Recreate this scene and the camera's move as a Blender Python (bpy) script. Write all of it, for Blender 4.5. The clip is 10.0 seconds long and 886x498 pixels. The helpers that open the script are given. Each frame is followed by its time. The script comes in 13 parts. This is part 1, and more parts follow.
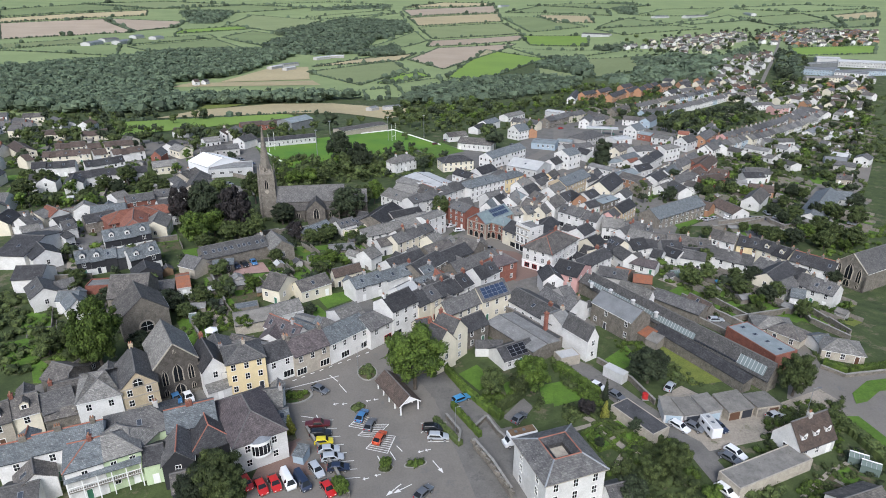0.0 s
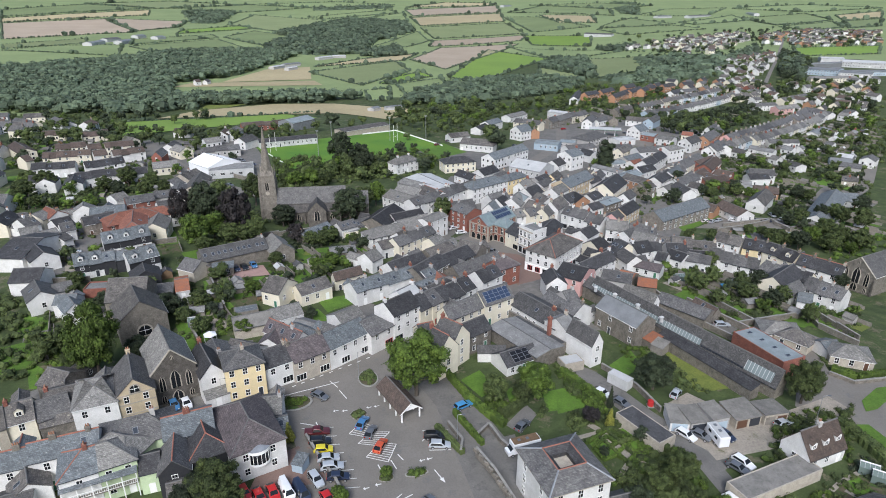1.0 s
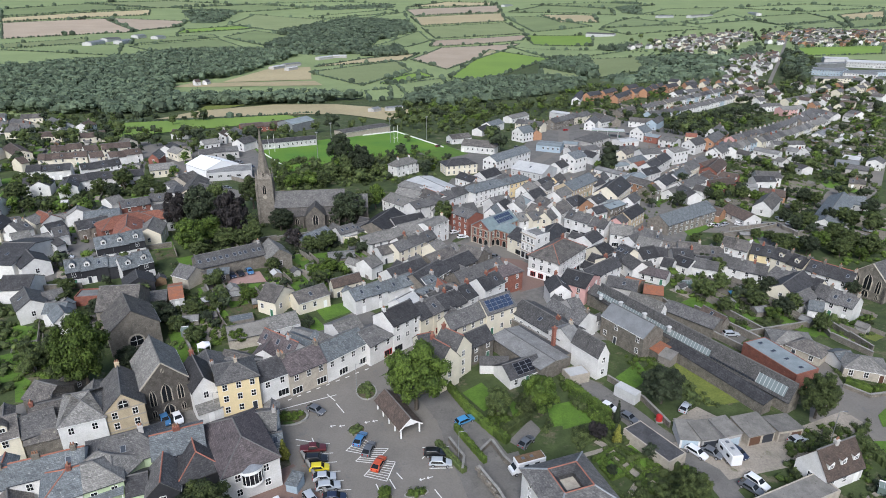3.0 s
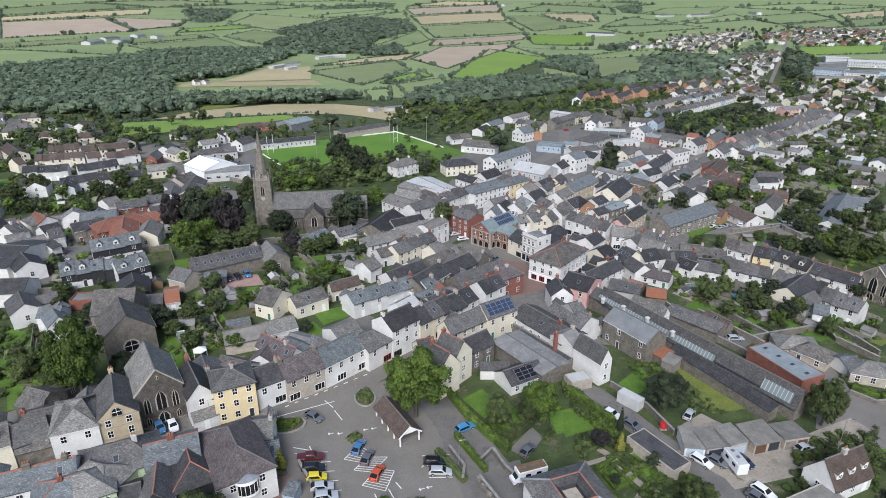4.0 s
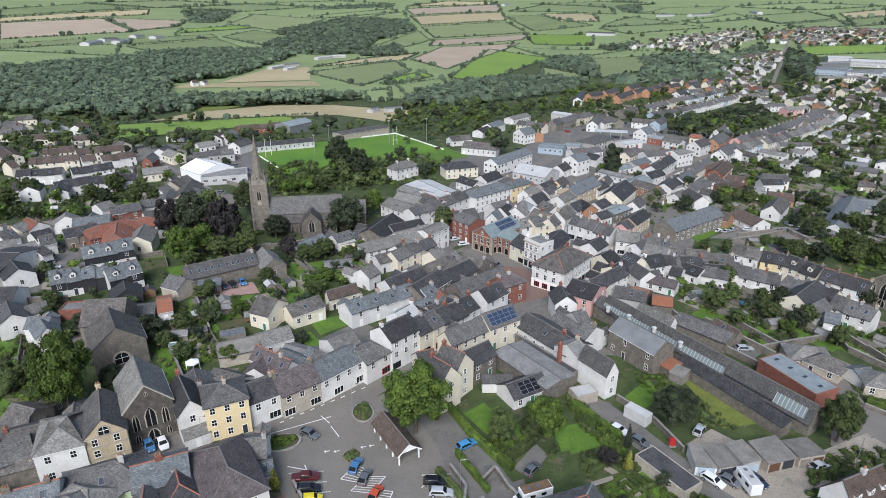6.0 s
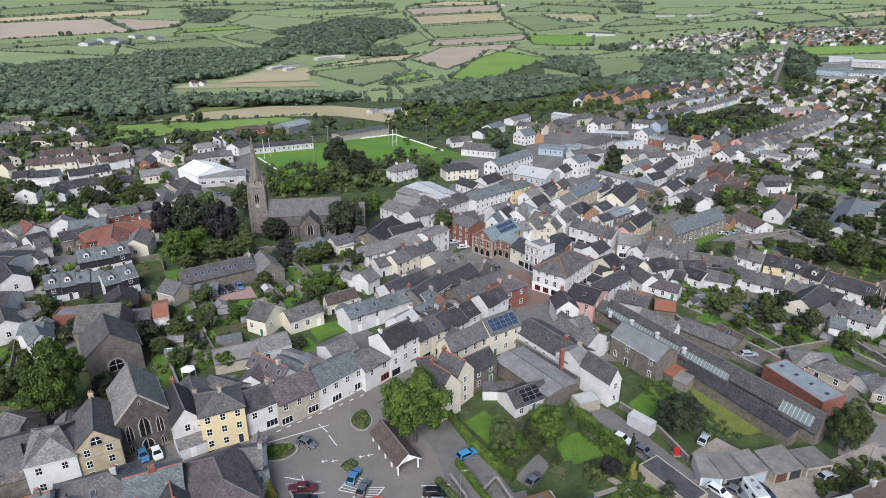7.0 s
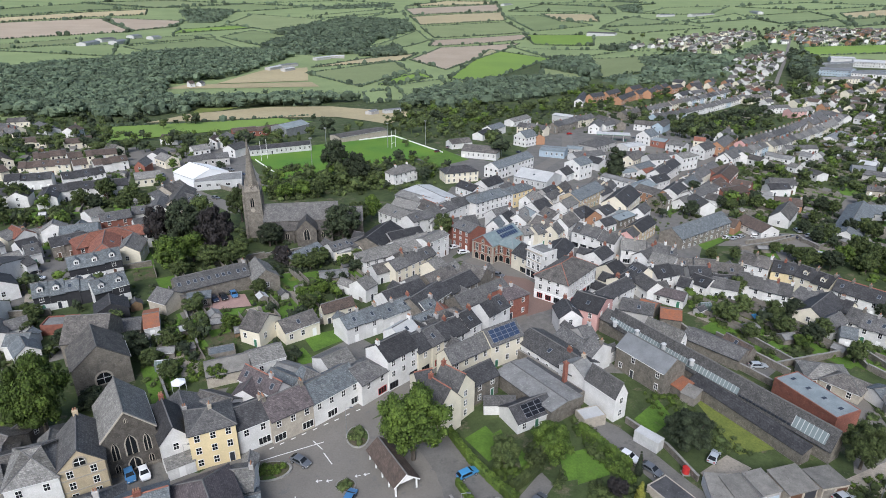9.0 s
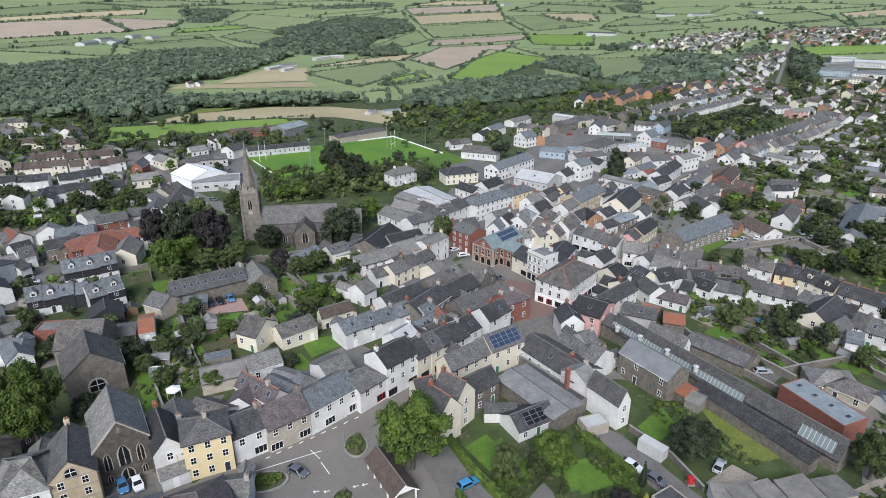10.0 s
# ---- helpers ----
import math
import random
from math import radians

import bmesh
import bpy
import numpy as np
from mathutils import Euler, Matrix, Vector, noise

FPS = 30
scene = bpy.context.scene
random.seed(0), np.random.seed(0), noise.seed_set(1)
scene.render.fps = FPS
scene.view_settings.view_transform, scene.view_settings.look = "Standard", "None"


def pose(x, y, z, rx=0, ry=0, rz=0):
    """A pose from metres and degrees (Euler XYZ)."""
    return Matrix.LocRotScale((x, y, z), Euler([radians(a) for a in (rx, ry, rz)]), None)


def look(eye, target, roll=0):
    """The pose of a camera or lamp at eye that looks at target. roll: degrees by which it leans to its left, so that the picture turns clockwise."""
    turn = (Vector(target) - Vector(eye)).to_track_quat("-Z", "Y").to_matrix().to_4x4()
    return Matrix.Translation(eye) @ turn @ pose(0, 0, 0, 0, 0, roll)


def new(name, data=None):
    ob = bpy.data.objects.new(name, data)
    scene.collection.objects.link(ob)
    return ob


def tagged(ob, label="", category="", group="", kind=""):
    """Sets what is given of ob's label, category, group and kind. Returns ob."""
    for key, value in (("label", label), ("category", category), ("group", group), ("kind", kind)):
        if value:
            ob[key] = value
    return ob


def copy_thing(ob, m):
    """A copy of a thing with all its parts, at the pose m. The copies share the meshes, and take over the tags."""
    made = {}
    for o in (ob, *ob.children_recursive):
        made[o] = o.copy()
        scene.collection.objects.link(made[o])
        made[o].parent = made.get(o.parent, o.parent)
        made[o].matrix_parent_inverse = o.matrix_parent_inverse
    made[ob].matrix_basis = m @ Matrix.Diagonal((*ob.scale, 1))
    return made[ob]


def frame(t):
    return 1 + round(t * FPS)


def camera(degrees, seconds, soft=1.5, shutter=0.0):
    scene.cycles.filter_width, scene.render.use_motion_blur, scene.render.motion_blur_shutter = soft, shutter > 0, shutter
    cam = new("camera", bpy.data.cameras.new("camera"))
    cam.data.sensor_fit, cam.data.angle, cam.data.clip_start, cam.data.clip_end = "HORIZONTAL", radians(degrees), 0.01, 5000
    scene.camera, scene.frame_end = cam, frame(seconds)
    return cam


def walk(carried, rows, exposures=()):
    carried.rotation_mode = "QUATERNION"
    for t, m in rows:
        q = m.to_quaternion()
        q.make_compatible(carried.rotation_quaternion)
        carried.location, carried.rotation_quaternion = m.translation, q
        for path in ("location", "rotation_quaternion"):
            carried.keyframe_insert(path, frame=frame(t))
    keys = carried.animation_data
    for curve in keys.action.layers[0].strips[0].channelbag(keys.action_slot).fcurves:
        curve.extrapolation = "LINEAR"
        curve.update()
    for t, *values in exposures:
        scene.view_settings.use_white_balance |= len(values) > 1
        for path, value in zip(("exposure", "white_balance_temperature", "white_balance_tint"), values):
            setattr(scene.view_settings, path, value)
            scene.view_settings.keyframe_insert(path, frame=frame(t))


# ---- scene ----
# ---------------- camera and its walk ----------------
cam = camera(72.5, 10.0, soft=0.95)
PATH = [
    (0, (0.323, -0.609, 83.653), (0.321, 1.239, 82.886), 0.3),
    (0.5, (0.276, 0.589, 83.658), (0.269, 2.436, 82.89), 0.4),
    (1, (0.26, 1.849, 83.686), (0.252, 3.696, 82.919), 0.3),
    (1.5, (0.3, 3.12, 83.689), (0.291, 4.967, 82.922), 0.3),
    (2, (0.268, 4.439, 83.667), (0.259, 6.286, 82.899), 0.3),
    (2.5, (0.236, 5.729, 83.684), (0.225, 7.576, 82.916), 0.3),
    (4, (0.211, 9.558, 83.741), (0.2, 11.404, 82.971), 0.3),
    (4.5, (0.246, 10.832, 83.754), (0.234, 12.678, 82.983), 0.2),
    (5, (0.229, 12.111, 83.754), (0.217, 13.957, 82.984), 0.2),
    (5.5, (0.19, 13.403, 83.776), (0.178, 15.248, 83.006), 0.2),
    (7, (0.102, 17.294, 83.926), (0.091, 19.14, 83.156), 0.2),
    (7.5, (0.131, 18.586, 83.95), (0.12, 20.431, 83.18), 0.2),
    (8, (0.136, 19.862, 83.969), (0.125, 21.708, 83.199), 0.2),
    (8.5, (0.134, 21.181, 83.974), (0.124, 23.027, 83.204), 0.2),
    (9, (0.107, 22.509, 83.982), (0.097, 24.355, 83.211), 0.2),
    (9.5, (0.068, 23.794, 83.993), (0.059, 25.64, 83.223), 0.2),
    (10, (0.066, 25.125, 84.004), (0.057, 26.97, 83.233), 0.2),
]
walk(cam, [(t, look(eye, target, roll)) for t, eye, target, roll in PATH])


# ---------------- sky, sun, exposure ----------------
world = bpy.data.worlds.new("overcast_sky")
scene.world = world
world.use_nodes = True
_nt = world.node_tree
_sky = _nt.nodes.new("ShaderNodeTexSky")
_sky.sky_type = "NISHITA"
_sky.sun_disc = False
_sky.sun_elevation = radians(42)
_sky.sun_rotation = radians(187)
_sky.air_density, _sky.dust_density, _sky.ozone_density = 1.0, 2.7, 2.0
_bg = _nt.nodes["Background"]
_bg.inputs["Strength"].default_value = 0.105
_nt.links.new(_sky.outputs[0], _bg.inputs[0])
sun = new("sun", bpy.data.lights.new("sun", "SUN"))
sun.data.energy = 2.1
sun.data.angle = radians(28)
sun.data.color = (0.93, 0.97, 1.05)
sun.matrix_world = look((-15, -115, 105), (0, 0, 0))
scene.view_settings.exposure = 0.72


# ---------------- lie of the land ----------------
KNOLLS = [
    (0, 100, 0), (-57, 108, 2.0), (-62, 174, 4.2), (-105, 180, 4), (-110, 145, 3), (7, 225, -3), (-24, 200, -1),
    (18, 150, 0.3), (77, 150, -1.0), (86, 116, 0.3), (45, 112, 0.4), (127, 200, -5.5), (127, 252, -6.4),
    (200, 295, -11), (-180, 280, -1), (-126, 309, -2), (-88, 330, -2), (-15, 320, -3), (34, 400, -5),
    (110, 333, -6), (155, 365, -7), (0, 30, 0), (-70, 40, 1.5), (90, 60, 0.5), (-90, 240, 1.5),
]
KX = np.array([k[0] for k in KNOLLS], float)
KY = np.array([k[1] for k in KNOLLS], float)
KZ = np.array([k[2] for k in KNOLLS], float)
FAR_D = [0, 450, 550, 750, 950, 1350, 1900, 2700, 3300, 4200, 9000]
FAR_Z = [-4, -8, -12, -12.6, -9, -2.6, 18, 56, 82, 112, 118]


def sstep(v, a, b):
    v = min(1.0, max(0.0, (v - a) / (b - a)))
    return v * v * (3 - 2 * v)


def G(x, y):
    """Height of the ground."""
    d2 = (KX - x) ** 2 + (KY - y) ** 2
    w = 1.0 / (d2 + 400.0) ** 1.7
    near = float((w * KZ).sum() / w.sum())
    d = math.hypot(x, y)
    f = sstep(d, 380, 620)
    if f == 0:
        return near
    far = float(np.interp(d, FAR_D, FAR_Z))
    far += 16 * sstep(x, 150, 420) * sstep(d, 500, 850) * (1 - sstep(d, 1500, 2600))
    far += f * (5 * math.sin(x / 210 + 1) * math.sin(y / 260)) * sstep(d, 700, 1200)
    return near * (1 - f) + far * f


# ---------------- materials ----------------
MATS = {}


def mat(name, col, rough=0.85, second=None, scale=0.6, amount=0.5, fine=6.0, bump=0.25, vary=0.12,
        spots=None, spot_scale=1.2, spot_at=0.62, rows=0.0, metal=0.0, stretch=None, spec=0.3, deep=0.05):
    """A weathered surface: two tones mixed by broad noise, fine grain, spots of growth, courses, and a shade of its own for each object."""
    m = bpy.data.materials.new(name)
    m.use_nodes = True
    nt = m.node_tree
    bs = nt.nodes["Principled BSDF"]
    L = nt.links.new

    def n(kind, **kw):
        node = nt.nodes.new(kind)
        for k, v in kw.items():
            node.inputs[k].default_value = v
        return node
    geo = nt.nodes.new("ShaderNodeNewGeometry")
    pos = geo.outputs["Position"]
    if stretch:
        mp = n("ShaderNodeMapping", Scale=stretch)
        L(pos, mp.inputs["Vector"])
        pos = mp.outputs[0]
    big = n("ShaderNodeTexNoise", Scale=scale, Detail=4.0, Roughness=0.6)
    L(pos, big.inputs["Vector"])
    small = n("ShaderNodeTexNoise", Scale=fine, Detail=5.0, Roughness=0.75)
    L(pos, small.inputs["Vector"])
    ramp = n("ShaderNodeMapRange")
    ramp.inputs["From Min"].default_value, ramp.inputs["From Max"].default_value = 0.3, 0.7
    L(big.outputs[0], ramp.inputs["Value"])
    mix = nt.nodes.new("ShaderNodeMix")
    mix.data_type = "RGBA"
    second = second or tuple(c * (1 - 0.45 * amount) for c in col)
    mix.inputs[6].default_value, mix.inputs[7].default_value = (*col, 1), (*second, 1)
    L(ramp.outputs[0], mix.inputs[0])
    out = mix.outputs[2]
    if spots:
        sp = n("ShaderNodeTexNoise", Scale=spot_scale, Detail=5.0, Roughness=0.75)
        L(geo.outputs["Position"], sp.inputs["Vector"])
        sr = n("ShaderNodeMapRange")
        sr.inputs["From Min"].default_value, sr.inputs["From Max"].default_value = spot_at, spot_at + 0.08
        L(sp.outputs[0], sr.inputs["Value"])
        m2 = nt.nodes.new("ShaderNodeMix")
        m2.data_type = "RGBA"
        m2.inputs[7].default_value = (*spots, 1)
        L(out, m2.inputs[6])
        L(sr.outputs[0], m2.inputs[0])
        out = m2.outputs[2]
    info = nt.nodes.new("ShaderNodeObjectInfo")
    val = n("ShaderNodeMapRange")
    val.inputs["To Min"].default_value, val.inputs["To Max"].default_value = 1 - vary, 1 + vary
    L(info.outputs["Random"], val.inputs["Value"])
    grain = n("ShaderNodeMapRange")
    grain.inputs["From Min"].default_value, grain.inputs["From Max"].default_value = 0.3, 0.7
    grain.inputs["To Min"].default_value, grain.inputs["To Max"].default_value = 1 - 0.35 * amount, 1 + 0.3 * amount
    L(small.outputs[0], grain.inputs["Value"])
    if name.startswith("leaf"):
        isl = n("ShaderNodeMapRange")
        isl.inputs["To Min"].default_value, isl.inputs["To Max"].default_value = 0.55, 1.5
        L(geo.outputs["Random Per Island"], isl.inputs["Value"])
        both = nt.nodes.new("ShaderNodeMath")
        both.operation = "MULTIPLY"
        L(val.outputs[0], both.inputs[0])
        L(isl.outputs[0], both.inputs[1])
        val = both
    if name.startswith(("slate", "tile")):
        # slates differ one by one, course by course down the slope
        tc = nt.nodes.new("ShaderNodeTexCoord")
        sp = nt.nodes.new("ShaderNodeSeparateXYZ")
        L(tc.outputs["Object"], sp.inputs[0])
        along = nt.nodes.new("ShaderNodeMath")
        L(sp.outputs["X"], along.inputs[0])
        L(sp.outputs["Y"], along.inputs[1])
        up = nt.nodes.new("ShaderNodeMath")
        up.operation = "MULTIPLY"
        up.inputs[1].default_value = 1.5
        L(sp.outputs["Z"], up.inputs[0])
        uv = nt.nodes.new("ShaderNodeCombineXYZ")
        L(along.outputs[0], uv.inputs["X"])
        L(up.outputs[0], uv.inputs["Y"])
        br = n("ShaderNodeTexBrick", Color1=(0.78, 0.78, 0.78, 1), Color2=(1.25, 1.25, 1.25, 1), Mortar=(0.66, 0.66, 0.66, 1), Scale=1.0)
        br.inputs["Brick Width"].default_value, br.inputs["Row Height"].default_value = 0.32, 0.28
        br.inputs["Mortar Size"].default_value, br.inputs["Mortar Smooth"].default_value = 0.022, 0.3
        L(uv.outputs[0], br.inputs["Vector"])
        both = nt.nodes.new("ShaderNodeMath")
        both.operation = "MULTIPLY"
        L(val.outputs[0], both.inputs[0])
        L(br.outputs["Color"], both.inputs[1])
        val = both
    mul = nt.nodes.new("ShaderNodeMath")
    mul.operation = "MULTIPLY"
    L(val.outputs[0], mul.inputs[0])
    L(grain.outputs[0], mul.inputs[1])
    hsv = nt.nodes.new("ShaderNodeHueSaturation")
    L(out, hsv.inputs["Color"])
    L(mul.outputs[0], hsv.inputs["Value"])
    L(hsv.outputs[0], bs.inputs["Base Color"])
    bs.inputs["Roughness"].default_value = rough
    bs.inputs["Metallic"].default_value = metal
    bs.inputs["Specular IOR Level"].default_value = spec
    if bump:
        bp = n("ShaderNodeBump", Strength=bump, Distance=deep)
        h = small.outputs[0]
        if rows:
            sep = nt.nodes.new("ShaderNodeSeparateXYZ")
            L(geo.outputs["Position"], sep.inputs[0])
            fr = nt.nodes.new("ShaderNodeMath")
            fr.operation = "MULTIPLY"
            fr.inputs[1].default_value = 1.0 / rows
            L(sep.outputs["Z"], fr.inputs[0])
            fr2 = nt.nodes.new("ShaderNodeMath")
            fr2.operation = "FRACT"
            L(fr.outputs[0], fr2.inputs[0])
            ad = nt.nodes.new("ShaderNodeMath")
            L(fr2.outputs[0], ad.inputs[0])
            L(small.outputs[0], ad.inputs[1])
            h = ad.outputs[0]
        L(h, bp.inputs["Height"])
        L(bp.outputs[0], bs.inputs["Normal"])
    MATS[name] = m
    return m


def plain(name, col, rough=0.5, metal=0.0, coat=0.0, spec=0.5):
    m = mat(name, col, rough, amount=0.12, scale=0.9, fine=9.0, bump=0.03, vary=0.03, metal=metal, spec=spec)
    m.node_tree.nodes["Principled BSDF"].inputs["Coat Weight"].default_value = coat
    return m


# roofs
mat("slate", (0.128, 0.125, 0.121), 0.7, (0.074, 0.072, 0.073), 0.5, 1.25, 2.3, 0.7, 0.3, (0.19, 0.185, 0.162), 2.2, 0.58, 0.22)
mat("slate_dark", (0.062, 0.061, 0.063), 0.7, (0.032, 0.032, 0.034), 0.5, 1.25, 2.3, 0.6, 0.3, (0.11, 0.108, 0.1), 2.2, 0.6, 0.22)
mat("slate_pale", (0.21, 0.204, 0.19), 0.75, (0.14, 0.136, 0.128), 0.5, 1.2, 2.3, 0.6, 0.2, (0.27, 0.26, 0.225), 2.2, 0.57, 0.22)
mat("slate_brown", (0.15, 0.138, 0.126), 0.72, (0.064, 0.06, 0.058), 0.5, 1.25, 2.3, 0.6, 0.25, (0.2, 0.185, 0.145), 2.2, 0.58, 0.22)
mat("slate_blue", (0.16, 0.178, 0.187), 0.7, (0.092, 0.103, 0.11), 0.8, 0.9, 3.8, 0.6, 0.15, (0.27, 0.28, 0.27), 1.4, 0.58, 0.22)
mat("slate_mauve", (0.135, 0.112, 0.112), 0.66, (0.075, 0.064, 0.066), 0.5, 1.25, 2.3, 0.7, 0.15, (0.2, 0.18, 0.165), 1.8, 0.6, 0.22)
mat("tile_brown", (0.115, 0.085, 0.07), 0.85, (0.07, 0.055, 0.048), 0.7, 0.7, 5.0, 0.6, 0.2, (0.16, 0.14, 0.1), 2.0, 0.63, 0.3)
mat("tile_red", (0.26, 0.105, 0.07), 0.85, (0.17, 0.075, 0.055), 0.8, 0.7, 5.0, 0.6, 0.2, (0.2, 0.15, 0.1), 2.0, 0.63, 0.3)
mat("felt", (0.23, 0.23, 0.225), 0.9, (0.14, 0.14, 0.135), 0.4, 0.8, 3.0, 0.2, 0.15, (0.34, 0.34, 0.32), 1.2, 0.6)
mat("felt_dark", (0.085, 0.085, 0.088), 0.9, (0.05, 0.05, 0.053), 0.4, 0.8, 3.0, 0.2, 0.15, (0.2, 0.2, 0.19), 1.0, 0.62)
mat("asbestos", (0.225, 0.215, 0.195), 0.9, (0.13, 0.125, 0.115), 0.5, 0.8, 4.0, 0.4, 0.12, (0.1, 0.095, 0.08), 1.3, 0.6)
mat("tin", (0.24, 0.25, 0.255), 0.65, (0.17, 0.178, 0.182), 0.4, 0.4, 4.0, 0.2, 0.1, None, metal=0.25)
mat("tin_blue", (0.25, 0.285, 0.295), 0.65, (0.17, 0.2, 0.21), 0.4, 0.5, 4.0, 0.2, 0.1, metal=0.0)
mat("tin_rust", (0.3, 0.11, 0.055), 0.85, (0.2, 0.1, 0.07), 0.7, 0.8, 4.0, 0.3, 0.1)
mat("tin_white", (0.5, 0.505, 0.5), 0.6, (0.38, 0.385, 0.38), 0.25, 0.5, 4.0, 0.05, 0.04)
mat("ridge_red", (0.34, 0.14, 0.095), 0.85, (0.22, 0.1, 0.075), 1.5, 0.6)
mat("ridge_grey", (0.16, 0.155, 0.15), 0.85, (0.1, 0.1, 0.1), 1.5, 0.6)
mat("lead_green", (0.2, 0.25, 0.255), 0.6, (0.13, 0.17, 0.175), 0.6, 0.6, 4.0, 0.2, 0.0, (0.27, 0.31, 0.31), 1.2, 0.6)
mat("lead", (0.3, 0.32, 0.34), 0.55, (0.2, 0.215, 0.23), 0.7, 0.5, metal=0.3)
# walls
mat("render_white", (0.66, 0.655, 0.64), 0.9, (0.52, 0.515, 0.495), 0.35, 0.45, 4.0, 0.12, 0.07, (0.5, 0.48, 0.43), 0.7, 0.66)
mat("render_cream", (0.66, 0.61, 0.49), 0.9, (0.56, 0.52, 0.42), 0.35, 0.3, 4.0, 0.12, 0.08, (0.44, 0.4, 0.32), 0.7, 0.66)
mat("render_yellow", (0.7, 0.57, 0.34), 0.9, (0.6, 0.5, 0.3), 0.35, 0.3, 4.0, 0.12, 0.05)
mat("render_pink", (0.6, 0.36, 0.33), 0.9, (0.5, 0.3, 0.28), 0.35, 0.3, 4.0, 0.12, 0.06)
mat("render_blue", (0.36, 0.44, 0.5), 0.9, (0.3, 0.37, 0.43), 0.35, 0.3, 4.0, 0.12, 0.08)
mat("render_green", (0.46, 0.56, 0.36), 0.9, (0.38, 0.46, 0.3), 0.35, 0.3, 4.0, 0.12, 0.05)
mat("render_grey", (0.42, 0.41, 0.39), 0.9, (0.32, 0.31, 0.3), 0.4, 0.5, 4.0, 0.12, 0.15)
mat("brick_red", (0.27, 0.105, 0.075), 0.9, (0.185, 0.078, 0.06), 0.9, 0.7, 9.0, 0.5, 0.12, (0.33, 0.2, 0.15), 3.0, 0.6, 0.075)
mat("brick_orange", (0.38, 0.21, 0.125), 0.9, (0.3, 0.165, 0.1), 0.9, 0.6, 9.0, 0.4, 0.12, None, rows=0.075)
mat("brick_buff", (0.5, 0.41, 0.28), 0.9, (0.4, 0.33, 0.23), 0.9, 0.6, 9.0, 0.4, 0.08, None, rows=0.075)
mat("stone", (0.25, 0.225, 0.19), 0.95, (0.13, 0.118, 0.102), 0.9, 0.9, 4.5, 0.8, 0.15, (0.33, 0.31, 0.26), 2.6, 0.58, 0.2)
mat("stone_dark", (0.15, 0.135, 0.118), 0.95, (0.075, 0.068, 0.06), 0.9, 0.9, 4.5, 0.8, 0.12, (0.22, 0.2, 0.17), 2.6, 0.6, 0.2)
mat("stone_pale", (0.42, 0.38, 0.31), 0.9, (0.3, 0.27, 0.23), 0.9, 0.6, 4.5, 0.5, 0.1)
mat("board_black", (0.022, 0.023, 0.027), 0.7, (0.035, 0.036, 0.04), 1.0, 0.5)
mat("board_wood", (0.2, 0.13, 0.075), 0.8, (0.13, 0.085, 0.05), 1.0, 0.6)
mat("wood_grey", (0.24, 0.22, 0.19), 0.9, (0.16, 0.145, 0.125), 1.0, 0.6)
# joinery and glass
plain("paint_white", (0.8, 0.8, 0.78), 0.45)
plain("paint_dark", (0.03, 0.035, 0.045), 0.4)
plain("paint_red", (0.42, 0.03, 0.03), 0.4)
plain("paint_green", (0.05, 0.16, 0.1), 0.4)
plain("paint_blue", (0.04, 0.1, 0.28), 0.4)
plain("paint_brown", (0.1, 0.05, 0.03), 0.5)
plain("pot_clay", (0.3, 0.16, 0.1), 0.85)
plain("iron", (0.03, 0.03, 0.033), 0.55, 0.6)
plain("galvanised", (0.38, 0.39, 0.4), 0.45, 0.7)
plain("plastic_blue", (0.05, 0.22, 0.38), 0.4)
plain("canvas_white", (0.82, 0.83, 0.83), 0.7)
_g = plain("window_glass", (0.014, 0.016, 0.018), 0.12, 0.0, 0.0, 0.35)
_g = plain("roof_glass", (0.17, 0.21, 0.21), 0.35, 0.0, 0.0, 0.5)
plain("skylight_glass", (0.045, 0.055, 0.07), 0.25, 0.0, 0.0, 0.5)
plain("greenhouse_glass", (0.13, 0.17, 0.155), 0.2, 0.0, 0.0, 0.5)
plain("solar_cell", (0.012, 0.013, 0.017), 0.5, 0.0, 0.0, 0.2)
plain("solar_blue", (0.028, 0.045, 0.085), 0.3, 0.0, 0.2)
# ground
mat("asphalt", (0.19, 0.176, 0.156), 0.92, (0.155, 0.144, 0.128), 0.12, 0.4, 3.0, 0.15, 0.0, (0.145, 0.14, 0.132), 0.25, 0.58)
mat("asphalt_old", (0.17, 0.162, 0.15), 0.92, (0.12, 0.115, 0.106), 0.2, 0.5, 3.0, 0.2, 0.0, (0.11, 0.108, 0.1), 0.3, 0.56)
mat("gravel", (0.34, 0.3, 0.25), 0.97, (0.22, 0.2, 0.165), 0.15, 0.7, 2.5, 0.4, 0.0, (0.13, 0.13, 0.08), 0.22, 0.6)
mat("paving", (0.19, 0.18, 0.165), 0.92, (0.125, 0.12, 0.11), 0.5, 0.5, 3.0, 0.2, 0.0)
mat("paving_pink", (0.36, 0.235, 0.205), 0.92, (0.31, 0.205, 0.18), 0.5, 0.5, 3.0, 0.2, 0.0)
mat("paving_red", (0.2, 0.135, 0.112), 0.92, (0.19, 0.125, 0.105), 0.5, 0.5, 3.0, 0.2, 0.0)
mat("kerb_stone", (0.3, 0.29, 0.27), 0.9, (0.2, 0.195, 0.18), 1.0, 0.5)
plain("road_paint", (0.68, 0.68, 0.65), 0.8)
mat("lawn", (0.1, 0.185, 0.026), 0.95, (0.065, 0.125, 0.02), 0.25, 0.8, 2.2, 0.3, 0.12, (0.11, 0.14, 0.045), 0.5, 0.6)
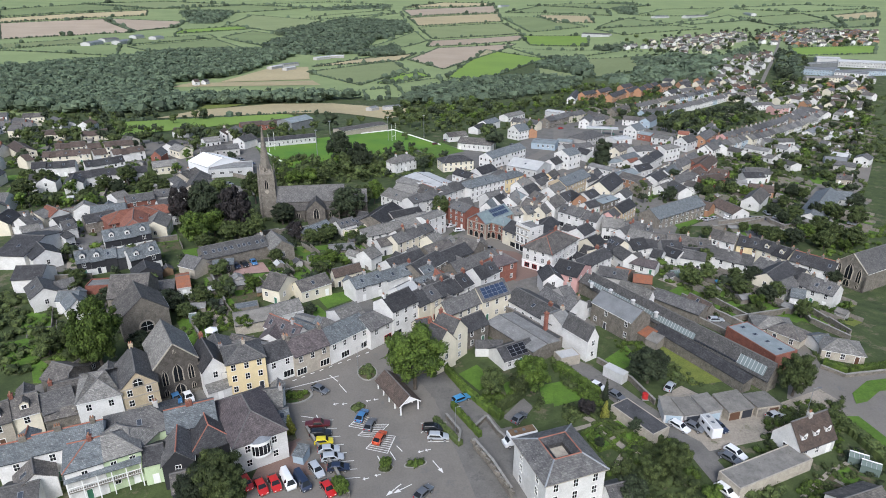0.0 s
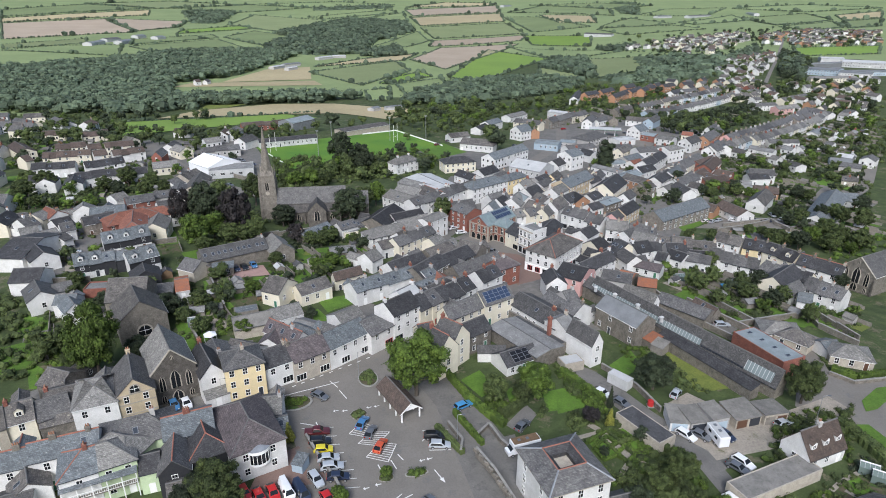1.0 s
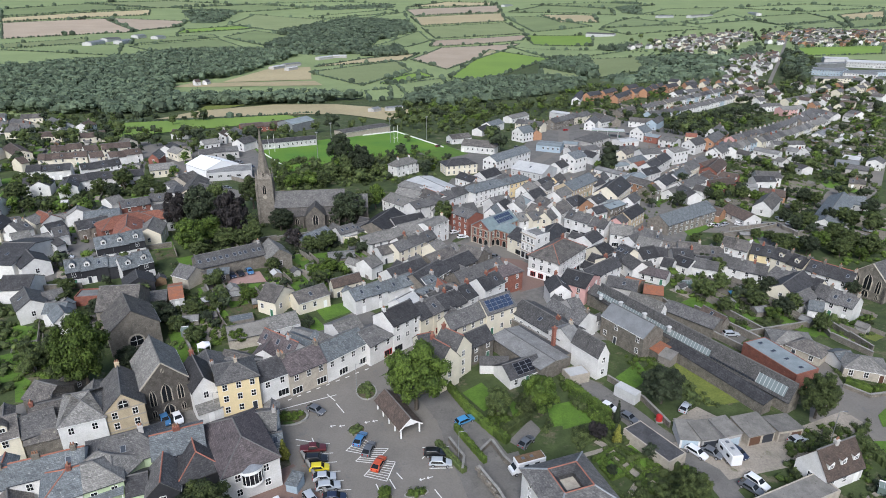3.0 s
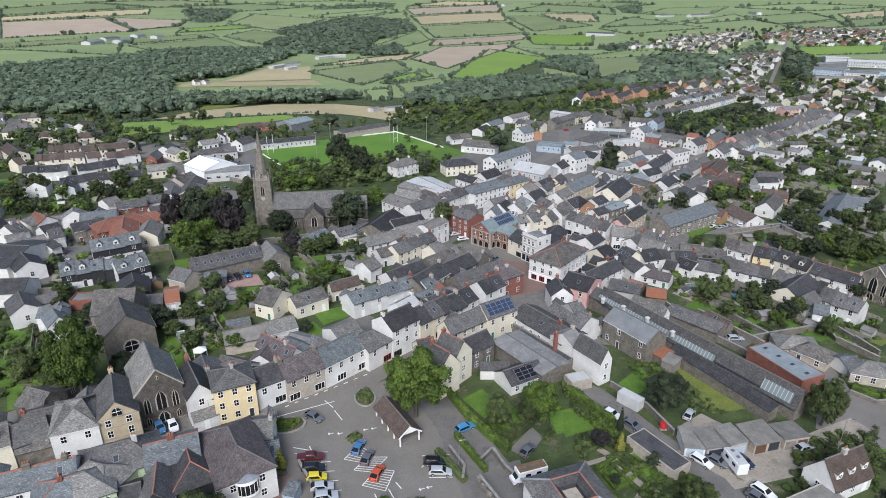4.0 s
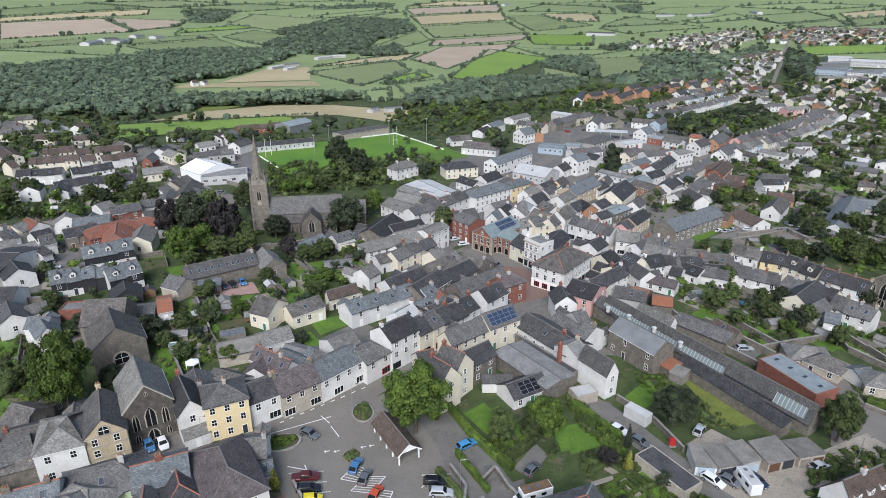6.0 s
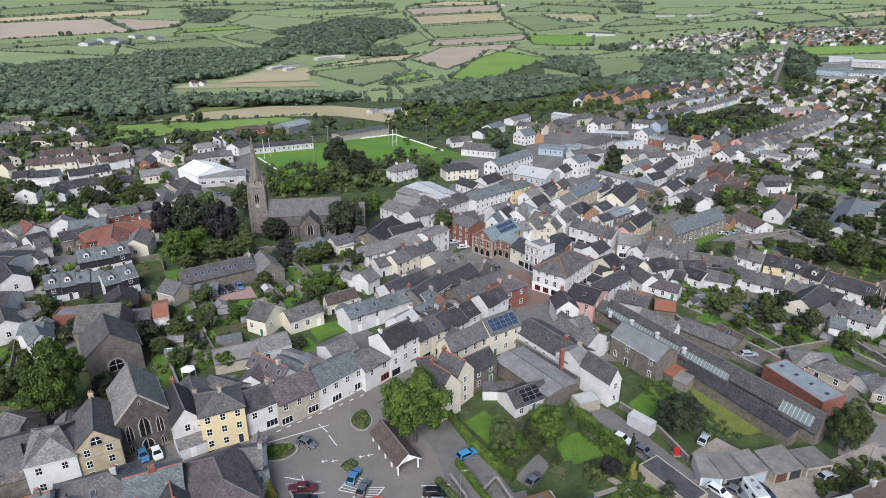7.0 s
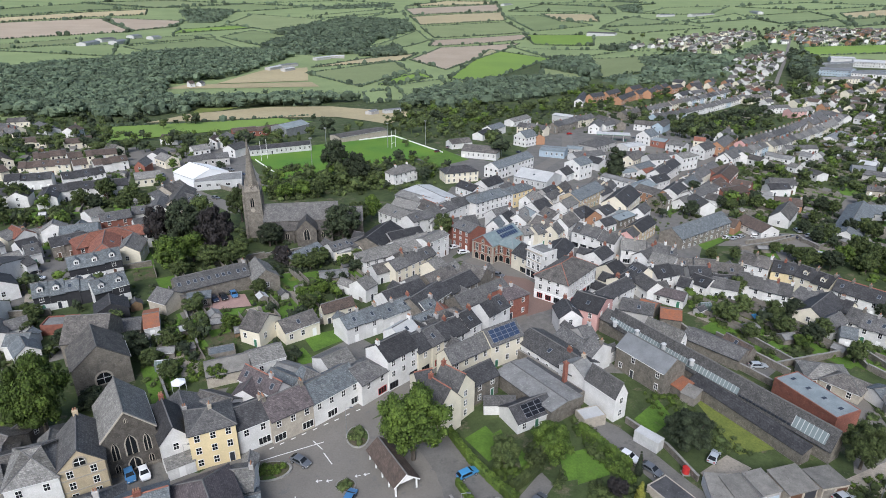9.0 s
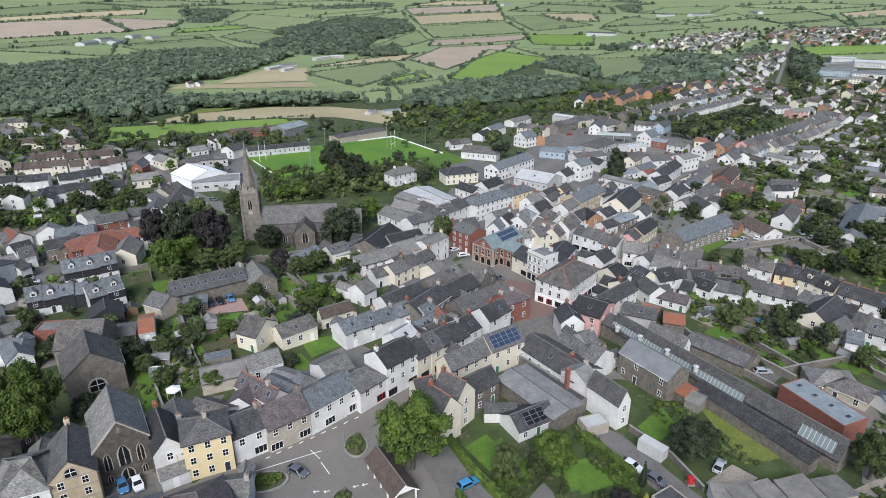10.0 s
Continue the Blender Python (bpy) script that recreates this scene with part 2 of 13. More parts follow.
mat("rough_grass", (0.07, 0.095, 0.033), 0.97, (0.03, 0.045, 0.017), 0.2, 0.95, 1.6, 0.8, 0.1, (0.12, 0.11, 0.07), 0.16, 0.56)
mat("meadow", (0.165, 0.19, 0.045), 0.97, (0.11, 0.14, 0.032), 0.3, 0.9, 2.0, 0.6, 0.0, (0.12, 0.11, 0.05), 0.5, 0.6)
mat("soil", (0.11, 0.085, 0.06), 0.97, (0.055, 0.07, 0.028), 0.22, 0.9, 1.8, 0.5, 0.0, (0.05, 0.085, 0.022), 0.4, 0.5)
mat("pitch", (0.12, 0.215, 0.026), 0.95, (0.07, 0.17, 0.026), 0.05, 0.35, 1.5, 0.2, 0.0)
mat("field_green", (0.205, 0.255, 0.112), 0.97, (0.155, 0.2, 0.088), 0.012, 0.35, 0.3, 0.1, 0.16)
mat("field_bright", (0.17, 0.26, 0.048), 0.97, (0.135, 0.215, 0.042), 0.012, 0.3, 0.3, 0.1, 0.08)
mat("field_olive", (0.2, 0.235, 0.11), 0.97, (0.165, 0.2, 0.09), 0.015, 0.4, 0.3, 0.1, 0.12)
mat("field_straw", (0.4, 0.335, 0.2), 0.97, (0.33, 0.28, 0.165), 0.015, 0.4, 0.3, 0.1, 0.1)
mat("field_earth", (0.37, 0.3, 0.225), 0.97, (0.31, 0.25, 0.185), 0.015, 0.35, 0.3, 0.1, 0.1)
# foliage
mat("leaf", (0.082, 0.108, 0.033), 0.8, (0.034, 0.05, 0.018), 0.4, 0.95, 3.4, 0.7, 0.3, None, deep=0.25)
mat("leaf_bright", (0.092, 0.14, 0.022), 0.8, (0.036, 0.062, 0.013), 0.4, 0.95, 3.4, 0.7, 0.2, None, deep=0.25)
mat("leaf_dark", (0.042, 0.056, 0.028), 0.85, (0.02, 0.029, 0.016), 0.35, 0.95, 2.6, 0.7, 0.25, None, deep=0.25)
mat("leaf_copper", (0.036, 0.031, 0.031), 0.8, (0.02, 0.018, 0.018), 0.35, 0.95, 2.6, 0.7, 0.15, None, deep=0.25)
mat("leaf_yellow", (0.2, 0.2, 0.035), 0.75, (0.11, 0.125, 0.028), 0.35, 0.95, 2.6, 0.7, 0.15, None, deep=0.25)
# distant foliage: green paled and blued, a haze tint put into the colour
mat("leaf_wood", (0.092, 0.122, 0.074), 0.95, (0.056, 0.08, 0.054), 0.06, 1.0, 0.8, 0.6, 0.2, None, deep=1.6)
mat("bark", (0.12, 0.1, 0.08), 0.95, (0.07, 0.06, 0.05), 2.0, 0.7)
# vehicles
for _n, _c in (("black", (0.012, 0.013, 0.016)), ("white", (0.78, 0.79, 0.8)), ("silver", (0.42, 0.45, 0.48)), ("grey", (0.12, 0.13, 0.145)),
               ("red", (0.5, 0.02, 0.018)), ("orange", (0.55, 0.09, 0.035)), ("blue", (0.06, 0.19, 0.38)), ("lightblue", (0.06, 0.27, 0.52)),
               ("yellow", (0.7, 0.58, 0.03)), ("maroon", (0.1, 0.018, 0.02)), ("navy", (0.02, 0.03, 0.06))):
    plain("car_" + _n, _c, 0.3, 0.1, 0.7)
plain("tyre", (0.018, 0.018, 0.018), 0.85)
plain("rim", (0.5, 0.5, 0.52), 0.35, 0.6)
plain("lamp_red", (0.35, 0.015, 0.01), 0.25)
plain("lamp_clear", (0.75, 0.75, 0.72), 0.15)


# ---------------- mesh helpers ----------------
rnd = random.Random(7)
ONE = Matrix.Identity(4)


def mesh_of(name, verts, faces, mats, idx=None, smooth=False):
    me = bpy.data.meshes.new(name)
    me.from_pydata(verts, [], faces)
    for m in mats if isinstance(mats, (list, tuple)) else [mats]:
        me.materials.append(MATS[m])
    if idx is not None:
        me.polygons.foreach_set("material_index", idx)
    if smooth:
        me.polygons.foreach_set("use_smooth", [True] * len(me.polygons))
    return me


class Shape:
    """A growing list of vertices and faces for one part."""

    def __init__(self):
        self.v, self.f, self.i = [], [], []

    def add(self, verts, faces, k=0):
        o = len(self.v)
        self.v += [tuple(p) for p in verts]
        self.f += [tuple(o + a for a in f) for f in faces]
        self.i += [k] * len(faces)
        return self

    def box(self, x0, x1, y0, y1, z0, z1, k=0, top=0.0, m=None):
        t = top
        vs = [(x0, y0, z0), (x1, y0, z0), (x1, y1, z0), (x0, y1, z0), (x0 + t, y0 + t, z1), (x1 - t, y0 + t, z1), (x1 - t, y1 - t, z1), (x0 + t, y1 - t, z1)]
        if m is not None:
            vs = [tuple(m @ Vector(p)) for p in vs]
        return self.add(vs, [(3, 2, 1, 0), (4, 5, 6, 7), (0, 1, 5, 4), (1, 2, 6, 5), (2, 3, 7, 6), (3, 0, 4, 7)], k)

    def slab(self, a, b, c, d, th, k=0):
        """A plate whose upper face is a, b, c, d (counter-clockwise from above)."""
        up = [Vector(p) for p in (a, b, c, d)]
        n = (up[1] - up[0]).cross(up[3] - up[0]).normalized() * th
        lo = [p - n for p in up]
        return self.add(lo + up, [(3, 2, 1, 0), (4, 5, 6, 7), (0, 1, 5, 4), (1, 2, 6, 5), (2, 3, 7, 6), (3, 0, 4, 7)], k)

    def prism(self, ring, z0, z1, k=0):
        n = len(ring)
        vs = [(x, y, z0) for x, y in ring] + [(x, y, z1) for x, y in ring]
        fs = [tuple(range(n - 1, -1, -1)), tuple(range(n, 2 * n))] + [(i, (i + 1) % n, n + (i + 1) % n, n + i) for i in range(n)]
        return self.add(vs, fs, k)

    def tube(self, x, y, z0, z1, r0, r1=None, n=8, k=0):
        r1 = r0 if r1 is None else r1
        vs = [(x + r * math.cos(2 * math.pi * i / n), y + r * math.sin(2 * math.pi * i / n), z) for r, z in ((r0, z0), (r1, z1)) for i in range(n)]
        fs = [tuple(range(n - 1, -1, -1)), tuple(range(n, 2 * n))] + [(i, (i + 1) % n, n + (i + 1) % n, n + i) for i in range(n)]
        return self.add(vs, fs, k)

    def beam(self, p, q, r, n=5, k=0):
        p, q = Vector(p), Vector(q)
        w = (q - p).normalized()
        s = w.orthogonal().normalized()
        u = w.cross(s)
        vs = [tuple(o + (s * math.cos(2 * math.pi * i / n) + u * math.sin(2 * math.pi * i / n)) * r) for o in (p, q) for i in range(n)]
        fs = [tuple(range(n - 1, -1, -1)), tuple(range(n, 2 * n))] + [(i, (i + 1) % n, n + (i + 1) % n, n + i) for i in range(n)]
        return self.add(vs, fs, k)

    def mesh(self, name, mats, smooth=False):
        return mesh_of(name, self.v, self.f, mats, self.i, smooth)


def part(name, sh, mats, parent=None, label="", at=None):
    """Links a shape (or a finished mesh) as one object under its parent."""
    me = sh.mesh(name, mats) if isinstance(sh, Shape) else sh
    ob = new(name, me)
    if parent is not None:
        ob.parent = parent
    if at is not None:
        ob.matrix_basis = at
    if label:
        tagged(ob, label=label)
    return ob


def thing(name, label, category, m, group="", kind=""):
    ob = new(name)
    ob.empty_display_size = 0.5
    ob.matrix_basis = m
    return tagged(ob, label, category, group, kind)


# ---------------- windows, doors, chimneys ----------------
CACHE = {}
BUILT = []
PAVED = []


def taken(x, y, gap=0.6):
    """True on a building, a road or a yard."""
    for bx, by, c, s, a, b in BUILT:
        u, v = x - bx, y - by
        if abs(u) + abs(v) < 45 and abs(u * c + v * s) < a + gap and abs(v * c - u * s) < b + gap:
            return True
    return any(inside(x, y, q) for q in PAVED)


def stands(x, y, turn, L, d):
    BUILT.append((x, y, math.cos(radians(turn)), math.sin(radians(turn)), L / 2, d / 2))


def window_mesh(w, h, style="sash", frame_mat="paint_white"):
    """Frame, glazing bars and set-back panes as one stepped sheet."""
    key = ("win", round(w, 2), round(h, 2), style, frame_mat)
    if key not in CACHE:
        a, b, t, q = w / 2, h / 2, 0.075, 0.022
        bars = {"shop": (-w / 6, w / 6)}.get(style, (0.0,))
        xs = [-a, -a + t] + [v for c in bars for v in (c - q, c + q)] + [a - t, a]
        zs = [-b, -b + t] + ([-q, q] if style in ("sash", "grid") else []) + [b - t, b]
        deep = lambda i, j: 0.005 if (i % 2 == 1 and j % 2 == 1) else 0.07
        s = Shape()
        ids = {}

        def vid(i, j, y):
            k = (i, j, y)
            if k not in ids:
                ids[k] = len(s.v)
                s.v.append((xs[i], y, zs[j]))
            return ids[k]
        nx, nz = len(xs) - 1, len(zs) - 1
        for i in range(nx):
            for j in range(nz):
                y = deep(i, j)
                s.f.append((vid(i, j, y), vid(i, j + 1, y), vid(i + 1, j + 1, y), vid(i + 1, j, y)))
                s.i.append(1 if y < 0.05 else 0)
                for (u, v, p, r2) in ((i + 1, j, (i + 1, j), (i + 1, j + 1)), (i, j + 1, (i, j + 1), (i + 1, j + 1)), (i - 1, j, (i, j), (i, j + 1)), (i, j - 1, (i, j), (i + 1, j))):
                    o = deep(u, v) if 0 <= u < nx and 0 <= v < nz else -0.03
                    if o < y:
                        s.f.append((vid(*p, y), vid(*r2, y), vid(*r2, o), vid(*p, o)))
                        s.i.append(0)
        CACHE[key] = s.mesh("window", [frame_mat, "window_glass"])
    return CACHE[key]


def door_mesh(w, h, colour):
    key = ("door", w, h, colour)
    if key not in CACHE:
        s = Shape()
        s.box(-w / 2 - 0.1, -w / 2, -0.02, 0.08, 0, h + 0.1, 1)
        s.box(w / 2, w / 2 + 0.1, -0.02, 0.08, 0, h + 0.1, 1)
        s.box(-w / 2, w / 2, -0.02, 0.08, h, h + 0.1, 1)
        s.box(-w / 2, w / 2, -0.02, 0.03, 0, h)
        s.box(-w / 2 + 0.15, w / 2 - 0.15, 0.03, 0.05, 0.2, h * 0.45)
        s.box(-w / 2 + 0.15, w / 2 - 0.15, 0.03, 0.05, h * 0.52, h - 0.2)
        CACHE[key] = s.mesh("door", [colour, "paint_white"])
    return CACHE[key]


def chimney_mesh(h, w, pots, stack, clay):
    key = ("chim", round(h, 1), round(w, 1), pots, stack, clay)
    if key not in CACHE:
        s = Shape()
        s.box(-w / 2, w / 2, -0.35, 0.35, -1.3, h - 0.25)
        s.box(-w / 2 - 0.07, w / 2 + 0.07, -0.42, 0.42, h - 0.25, h - 0.1)
        s.box(-w / 2, w / 2, -0.35, 0.35, h - 0.1, h, top=0.05)
        for k in range(pots):
            x = (k - (pots - 1) / 2) * (w / max(pots, 1)) * 0.9
            s.tube(x, 0, h, h + 0.5, 0.15, 0.12, 7, 1)
        CACHE[key] = s.mesh("chimney", [stack, clay])
    return CACHE[key]


def pointed_window(w, h, trim="stone_pale"):
    key = ("lancet", w, h, trim)
    if key not in CACHE:
        s = Shape()
        ring = lambda k: [(-w / 2 * k, 0), (w / 2 * k, 0), (w / 2 * k, h * 0.6), (w * 0.32 * k, h * 0.82), (0, h * (0.97 + 0.03 * k)), (-w * 0.32 * k, h * 0.82), (-w / 2 * k, h * 0.6)]
        a, b = ring(1.0), ring(0.78)
        n = len(a)
        s.add([(x, 0.12, z) for x, z in a] + [(x, 0.12, z) for x, z in b] + [(x, 0.02, z) for x, z in b] + [(x, -0.05, z) for x, z in a],
              [(i, n + i, n + (i + 1) % n, (i + 1) % n) for i in range(n)] + [(n + i, 2 * n + i, 2 * n + (i + 1) % n, n + (i + 1) % n) for i in range(n)]
              + [(i, (i + 1) % n, 3 * n + (i + 1) % n, 3 * n + i) for i in range(n)])
        s.add([(x, 0.02, z) for x, z in b], [tuple(range(n - 1, -1, -1))], 1)
        s.box(-0.07, 0.07, 0.02, 0.1, 0.05, h * 0.9)
        CACHE[key] = s.mesh("pointed_window", [trim, "window_glass"])
    return CACHE[key]


def arch_window(w, h, trim="stone_pale", bars=True):
    """A round-headed opening with a raised surround; its own +y points out of the wall."""
    key = ("arch", w, h, trim, bars)
    if key not in CACHE:
        s = Shape()

        def ring(q):
            a = w / 2 * q
            return [(-a, 0), (a, 0), (a, h - w / 2)] + [(a * math.cos(t * math.pi / 6), h - w / 2 + a * math.sin(t * math.pi / 6)) for t in range(1, 6)] + [(-a, h - w / 2)]
        o, i = ring(1.28), ring(1.0)
        n = len(o)
        s.add([(x, -0.05, z) for x, z in o] + [(x, 0.12, z) for x, z in o] + [(x, 0.12, z) for x, z in i] + [(x, 0.02, z) for x, z in i],
              [(k + j * n, k + (j + 1) * n, (k + 1) % n + (j + 1) * n, (k + 1) % n + j * n) for j in range(3) for k in range(n)])
        s.add([(x, 0.02, z) for x, z in i], [tuple(range(n - 1, -1, -1))], 1)
        if bars:
            s.box(-0.04, 0.04, 0.02, 0.08, 0, h - 0.05, 2)
            s.box(-w / 2, w / 2, 0.02, 0.08, h * 0.5 - 0.04, h * 0.5 + 0.04, 2)
            s.box(-w / 2 - 0.2, w / 2 + 0.2, 0.0, 0.22, -0.18, 0.0)
        CACHE[key] = s.mesh("arched_window", [trim, "window_glass", "paint_white"])
    return CACHE[key]


def skylight_mesh():
    if "sky" not in CACHE:
        s = Shape()
        s.box(-0.45, 0.45, -0.65, 0.65, -0.02, 0.1)
        s.box(-0.37, 0.37, -0.57, 0.57, 0.1, 0.12, 1)
        CACHE["sky"] = s.mesh("skylight", ["lead", "skylight_glass"])
    return CACHE["sky"]


# ---------------- houses ----------------
FAR_LINE = 335.0
FAR = {}


def far_house(x, y, turn, L, d, he, hr, wall, roof, hip, ch, win):
    """An outlying house as one mesh; those on the far hill are gathered into one mesh for their quarter."""
    r = random.Random(int(x * 31 + y * 57))
    m = pose(x, y, G(x, y), 0, 0, turn)
    quarter = "west" if x < -40 else ("middle" if x < 230 else "east")
    alone = y < 560 and x < 250
    s, mats = (Shape(), []) if alone else FAR.setdefault(quarter, (Shape(), []))

    def slot(k):
        if k not in mats:
            mats.append(k)
        return mats.index(k)

    def take(src, names):
        s.add([tuple(m @ Vector(p)) for p in src.v], [], 0)
        o = len(s.v) - len(src.v)
        for f, i in zip(src.f, src.i):
            s.f.append(tuple(o + a for a in f))
            s.i.append(slot(names[min(i, len(names) - 1)]))
    take(wall_shape(L, d, he, hr, hip), [wall])
    take(roof_shape(L, d, he, hr, hip), [roof, "ridge_grey"])
    w = Shape()
    floors = 2 if he > 4.4 else 1
    for side in win:
        length = L if side in "fb" else d
        off = (d if side in "fb" else L) / 2
        n = max(1, int(length // 3.0))
        t = Matrix.Rotation(radians({"f": 0, "b": 180, "l": -90, "r": 90}[side]), 4, "Z")
        for fl in range(floors):
            for k in range(n):
                if r.random() < 0.12:
                    continue
                c = (k - (n - 1) / 2) * length / n
                z = he / floors * (fl + 0.58)
                w.box(c - 0.6, c + 0.6, -off - 0.05, -off + 0.02, z - 0.75, z + 0.7, 1, m=t)
                w.box(c - 0.5, c + 0.5, -off - 0.07, -off - 0.02, z - 0.62, z + 0.6, 0, m=t)
    take(w, ["window_glass", "paint_white"])
    if ch:
        c = Shape()
        for k in ch:
            px = {"l": -L / 2 + 0.5, "r": L / 2 - 0.5}.get(k, 0.0)
            c.box(px - 0.35, px + 0.35, -0.6, 0.6, hr - 0.8, hr + 1.3)
            c.tube(px, -0.25, hr + 1.3, hr + 1.75, 0.15, 0.12, 6, 1)
            c.tube(px, 0.25, hr + 1.3, hr + 1.75, 0.15, 0.12, 6, 1)
        take(c, [r.choice(("brick_red", "stone", "render_grey")), "pot_clay"])
    if alone:
        o = m.inverted()
        s.v = [tuple(o @ Vector(p)) for p in s.v]
        ob = new("house", s.mesh("house", mats))
        ob.matrix_basis = m
        tagged(ob, f"{WALLWORD[wall]} house with a {ROOFWORD[roof]}", "house", "outlying houses")


def far_flush():
    for s, mats in FAR.values():
        ob = new("outlying_houses", s.mesh("outlying_houses", mats))
        tagged(ob, "outlying white and cream houses with grey slate roofs", "houses", kind="stuff")


WALLWORD = {"render_white": "white-rendered", "render_cream": "cream-rendered", "render_yellow": "yellow-painted", "render_pink": "pink-rendered",
            "render_blue": "pale-blue-rendered", "render_green": "pale-green", "render_grey": "grey-rendered", "brick_red": "red-brick",
            "brick_orange": "orange-brick", "brick_buff": "buff-brick", "stone": "rubble-stone", "stone_dark": "dark-stone", "stone_pale": "pale-stone",
            "board_black": "black-boarded", "board_wood": "timber-boarded", "wood_grey": "weathered-timber", "tin": "grey metal", "tin_white": "white metal"}
ROOFWORD = {"slate": "grey slate roof", "slate_dark": "dark slate roof", "slate_pale": "pale weathered slate roof", "slate_brown": "brownish slate roof",
            "slate_blue": "blue-grey slate roof", "slate_mauve": "mauve slate roof", "tile_brown": "brown tiled roof", "tile_red": "red clay tiled roof",
            "felt": "pale grey felt roof", "felt_dark": "dark felt roof", "asbestos": "weathered corrugated roof", "tin": "grey metal roof",
            "tin_blue": "blue-grey metal roof", "tin_rust": "rusty metal roof", "tin_white": "white metal roof"}


def roof_shape(L, d, he, hr, hip=(0, 0), over=0.3, gab=0.12, cap=1):
    """Both slopes and any hips as one closed shell; cap adds the ridge tiles in a second material, None leaves them out."""
    s = Shape()
    a, b = L / 2, d / 2
    ez = he - over * (hr - he) / b
    xa = -a + b * hip[0] if hip[0] else -a - gab
    xb = a - b * hip[1] if hip[1] else a + gab
    ea = -a - over if hip[0] else -a - gab
    eb = a + over if hip[1] else a + gab
    th = 0.16
    low = [(ea, -b - over, ez), (eb, -b - over, ez), (eb, b + over, ez), (ea, b + over, ez), (xa, 0, hr), (xb, 0, hr)]
    fs = [(6, 7, 11, 10), (8, 9, 10, 11), (4, 5, 1, 0), (5, 4, 3, 2), (0, 1, 7, 6), (2, 3, 9, 8)]
    for on, p, q, t in ((hip[1], 1, 2, 5), (hip[0], 3, 0, 4)):
        fs += [(p + 6, q + 6, t + 6), (t, q, p), (p, q, q + 6, p + 6)] if on else [(p, t, t + 6, p + 6), (t, q, q + 6, t + 6)]
    s.add(low + [(x, y, z + th) for x, y, z in low], fs)
    if cap is not None:
        ridge_shape(L, d, he, hr, hip, over, gab, s, cap)
    return s


def ridge_shape(L, d, he, hr, hip=(0, 0), over=0.3, gab=0.12, s=None, k=0):
    s = s or Shape()
    a, b = L / 2, d / 2
    ez = he - over * (hr - he) / b + 0.16
    xa = -a + b * hip[0] if hip[0] else -a - gab
    xb = a - b * hip[1] if hip[1] else a + gab
    for on, e, x in ((hip[0], -a - over, xa), (hip[1], a + over, xb)):
        if on:
            s.beam((e, -b - over, ez), (x, 0, hr + 0.16), 0.13, 5, k)
            s.beam((e, b + over, ez), (x, 0, hr + 0.16), 0.13, 5, k)
    s.beam((xa, 0, hr + 0.18), (xb, 0, hr + 0.18), 0.15, 6, k)
    return s


def wall_shape(L, d, he, hr, hip=(0, 0), deep=2.0):
    s = Shape()
    a, b = L / 2, d / 2
    s.box(-a, a, -b, b, -deep, he)
    for on, x0, x1 in ((hip[0], -a, -a + 0.3), (hip[1], a - 0.3, a)):
        if not on:
            s.add([(x0, -b, he), (x0, b, he), (x0, 0, hr), (x1, -b, he), (x1, b, he), (x1, 0, hr)],
                  [(0, 2, 1), (3, 4, 5), (0, 1, 4, 3), (1, 2, 5, 4), (2, 0, 3, 5)])
    return s


def place_windows(house, L, d, he, sides, wall, gap=2.7, style="sash", size=(1.05, 1.55), doors=True, shop="", skip=0.0, colour="paint_white", r=rnd):
    """Windows and a door for each side named: f and b along the eaves, l and r on the end walls."""
    floors = max(1, int((he + 0.4) // 2.55))
    fh = he / floors
    hw = min(size[1], fh - 0.9)
    for side in sides:
        length = L if side in "fb" else d
        n = max(1, int((length - 0.6) // gap))
        if side in "lr":
            n = max(1, int((length - 1.5) // (gap * 1.25)))
        turn = {"f": 0, "b": 180, "l": -90, "r": 90}[side]
        off = (d if side in "fb" else L) / 2
        base = pose(0, 0, 0, 0, 0, turn + 180)
        dk = r.randrange(n) if doors and side == "f" else -1
        for fl in range(floors):
            for k in range(n):
                if skip and r.random() < skip:
                    continue
                x = (k - (n - 1) / 2) * (length / n)
                z = fl * fh + fh * 0.58
                if fl == 0 and side == "f" and shop:
                    if k % 2 == 0:
                        part("shop_window", window_mesh(min(2.5, length / n * 1.2), 1.7, "shop", shop), None, house, "", base @ pose(x, off, 1.35))
                    continue
                if fl == 0 and k == dk:
                    part("door", door_mesh(0.9, 2.05, r.choice(("paint_dark", "paint_white", "paint_white", "paint_dark", "paint_green", "paint_brown"))), None, house, "", base @ pose(x, off, 0.1))
                    continue
                part("window", window_mesh(size[0], hw, style, colour), None, house, "", base @ pose(x, off, z))


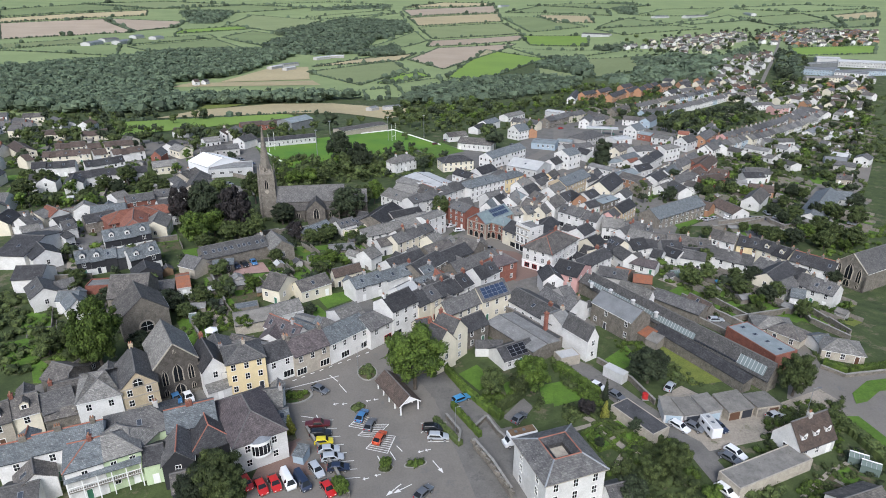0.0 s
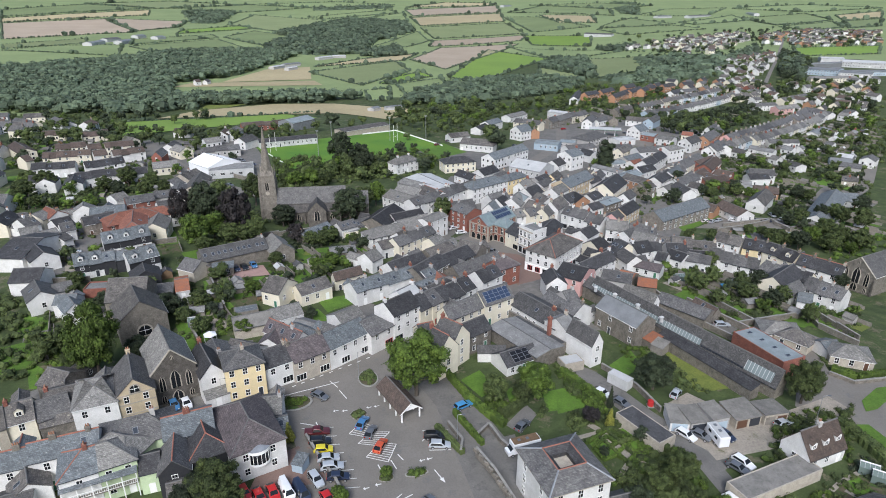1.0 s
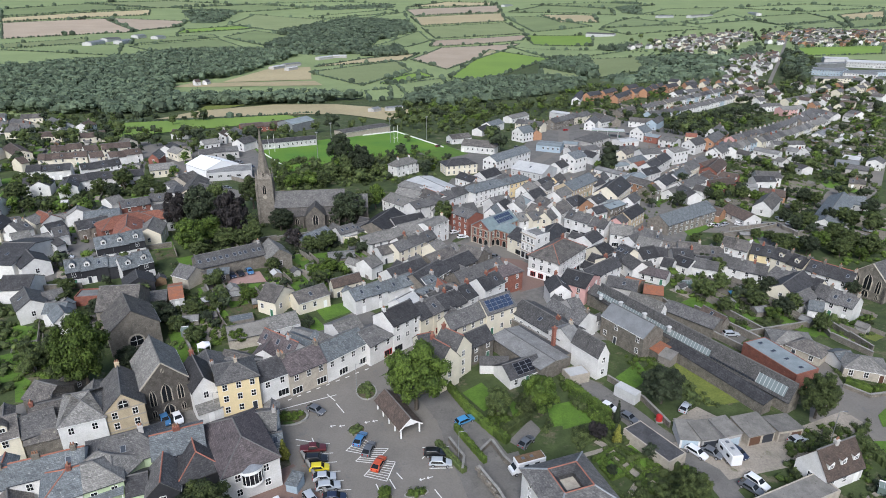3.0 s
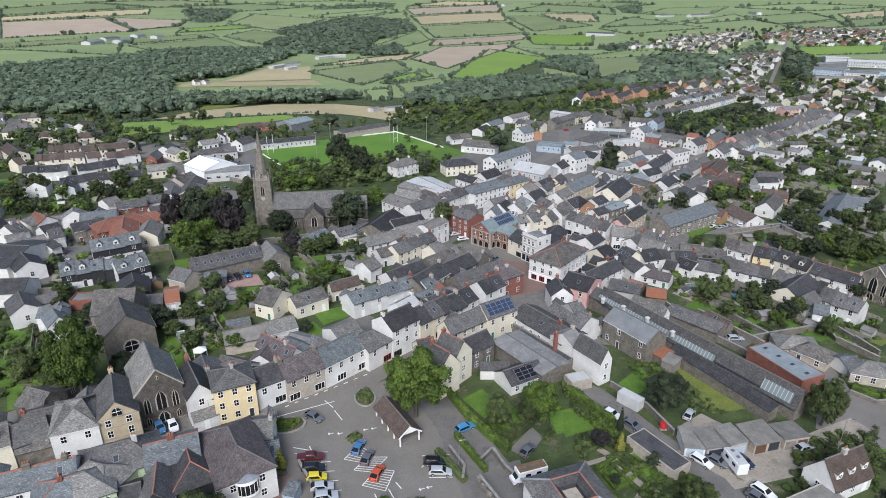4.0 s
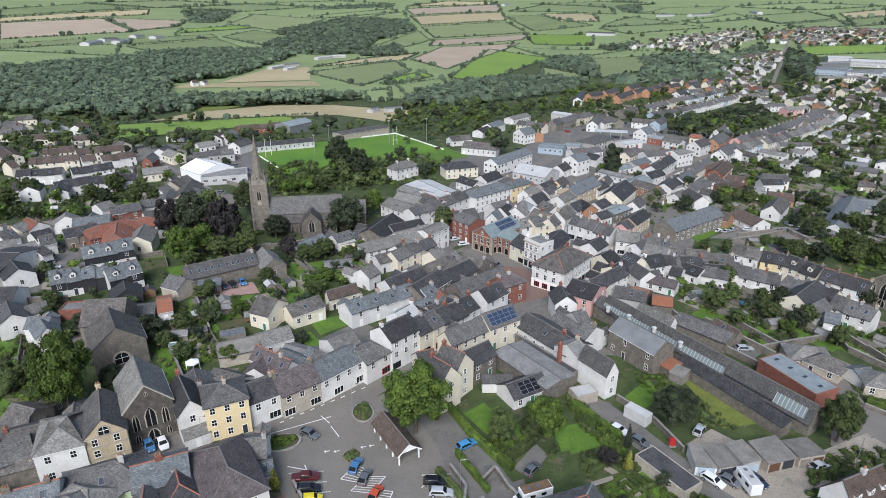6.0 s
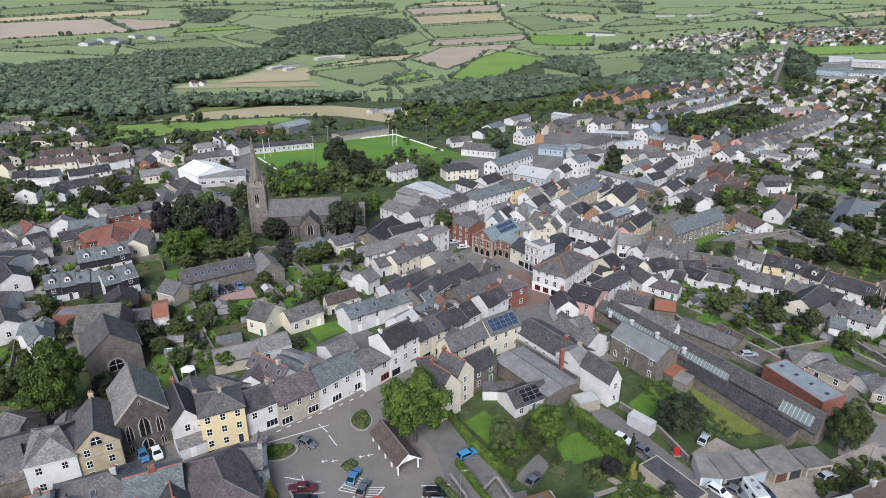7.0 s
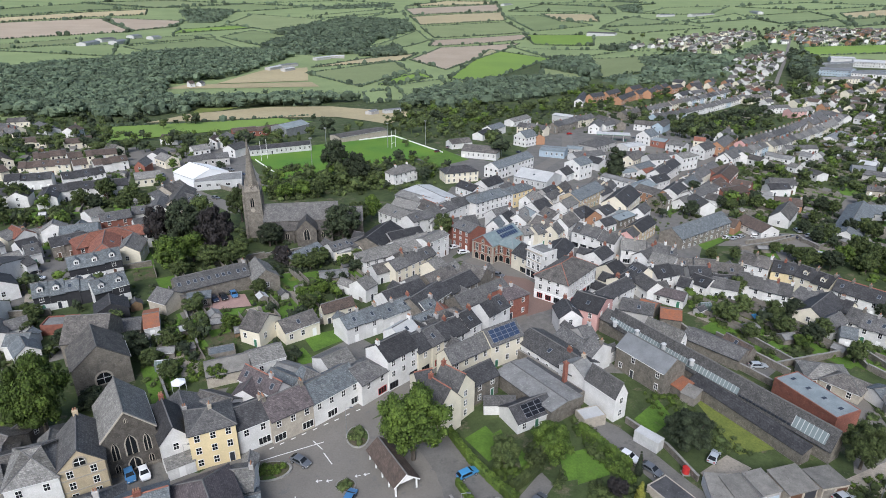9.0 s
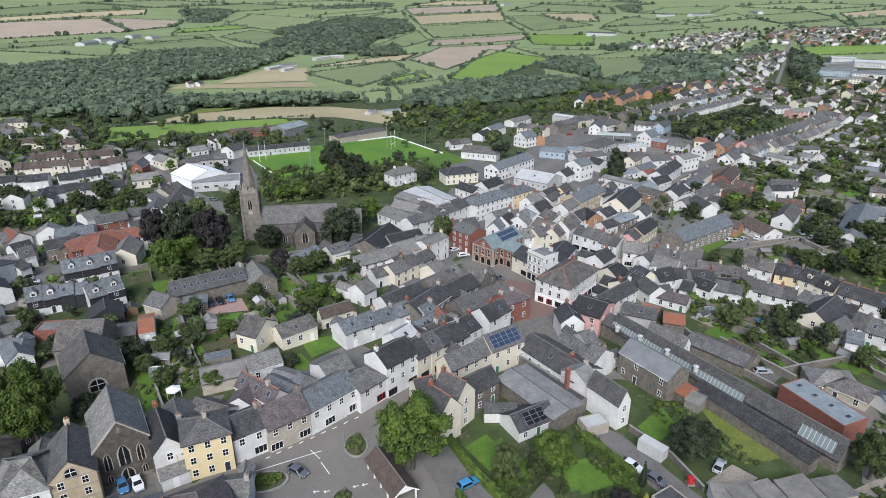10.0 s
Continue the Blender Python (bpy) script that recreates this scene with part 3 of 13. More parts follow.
def house(x, y, turn, L, d, he, hr, wall="render_white", roof="slate", hip=(0, 0), ch="lr", win="fb", name="house", label="", cat="house",
          group="", cap="ridge_grey", style="sash", size=(1.05, 1.55), gap=2.7, doors=True, shop="", sky=0, dormer=0, solar=0, skip=0.0, lift=0.0,
          stack=None, frame_colour="paint_white", dormer_side=-1, front="", glaze=(), bow=False, clad="", wing=None):
    """A pitched-roof building; the ridge runs along its own x, the front faces its own -y."""
    stands(x, y, turn, L, d)
    if y > FAR_LINE and name == "house":
        far_house(x, y, turn, L, d, he, hr, wall, roof, hip, ch, win)
        return None
    r = random.Random(int(x * 31 + y * 57))
    z = min(G(x, y), G(x + 3, y - 3)) + lift
    label = label or f"{WALLWORD[wall]} {'' if 'terraced' in name else ''}{name.replace('_', ' ')} with a {ROOFWORD[roof]}"
    h = thing(name, label, cat, pose(x, y, z, 0, 0, turn), group)
    part("wall", wall_shape(L, d, he, hr, hip), [wall], h)
    part("roof", roof_shape(L, d, he, hr, hip, cap=None), [roof], h)
    part("ridge_tiles", ridge_shape(L, d, he, hr, hip), [cap], h)
    sl = (hr - he) / (d / 2)
    stack = stack or r.choice(("brick_red", "stone", "render_grey", "render_grey", wall, "stone_pale"))
    for c in ch:
        lim = L / 2 - (d / 2 if hip[0 if c == "l" else 1] else 0) - 0.45
        px = {"l": -lim, "r": lim, "m": 0.0, "n": L * 0.22, "o": -L * 0.22}[c]
        pt = r.choice((2, 2, 3))
        part("chimney", chimney_mesh(1.0, 0.32 * pt + 0.2, pt, stack, "pot_clay"), None, h, "", pose(px, 0, hr, 0, 0, 90 if c in "lr" else 0))
    place_windows(h, L, d, he, win, wall, gap, style, size, doors, shop, skip, frame_colour, r)
    ang = math.degrees(math.atan(sl))
    if not sky and name in ("house", "terraced_house", "shop") and r.random() < 0.25:
        sky = 1
    for k in range(sky):
        px = (k - (sky - 1) / 2) * (L / max(1, sky)) + r.uniform(-0.5, 0.5)
        v = d * 0.27
        part("skylight", skylight_mesh(), None, h, "", pose(px, -v, hr - v * sl + 0.17, ang, 0, 0))
    for k in range(solar):
        v = d * 0.27
        px = (k - (solar - 1) / 2) * 1.7
        key = ("sol", round(d, 1), hr > 7)
        if key not in CACHE:
            s = Shape()
            hh = d * 0.19 / math.cos(math.atan(sl))
            s.box(-0.8, 0.8, -hh, hh, 0.0, 0.08)
            for q in range(3):
                s.box(-0.76, 0.76, -hh + 0.04 + q * hh * 2 / 3, -hh - 0.04 + (q + 1) * hh * 2 / 3, 0.08, 0.095, 1)
            CACHE[key] = s.mesh("solar_panel", ["galvanised", "solar_blue" if hr > 7 else "solar_cell"])
        part("solar_panel", CACHE[key], None, h, "dark solar panel", pose(px, -v, hr - v * sl + 0.22, ang, 0, 0))
    if front == "chapel":
        ww = d * 0.25
        part("pointed_window", pointed_window(ww, ww * 2.0), None, h, "tall traceried window", pose(-L / 2, 0, he * 0.46, 0, 0, 90))
        for k in (-1, 1):
            part("pointed_window", pointed_window(ww * 0.62, ww * 1.75), None, h, "", pose(-L / 2, k * d * 0.3, he * 0.44, 0, 0, 90))
            part("pointed_window", pointed_window(1.0, 1.8), None, h, "", pose(-L / 2, k * d * 0.32, 0.9, 0, 0, 90))
        part("doorway", pointed_window(2.4, 3.1), None, h, "arched dark doorway", pose(-L / 2, 0, 0.1, 0, 0, 90))
        part("vent", pointed_window(0.6, 1.0), None, h, "", pose(-L / 2, 0, he + (hr - he) * 0.55, 0, 0, 90))
        part("plinth", Shape().box(-L / 2 - 0.15, L / 2 + 0.1, -d / 2 - 0.15, d / 2 + 0.15, -1, 0.7), ["stone"], h)
        for k in (-1, 1):
            part("buttress", Shape().box(-L / 2 - 0.5, -L / 2, k * d / 2 - 0.35, k * d / 2 + 0.35, -1, he - 1.0, 0, 0.1), ["stone_dark"], h)
            part("gable_coping", Shape().slab(*(((-L / 2 - 0.2, -d / 2 - 0.3, he + 0.05), (-L / 2 + 0.25, -d / 2 - 0.3, he + 0.05), (-L / 2 + 0.25, 0, hr + 0.32), (-L / 2 - 0.2, 0, hr + 0.32)) if k < 0 else (
                (-L / 2 + 0.25, d / 2 + 0.3, he + 0.05), (-L / 2 - 0.2, d / 2 + 0.3, he + 0.05), (-L / 2 - 0.2, 0, hr + 0.32), (-L / 2 + 0.25, 0, hr + 0.32))), 0.2), ["stone_pale"], h)
    if front == "attic":
        part("arched_window", arch_window(1.7, 1.7), None, h, "round-headed attic window", pose(-L / 2, 0, he + 0.3, 0, 0, 90))
        for z in (he * 0.36, he * 0.7, he - 0.1):
            part("brick_band", Shape().box(-L / 2 - 0.06, -L / 2, -d / 2 - 0.04, d / 2 + 0.04, z, z + 0.25), ["stone_pale"], h)
    if front == "arch":
        part("arched_window", arch_window(3.0, 2.8), None, h, "wide round-arched window", pose(-L / 2, 0, he * 0.25, 0, 0, 90))
    over = 0.3
    gz = he - over * sl
    gy = -d / 2 - over - 0.06
    part("gutter", Shape().box(-L / 2, L / 2, gy, gy + 0.11, gz, gz + 0.1), ["paint_white" if r.random() < 0.22 and not glaze else "paint_dark"], h)
    if wing is None:
        wing = 1 if y < 230 and name in ("house", "terraced_house", "shop") and he > 3.8 and r.random() < 0.5 else 0
    if wing:
        wl, wd, wh = r.uniform(3.5, 6.0), min(L * 0.6, r.uniform(3.6, 4.8)), he * r.uniform(0.62, 0.85)
        m = pose(r.uniform(-0.2, 0.2) * L, wing * (d / 2 + wl / 2 - 0.2), 0, 0, 0, 90 * wing)
        wr = wh + wd * 0.36
        part("wing_wall", wall_shape(wl, wd, wh, wr), [wall], h, "", m)
        part("wing_roof", roof_shape(wl, wd, wh, wr), [roof, cap], h, "", m)
        part("window", window_mesh(0.95, 1.2), None, h, "", m @ pose(wl / 2, 0, wh * 0.62, 0, 0, -90))
        part("window", window_mesh(0.95, 1.2), None, h, "", m @ pose(0.3, -wd / 2, wh * 0.62, 0, 0, 180))
    if clad:
        part("cladding", Shape().box(-L / 2 + 0.02, L / 2 - 0.02, -d / 2 - 0.06, -d / 2 + 0.05, he * 0.46, he), [clad], h, "black weatherboarding")
        part("cladding", Shape().box(L / 2 - 0.05, L / 2 + 0.06, -d / 2, d / 2, he * 0.46, he), [clad], h, "black weatherboarding")
    if bow:
        sb = Shape()
        n = 9
        R = [(-1.5 * math.sin(math.pi * k / (n - 1)) - L / 2 + 0.3, 2.0 * math.cos(math.pi * k / (n - 1))) for k in range(n)]
        sb.prism(R[::-1], he * 0.45, he * 0.52)
        sb.prism(R[::-1], he * 0.86, he * 0.98)
        sb.prism([(u * 1.0 + (0.06 if u < -L / 2 else 0), v * 0.97) for u, v in R][::-1], he * 0.52, he * 0.86, 1)
        for u, v in R[1:-1]:
            sb.tube(u, v, he * 0.52, he * 0.86, 0.05, 0.05, 5)
        part("bow_window", sb, ["paint_white", "window_glass"], h, "white curved bow window")
        part("bow_roof", Shape().add([(u * 1.0 - 0.1, v * 1.06, he * 0.98) for u, v in R] + [(-L / 2 + 0.2, 0, he * 1.06)], [(i + 1, i, n) for i in range(n - 1)]), ["lead"], h)
    for a0, a1, v0, v1 in glaze:
        x0, x1 = -L / 2 + a0 * L, -L / 2 + a1 * L
        zz = lambda v: hr - v * (d / 2) * sl + 0.2
        part("roof_glazing", Shape().slab((x0, -v1 * d / 2, zz(v1)), (x1, -v1 * d / 2, zz(v1)), (x1, -v0 * d / 2, zz(v0)), (x0, -v0 * d / 2, zz(v0)), 0.05), ["roof_glass"], h, "strip of glass roof panes")
        for k in range(int((x1 - x0) / 0.9) + 1):
            xx = x0 + k * 0.9
            part("glazing_bar", Shape().slab((xx - 0.07, -v1 * d / 2, zz(v1) + 0.06), (xx + 0.07, -v1 * d / 2, zz(v1) + 0.06), (xx + 0.07, -v0 * d / 2, zz(v0) + 0.06), (xx - 0.07, -v0 * d / 2, zz(v0) + 0.06), 0.06), ["tin_white"], h)
    for k in range(dormer):
        px = (k - (dormer - 1) / 2) * (L / dormer)
        dormer_part(h, px, dormer_side, d, he, hr, roof, wall, cap)
    return h


def dormer_part(h, px, side, d, he, hr, roof, wall, cap, w=1.5):
    sl = (hr - he) / (d / 2)
    v = d * 0.36
    z0 = hr - v * sl
    s = Shape()
    hh = 1.25
    back = v - (hh + 0.5) / sl
    s.box(-w / 2, w / 2, -v, -max(back, 0.2), z0 - 0.3, z0 + hh)
    s.add([(-w / 2, -v, z0 + hh), (w / 2, -v, z0 + hh), (0, -v, z0 + hh + 0.6)], [(0, 1, 2)])
    s.slab((-w / 2 - 0.15, -v - 0.2, z0 + hh), (0, -v - 0.2, z0 + hh + 0.7), (0, -max(back - 0.6, 0.1), z0 + hh + 0.7), (-w / 2 - 0.15, -max(back, 0.2), z0 + hh), -0.1, 1)
    s.slab((w / 2 + 0.15, -v - 0.2, z0 + hh), (w / 2 + 0.15, -max(back, 0.2), z0 + hh), (0, -max(back - 0.6, 0.1), z0 + hh + 0.7), (0, -v - 0.2, z0 + hh + 0.7), -0.1, 1)
    m = pose(px, 0, 0) if side < 0 else pose(px, 0, 0, 0, 0, 180)
    dm = part("dormer", s, [wall if "render" in wall else "paint_white", roof], h, "", m)
    part("window", window_mesh(0.95, 0.95, "casement"), None, dm, "", pose(0, -v, z0 + hh * 0.52, 0, 0, 180))


def terrace(x0, y0, x1, y1, n, d, he, hr, walls, roofs, ch="r", win="fb", group="terrace", jitter=0.35, **kw):
    """A row of joined houses along a ridge line, each a thing of its own."""
    r = random.Random(int(x0 * 13 + y1 * 7 + n))
    ang = math.degrees(math.atan2(y1 - y0, x1 - x0))
    L = math.hypot(x1 - x0, y1 - y0) / n
    walls, roofs = walls.split(), roofs.split()
    for k in range(n):
        f = (k + 0.5) / n
        dz = r.uniform(-jitter, jitter)
        house(x0 + (x1 - x0) * f, y0 + (y1 - y0) * f, ang, L - 0.02, d + r.uniform(-0.3, 0.3) * (jitter > 0), he + dz, hr + dz,
              r.choice(walls), r.choice(roofs), ch=ch, win=win, group=group, **{"name": "terraced_house" if y0 + y1 < 2 * FAR_LINE else "house", **kw})


def flat_building(x, y, turn, L, d, h, wall="render_white", roof="felt", win="f", name="outbuilding", label="", cat="building", parapet=0.35, lift=0.0, rooflights=0, **kw):
    stands(x, y, turn, L, d)
    z = min(G(x, y), G(x + 3, y - 3)) + lift
    o = thing(name, label or f"{WALLWORD[wall]} {name.replace('_', ' ')} with a flat {ROOFWORD[roof]}", cat, pose(x, y, z, 0, 0, turn))
    s = Shape()
    s.box(-L / 2, L / 2, -d / 2, d / 2, -2, h - 0.1)
    for b in ((-L / 2, L / 2, -d / 2, -d / 2 + 0.25), (-L / 2, L / 2, d / 2 - 0.25, d / 2), (-L / 2, -L / 2 + 0.25, -d / 2 + 0.25, d / 2 - 0.25), (L / 2 - 0.25, L / 2, -d / 2 + 0.25, d / 2 - 0.25)):
        s.box(*b, h - 0.1, h + parapet)
    part("wall", s, [wall], o)
    part("roof", Shape().box(-L / 2 + 0.25, L / 2 - 0.25, -d / 2 + 0.25, d / 2 - 0.25, h - 0.1, h), [roof], o)
    for k in range(rooflights):
        part("skylight", skylight_mesh(), None, o, "", pose((k - (rooflights - 1) / 2) * L / max(1, rooflights), 0, h + 0.02))
    place_windows(o, L, d, h, win, wall, **kw)
    return o


def lean_roof(x, y, turn, L, d, h0, h1, wall="render_white", roof="asbestos", win="", name="shed", label="", cat="shed", lift=0.0, doors=0):
    """A single-slope roof, low at its own -y."""
    stands(x, y, turn, L, d)
    z = min(G(x, y), G(x + 2, y - 2)) + lift
    o = thing(name, label or f"{WALLWORD[wall]} lean-to {name.replace('_', ' ')} with a {ROOFWORD[roof]}", cat, pose(x, y, z, 0, 0, turn))
    a, b = L / 2, d / 2
    s = Shape()
    s.add([(-a, -b, -1.5), (a, -b, -1.5), (a, b, -1.5), (-a, b, -1.5), (-a, -b, h0), (a, -b, h0), (a, b, h1), (-a, b, h1)],
          [(3, 2, 1, 0), (4, 5, 6, 7), (0, 1, 5, 4), (1, 2, 6, 5), (2, 3, 7, 6), (3, 0, 4, 7)])
    part("wall", s, [wall], o)
    part("roof", Shape().slab((-a - 0.15, -b - 0.2, h0 + 0.12), (a + 0.15, -b - 0.2, h0 + 0.12), (a + 0.15, b + 0.1, h1 + 0.16), (-a - 0.15, b + 0.1, h1 + 0.16), 0.1), [roof], o)
    place_windows(o, L, d, max(2.2, h0), win, wall)
    for k in range(doors):
        px = (k - (doors - 1) / 2) * L / doors
        part("garage_door", Shape().box(px - L / doors * 0.4, px + L / doors * 0.4, -b - 0.04, -b + 0.02, 0.0, 2.05), [("paint_dark", "render_blue", "wood_grey", "paint_brown")[(k + int(x)) % 4]], o)
    return o


def veranda(x, y, turn, L, d):
    """A two-storey timber veranda along a house front."""
    o = thing("veranda", "white timber veranda with blue-grey roof, posts and rails", "veranda", pose(x, y, G(x, y), 0, 0, turn))
    a, b = L / 2, d / 2
    part("roof", Shape().slab((-a - 0.2, -b - 0.3, 5.3), (a + 0.2, -b - 0.3, 5.3), (a + 0.2, b, 6.1), (-a - 0.2, b, 6.1), 0.1), ["slate_blue"], o)
    part("deck", Shape().box(-a, a, -b, b, 2.75, 2.95), ["wood_grey"], o)
    part("rail", Shape().box(-a, a, -b - 0.05, -b + 0.05, 3.85, 3.95).box(-a, a, -b - 0.03, -b + 0.03, 3.05, 3.1), ["paint_white"], o)
    bal = Shape()
    for k in range(int(L / 0.35)):
        bal.box(-a + k * 0.35, -a + k * 0.35 + 0.05, -b - 0.025, -b + 0.025, 3.1, 3.85)
    part("balusters", bal, ["paint_white"], o)
    for k in range(6):
        px = -a + 0.1 + k * (L - 0.2) / 5
        part("post", Shape().box(px - 0.08, px + 0.08, -b - 0.08, -b + 0.08, -0.5, 5.35), ["paint_white"], o)


# ---------------- trees and shrubs ----------------
def leaf_cloud(r, blobs, n, size, squash=0.85):
    """Small folded leaf clumps over the outside of several lobes."""
    v, f = [], []
    tot = sum(b[3] ** 2 for b in blobs)
    for bx, by, bz, br in blobs:
        for _ in range(max(6, int(n * br * br / tot))):
            u, w = r.uniform(-1, 1), r.uniform(0, 2 * math.pi)
            q = math.sqrt(1 - u * u)
            dx, dy, dz = q * math.cos(w), q * math.sin(w), u
            rr = br * (1.12 - 0.5 * r.random() ** 1.6) * (1 + 0.15 * math.sin(5 * w + 3 * u))
            p = Vector((bx + dx * rr, by + dy * rr, bz + dz * rr * squash))
            nrm = Vector((dx + r.uniform(-0.5, 0.5), dy + r.uniform(-0.5, 0.5), dz + r.uniform(-0.3, 0.7))).normalized()
            t = nrm.orthogonal().normalized()
            t = (t * math.cos(w * 3) + nrm.cross(t) * math.sin(w * 3)) * size * r.uniform(0.6, 1.3)
            s = nrm.cross(t)
            o = len(v)
            v += [tuple(p - t - s * 0.6), tuple(p + t * 0.9 - s * 0.7), tuple(p + t * 0.4 + s + nrm * size * 0.3), tuple(p - t * 0.8 + s * 0.6)]
            f += [(o, o + 1, o + 2), (o, o + 2, o + 3)]
    return v, f


def lumpy(r, bx, by, bz, br, squash=0.85, rings=4, seg=7, rough=0.25):
    v, f = [], []
    v.append((bx, by, bz + br * squash))
    for i in range(1, rings):
        a = math.pi * i / rings
        for j in range(seg):
            k = br * (1 + r.uniform(-rough, rough))
            w = 2 * math.pi * (j + 0.5 * (i % 2)) / seg
            v.append((bx + k * math.sin(a) * math.cos(w), by + k * math.sin(a) * math.sin(w), bz + k * math.cos(a) * squash))
    v.append((bx, by, bz - br * squash * 0.9))
    for j in range(seg):
        f.append((0, 1 + j, 1 + (j + 1) % seg))
        for i in range(rings - 2):
            o, q = 1 + i * seg, 1 + (i + 1) * seg
            f += [(o + j, q + j, q + (j + 1) % seg, o + (j + 1) % seg)]
        f.append((1 + (rings - 2) * seg + j, len(v) - 1, 1 + (rings - 2) * seg + (j + 1) % seg))
    return v, f


def merge(groups):
    v, f = [], []
    for a, b in groups:
        o = len(v)
        v += a
        f += [tuple(o + k for k in q) for q in b]
    return v, f


def tree_meshes(kind, seed, n, leaf):
    """Trunk and crown of a tree one unit high."""
    r = random.Random(seed)
    s = Shape()
    s.tube(0, 0, -0.06, 0.3, 0.035, 0.022, 7)
    blobs = []
    if kind == "round":
        blobs.append((0, 0, 0.58, 0.3))
        for k in range(54):
            a = k * 2.4 + r.random()
            u = r.uniform(-0.75, 1)
            q = math.sqrt(1 - u * u) * r.uniform(0.27, 0.4)
            blobs.append((q * math.cos(a), q * math.sin(a), 0.58 + 0.35 * u * r.uniform(0.85, 1.1), r.uniform(0.035, 0.1)))
    elif kind == "tall":
        for k in range(8):
            a = k * 2.4
            rr = r.uniform(0.04, 0.12)
            blobs.append((rr * math.cos(a), rr * math.sin(a), 0.25 + 0.6 * k / 7, 0.17 - 0.012 * k))
    elif kind == "cone":
        for k in range(8):
            blobs.append((r.uniform(-0.02, 0.02), r.uniform(-0.02, 0.02), 0.14 + 0.77 * k / 7, 0.155 - 0.017 * k))
    else:
        for k in range(14):
            a = k * 2.4
            rr = r.uniform(0.1, 0.32)
            blobs.append((rr * math.cos(a), rr * math.sin(a), r.uniform(0.3, 0.85), r.uniform(0.09, 0.17)))
    for b in blobs[:6]:
        s.beam((0, 0, 0.22), (b[0] * 0.8, b[1] * 0.8, b[2]), 0.01, 5)
    v, f = merge([lumpy(r, b[0], b[1], b[2], b[3] * 0.6, 0.9, 5, 7, 0.35) for b in blobs] + [leaf_cloud(r, blobs, n, leaf)])
    return s, v, f


TREES = {}
FAR_TREES = {}


def far_trees_flush():
    """Trees of the outlying streets, too many to count, one mesh for each foliage."""
    for leafmat, spots in FAR_TREES.items():
        r = random.Random(len(spots))
        groups = []
        trunk = Shape()
        for x, y, h, w in spots:
            z = G(x, y)
            trunk.tube(x, y, z - 0.5, z + h * 0.4, h * 0.03, h * 0.02, 5)
            blobs = [(x, y, z + h * 0.6, h * 0.27 * w)]
            for k in range(7):
                a = k * 2.4 + r.random()
                q = h * w * r.uniform(0.14, 0.26)
                blobs.append((x + q * math.cos(a), y + q * math.sin(a), z + h * r.uniform(0.36, 0.82), h * w * r.uniform(0.12, 0.18)))
            groups += [lumpy(r, *b[:3], b[3] * 0.72, 0.9, 4, 6, 0.3) for b in blobs]
            groups.append(leaf_cloud(r, blobs, 130, h * 0.05))
        groups.append((trunk.v, trunk.f))
        v, f = merge(groups)
        tagged(new("outlying_trees", mesh_of("outlying_trees", v, f, leafmat)), "scattered green trees among the outlying houses", "trees", kind="stuff")


def tree(x, y, height, kind="round", leafmat="leaf", width=1.0, label="", lift=0.0, name="tree"):
    r = random.Random(int(x * 77 + y * 13))
    if y > FAR_LINE - 25 and not label:
        FAR_TREES.setdefault(leafmat, []).append((x, y, height, width))
        return None
    near = math.hypot(x, y) < 165 and height > 6.5
    key = (kind, leafmat, r.randrange(3), near)
    z = G(x, y) + lift
    m = pose(x, y, z, 0, 0, r.uniform(0, 360)) @ Matrix.Diagonal((height * width, height * width, height, 1))
    label = label or {"leaf": "leafy green broadleaved tree", "leaf_bright": "bright green leafy tree", "leaf_dark": "dark green dense tree",
                      "leaf_copper": "dark purple copper beech tree", "leaf_yellow": "golden yellow-green conifer"}[leafmat]
    if key not in TREES:
        s, v, f = tree_meshes(kind, key[2] * 17 + len(kind), 16000 if near else 5000, 0.013 if near else 0.021)
        o = thing(name, label, "tree", m)
        part("trunk", s, ["bark"], o)
        part("crown", mesh_of("crown", v, f, leafmat), None, o)
        TREES[key] = o
    else:
        o = copy_thing(TREES[key], m)
        o.matrix_basis = m
        tagged(o, label)
    return o


def shrubs(name, label, spots, leafmat, cat="shrubs", n=26):
    """Uncountable low growth: one mesh of many small clumps at (x, y, radius)."""
    groups = []
    r = random.Random(len(spots) * 3 + 1)
    for x, y, rad in spots:
        z = G(x, y)
        groups.append(lumpy(r, x, y, z + rad * 0.45, rad * 0.75, 0.75, 4, 6, 0.35))
        groups.append(leaf_cloud(r, [(x, y, z + rad * 0.55, rad)], int(n * 1.5) + 8, max(0.12, rad * 0.145), 0.8))
    v, f = merge(groups)
    ob = new(name, mesh_of(name, v, f, leafmat))
    return tagged(ob, label, cat, kind="stuff")


def inside(px, py, poly):
    c = False
    for (ax, ay), (bx, by) in zip(poly, poly[1:] + poly[:1]):
        if (ay > py) != (by > py) and px < (bx - ax) * (py - ay) / (by - ay) + ax:
            c = not c
    return c


def shrubbery(poly, count, r0, r1, leafmat="leaf", label="tangled green garden shrubs and bushes", n=26):
    r = random.Random(int(poly[0][0] * 3 + poly[0][1]))
    xs, ys = [p[0] for p in poly], [p[1] for p in poly]
    spots = []
    for _ in range(count * 20):
        x, y = r.uniform(min(xs), max(xs)), r.uniform(min(ys), max(ys))
        if inside(x, y, poly):
            spots.append((x, y, r.uniform(r0, r1)))
        if len(spots) >= count:
            break
    if spots:
        shrubs("garden_shrubs", label, spots, leafmat, n=n)


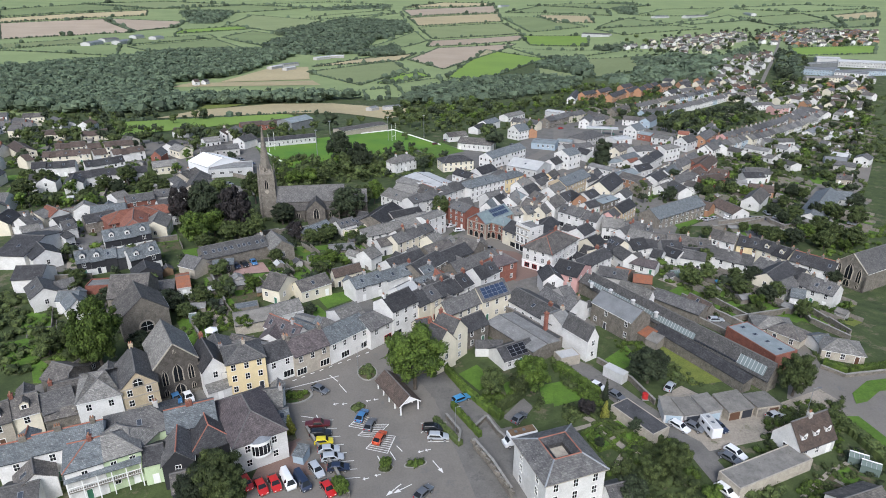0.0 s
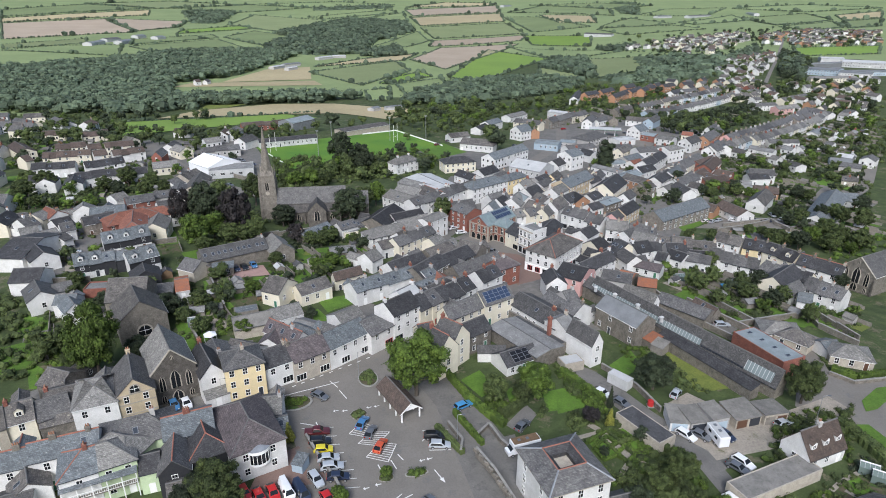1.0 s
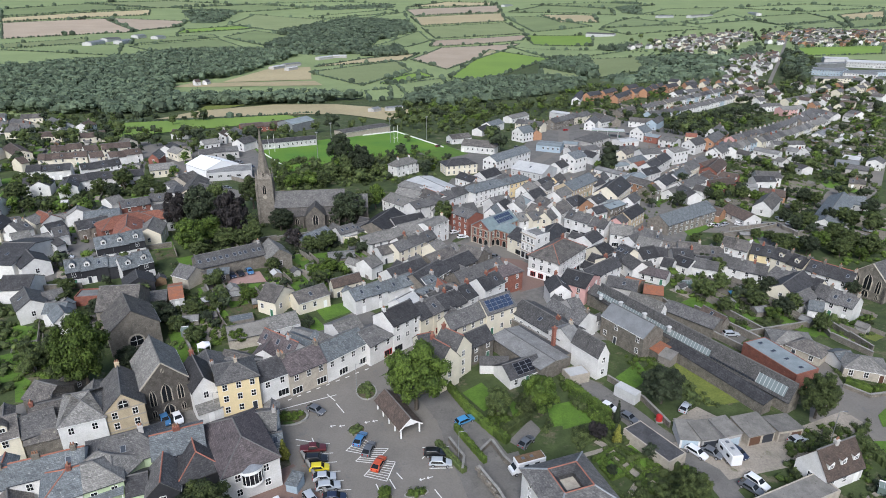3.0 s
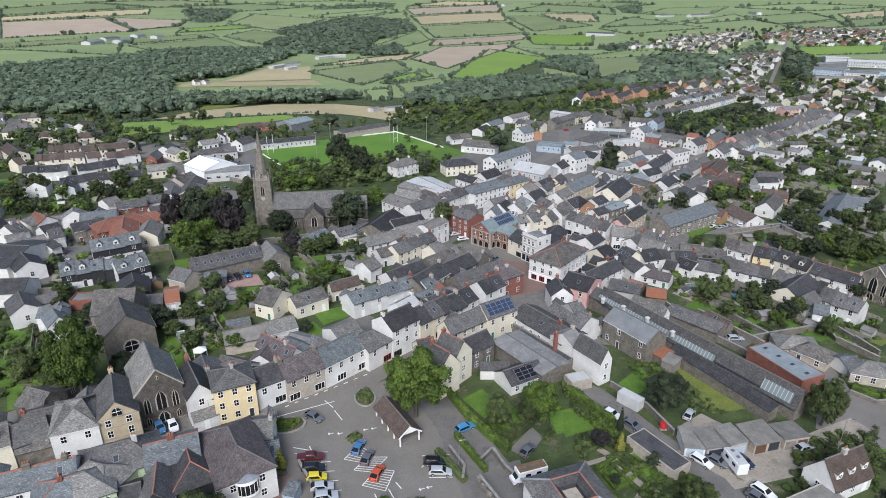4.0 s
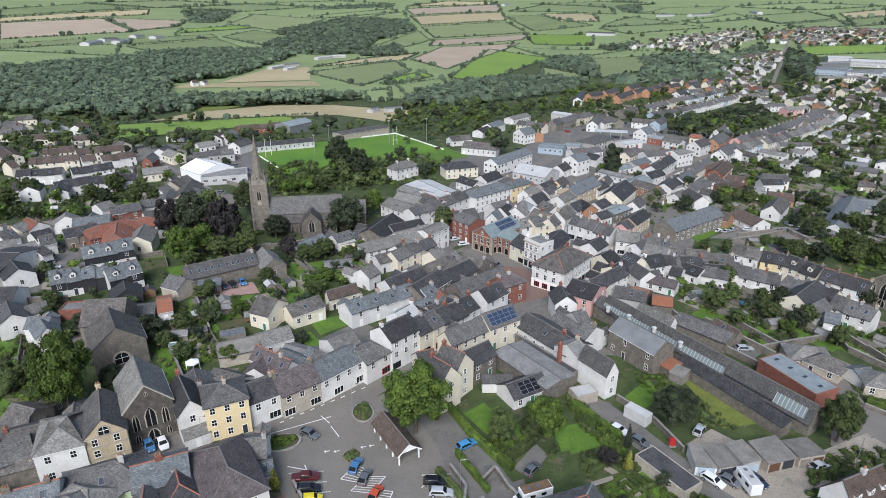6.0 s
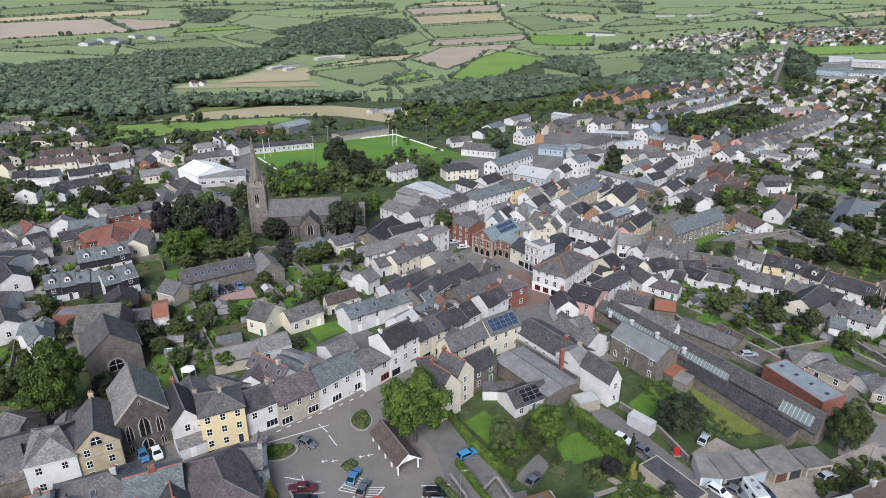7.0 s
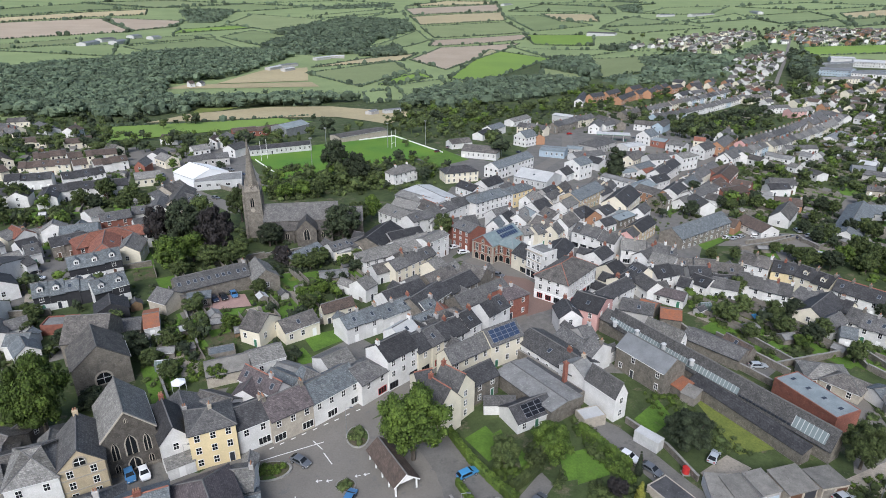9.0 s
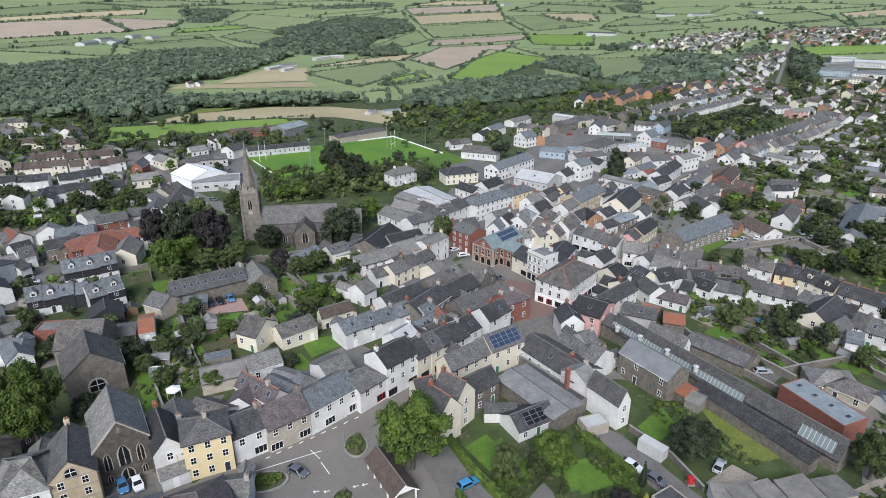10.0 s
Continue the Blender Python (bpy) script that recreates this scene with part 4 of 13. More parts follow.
def grown_over(poly, trees, bushes, h0=4.0, h1=8.0, r0=0.7, r1=1.7, mix=("leaf", "leaf", "leaf_dark", "leaf_bright"), n=20):
    """Trees and bushes scattered over open ground, clear of buildings and roads."""
    r = random.Random(int(poly[0][0] * 7 + poly[0][1]))
    xs, ys = [p[0] for p in poly], [p[1] for p in poly]
    spots, k = {}, 0
    for _ in range((trees + bushes) * 12):
        x, y = r.uniform(min(xs), max(xs)), r.uniform(min(ys), max(ys))
        if not inside(x, y, poly) or taken(x, y, 0.9):
            continue
        m = r.choice(mix)
        if k < trees:
            FAR_TREES.setdefault(m, []).append((x, y, r.uniform(h0, h1), r.uniform(0.95, 1.35)))
        else:
            spots.setdefault(m, []).append((x, y, r.uniform(r0, r1)))
        k += 1
        if k >= trees + bushes:
            break
    for m, q in spots.items():
        shrubs("garden_shrubs", "tangled green garden shrubs and bushes", q, m, n=n)


def garden_plots(poly, n, turn, sheds=0):
    """Small lawns, beds and patios with fences, laid over the open ground behind the houses."""
    r = random.Random(int(poly[0][0] * 11 + poly[0][1]))
    xs, ys = [p[0] for p in poly], [p[1] for p in poly]
    ca, sa = math.cos(radians(turn)), math.sin(radians(turn))
    plots, fence, k = {}, Shape(), 0
    for _ in range(n * 12):
        x, y = r.uniform(min(xs), max(xs)), r.uniform(min(ys), max(ys))
        if not inside(x, y, poly) or taken(x, y, 2.0):
            continue
        a, b = r.uniform(1.8, 4.2), r.uniform(2.5, 6.5)
        if any(taken(x + e * a * ca - f * b * sa, y + e * a * sa + f * b * ca, 0.2) for e in (-1, 1) for f in (-1, 1)):
            continue
        m = r.choice(("lawn", "lawn", "lawn", "meadow", "lawn", "soil", "paving", "gravel"))
        s = plots.setdefault(m, Shape())
        at = lambda u, v: (x + u * ca - v * sa, y + u * sa + v * ca)
        g = [(*at(a * i, b * j), 0) for j in (-1, 0, 1) for i in (-1, 0, 1)]
        s.add([(u, v, G(u, v) + 0.05 + 0.002 * k) for u, v, _ in g], [(i + 3 * j, i + 1 + 3 * j, i + 4 + 3 * j, i + 3 + 3 * j) for j in (0, 1) for i in (0, 1)])
        mt = Matrix.Translation((*at(a, 0), G(*at(a, 0)))) @ Matrix.Rotation(radians(turn), 4, "Z")
        fence.box(-0.06, 0.06, -b, b, -0.5, 1.5, 0, m=mt)
        k += 1
        if sheds and k % max(1, n // sheds) == 0:
            house(*at(a * 0.3, b * 0.6), turn + 90 * r.randrange(2), r.uniform(2.4, 3.6), r.uniform(1.9, 2.6), 1.9, 2.6, r.choice(("wood_grey", "board_wood", "render_grey")),
                  r.choice(("felt", "felt_dark", "tin_white", "asbestos")), ch="", win="", name="garden_shed", cat="shed", label="small weathered garden shed with low roof", wing=0)
        if k >= n:
            break
    for m, s in plots.items():
        tagged(new("garden_plots", s.mesh("garden_plots", [m])), "small back-garden lawns, beds and patios", "gardens", kind="stuff")
    tagged(new("garden_fences", fence.mesh("garden_fences", ["wood_grey"])), "weathered timber fences between the back gardens", "fences", kind="stuff")


def hedge(points, width, height, leafmat="leaf", label="clipped green garden hedge", name="hedge", step=0.6):
    """A clipped hedge along a line: one uneven box with a leafy skin."""
    r = random.Random(int(points[0][0] * 5 + points[0][1]))
    groups = []
    for (ax, ay), (bx, by) in zip(points, points[1:]):
        L = math.hypot(bx - ax, by - ay)
        k = max(2, int(L / step))
        nx, ny = -(by - ay) / L, (bx - ax) / L
        rows = []
        for i in range(k + 1):
            f = i / k
            x, y = ax + (bx - ax) * f, ay + (by - ay) * f
            z = G(x, y)
            hw = width / 2 * r.uniform(0.85, 1.15)
            hh = height * r.uniform(0.9, 1.1)
            rows += [(x + nx * hw, y + ny * hw, z - 0.2), (x + nx * hw, y + ny * hw, z + hh * 0.85), (x + nx * hw * 0.6, y + ny * hw * 0.6, z + hh),
                     (x - nx * hw * 0.6, y - ny * hw * 0.6, z + hh), (x - nx * hw, y - ny * hw, z + hh * 0.85), (x - nx * hw, y - ny * hw, z - 0.2)]
        fs = [(6 * i + j, 6 * i + j + 1, 6 * i + 7 + j, 6 * i + 6 + j) for i in range(k) for j in range(5)] + [(0, 1, 2, 3, 4, 5), tuple(6 * k + j for j in (5, 4, 3, 2, 1, 0))]
        groups.append((rows, fs))
        pts = []
        for _ in range(int(L * (width + 2 * height) * 3)):
            f, u = r.random(), r.uniform(-1, 1)
            x, y = ax + (bx - ax) * f + nx * u * width / 2, ay + (by - ay) * f + ny * u * width / 2
            pts.append((x, y, G(x, y) + (height if abs(u) < 0.8 else r.uniform(0.2, height)), 0.12))
        groups.append(leaf_cloud(r, pts, len(pts) * 6, 0.16))
    v, f = merge(groups)
    return tagged(new(name, mesh_of(name, v, f, leafmat)), label, "hedge")


# ---------------- ground pieces ----------------
def patch(name, a, b, c, d, material, lift=0.05, label="", cat="", kind="structure", step=6.0):
    """A draped four-cornered sheet of ground."""
    if lift >= 0.05 and name in ("car_park", "yard", "road", "lane", "square", "drive", "forecourt", "playing_field", "field"):
        PAVED.append([a, b, c, d])
    a, b, c, d = (Vector(p) for p in (a, b, c, d))
    nu = max(1, min(40, int(max((b - a).length, (c - d).length) / step)))
    nv = max(1, min(40, int(max((d - a).length, (c - b).length) / step)))
    vs, fs = [], []
    for j in range(nv + 1):
        for i in range(nu + 1):
            u, w = i / nu, j / nv
            p = (a * (1 - u) + b * u) * (1 - w) + (d * (1 - u) + c * u) * w
            vs.append((p.x, p.y, G(p.x, p.y) + lift))
    for j in range(nv):
        for i in range(nu):
            o = j * (nu + 1) + i
            fs.append((o, o + 1, o + nu + 2, o + nu + 1))
    me = mesh_of(name, vs, fs, material)
    bm = bmesh.new()
    bm.from_mesh(me)
    bmesh.ops.recalc_face_normals(bm, faces=bm.faces)
    if sum(f.normal.z for f in bm.faces) < 0:
        bmesh.ops.reverse_faces(bm, faces=bm.faces)
    bm.to_mesh(me)
    bm.free()
    return tagged(new(name, me), label, cat, kind=kind)


def strip(name, pts, width, material, lift=0.06, label="", cat="", step=5.0, kind="structure"):
    """A road or path that follows a line of points."""
    if name in ("road", "lane"):
        for (ax, ay), (bx, by) in zip(pts, pts[1:]):
            k = math.hypot(bx - ax, by - ay)
            u, v = -(by - ay) / k * (width / 2 + 0.6), (bx - ax) / k * (width / 2 + 0.6)
            PAVED.append([(ax + u, ay + v), (bx + u, by + v), (bx - u, by - v), (ax - u, ay - v)])
    line = []
    for (ax, ay), (bx, by) in zip(pts, pts[1:]):
        k = max(1, int(math.hypot(bx - ax, by - ay) / step))
        line += [(ax + (bx - ax) * i / k, ay + (by - ay) * i / k) for i in range(k)]
    line.append(pts[-1])
    vs, fs = [], []
    for i, (x, y) in enumerate(line):
        px, py = line[max(0, i - 1)]
        qx, qy = line[min(len(line) - 1, i + 1)]
        L = math.hypot(qx - px, qy - py)
        nx, ny = -(qy - py) / L, (qx - px) / L
        for s in (-1, -0.33, 0.33, 1):
            u, v = x + nx * s * width / 2, y + ny * s * width / 2
            vs.append((u, v, G(u, v) + lift))
    for i in range(len(line) - 1):
        for j in range(3):
            o = 4 * i + j
            fs.append((o, o + 4, o + 5, o + 1)[::-1])
    return tagged(new(name, mesh_of(name, vs, fs, material)), label, cat, kind=kind)


def garden_wall(pts, h=1.6, th=0.4, wall="stone", name="garden_wall", label="", cap=True):
    s = Shape()
    for (ax, ay), (bx, by) in zip(pts, pts[1:]):
        L = math.hypot(bx - ax, by - ay)
        k = max(1, int(L / 6))
        ang = math.atan2(by - ay, bx - ax)
        for i in range(k):
            x, y = ax + (bx - ax) * (i + 0.5) / k, ay + (by - ay) * (i + 0.5) / k
            m = Matrix.Translation((x, y, G(x, y))) @ Matrix.Rotation(ang, 4, "Z")
            s.box(-L / k / 2 - 0.02, L / k / 2, -th / 2, th / 2, -0.8, h, 0, m=m)
            if cap:
                s.box(-L / k / 2, L / k / 2 - 0.02, -th / 2 - 0.05, th / 2 + 0.05, h, h + 0.12, 1, m=m)
    ob = new(name, s.mesh(name, [wall, "kerb_stone"]))
    return tagged(ob, label or f"{WALLWORD.get(wall, 'stone')} garden boundary wall with coping", "wall")


# ---------------- vehicles ----------------
def car_profile(kind):
    if kind == "van":
        return 5.0, 1.95, [(-2.5, 0.35), (2.5, 0.35), (2.5, 0.9), (2.2, 1.15), (1.6, 1.95), (-2.45, 2.0), (-2.5, 0.6)], [(1.55, 1.18), (2.1, 1.16), (1.58, 1.85), (1.0, 1.85), (0.7, 1.18)]
    if kind == "estate":
        return 4.5, 1.8, [(-2.25, 0.35), (2.25, 0.35), (2.25, 0.75), (1.1, 0.95), (0.35, 1.48), (-1.7, 1.5), (-2.2, 0.95)], None
    if kind == "pickup":
        return 5.1, 1.85, [(-2.55, 0.45), (2.55, 0.45), (2.55, 0.95), (1.3, 1.1), (0.6, 1.75), (-0.8, 1.75), (-0.95, 1.05), (-2.55, 1.05)], None
    if kind == "small":
        return 3.8, 1.7, [(-1.9, 0.35), (1.9, 0.35), (1.9, 0.75), (1.0, 0.95), (0.35, 1.48), (-1.4, 1.5), (-1.9, 0.95)], None
    return 4.3, 1.8, [(-2.15, 0.35), (2.15, 0.35), (2.15, 0.75), (1.1, 0.93), (0.35, 1.45), (-1.2, 1.46), (-2.05, 0.95)], None


CARS = {}


def car(x, y, turn, colour="silver", kind="hatch", lift=0.0, label=""):
    """A parked car: body shell, cabin glass, roof, lamps and four wheels."""
    z = G(x, y) + 0.09 + lift
    gx = (G(x + 2, y) - G(x - 2, y)) / 4
    gy = (G(x, y + 2) - G(x, y - 2)) / 4
    nrm = Vector((-gx, -gy, 1)).normalized()
    fwd = Vector((math.cos(radians(turn)), math.sin(radians(turn)), 0))
    fwd = (fwd - nrm * fwd.dot(nrm)).normalized()
    m = Matrix.Translation((x, y, z)) @ Matrix((fwd, nrm.cross(fwd), nrm)).transposed().to_4x4()
    key = (colour, kind)
    kindword = {"hatch": "hatchback car", "estate": "estate car", "van": "panel van", "pickup": "pickup truck", "small": "small car"}[kind]
    label = label or f"parked {colour.replace('lightblue', 'bright blue')} {kindword} on asphalt"
    cat = {"van": "van", "pickup": "truck"}.get(kind, "car")
    if key in CARS:
        o = copy_thing(CARS[key], m)
        return tagged(o, label)
    L, W, prof, _ = car_profile(kind)
    o = thing({"van": "van", "pickup": "pickup_truck"}.get(kind, "car"), label, cat, m)
    n = len(prof)
    belt = 0.98 if kind not in ("van", "pickup") else 1.15
    vs, fs = [], []
    for sgn in (-1, 1):
        for px, pz in prof:
            w = W / 2 - (0.0 if pz <= belt else (pz - belt) * 0.42) - (0.12 if abs(px) > L / 2 - 0.1 else 0.0)
            vs.append((px, sgn * w, pz))
    fs = [tuple(range(n)), tuple(range(2 * n - 1, n - 1, -1))] + [(i, n + i, n + (i + 1) % n, (i + 1) % n) for i in range(n)]
    bm = bmesh.new()
    bv = [bm.verts.new(p) for p in vs]
    for f in fs:
        bm.faces.new([bv[i] for i in f])
    bmesh.ops.recalc_face_normals(bm, faces=bm.faces)
    bmesh.ops.bevel(bm, geom=list(bm.edges), offset=0.07, segments=2, affect="EDGES", profile=0.6)
    me = bpy.data.meshes.new("body")
    bm.to_mesh(me)
    bm.free()
    me.materials.append(MATS["car_" + colour])
    me.polygons.foreach_set("use_smooth", [True] * len(me.polygons))
    part("body", me, None, o)
    top = [(px, pz) for px, pz in prof if pz > belt - 0.25]
    # glass: windscreen, back window and side windows, a finger proud of the shell
    roofz = max(p[1] for p in prof)
    rx = [p[0] for p in prof if p[1] > roofz - 0.06]
    fx = max(rx)
    fb = [p for p in prof if p[0] > fx and p[1] > 0.8]
    bx0, bz0 = min(fb, key=lambda p: p[0])
    wr = W / 2 - (roofz - belt) * 0.42 - 0.1
    ws = Shape()
    ws.slab((fx + 0.05, -wr, roofz - 0.03), (bx0 - 0.08, -W / 2 + 0.16, bz0 + 0.06), (bx0 - 0.08, W / 2 - 0.16, bz0 + 0.06), (fx + 0.05, wr, roofz - 0.03), -0.03)
    part("windscreen", ws, ["window_glass"], o)
    if kind != "van":
        rb = min(rx)
        bb = max((p for p in prof if p[0] < rb and p[1] > 0.85), key=lambda p: p[0])
        rs = Shape()
        rs.slab((rb - 0.04, wr, roofz - 0.05), (bb[0] + 0.05, W / 2 - 0.2, bb[1] + 0.12), (bb[0] + 0.05, -W / 2 + 0.2, bb[1] + 0.12), (rb - 0.04, -wr, roofz - 0.05), -0.03)
        part("rear_window", rs, ["window_glass"], o)
        lo, hi = rb + 0.1, fx - 0.05
    else:
        lo, hi = 0.9, fx - 0.05
    for sgn in (-1, 1):
        g = Shape()
        wl, wt = W / 2 + 0.012, W / 2 - (roofz - 0.12 - belt) * 0.42 + 0.012
        a, b, c, d2 = (lo - 0.25, sgn * wl, belt + 0.02), (hi + 0.45, sgn * wl, belt + 0.02), (hi, sgn * wt, roofz - 0.12), (lo, sgn * wt, roofz - 0.12)
        g.slab(*((a, b, c, d2) if sgn < 0 else (b, a, d2, c)), 0.03)
        part("side_window", g, ["window_glass"], o)
        part("headlight", Shape().box(L / 2 - 0.12, L / 2 + 0.01, sgn * (W / 2 - 0.42) - 0.16, sgn * (W / 2 - 0.42) + 0.16, 0.6, 0.74), ["lamp_clear"], o)
        part("tail_light", Shape().box(-L / 2 - 0.01, -L / 2 + 0.12, sgn * (W / 2 - 0.34) - 0.12, sgn * (W / 2 - 0.34) + 0.12, 0.65, 0.9), ["lamp_red"], o)
        for wx in (-L * 0.31, L * 0.31):
            if "wheel" not in CACHE:
                t = Shape()
                for k, (r0, w0, mi) in enumerate(((0.32, 0.1, 0), (0.2, 0.115, 1))):
                    nn = 14
                    t.add([(r0 * math.cos(2 * math.pi * i / nn), w, r0 * math.sin(2 * math.pi * i / nn)) for w in (-w0, w0) for i in range(nn)],
                          [tuple(range(nn)), tuple(range(2 * nn - 1, nn - 1, -1))] + [(i, nn + i, nn + (i + 1) % nn, (i + 1) % nn) for i in range(nn)], mi)
                CACHE["wheel"] = t.mesh("wheel", ["tyre", "rim"])
            part("wheel", CACHE["wheel"], None, o, "", pose(wx, sgn * (W / 2 - 0.09), 0.32))
    CARS[key] = o
    return o


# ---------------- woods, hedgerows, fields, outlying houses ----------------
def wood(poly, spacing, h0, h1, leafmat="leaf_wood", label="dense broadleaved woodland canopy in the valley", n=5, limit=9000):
    r = random.Random(int(poly[0][0] + poly[0][1] * 3))
    xs, ys = [p[0] for p in poly], [p[1] for p in poly]
    groups, x, cnt = [], min(xs), 0
    while x < max(xs):
        y = min(ys)
        while y < max(ys):
            px, py = x + r.uniform(-0.45, 0.45) * spacing, y + r.uniform(-0.45, 0.45) * spacing
            if inside(px, py, poly) and cnt < limit and not taken(px, py):
                h = r.uniform(h0, h1)
                rad = spacing * r.choice((0.42, 0.5, 0.58, 0.7, 0.85)) * r.uniform(1.05, 1.35)
                z = G(px, py)
                groups.append(lumpy(r, px, py, z + h - rad * 0.9, rad * 0.9, r.uniform(0.55, 0.9), 4, 7, 0.36))
                if n:
                    groups.append(leaf_cloud(r, [(px, py, z + h - rad * 0.85, rad * 1.05)], n + 15, rad * 0.19, 0.78))
                cnt += 1
            y += spacing
        x += spacing
    v, f = merge(groups)
    return tagged(new("woodland", mesh_of("woodland", v, f, leafmat)), label, "woodland", kind="stuff")


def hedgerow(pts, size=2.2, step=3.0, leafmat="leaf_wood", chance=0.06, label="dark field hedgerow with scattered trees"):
    r = random.Random(int(pts[0][0] * 2 + pts[0][1]))
    groups = []
    for (ax, ay), (bx, by) in zip(pts, pts[1:]):
        L = math.hypot(bx - ax, by - ay)
        k = min(400, max(1, int(L / step)))
        for i in range(k):
            f = (i + r.random()) / k
            x, y = ax + (bx - ax) * f + r.uniform(-1, 1), ay + (by - ay) * f + r.uniform(-1, 1)
            q = size * r.uniform(0.6, 1.2) * (2.6 if r.random() < chance else 1.0)
            groups.append(lumpy(r, x, y, G(x, y) + q * 0.6, q, 0.9, 3, 5, 0.3))
    v, f = merge(groups)
    return tagged(new("hedgerow", mesh_of("hedgerow", v, f, leafmat)), label, "hedgerow", kind="stuff")


FIELDWORD = {"meadow": "yellow-green meadow field", "field_green": "green pasture field", "field_bright": "bright green grass field", "field_olive": "dull olive-green field",
             "field_straw": "pale straw stubble field", "field_earth": "bare pinkish-brown ploughed field"}


def field(a, b, c, d, material, lift=0.8, hedged=True):
    patch("field", a, b, c, d, material, lift, FIELDWORD[material] + " on the hillside", "field", "structure", 12.0)
    if hedged:
        dist = math.hypot(a[0], a[1])
        hedgerow([a, b, c, d, a], max(1.5, dist / 850), max(2.4, dist / 400))


def estate(poly, spacing, turn, walls, roofs, size=(9, 8, 5, 7.6), win="f", skip=0.35, jitter=0.25, group="outlying houses", ch="r"):
    """Houses of an outlying street quarter, each a thing of its own."""
    r = random.Random(int(poly[0][0] * 5 + poly[0][1]))
    ca, sa = math.cos(radians(turn)), math.sin(radians(turn))
    loc = [(x * ca + y * sa, -x * sa + y * ca) for x, y in poly]
    xs, ys = [p[0] for p in loc], [p[1] for p in loc]
    walls, roofs = walls.split(), roofs.split()
    sx, sy = spacing
    v = min(ys) + sy / 2
    while v < max(ys):
        u = min(xs) + sx / 2
        while u < max(xs):
            p, q = u + r.uniform(-jitter, jitter) * sx, v + r.uniform(-jitter, jitter) * sy
            if inside(p, q, loc) and r.random() < 0.92 and not any(taken(p * ca - q * sa + e, p * sa + q * ca + f, 3.0) for e, f in ((-4, 0), (4, 0), (0, 4), (0, -4))):
                house(p * ca - q * sa, p * sa + q * ca, turn + r.choice((0, 0, 0, 90)) + r.uniform(-6, 6), size[0] * r.uniform(0.85, 1.3), size[1] * r.uniform(0.9, 1.15), size[2], size[3],
                      r.choice(walls), r.choice(roofs), ch=ch if r.random() < 0.6 else "", win=win, skip=skip, gap=3.4, group=group, doors=False)
            u += sx
        v += sy


def roof_vent(x, y, h):
    o = thing("roof_vent", "white drum ventilator on the market roof", "ventilator", pose(x, y, G(x, y) + h - 0.6))
    part("drum", Shape().tube(0, 0, -0.6, 0.8, 0.5, 0.5, 12), ["tin_white"], o)
    part("cap", Shape().tube(0, 0, 0.8, 1.15, 0.7, 0.15, 12), ["tin_white"], o)


# ---------------- the ground ----------------
def ground_sheet():
    xs, ys, vs, fs = [], [], [], []
    ax = [-420 + 10 * i for i in range(85)]
    v = 430.0
    while v < 5200:
        ax.append(v)
        v += 14 + (v - 430) * 0.06
    neg = [-a for a in ax if a > 420]
    ax = sorted(set(ax + neg))
    ay = [-400, -250, -120, -60] + [-30 + 10 * i for i in range(50)]
    v = 470.0
    while v < 5200:
        ay.append(v)
        v += 14 + (v - 470) * 0.025
    for y in ay:
        for x in ax:
            vs.append((x, y, G(x, y)))
    n = len(ax)
    for j in range(len(ay) - 1):
        for i in range(n - 1):
            o = j * n + i
            fs.append((o, o + 1, o + n + 1, o + n))
    idx = [1 if math.hypot(vs[f[0]][0], vs[f[0]][1]) > (1020 if vs[f[0]][0] > 60 else 640) else 0 for f in fs]
    ob = new("ground", mesh_of("ground", vs, fs, ["rough_grass", "field_green"], idx, smooth=True))
    return tagged(ob, "ground of gardens, earth and rough grass", "ground", kind="structure")


ground_sheet()


# ---------------- fields, woods, roads, lawns ----------------

# ---- hill fields ----
field((-1108.7, 1598.7), (-946.3, 1785.4), (-698.1, 1440.3), (-879.5, 1259.1), 'field_earth')
field((-945.1, 1804.5), (-731.9, 1812.9), (-673.8, 1612.6), (-710.4, 1471.8), 'field_earth')
field((-1181.0, 1707.2), (-976.4, 2131.4), (-902.3, 1953.7), (-1124.2, 1621.9), 'field_straw')
field((-745.9, 1062.7), (-697.5, 1140.1), (-592.4, 1162.7), (-517.8, 994.1), 'field_green')
field((-607.8, 871.0), (-508.0, 974.6), (-510.8, 892.7), (-569.7, 836.4), 'field_green')
field((-809.3, 1155.7), (-720.6, 1274.1), (-675.0, 1191.2), (-766.1, 1092.2), 'field_olive')
field((-582.7, 1174.5), (-623.3, 1270.5), (-511.2, 1395.3), (-477.9, 1334.9), 'field_green')
field((-456.0, 1024.9), (-567.5, 1132.7), (-466.1, 1301.0), (-330.3, 1091.7), 'field_green')
field((-471.2, 1349.7), (-457.6, 1525.3), (-330.7, 1392.5), (-338.3, 1190.1), 'field_green')
field((-596.0, 1407.6), (-623.7, 1523.0), (-537.6, 1696.4), (-485.6, 1596.8), 'field_bright')
field((-590.4, 1730.2), (-633.6, 2126.8), (-372.6, 1965.6), (-386.7, 1509.2), 'field_olive')
field((-447.0, 2074.9), (-212.0, 2381.1), (-170.2, 2236.3), (-380.6, 2009.0), 'field_green')
field((-285.6, 1956.9), (-150.6, 2233.2), (-116.4, 1891.7), (-254.2, 1912.1), 'field_green')
field((-1340.3, 1945.3), (-1286.0, 2309.6), (-1008.3, 2202.6), (-1207.4, 1746.7), 'field_green')
field((-1331.1, 2391.7), (-1178.1, 2765.5), (-788.4, 2511.3), (-993.9, 2213.1), 'field_olive')
field((-968.1, 2265.8), (-818.8, 2538.6), (-499.9, 2481.0), (-708.8, 2189.7), 'field_green')
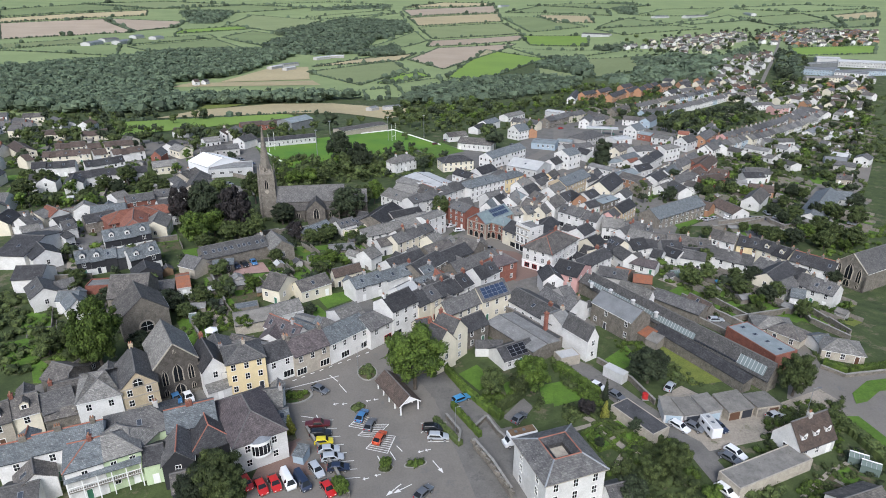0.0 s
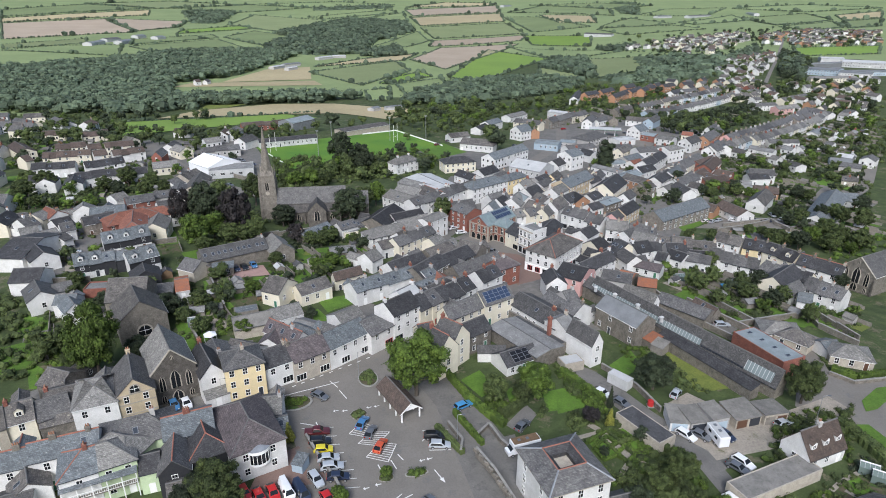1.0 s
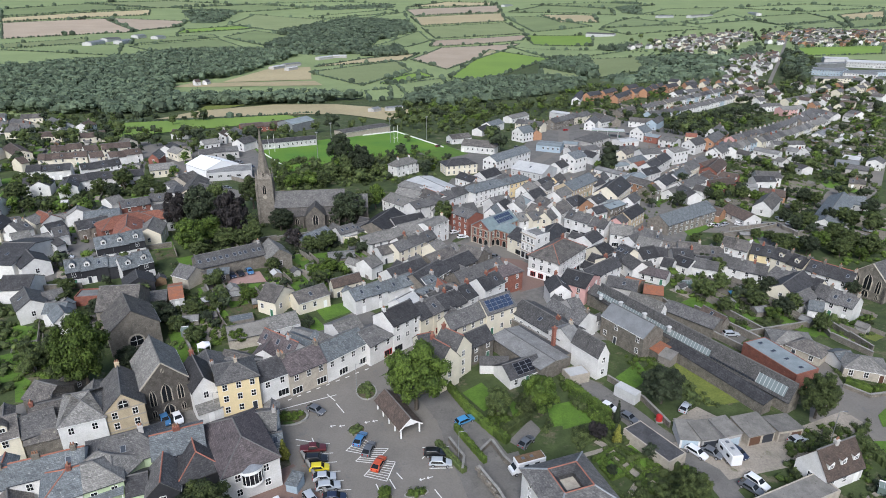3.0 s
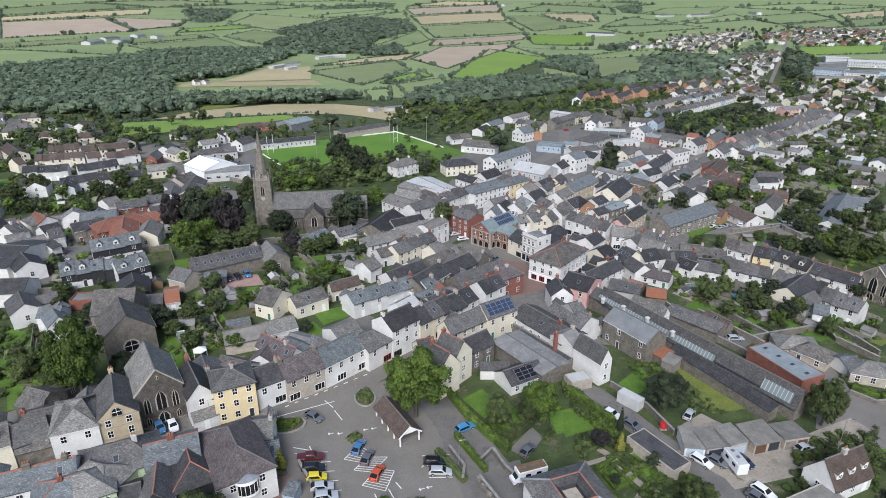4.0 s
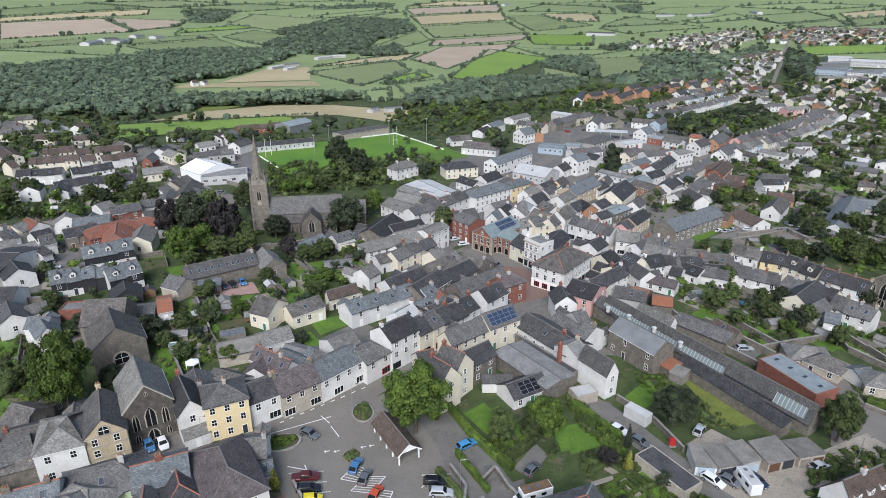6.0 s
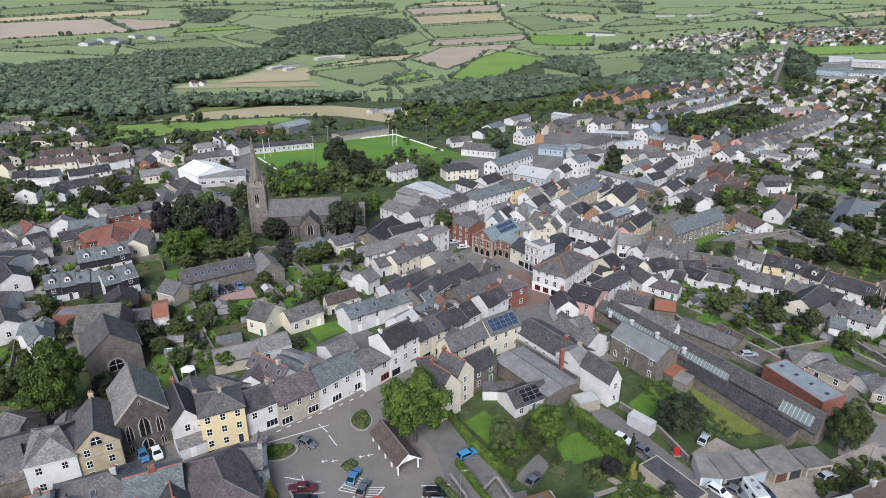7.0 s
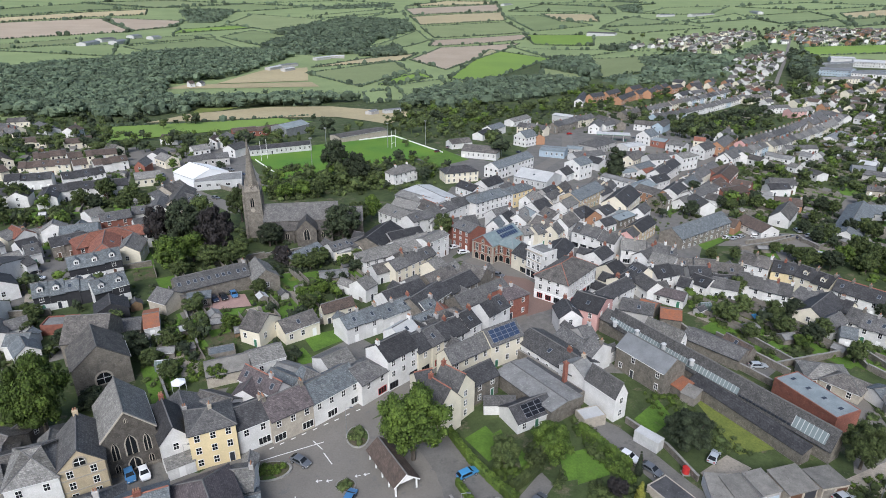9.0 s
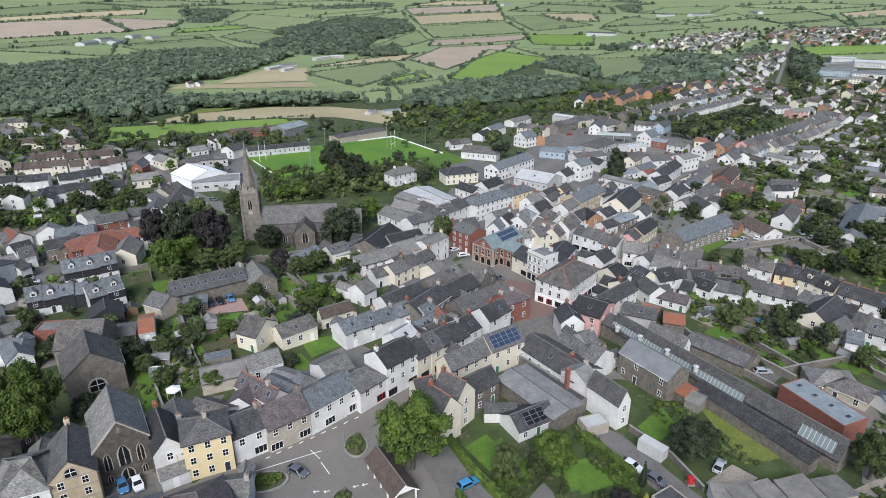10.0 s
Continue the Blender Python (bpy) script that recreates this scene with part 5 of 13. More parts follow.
field((-797.8, 2542.0), (-460.1, 2763.8), (-214.8, 2677.1), (-490.4, 2433.0), 'field_green')
field((-241.0, 506.9), (-225.2, 555.1), (-167.8, 594.9), (-139.8, 528.1), 'field_straw', lift=0.4, hedged=False)
field((-139.8, 528.1), (-167.8, 594.9), (-109.2, 599.3), (-91.7, 528.0), 'field_straw', lift=0.4, hedged=False)
field((-91.7, 528.0), (-109.2, 599.3), (-23.5, 558.8), (-44.4, 482.4), 'field_straw', lift=0.4, hedged=False)
field((-225.2, 555.1), (-228.4, 583.9), (-193.5, 591.1), (-202.9, 571.3), 'meadow', lift=0.6, hedged=False)
field((-217.0, 403.5), (-268.6, 485.4), (-184.3, 504.4), (-160.0, 448.1), 'field_bright', lift=0.4, hedged=False)
field((-160.0, 448.1), (-184.3, 504.4), (-138.5, 523.2), (-104.0, 494.5), 'field_bright', lift=0.4, hedged=False)
hedgerow([(-267.6, 485.3), (-184.3, 504.4), (-139.8, 528.1), (-114.0, 543.0)], size=1.3, step=2.2)
field((-314.2, 710.3), (-303.9, 741.0), (-163.8, 772.5), (-146.7, 737.4), 'field_straw', lift=0.4, hedged=False)
field((-271.1, 752.2), (-250.6, 873.0), (-197.4, 908.9), (-169.2, 781.8), 'field_straw', lift=0.5, hedged=False)
field((-187.0, 848.9), (-81.4, 995.8), (-51.4, 874.7), (-100.6, 739.0), 'field_olive', lift=0.4, hedged=True)
field((-191.8, 909.4), (-137.8, 1021.7), (-52.5, 1136.6), (-69.4, 1014.9), 'field_straw', lift=0.4, hedged=True)
field((-80.9, 753.6), (-56.1, 850.5), (-34.0, 829.0), (-58.0, 745.3), 'field_bright', lift=0.4, hedged=True)
field((-91.3, 692.4), (-65.0, 711.3), (-56.5, 629.1), (-76.2, 617.7), 'field_green', lift=0.4, hedged=True)
PAVED.append([(-324.7, 735.1), (-282.3, 784.5), (-253.8, 884.7), (-197.1, 915.4), (-138.9, 1030.2), (-47.5, 1137.7), (-23.9, 840.4), (-30.8, 737.3), (-47.3, 518.9), (-64.7, 508.2), (-86.6, 637.9), (-126.4, 636.7), (-272.1, 616.5)])
field((4.4, 809.1), (80.1, 1234.1), (171.5, 1060.7), (41.2, 766.4), 'field_bright')
field((-72.1, 791.3), (-36.1, 863.2), (-19.7, 818.8), (-62.0, 754.3), 'field_bright')
field((-60.0, 745.3), (-8.5, 798.5), (5.3, 718.1), (-42.6, 660.2), 'field_green')
field((-58.3, 1025.5), (-13.6, 1255.0), (152.5, 1360.4), (-1.6, 896.4), 'field_earth')
field((-154.3, 2381.9), (205.9, 2740.0), (184.2, 2235.8), (-107.5, 2072.9), 'field_earth')
field((-112.9, 2008.0), (179.2, 2174.4), (166.5, 1872.7), (-72.4, 1743.3), 'field_straw')
field((-70.5, 1696.4), (162.0, 1820.2), (187.3, 1559.5), (-28.5, 1443.6), 'field_olive')
field((-30.0, 1399.9), (189.7, 1522.7), (165.1, 1420.1), (-34.4, 1285.7), 'field_earth')
field((179.6, 1515.2), (315.5, 1402.7), (276.7, 1222.8), (178.9, 1334.1), 'field_bright')
field((128.2, 1293.2), (268.8, 1141.1), (294.5, 1087.9), (178.7, 1048.0), 'field_green')
field((174.2, 2024.5), (279.2, 1985.2), (353.9, 1581.0), (209.4, 1572.7), 'field_green')
field((294.1, 2055.4), (449.8, 2019.9), (391.1, 1685.4), (303.5, 1752.5), 'field_straw')
field((207.1, 2232.9), (386.2, 2680.7), (603.2, 2434.5), (536.8, 2087.3), 'field_green')
field((364.9, 1539.6), (547.5, 1931.5), (574.5, 1625.6), (433.2, 1522.1), 'field_green')
field((351.0, 1507.5), (550.1, 1555.5), (575.1, 1431.3), (380.7, 1352.6), 'field_green')
field((614.0, 1717.5), (924.6, 2110.4), (855.5, 1839.7), (611.4, 1593.3), 'field_green')
field((624.9, 2142.8), (805.6, 2413.3), (1047.1, 2446.9), (823.1, 2082.1), 'field_green')
field((895.1, 1963.3), (1141.0, 2077.1), (1059.8, 1784.5), (780.0, 1532.3), 'field_green')
field((223.3, 1019.7), (294.0, 987.3), (263.5, 841.8), (191.0, 799.4), 'field_olive')
field((137.4, 922.0), (174.5, 841.8), (170.3, 784.9), (120.1, 801.2), 'field_olive')
field((1054.1, 2414.1), (1436.2, 2625.8), (1483.1, 2228.1), (1193.7, 2141.4), 'field_green')
field((1170.2, 1960.4), (1373.1, 2059.5), (1217.8, 1821.1), (1070.4, 1751.1), 'field_straw')
field((554.4, 1022.3), (700.2, 1033.9), (632.5, 930.6), (508.2, 916.0), 'field_bright')
field((-146.4, 1255.0), (-73.4, 1596.5), (-39.8, 1398.4), (-80.5, 1262.6), 'field_green')
field((347.5, 2740.5), (637.5, 2774.6), (820.6, 2597.2), (609.9, 2462.2), 'field_green')
field((-160.7, 2550.9), (-7.6, 2986.9), (196.6, 2961.1), (209.3, 2785.8), 'field_straw')
field((1042.7, 1705.0), (1191.8, 1781.3), (1002.4, 1493.5), (869.5, 1398.4), 'field_green')
field((749.7, 1459.4), (1018.3, 1713.2), (870.2, 1419.6), (754.4, 1342.5), 'field_green')

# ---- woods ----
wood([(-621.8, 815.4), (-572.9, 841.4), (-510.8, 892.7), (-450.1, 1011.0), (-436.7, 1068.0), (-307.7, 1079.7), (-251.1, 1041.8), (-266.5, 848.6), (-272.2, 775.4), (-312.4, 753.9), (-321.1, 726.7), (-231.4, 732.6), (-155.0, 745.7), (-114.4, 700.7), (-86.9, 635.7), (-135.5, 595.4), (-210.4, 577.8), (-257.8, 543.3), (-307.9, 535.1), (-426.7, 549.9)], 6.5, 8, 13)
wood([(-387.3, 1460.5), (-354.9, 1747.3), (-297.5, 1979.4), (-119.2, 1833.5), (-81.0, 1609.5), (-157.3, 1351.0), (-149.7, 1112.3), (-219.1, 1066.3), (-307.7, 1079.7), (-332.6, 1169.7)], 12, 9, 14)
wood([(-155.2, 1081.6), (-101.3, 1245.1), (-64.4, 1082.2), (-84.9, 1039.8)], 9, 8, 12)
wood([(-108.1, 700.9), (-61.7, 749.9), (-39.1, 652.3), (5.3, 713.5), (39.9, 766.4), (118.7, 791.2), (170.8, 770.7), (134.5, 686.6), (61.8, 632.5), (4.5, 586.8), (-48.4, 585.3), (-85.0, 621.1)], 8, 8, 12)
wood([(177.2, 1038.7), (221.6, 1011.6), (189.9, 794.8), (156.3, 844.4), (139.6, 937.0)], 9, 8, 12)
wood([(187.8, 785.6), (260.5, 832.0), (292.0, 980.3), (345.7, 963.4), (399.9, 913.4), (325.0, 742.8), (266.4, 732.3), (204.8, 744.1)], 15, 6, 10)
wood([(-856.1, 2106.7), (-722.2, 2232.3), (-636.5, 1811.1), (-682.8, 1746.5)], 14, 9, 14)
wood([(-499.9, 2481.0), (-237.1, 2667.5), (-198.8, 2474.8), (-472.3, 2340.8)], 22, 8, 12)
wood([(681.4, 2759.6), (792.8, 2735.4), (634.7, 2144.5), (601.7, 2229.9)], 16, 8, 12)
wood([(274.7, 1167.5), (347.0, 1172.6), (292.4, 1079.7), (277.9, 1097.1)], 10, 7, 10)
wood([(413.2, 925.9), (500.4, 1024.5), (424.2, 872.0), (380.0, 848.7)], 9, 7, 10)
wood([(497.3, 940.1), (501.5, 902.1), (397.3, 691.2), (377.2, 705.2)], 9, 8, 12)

# ---- roads and yards ----
strip('road', [(-53.4, 105.0), (-43.9, 106.0), (-38.8, 111.3), (-32.1, 116.8), (-23.8, 124.8), (-14.7, 135.4), (-6.3, 147.5), (1.8, 155.6), (11.6, 165.5), (23.1, 180.6), (24.1, 197.8), (16.2, 207.8), (9.6, 220.1), (5.0, 234.6), (1.7, 253.6), (-0.0, 276.6)], 9, 'asphalt', 0.05, 'grey asphalt street between the houses', 'road')
patch('car_park', (-37.2, 113.0), (-11.7, 130.0), (7.4, 96.9), (-27.3, 94.1), 'asphalt', 0.06, 'grey asphalt car park with white bay markings', 'car park')
patch('car_park', (-29.7, 97.2), (8.1, 98.6), (10.4, 78.2), (-18.4, 77.7), 'asphalt', 0.056, 'grey asphalt car park with white bay markings', 'car park')
patch('yard', (-5.6, 127.2), (1.9, 125.0), (14.4, 98.6), (2.8, 96.0), 'asphalt_old', 0.066, 'patched grey asphalt yard', 'yard')
patch('yard', (2.3, 98.6), (14.9, 103.0), (18.1, 80.8), (7.1, 80.7), 'asphalt_old', 0.07, 'patched grey asphalt yard', 'yard')
patch('yard', (-35.1, 84.7), (-34.4, 93.6), (-27.3, 99.1), (-20.0, 87.0), 'paving_red', 0.064, 'brown paved forecourt', 'yard')
patch('yard', (-35.1, 84.7), (-20.9, 89.1), (-13.6, 77.9), (-33.8, 77.1), 'asphalt', 0.074, 'grey asphalt parking yard', 'yard')
patch('yard', (-60.8, 107.8), (-53.4, 111.6), (-49.6, 105.1), (-57.3, 101.5), 'asphalt_old', 0.06, 'asphalt forecourt of the chapel', 'yard')
strip('lane', [(29.1, 128.5), (34.5, 123.9), (38.9, 116.9), (43.4, 108.7), (49.2, 100.4), (54.2, 93.0)], 6, 'asphalt_old', 0.06, 'grey back lane', 'road')
patch('yard', (45.7, 105.6), (74.7, 110.1), (72.6, 100.7), (46.5, 93.6), 'gravel', 0.07, 'pale gravel yard', 'yard')
strip('lane', [(47.5, 96.2), (57.7, 100.5), (73.3, 107.6), (88.9, 114.5)], 5, 'gravel', 0.075, 'pale gravel lane', 'road')
patch('road', (85.3, 124.9), (121.1, 127.9), (111.1, 114.6), (78.3, 113.1), 'asphalt', 0.055, 'grey asphalt road junction', 'road')
patch('road', (78.3, 113.1), (111.1, 114.6), (96.7, 83.9), (83.9, 106.7), 'asphalt', 0.059, 'grey asphalt road junction', 'road')
strip('lane', [(90.0, 121.8), (92.8, 131.7), (94.2, 145.5), (91.2, 153.8)], 5, 'asphalt', 0.063, 'grey asphalt lane', 'road')
patch('verge', (94.4, 115.2), (101.1, 120.3), (113.2, 122.9), (107.7, 117.1), 'lawn', 0.16, 'green grass island at the junction', 'grass')
patch('verge', (92.8, 111.2), (94.4, 115.2), (102.3, 116.9), (95.9, 112.1), 'lawn', 0.156, 'green grass island at the junction', 'grass')
patch('verge', (86.9, 106.8), (90.6, 106.8), (93.8, 91.1), (88.3, 88.1), 'lawn', 0.16, 'green roadside verge', 'grass')
patch('lane', (48.8, 112.7), (56.0, 117.7), (59.3, 114.1), (49.9, 108.0), 'gravel', 0.06, 'gravel drive', 'yard')
strip('road', [(-0.0, 276.6), (19.6, 301.3), (43.7, 338.6), (75.7, 394.9), (84.7, 445.0), (71.7, 467.4), (101.8, 490.5)], 7, 'asphalt', 0.05, 'grey asphalt street between the houses', 'road')
strip('road', [(50.2, 208.6), (58.4, 226.6), (66.0, 239.5), (73.4, 226.0), (86.3, 219.5)], 7, 'asphalt', 0.05, 'grey asphalt street between the houses', 'road')
strip('road', [(59.0, 203.8), (57.3, 217.5), (90.4, 283.6), (119.0, 329.2), (146.5, 365.9), (168.8, 392.2), (194.3, 417.6), (263.9, 476.9), (327.6, 534.9)], 8, 'asphalt', 0.045, 'grey asphalt street between the houses', 'road')
strip('road', [(345.8, 677.8), (390.1, 756.9), (435.2, 837.6), (532.6, 1017.8), (650.1, 1237.5)], 4, 'asphalt', 1.0, 'straight road up the hill', 'road')
patch('square', (16.2, 207.8), (26.6, 203.2), (37.6, 183.4), (23.2, 174.4), 'paving_red', 0.07, 'red-brown paved town square', 'square')
strip('road', [(-194.1, 387.0), (-169.3, 348.7), (-143.0, 320.3), (-124.6, 299.9), (-101.2, 277.0), (-85.6, 260.5)], 8, 'asphalt', 0.05, 'grey asphalt street between the houses', 'road')
patch('yard', (-131.1, 364.3), (-113.7, 351.4), (-97.2, 327.3), (-99.0, 294.3), 'asphalt_old', 0.06, 'asphalt yard by the white hall', 'yard')
patch('car_park', (106.2, 242.7), (125.1, 259.4), (157.3, 255.8), (146.6, 242.8), 'asphalt', 0.06, 'grey asphalt car park', 'car park')
strip('road', [(148.3, 248.1), (160.8, 261.8), (189.4, 296.7), (208.5, 319.4), (200.3, 331.8), (188.2, 338.5), (162.6, 345.1)], 6, 'asphalt', 0.06, 'grey asphalt street between the houses', 'road')
strip('road', [(208.5, 319.4), (214.8, 306.0), (234.5, 327.7), (263.9, 369.0)], 6, 'asphalt', 0.05, 'grey asphalt street between the houses', 'road')
patch('drive', (-68.3, 168.3), (-67.3, 177.8), (-58.6, 179.9), (-54.4, 172.6), 'paving_pink', 0.085, 'pink paved school drive', 'drive')
patch('yard', (-128.4, 189.0), (-131.6, 203.6), (-125.2, 204.4), (-115.8, 188.6), 'asphalt_old', 0.06, 'asphalt court by the terrace', 'yard')
patch('yard', (77.6, 156.5), (83.1, 150.1), (77.0, 145.0), (74.0, 153.4), 'asphalt_old', 0.06, 'asphalt yard', 'yard')
patch('yard', (15.2, 149.3), (26.9, 135.3), (25.1, 132.5), (13.5, 147.3), 'paving', 0.05, 'paved yard', 'yard')
patch('yard', (-17.1, 365.5), (-0.3, 390.6), (36.1, 358.1), (20.8, 322.6), 'asphalt_old', 0.06, 'asphalt yard', 'yard')
patch('forecourt', (95.0, 435.8), (142.9, 463.7), (151.3, 403.9), (108.0, 380.1), 'asphalt', 0.05, 'asphalt forecourt', 'yard')
patch('pavement', (-34.8, 118.3), (-29.0, 125.4), (-12.7, 144.4), (-14.3, 146.5), 'paving', 0.13, 'raised grey pavement with kerb', 'pavement')

# ---- lawns ----
patch('lawn', (4.1, 122.0), (8.7, 126.1), (12.6, 119.2), (8.7, 115.4), 'lawn', 0.07, 'mown green garden lawn', 'lawn')
patch('lawn', (22.7, 117.3), (28.5, 119.3), (30.0, 112.0), (22.8, 110.3), 'lawn', 0.07, 'mown green garden lawn', 'lawn')
patch('lawn', (40.8, 128.7), (48.2, 135.9), (49.4, 128.9), (43.2, 123.4), 'lawn', 0.07, 'mown green garden lawn', 'lawn')
patch('lawn', (-67.0, 165.5), (-65.0, 168.8), (-55.6, 171.4), (-56.7, 161.6), 'lawn', 0.12, 'mown green garden lawn', 'lawn')
patch('lawn', (-37.2, 158.9), (-27.2, 164.9), (-25.0, 160.4), (-32.8, 152.1), 'lawn', 0.07, 'mown green garden lawn', 'lawn')
patch('lawn', (-38.3, 149.9), (-35.9, 153.7), (-31.3, 148.0), (-34.6, 146.3), 'lawn', 0.07, 'mown green garden lawn', 'lawn')
patch('lawn', (-71.8, 142.6), (-69.0, 145.2), (-60.6, 131.3), (-63.5, 130.1), 'lawn', 0.07, 'mown green garden lawn', 'lawn')
patch('lawn', (98.7, 250.7), (115.5, 266.2), (123.8, 259.3), (99.5, 237.3), 'lawn', 0.07, 'mown green garden lawn', 'lawn')
patch('lawn', (78.3, 158.0), (82.9, 161.3), (93.2, 155.3), (83.4, 149.2), 'lawn', 0.07, 'mown green garden lawn', 'lawn')
patch('lawn', (-17.4, 373.4), (-2.1, 397.2), (13.4, 371.1), (-6.6, 345.2), 'lawn', 0.07, 'mown green garden lawn', 'lawn')
patch('lawn', (-55.5, 186.4), (-43.4, 196.6), (-36.3, 188.4), (-48.8, 174.2), 'lawn', 0.07, 'mown green garden lawn', 'lawn')
patch('lawn', (114.9, 169.1), (120.3, 172.2), (119.4, 154.4), (111.2, 148.8), 'lawn', 0.07, 'mown green garden lawn', 'lawn')
patch('lawn', (103.8, 168.8), (114.2, 173.3), (110.5, 162.1), (101.3, 157.4), 'lawn', 0.07, 'mown green garden lawn', 'lawn')
patch('lawn', (-115.3, 147.2), (-107.7, 144.5), (-96.9, 132.1), (-103.3, 129.7), 'lawn', 0.07, 'mown green garden lawn', 'lawn')
patch('lawn', (-108.9, 209.4), (-102.2, 214.5), (-93.5, 199.3), (-101.5, 196.1), 'lawn', 0.07, 'mown green garden lawn', 'lawn')
patch('lawn', (209.3, 336.8), (224.4, 323.6), (217.5, 314.9), (205.0, 323.6), 'lawn', 0.07, 'mown green garden lawn', 'lawn')
patch('lawn', (-196.1, 263.1), (-164.5, 273.5), (-156.4, 263.5), (-184.0, 245.7), 'lawn', 0.07, 'mown green garden lawn', 'lawn')
patch('lawn', (-100.4, 125.4), (-94.0, 121.6), (-89.3, 114.3), (-92.7, 114.1), 'lawn', 0.07, 'mown green garden lawn', 'lawn')
patch('lawn', (195.5, 280.0), (217.6, 301.6), (200.0, 271.9), (189.1, 266.3), 'lawn', 0.07, 'mown green garden lawn', 'lawn')
patch('lawn', (100.1, 288.9), (111.6, 298.7), (111.2, 289.7), (98.7, 276.3), 'lawn', 0.07, 'mown green garden lawn', 'lawn')
patch('lawn', (304.8, 550.8), (331.6, 568.7), (333.2, 544.9), (302.3, 523.4), 'lawn', 0.07, 'mown green garden lawn', 'lawn')
patch('lawn', (-74.4, 162.3), (-70.9, 165.6), (-62.7, 156.2), (-66.7, 150.5), 'lawn', 0.07, 'mown green garden lawn', 'lawn')
patch('meadow', (56.6, 136.3), (60.7, 134.6), (68.0, 120.0), (58.5, 117.8), 'meadow', 0.07, 'rough green paddock', 'grass')
patch('playing_field', (-116.7, 367.7), (-34.3, 437.3), (-2.1, 385.2), (-79.0, 314.1), 'pitch', 0.12, 'bright green mown rugby pitch', 'pitch')

patch('lawn', (-50.5, 166.5), (-49.8, 174.8), (-44.1, 177.6), (-39.7, 163.3), 'lawn', 0.09, 'mown green garden lawn', 'lawn')

# ---- hard ground between the houses ----
patch('yard', (-55.4, 122.9), (-23.5, 161.3), (-12.5, 152.3), (-38.7, 119.2), 'asphalt_old', 0.022, 'patched grey yards and paths between the houses', 'yard')
patch('yard', (-14.0, 160.7), (21.2, 197.8), (43.3, 146.1), (17.2, 147.4), 'paving', 0.025, 'patched grey yards and paths between the houses', 'yard')
patch('yard', (-21.3, 202.6), (2.8, 310.9), (98.9, 312.6), (51.9, 179.9), 'asphalt_old', 0.028, 'patched grey yards and paths between the houses', 'yard')
patch('yard', (51.9, 179.9), (98.9, 312.6), (132.6, 309.6), (79.9, 199.0), 'paving', 0.031, 'patched grey yards and paths between the houses', 'yard')
patch('yard', (20.2, 311.6), (104.9, 556.0), (203.6, 448.0), (117.8, 308.5), 'asphalt_old', 0.034, 'patched grey yards and paths between the houses', 'yard')
patch('yard', (-178.2, 231.0), (-142.7, 247.5), (-95.1, 184.5), (-129.0, 167.3), 'asphalt_old', 0.037, 'patched grey yards and paths between the houses', 'yard')
patch('yard', (-94.9, 110.6), (-81.9, 122.1), (-49.0, 136.4), (-50.2, 105.0), 'paving', 0.04, 'patched grey yards and paths between the houses', 'yard')
patch('yard', (-134.9, 294.4), (-188.1, 378.2), (-137.4, 415.9), (-88.2, 305.2), 'asphalt_old', 0.043, 'patched grey yards and paths between the houses', 'yard')
patch('yard', (-242.0, 321.2), (-240.1, 389.1), (-184.7, 378.2), (-146.1, 283.5), 'paving', 0.046, 'patched grey yards and paths between the houses', 'yard')

patch('yard', (-20, 203), (24, 226), (52, 190), (16, 152), 'asphalt_old', 0.02, 'patched grey yards and paths between the houses', 'yard')
patch('square', (-2, 208), (12, 226), (30, 206), (24, 196), 'asphalt', 0.062, 'grey asphalt street by the market hall', 'road')

patch('yard', (-12.8, 126.4), (1.5, 127.4), (3.0, 109.2), (-10.1, 109.0), 'asphalt_old', 0.052, 'patched grey asphalt yard', 'yard')
patch('yard', (-14, 200), (8, 242), (36, 214), (27, 188), 'asphalt_old', 0.047, 'grey asphalt street by the market hall', 'road')

# ---- garden beds ----
patch('vegetable_bed', (35.3, 107.8), (42.6, 109.5), (47.6, 101.8), (35.0, 98.8), 'soil', 0.045, 'dark earth garden bed', 'garden')
patch('vegetable_bed', (-67.3, 156.1), (-58.6, 162.5), (-51.3, 154.0), (-60.4, 145.5), 'soil', 0.045, 'dark earth garden bed', 'garden')
patch('rough_grass', (73.9, 184.5), (87.5, 197.3), (103.1, 167.5), (92.0, 157.5), 'rough_grass', 0.062, 'overgrown green gardens behind the terrace', 'grass')
patch('rough_grass', (87.5, 197.3), (97.7, 203.2), (116.5, 179.8), (103.1, 167.5), 'rough_grass', 0.066, 'overgrown green gardens behind the terrace', 'grass')
patch('lawn', (85.7, 161.9), (89.3, 164.5), (91.8, 158.2), (87.7, 155.4), 'lawn', 0.13, 'mown green garden lawn', 'lawn')
patch('lawn', (104.9, 166.4), (112.2, 172.6), (115.6, 170.2), (106.1, 162.5), 'lawn', 0.13, 'mown green garden lawn', 'lawn')
patch('vegetable_bed', (68.1, 102.1), (80.5, 108.5), (83.1, 100.9), (69.6, 93.9), 'soil', 0.045, 'dark earth garden bed', 'garden')
patch('vegetable_bed', (-103.3, 129.7), (-98.4, 134.4), (-90.4, 125.8), (-97.7, 121.4), 'soil', 0.045, 'dark earth garden bed', 'garden')
strip('garden_path', [(67.3, 100.7), (75.5, 103.7), (81.0, 102.3)], 1.0, 'gravel', 0.09, 'pale gravel garden path', 'path')
patch('lawn', (-55.8, 187.4), (-44.6, 202.8), (-30.9, 208.5), (-47.7, 183.5), 'lawn', 0.075, 'mown green garden lawn', 'lawn')
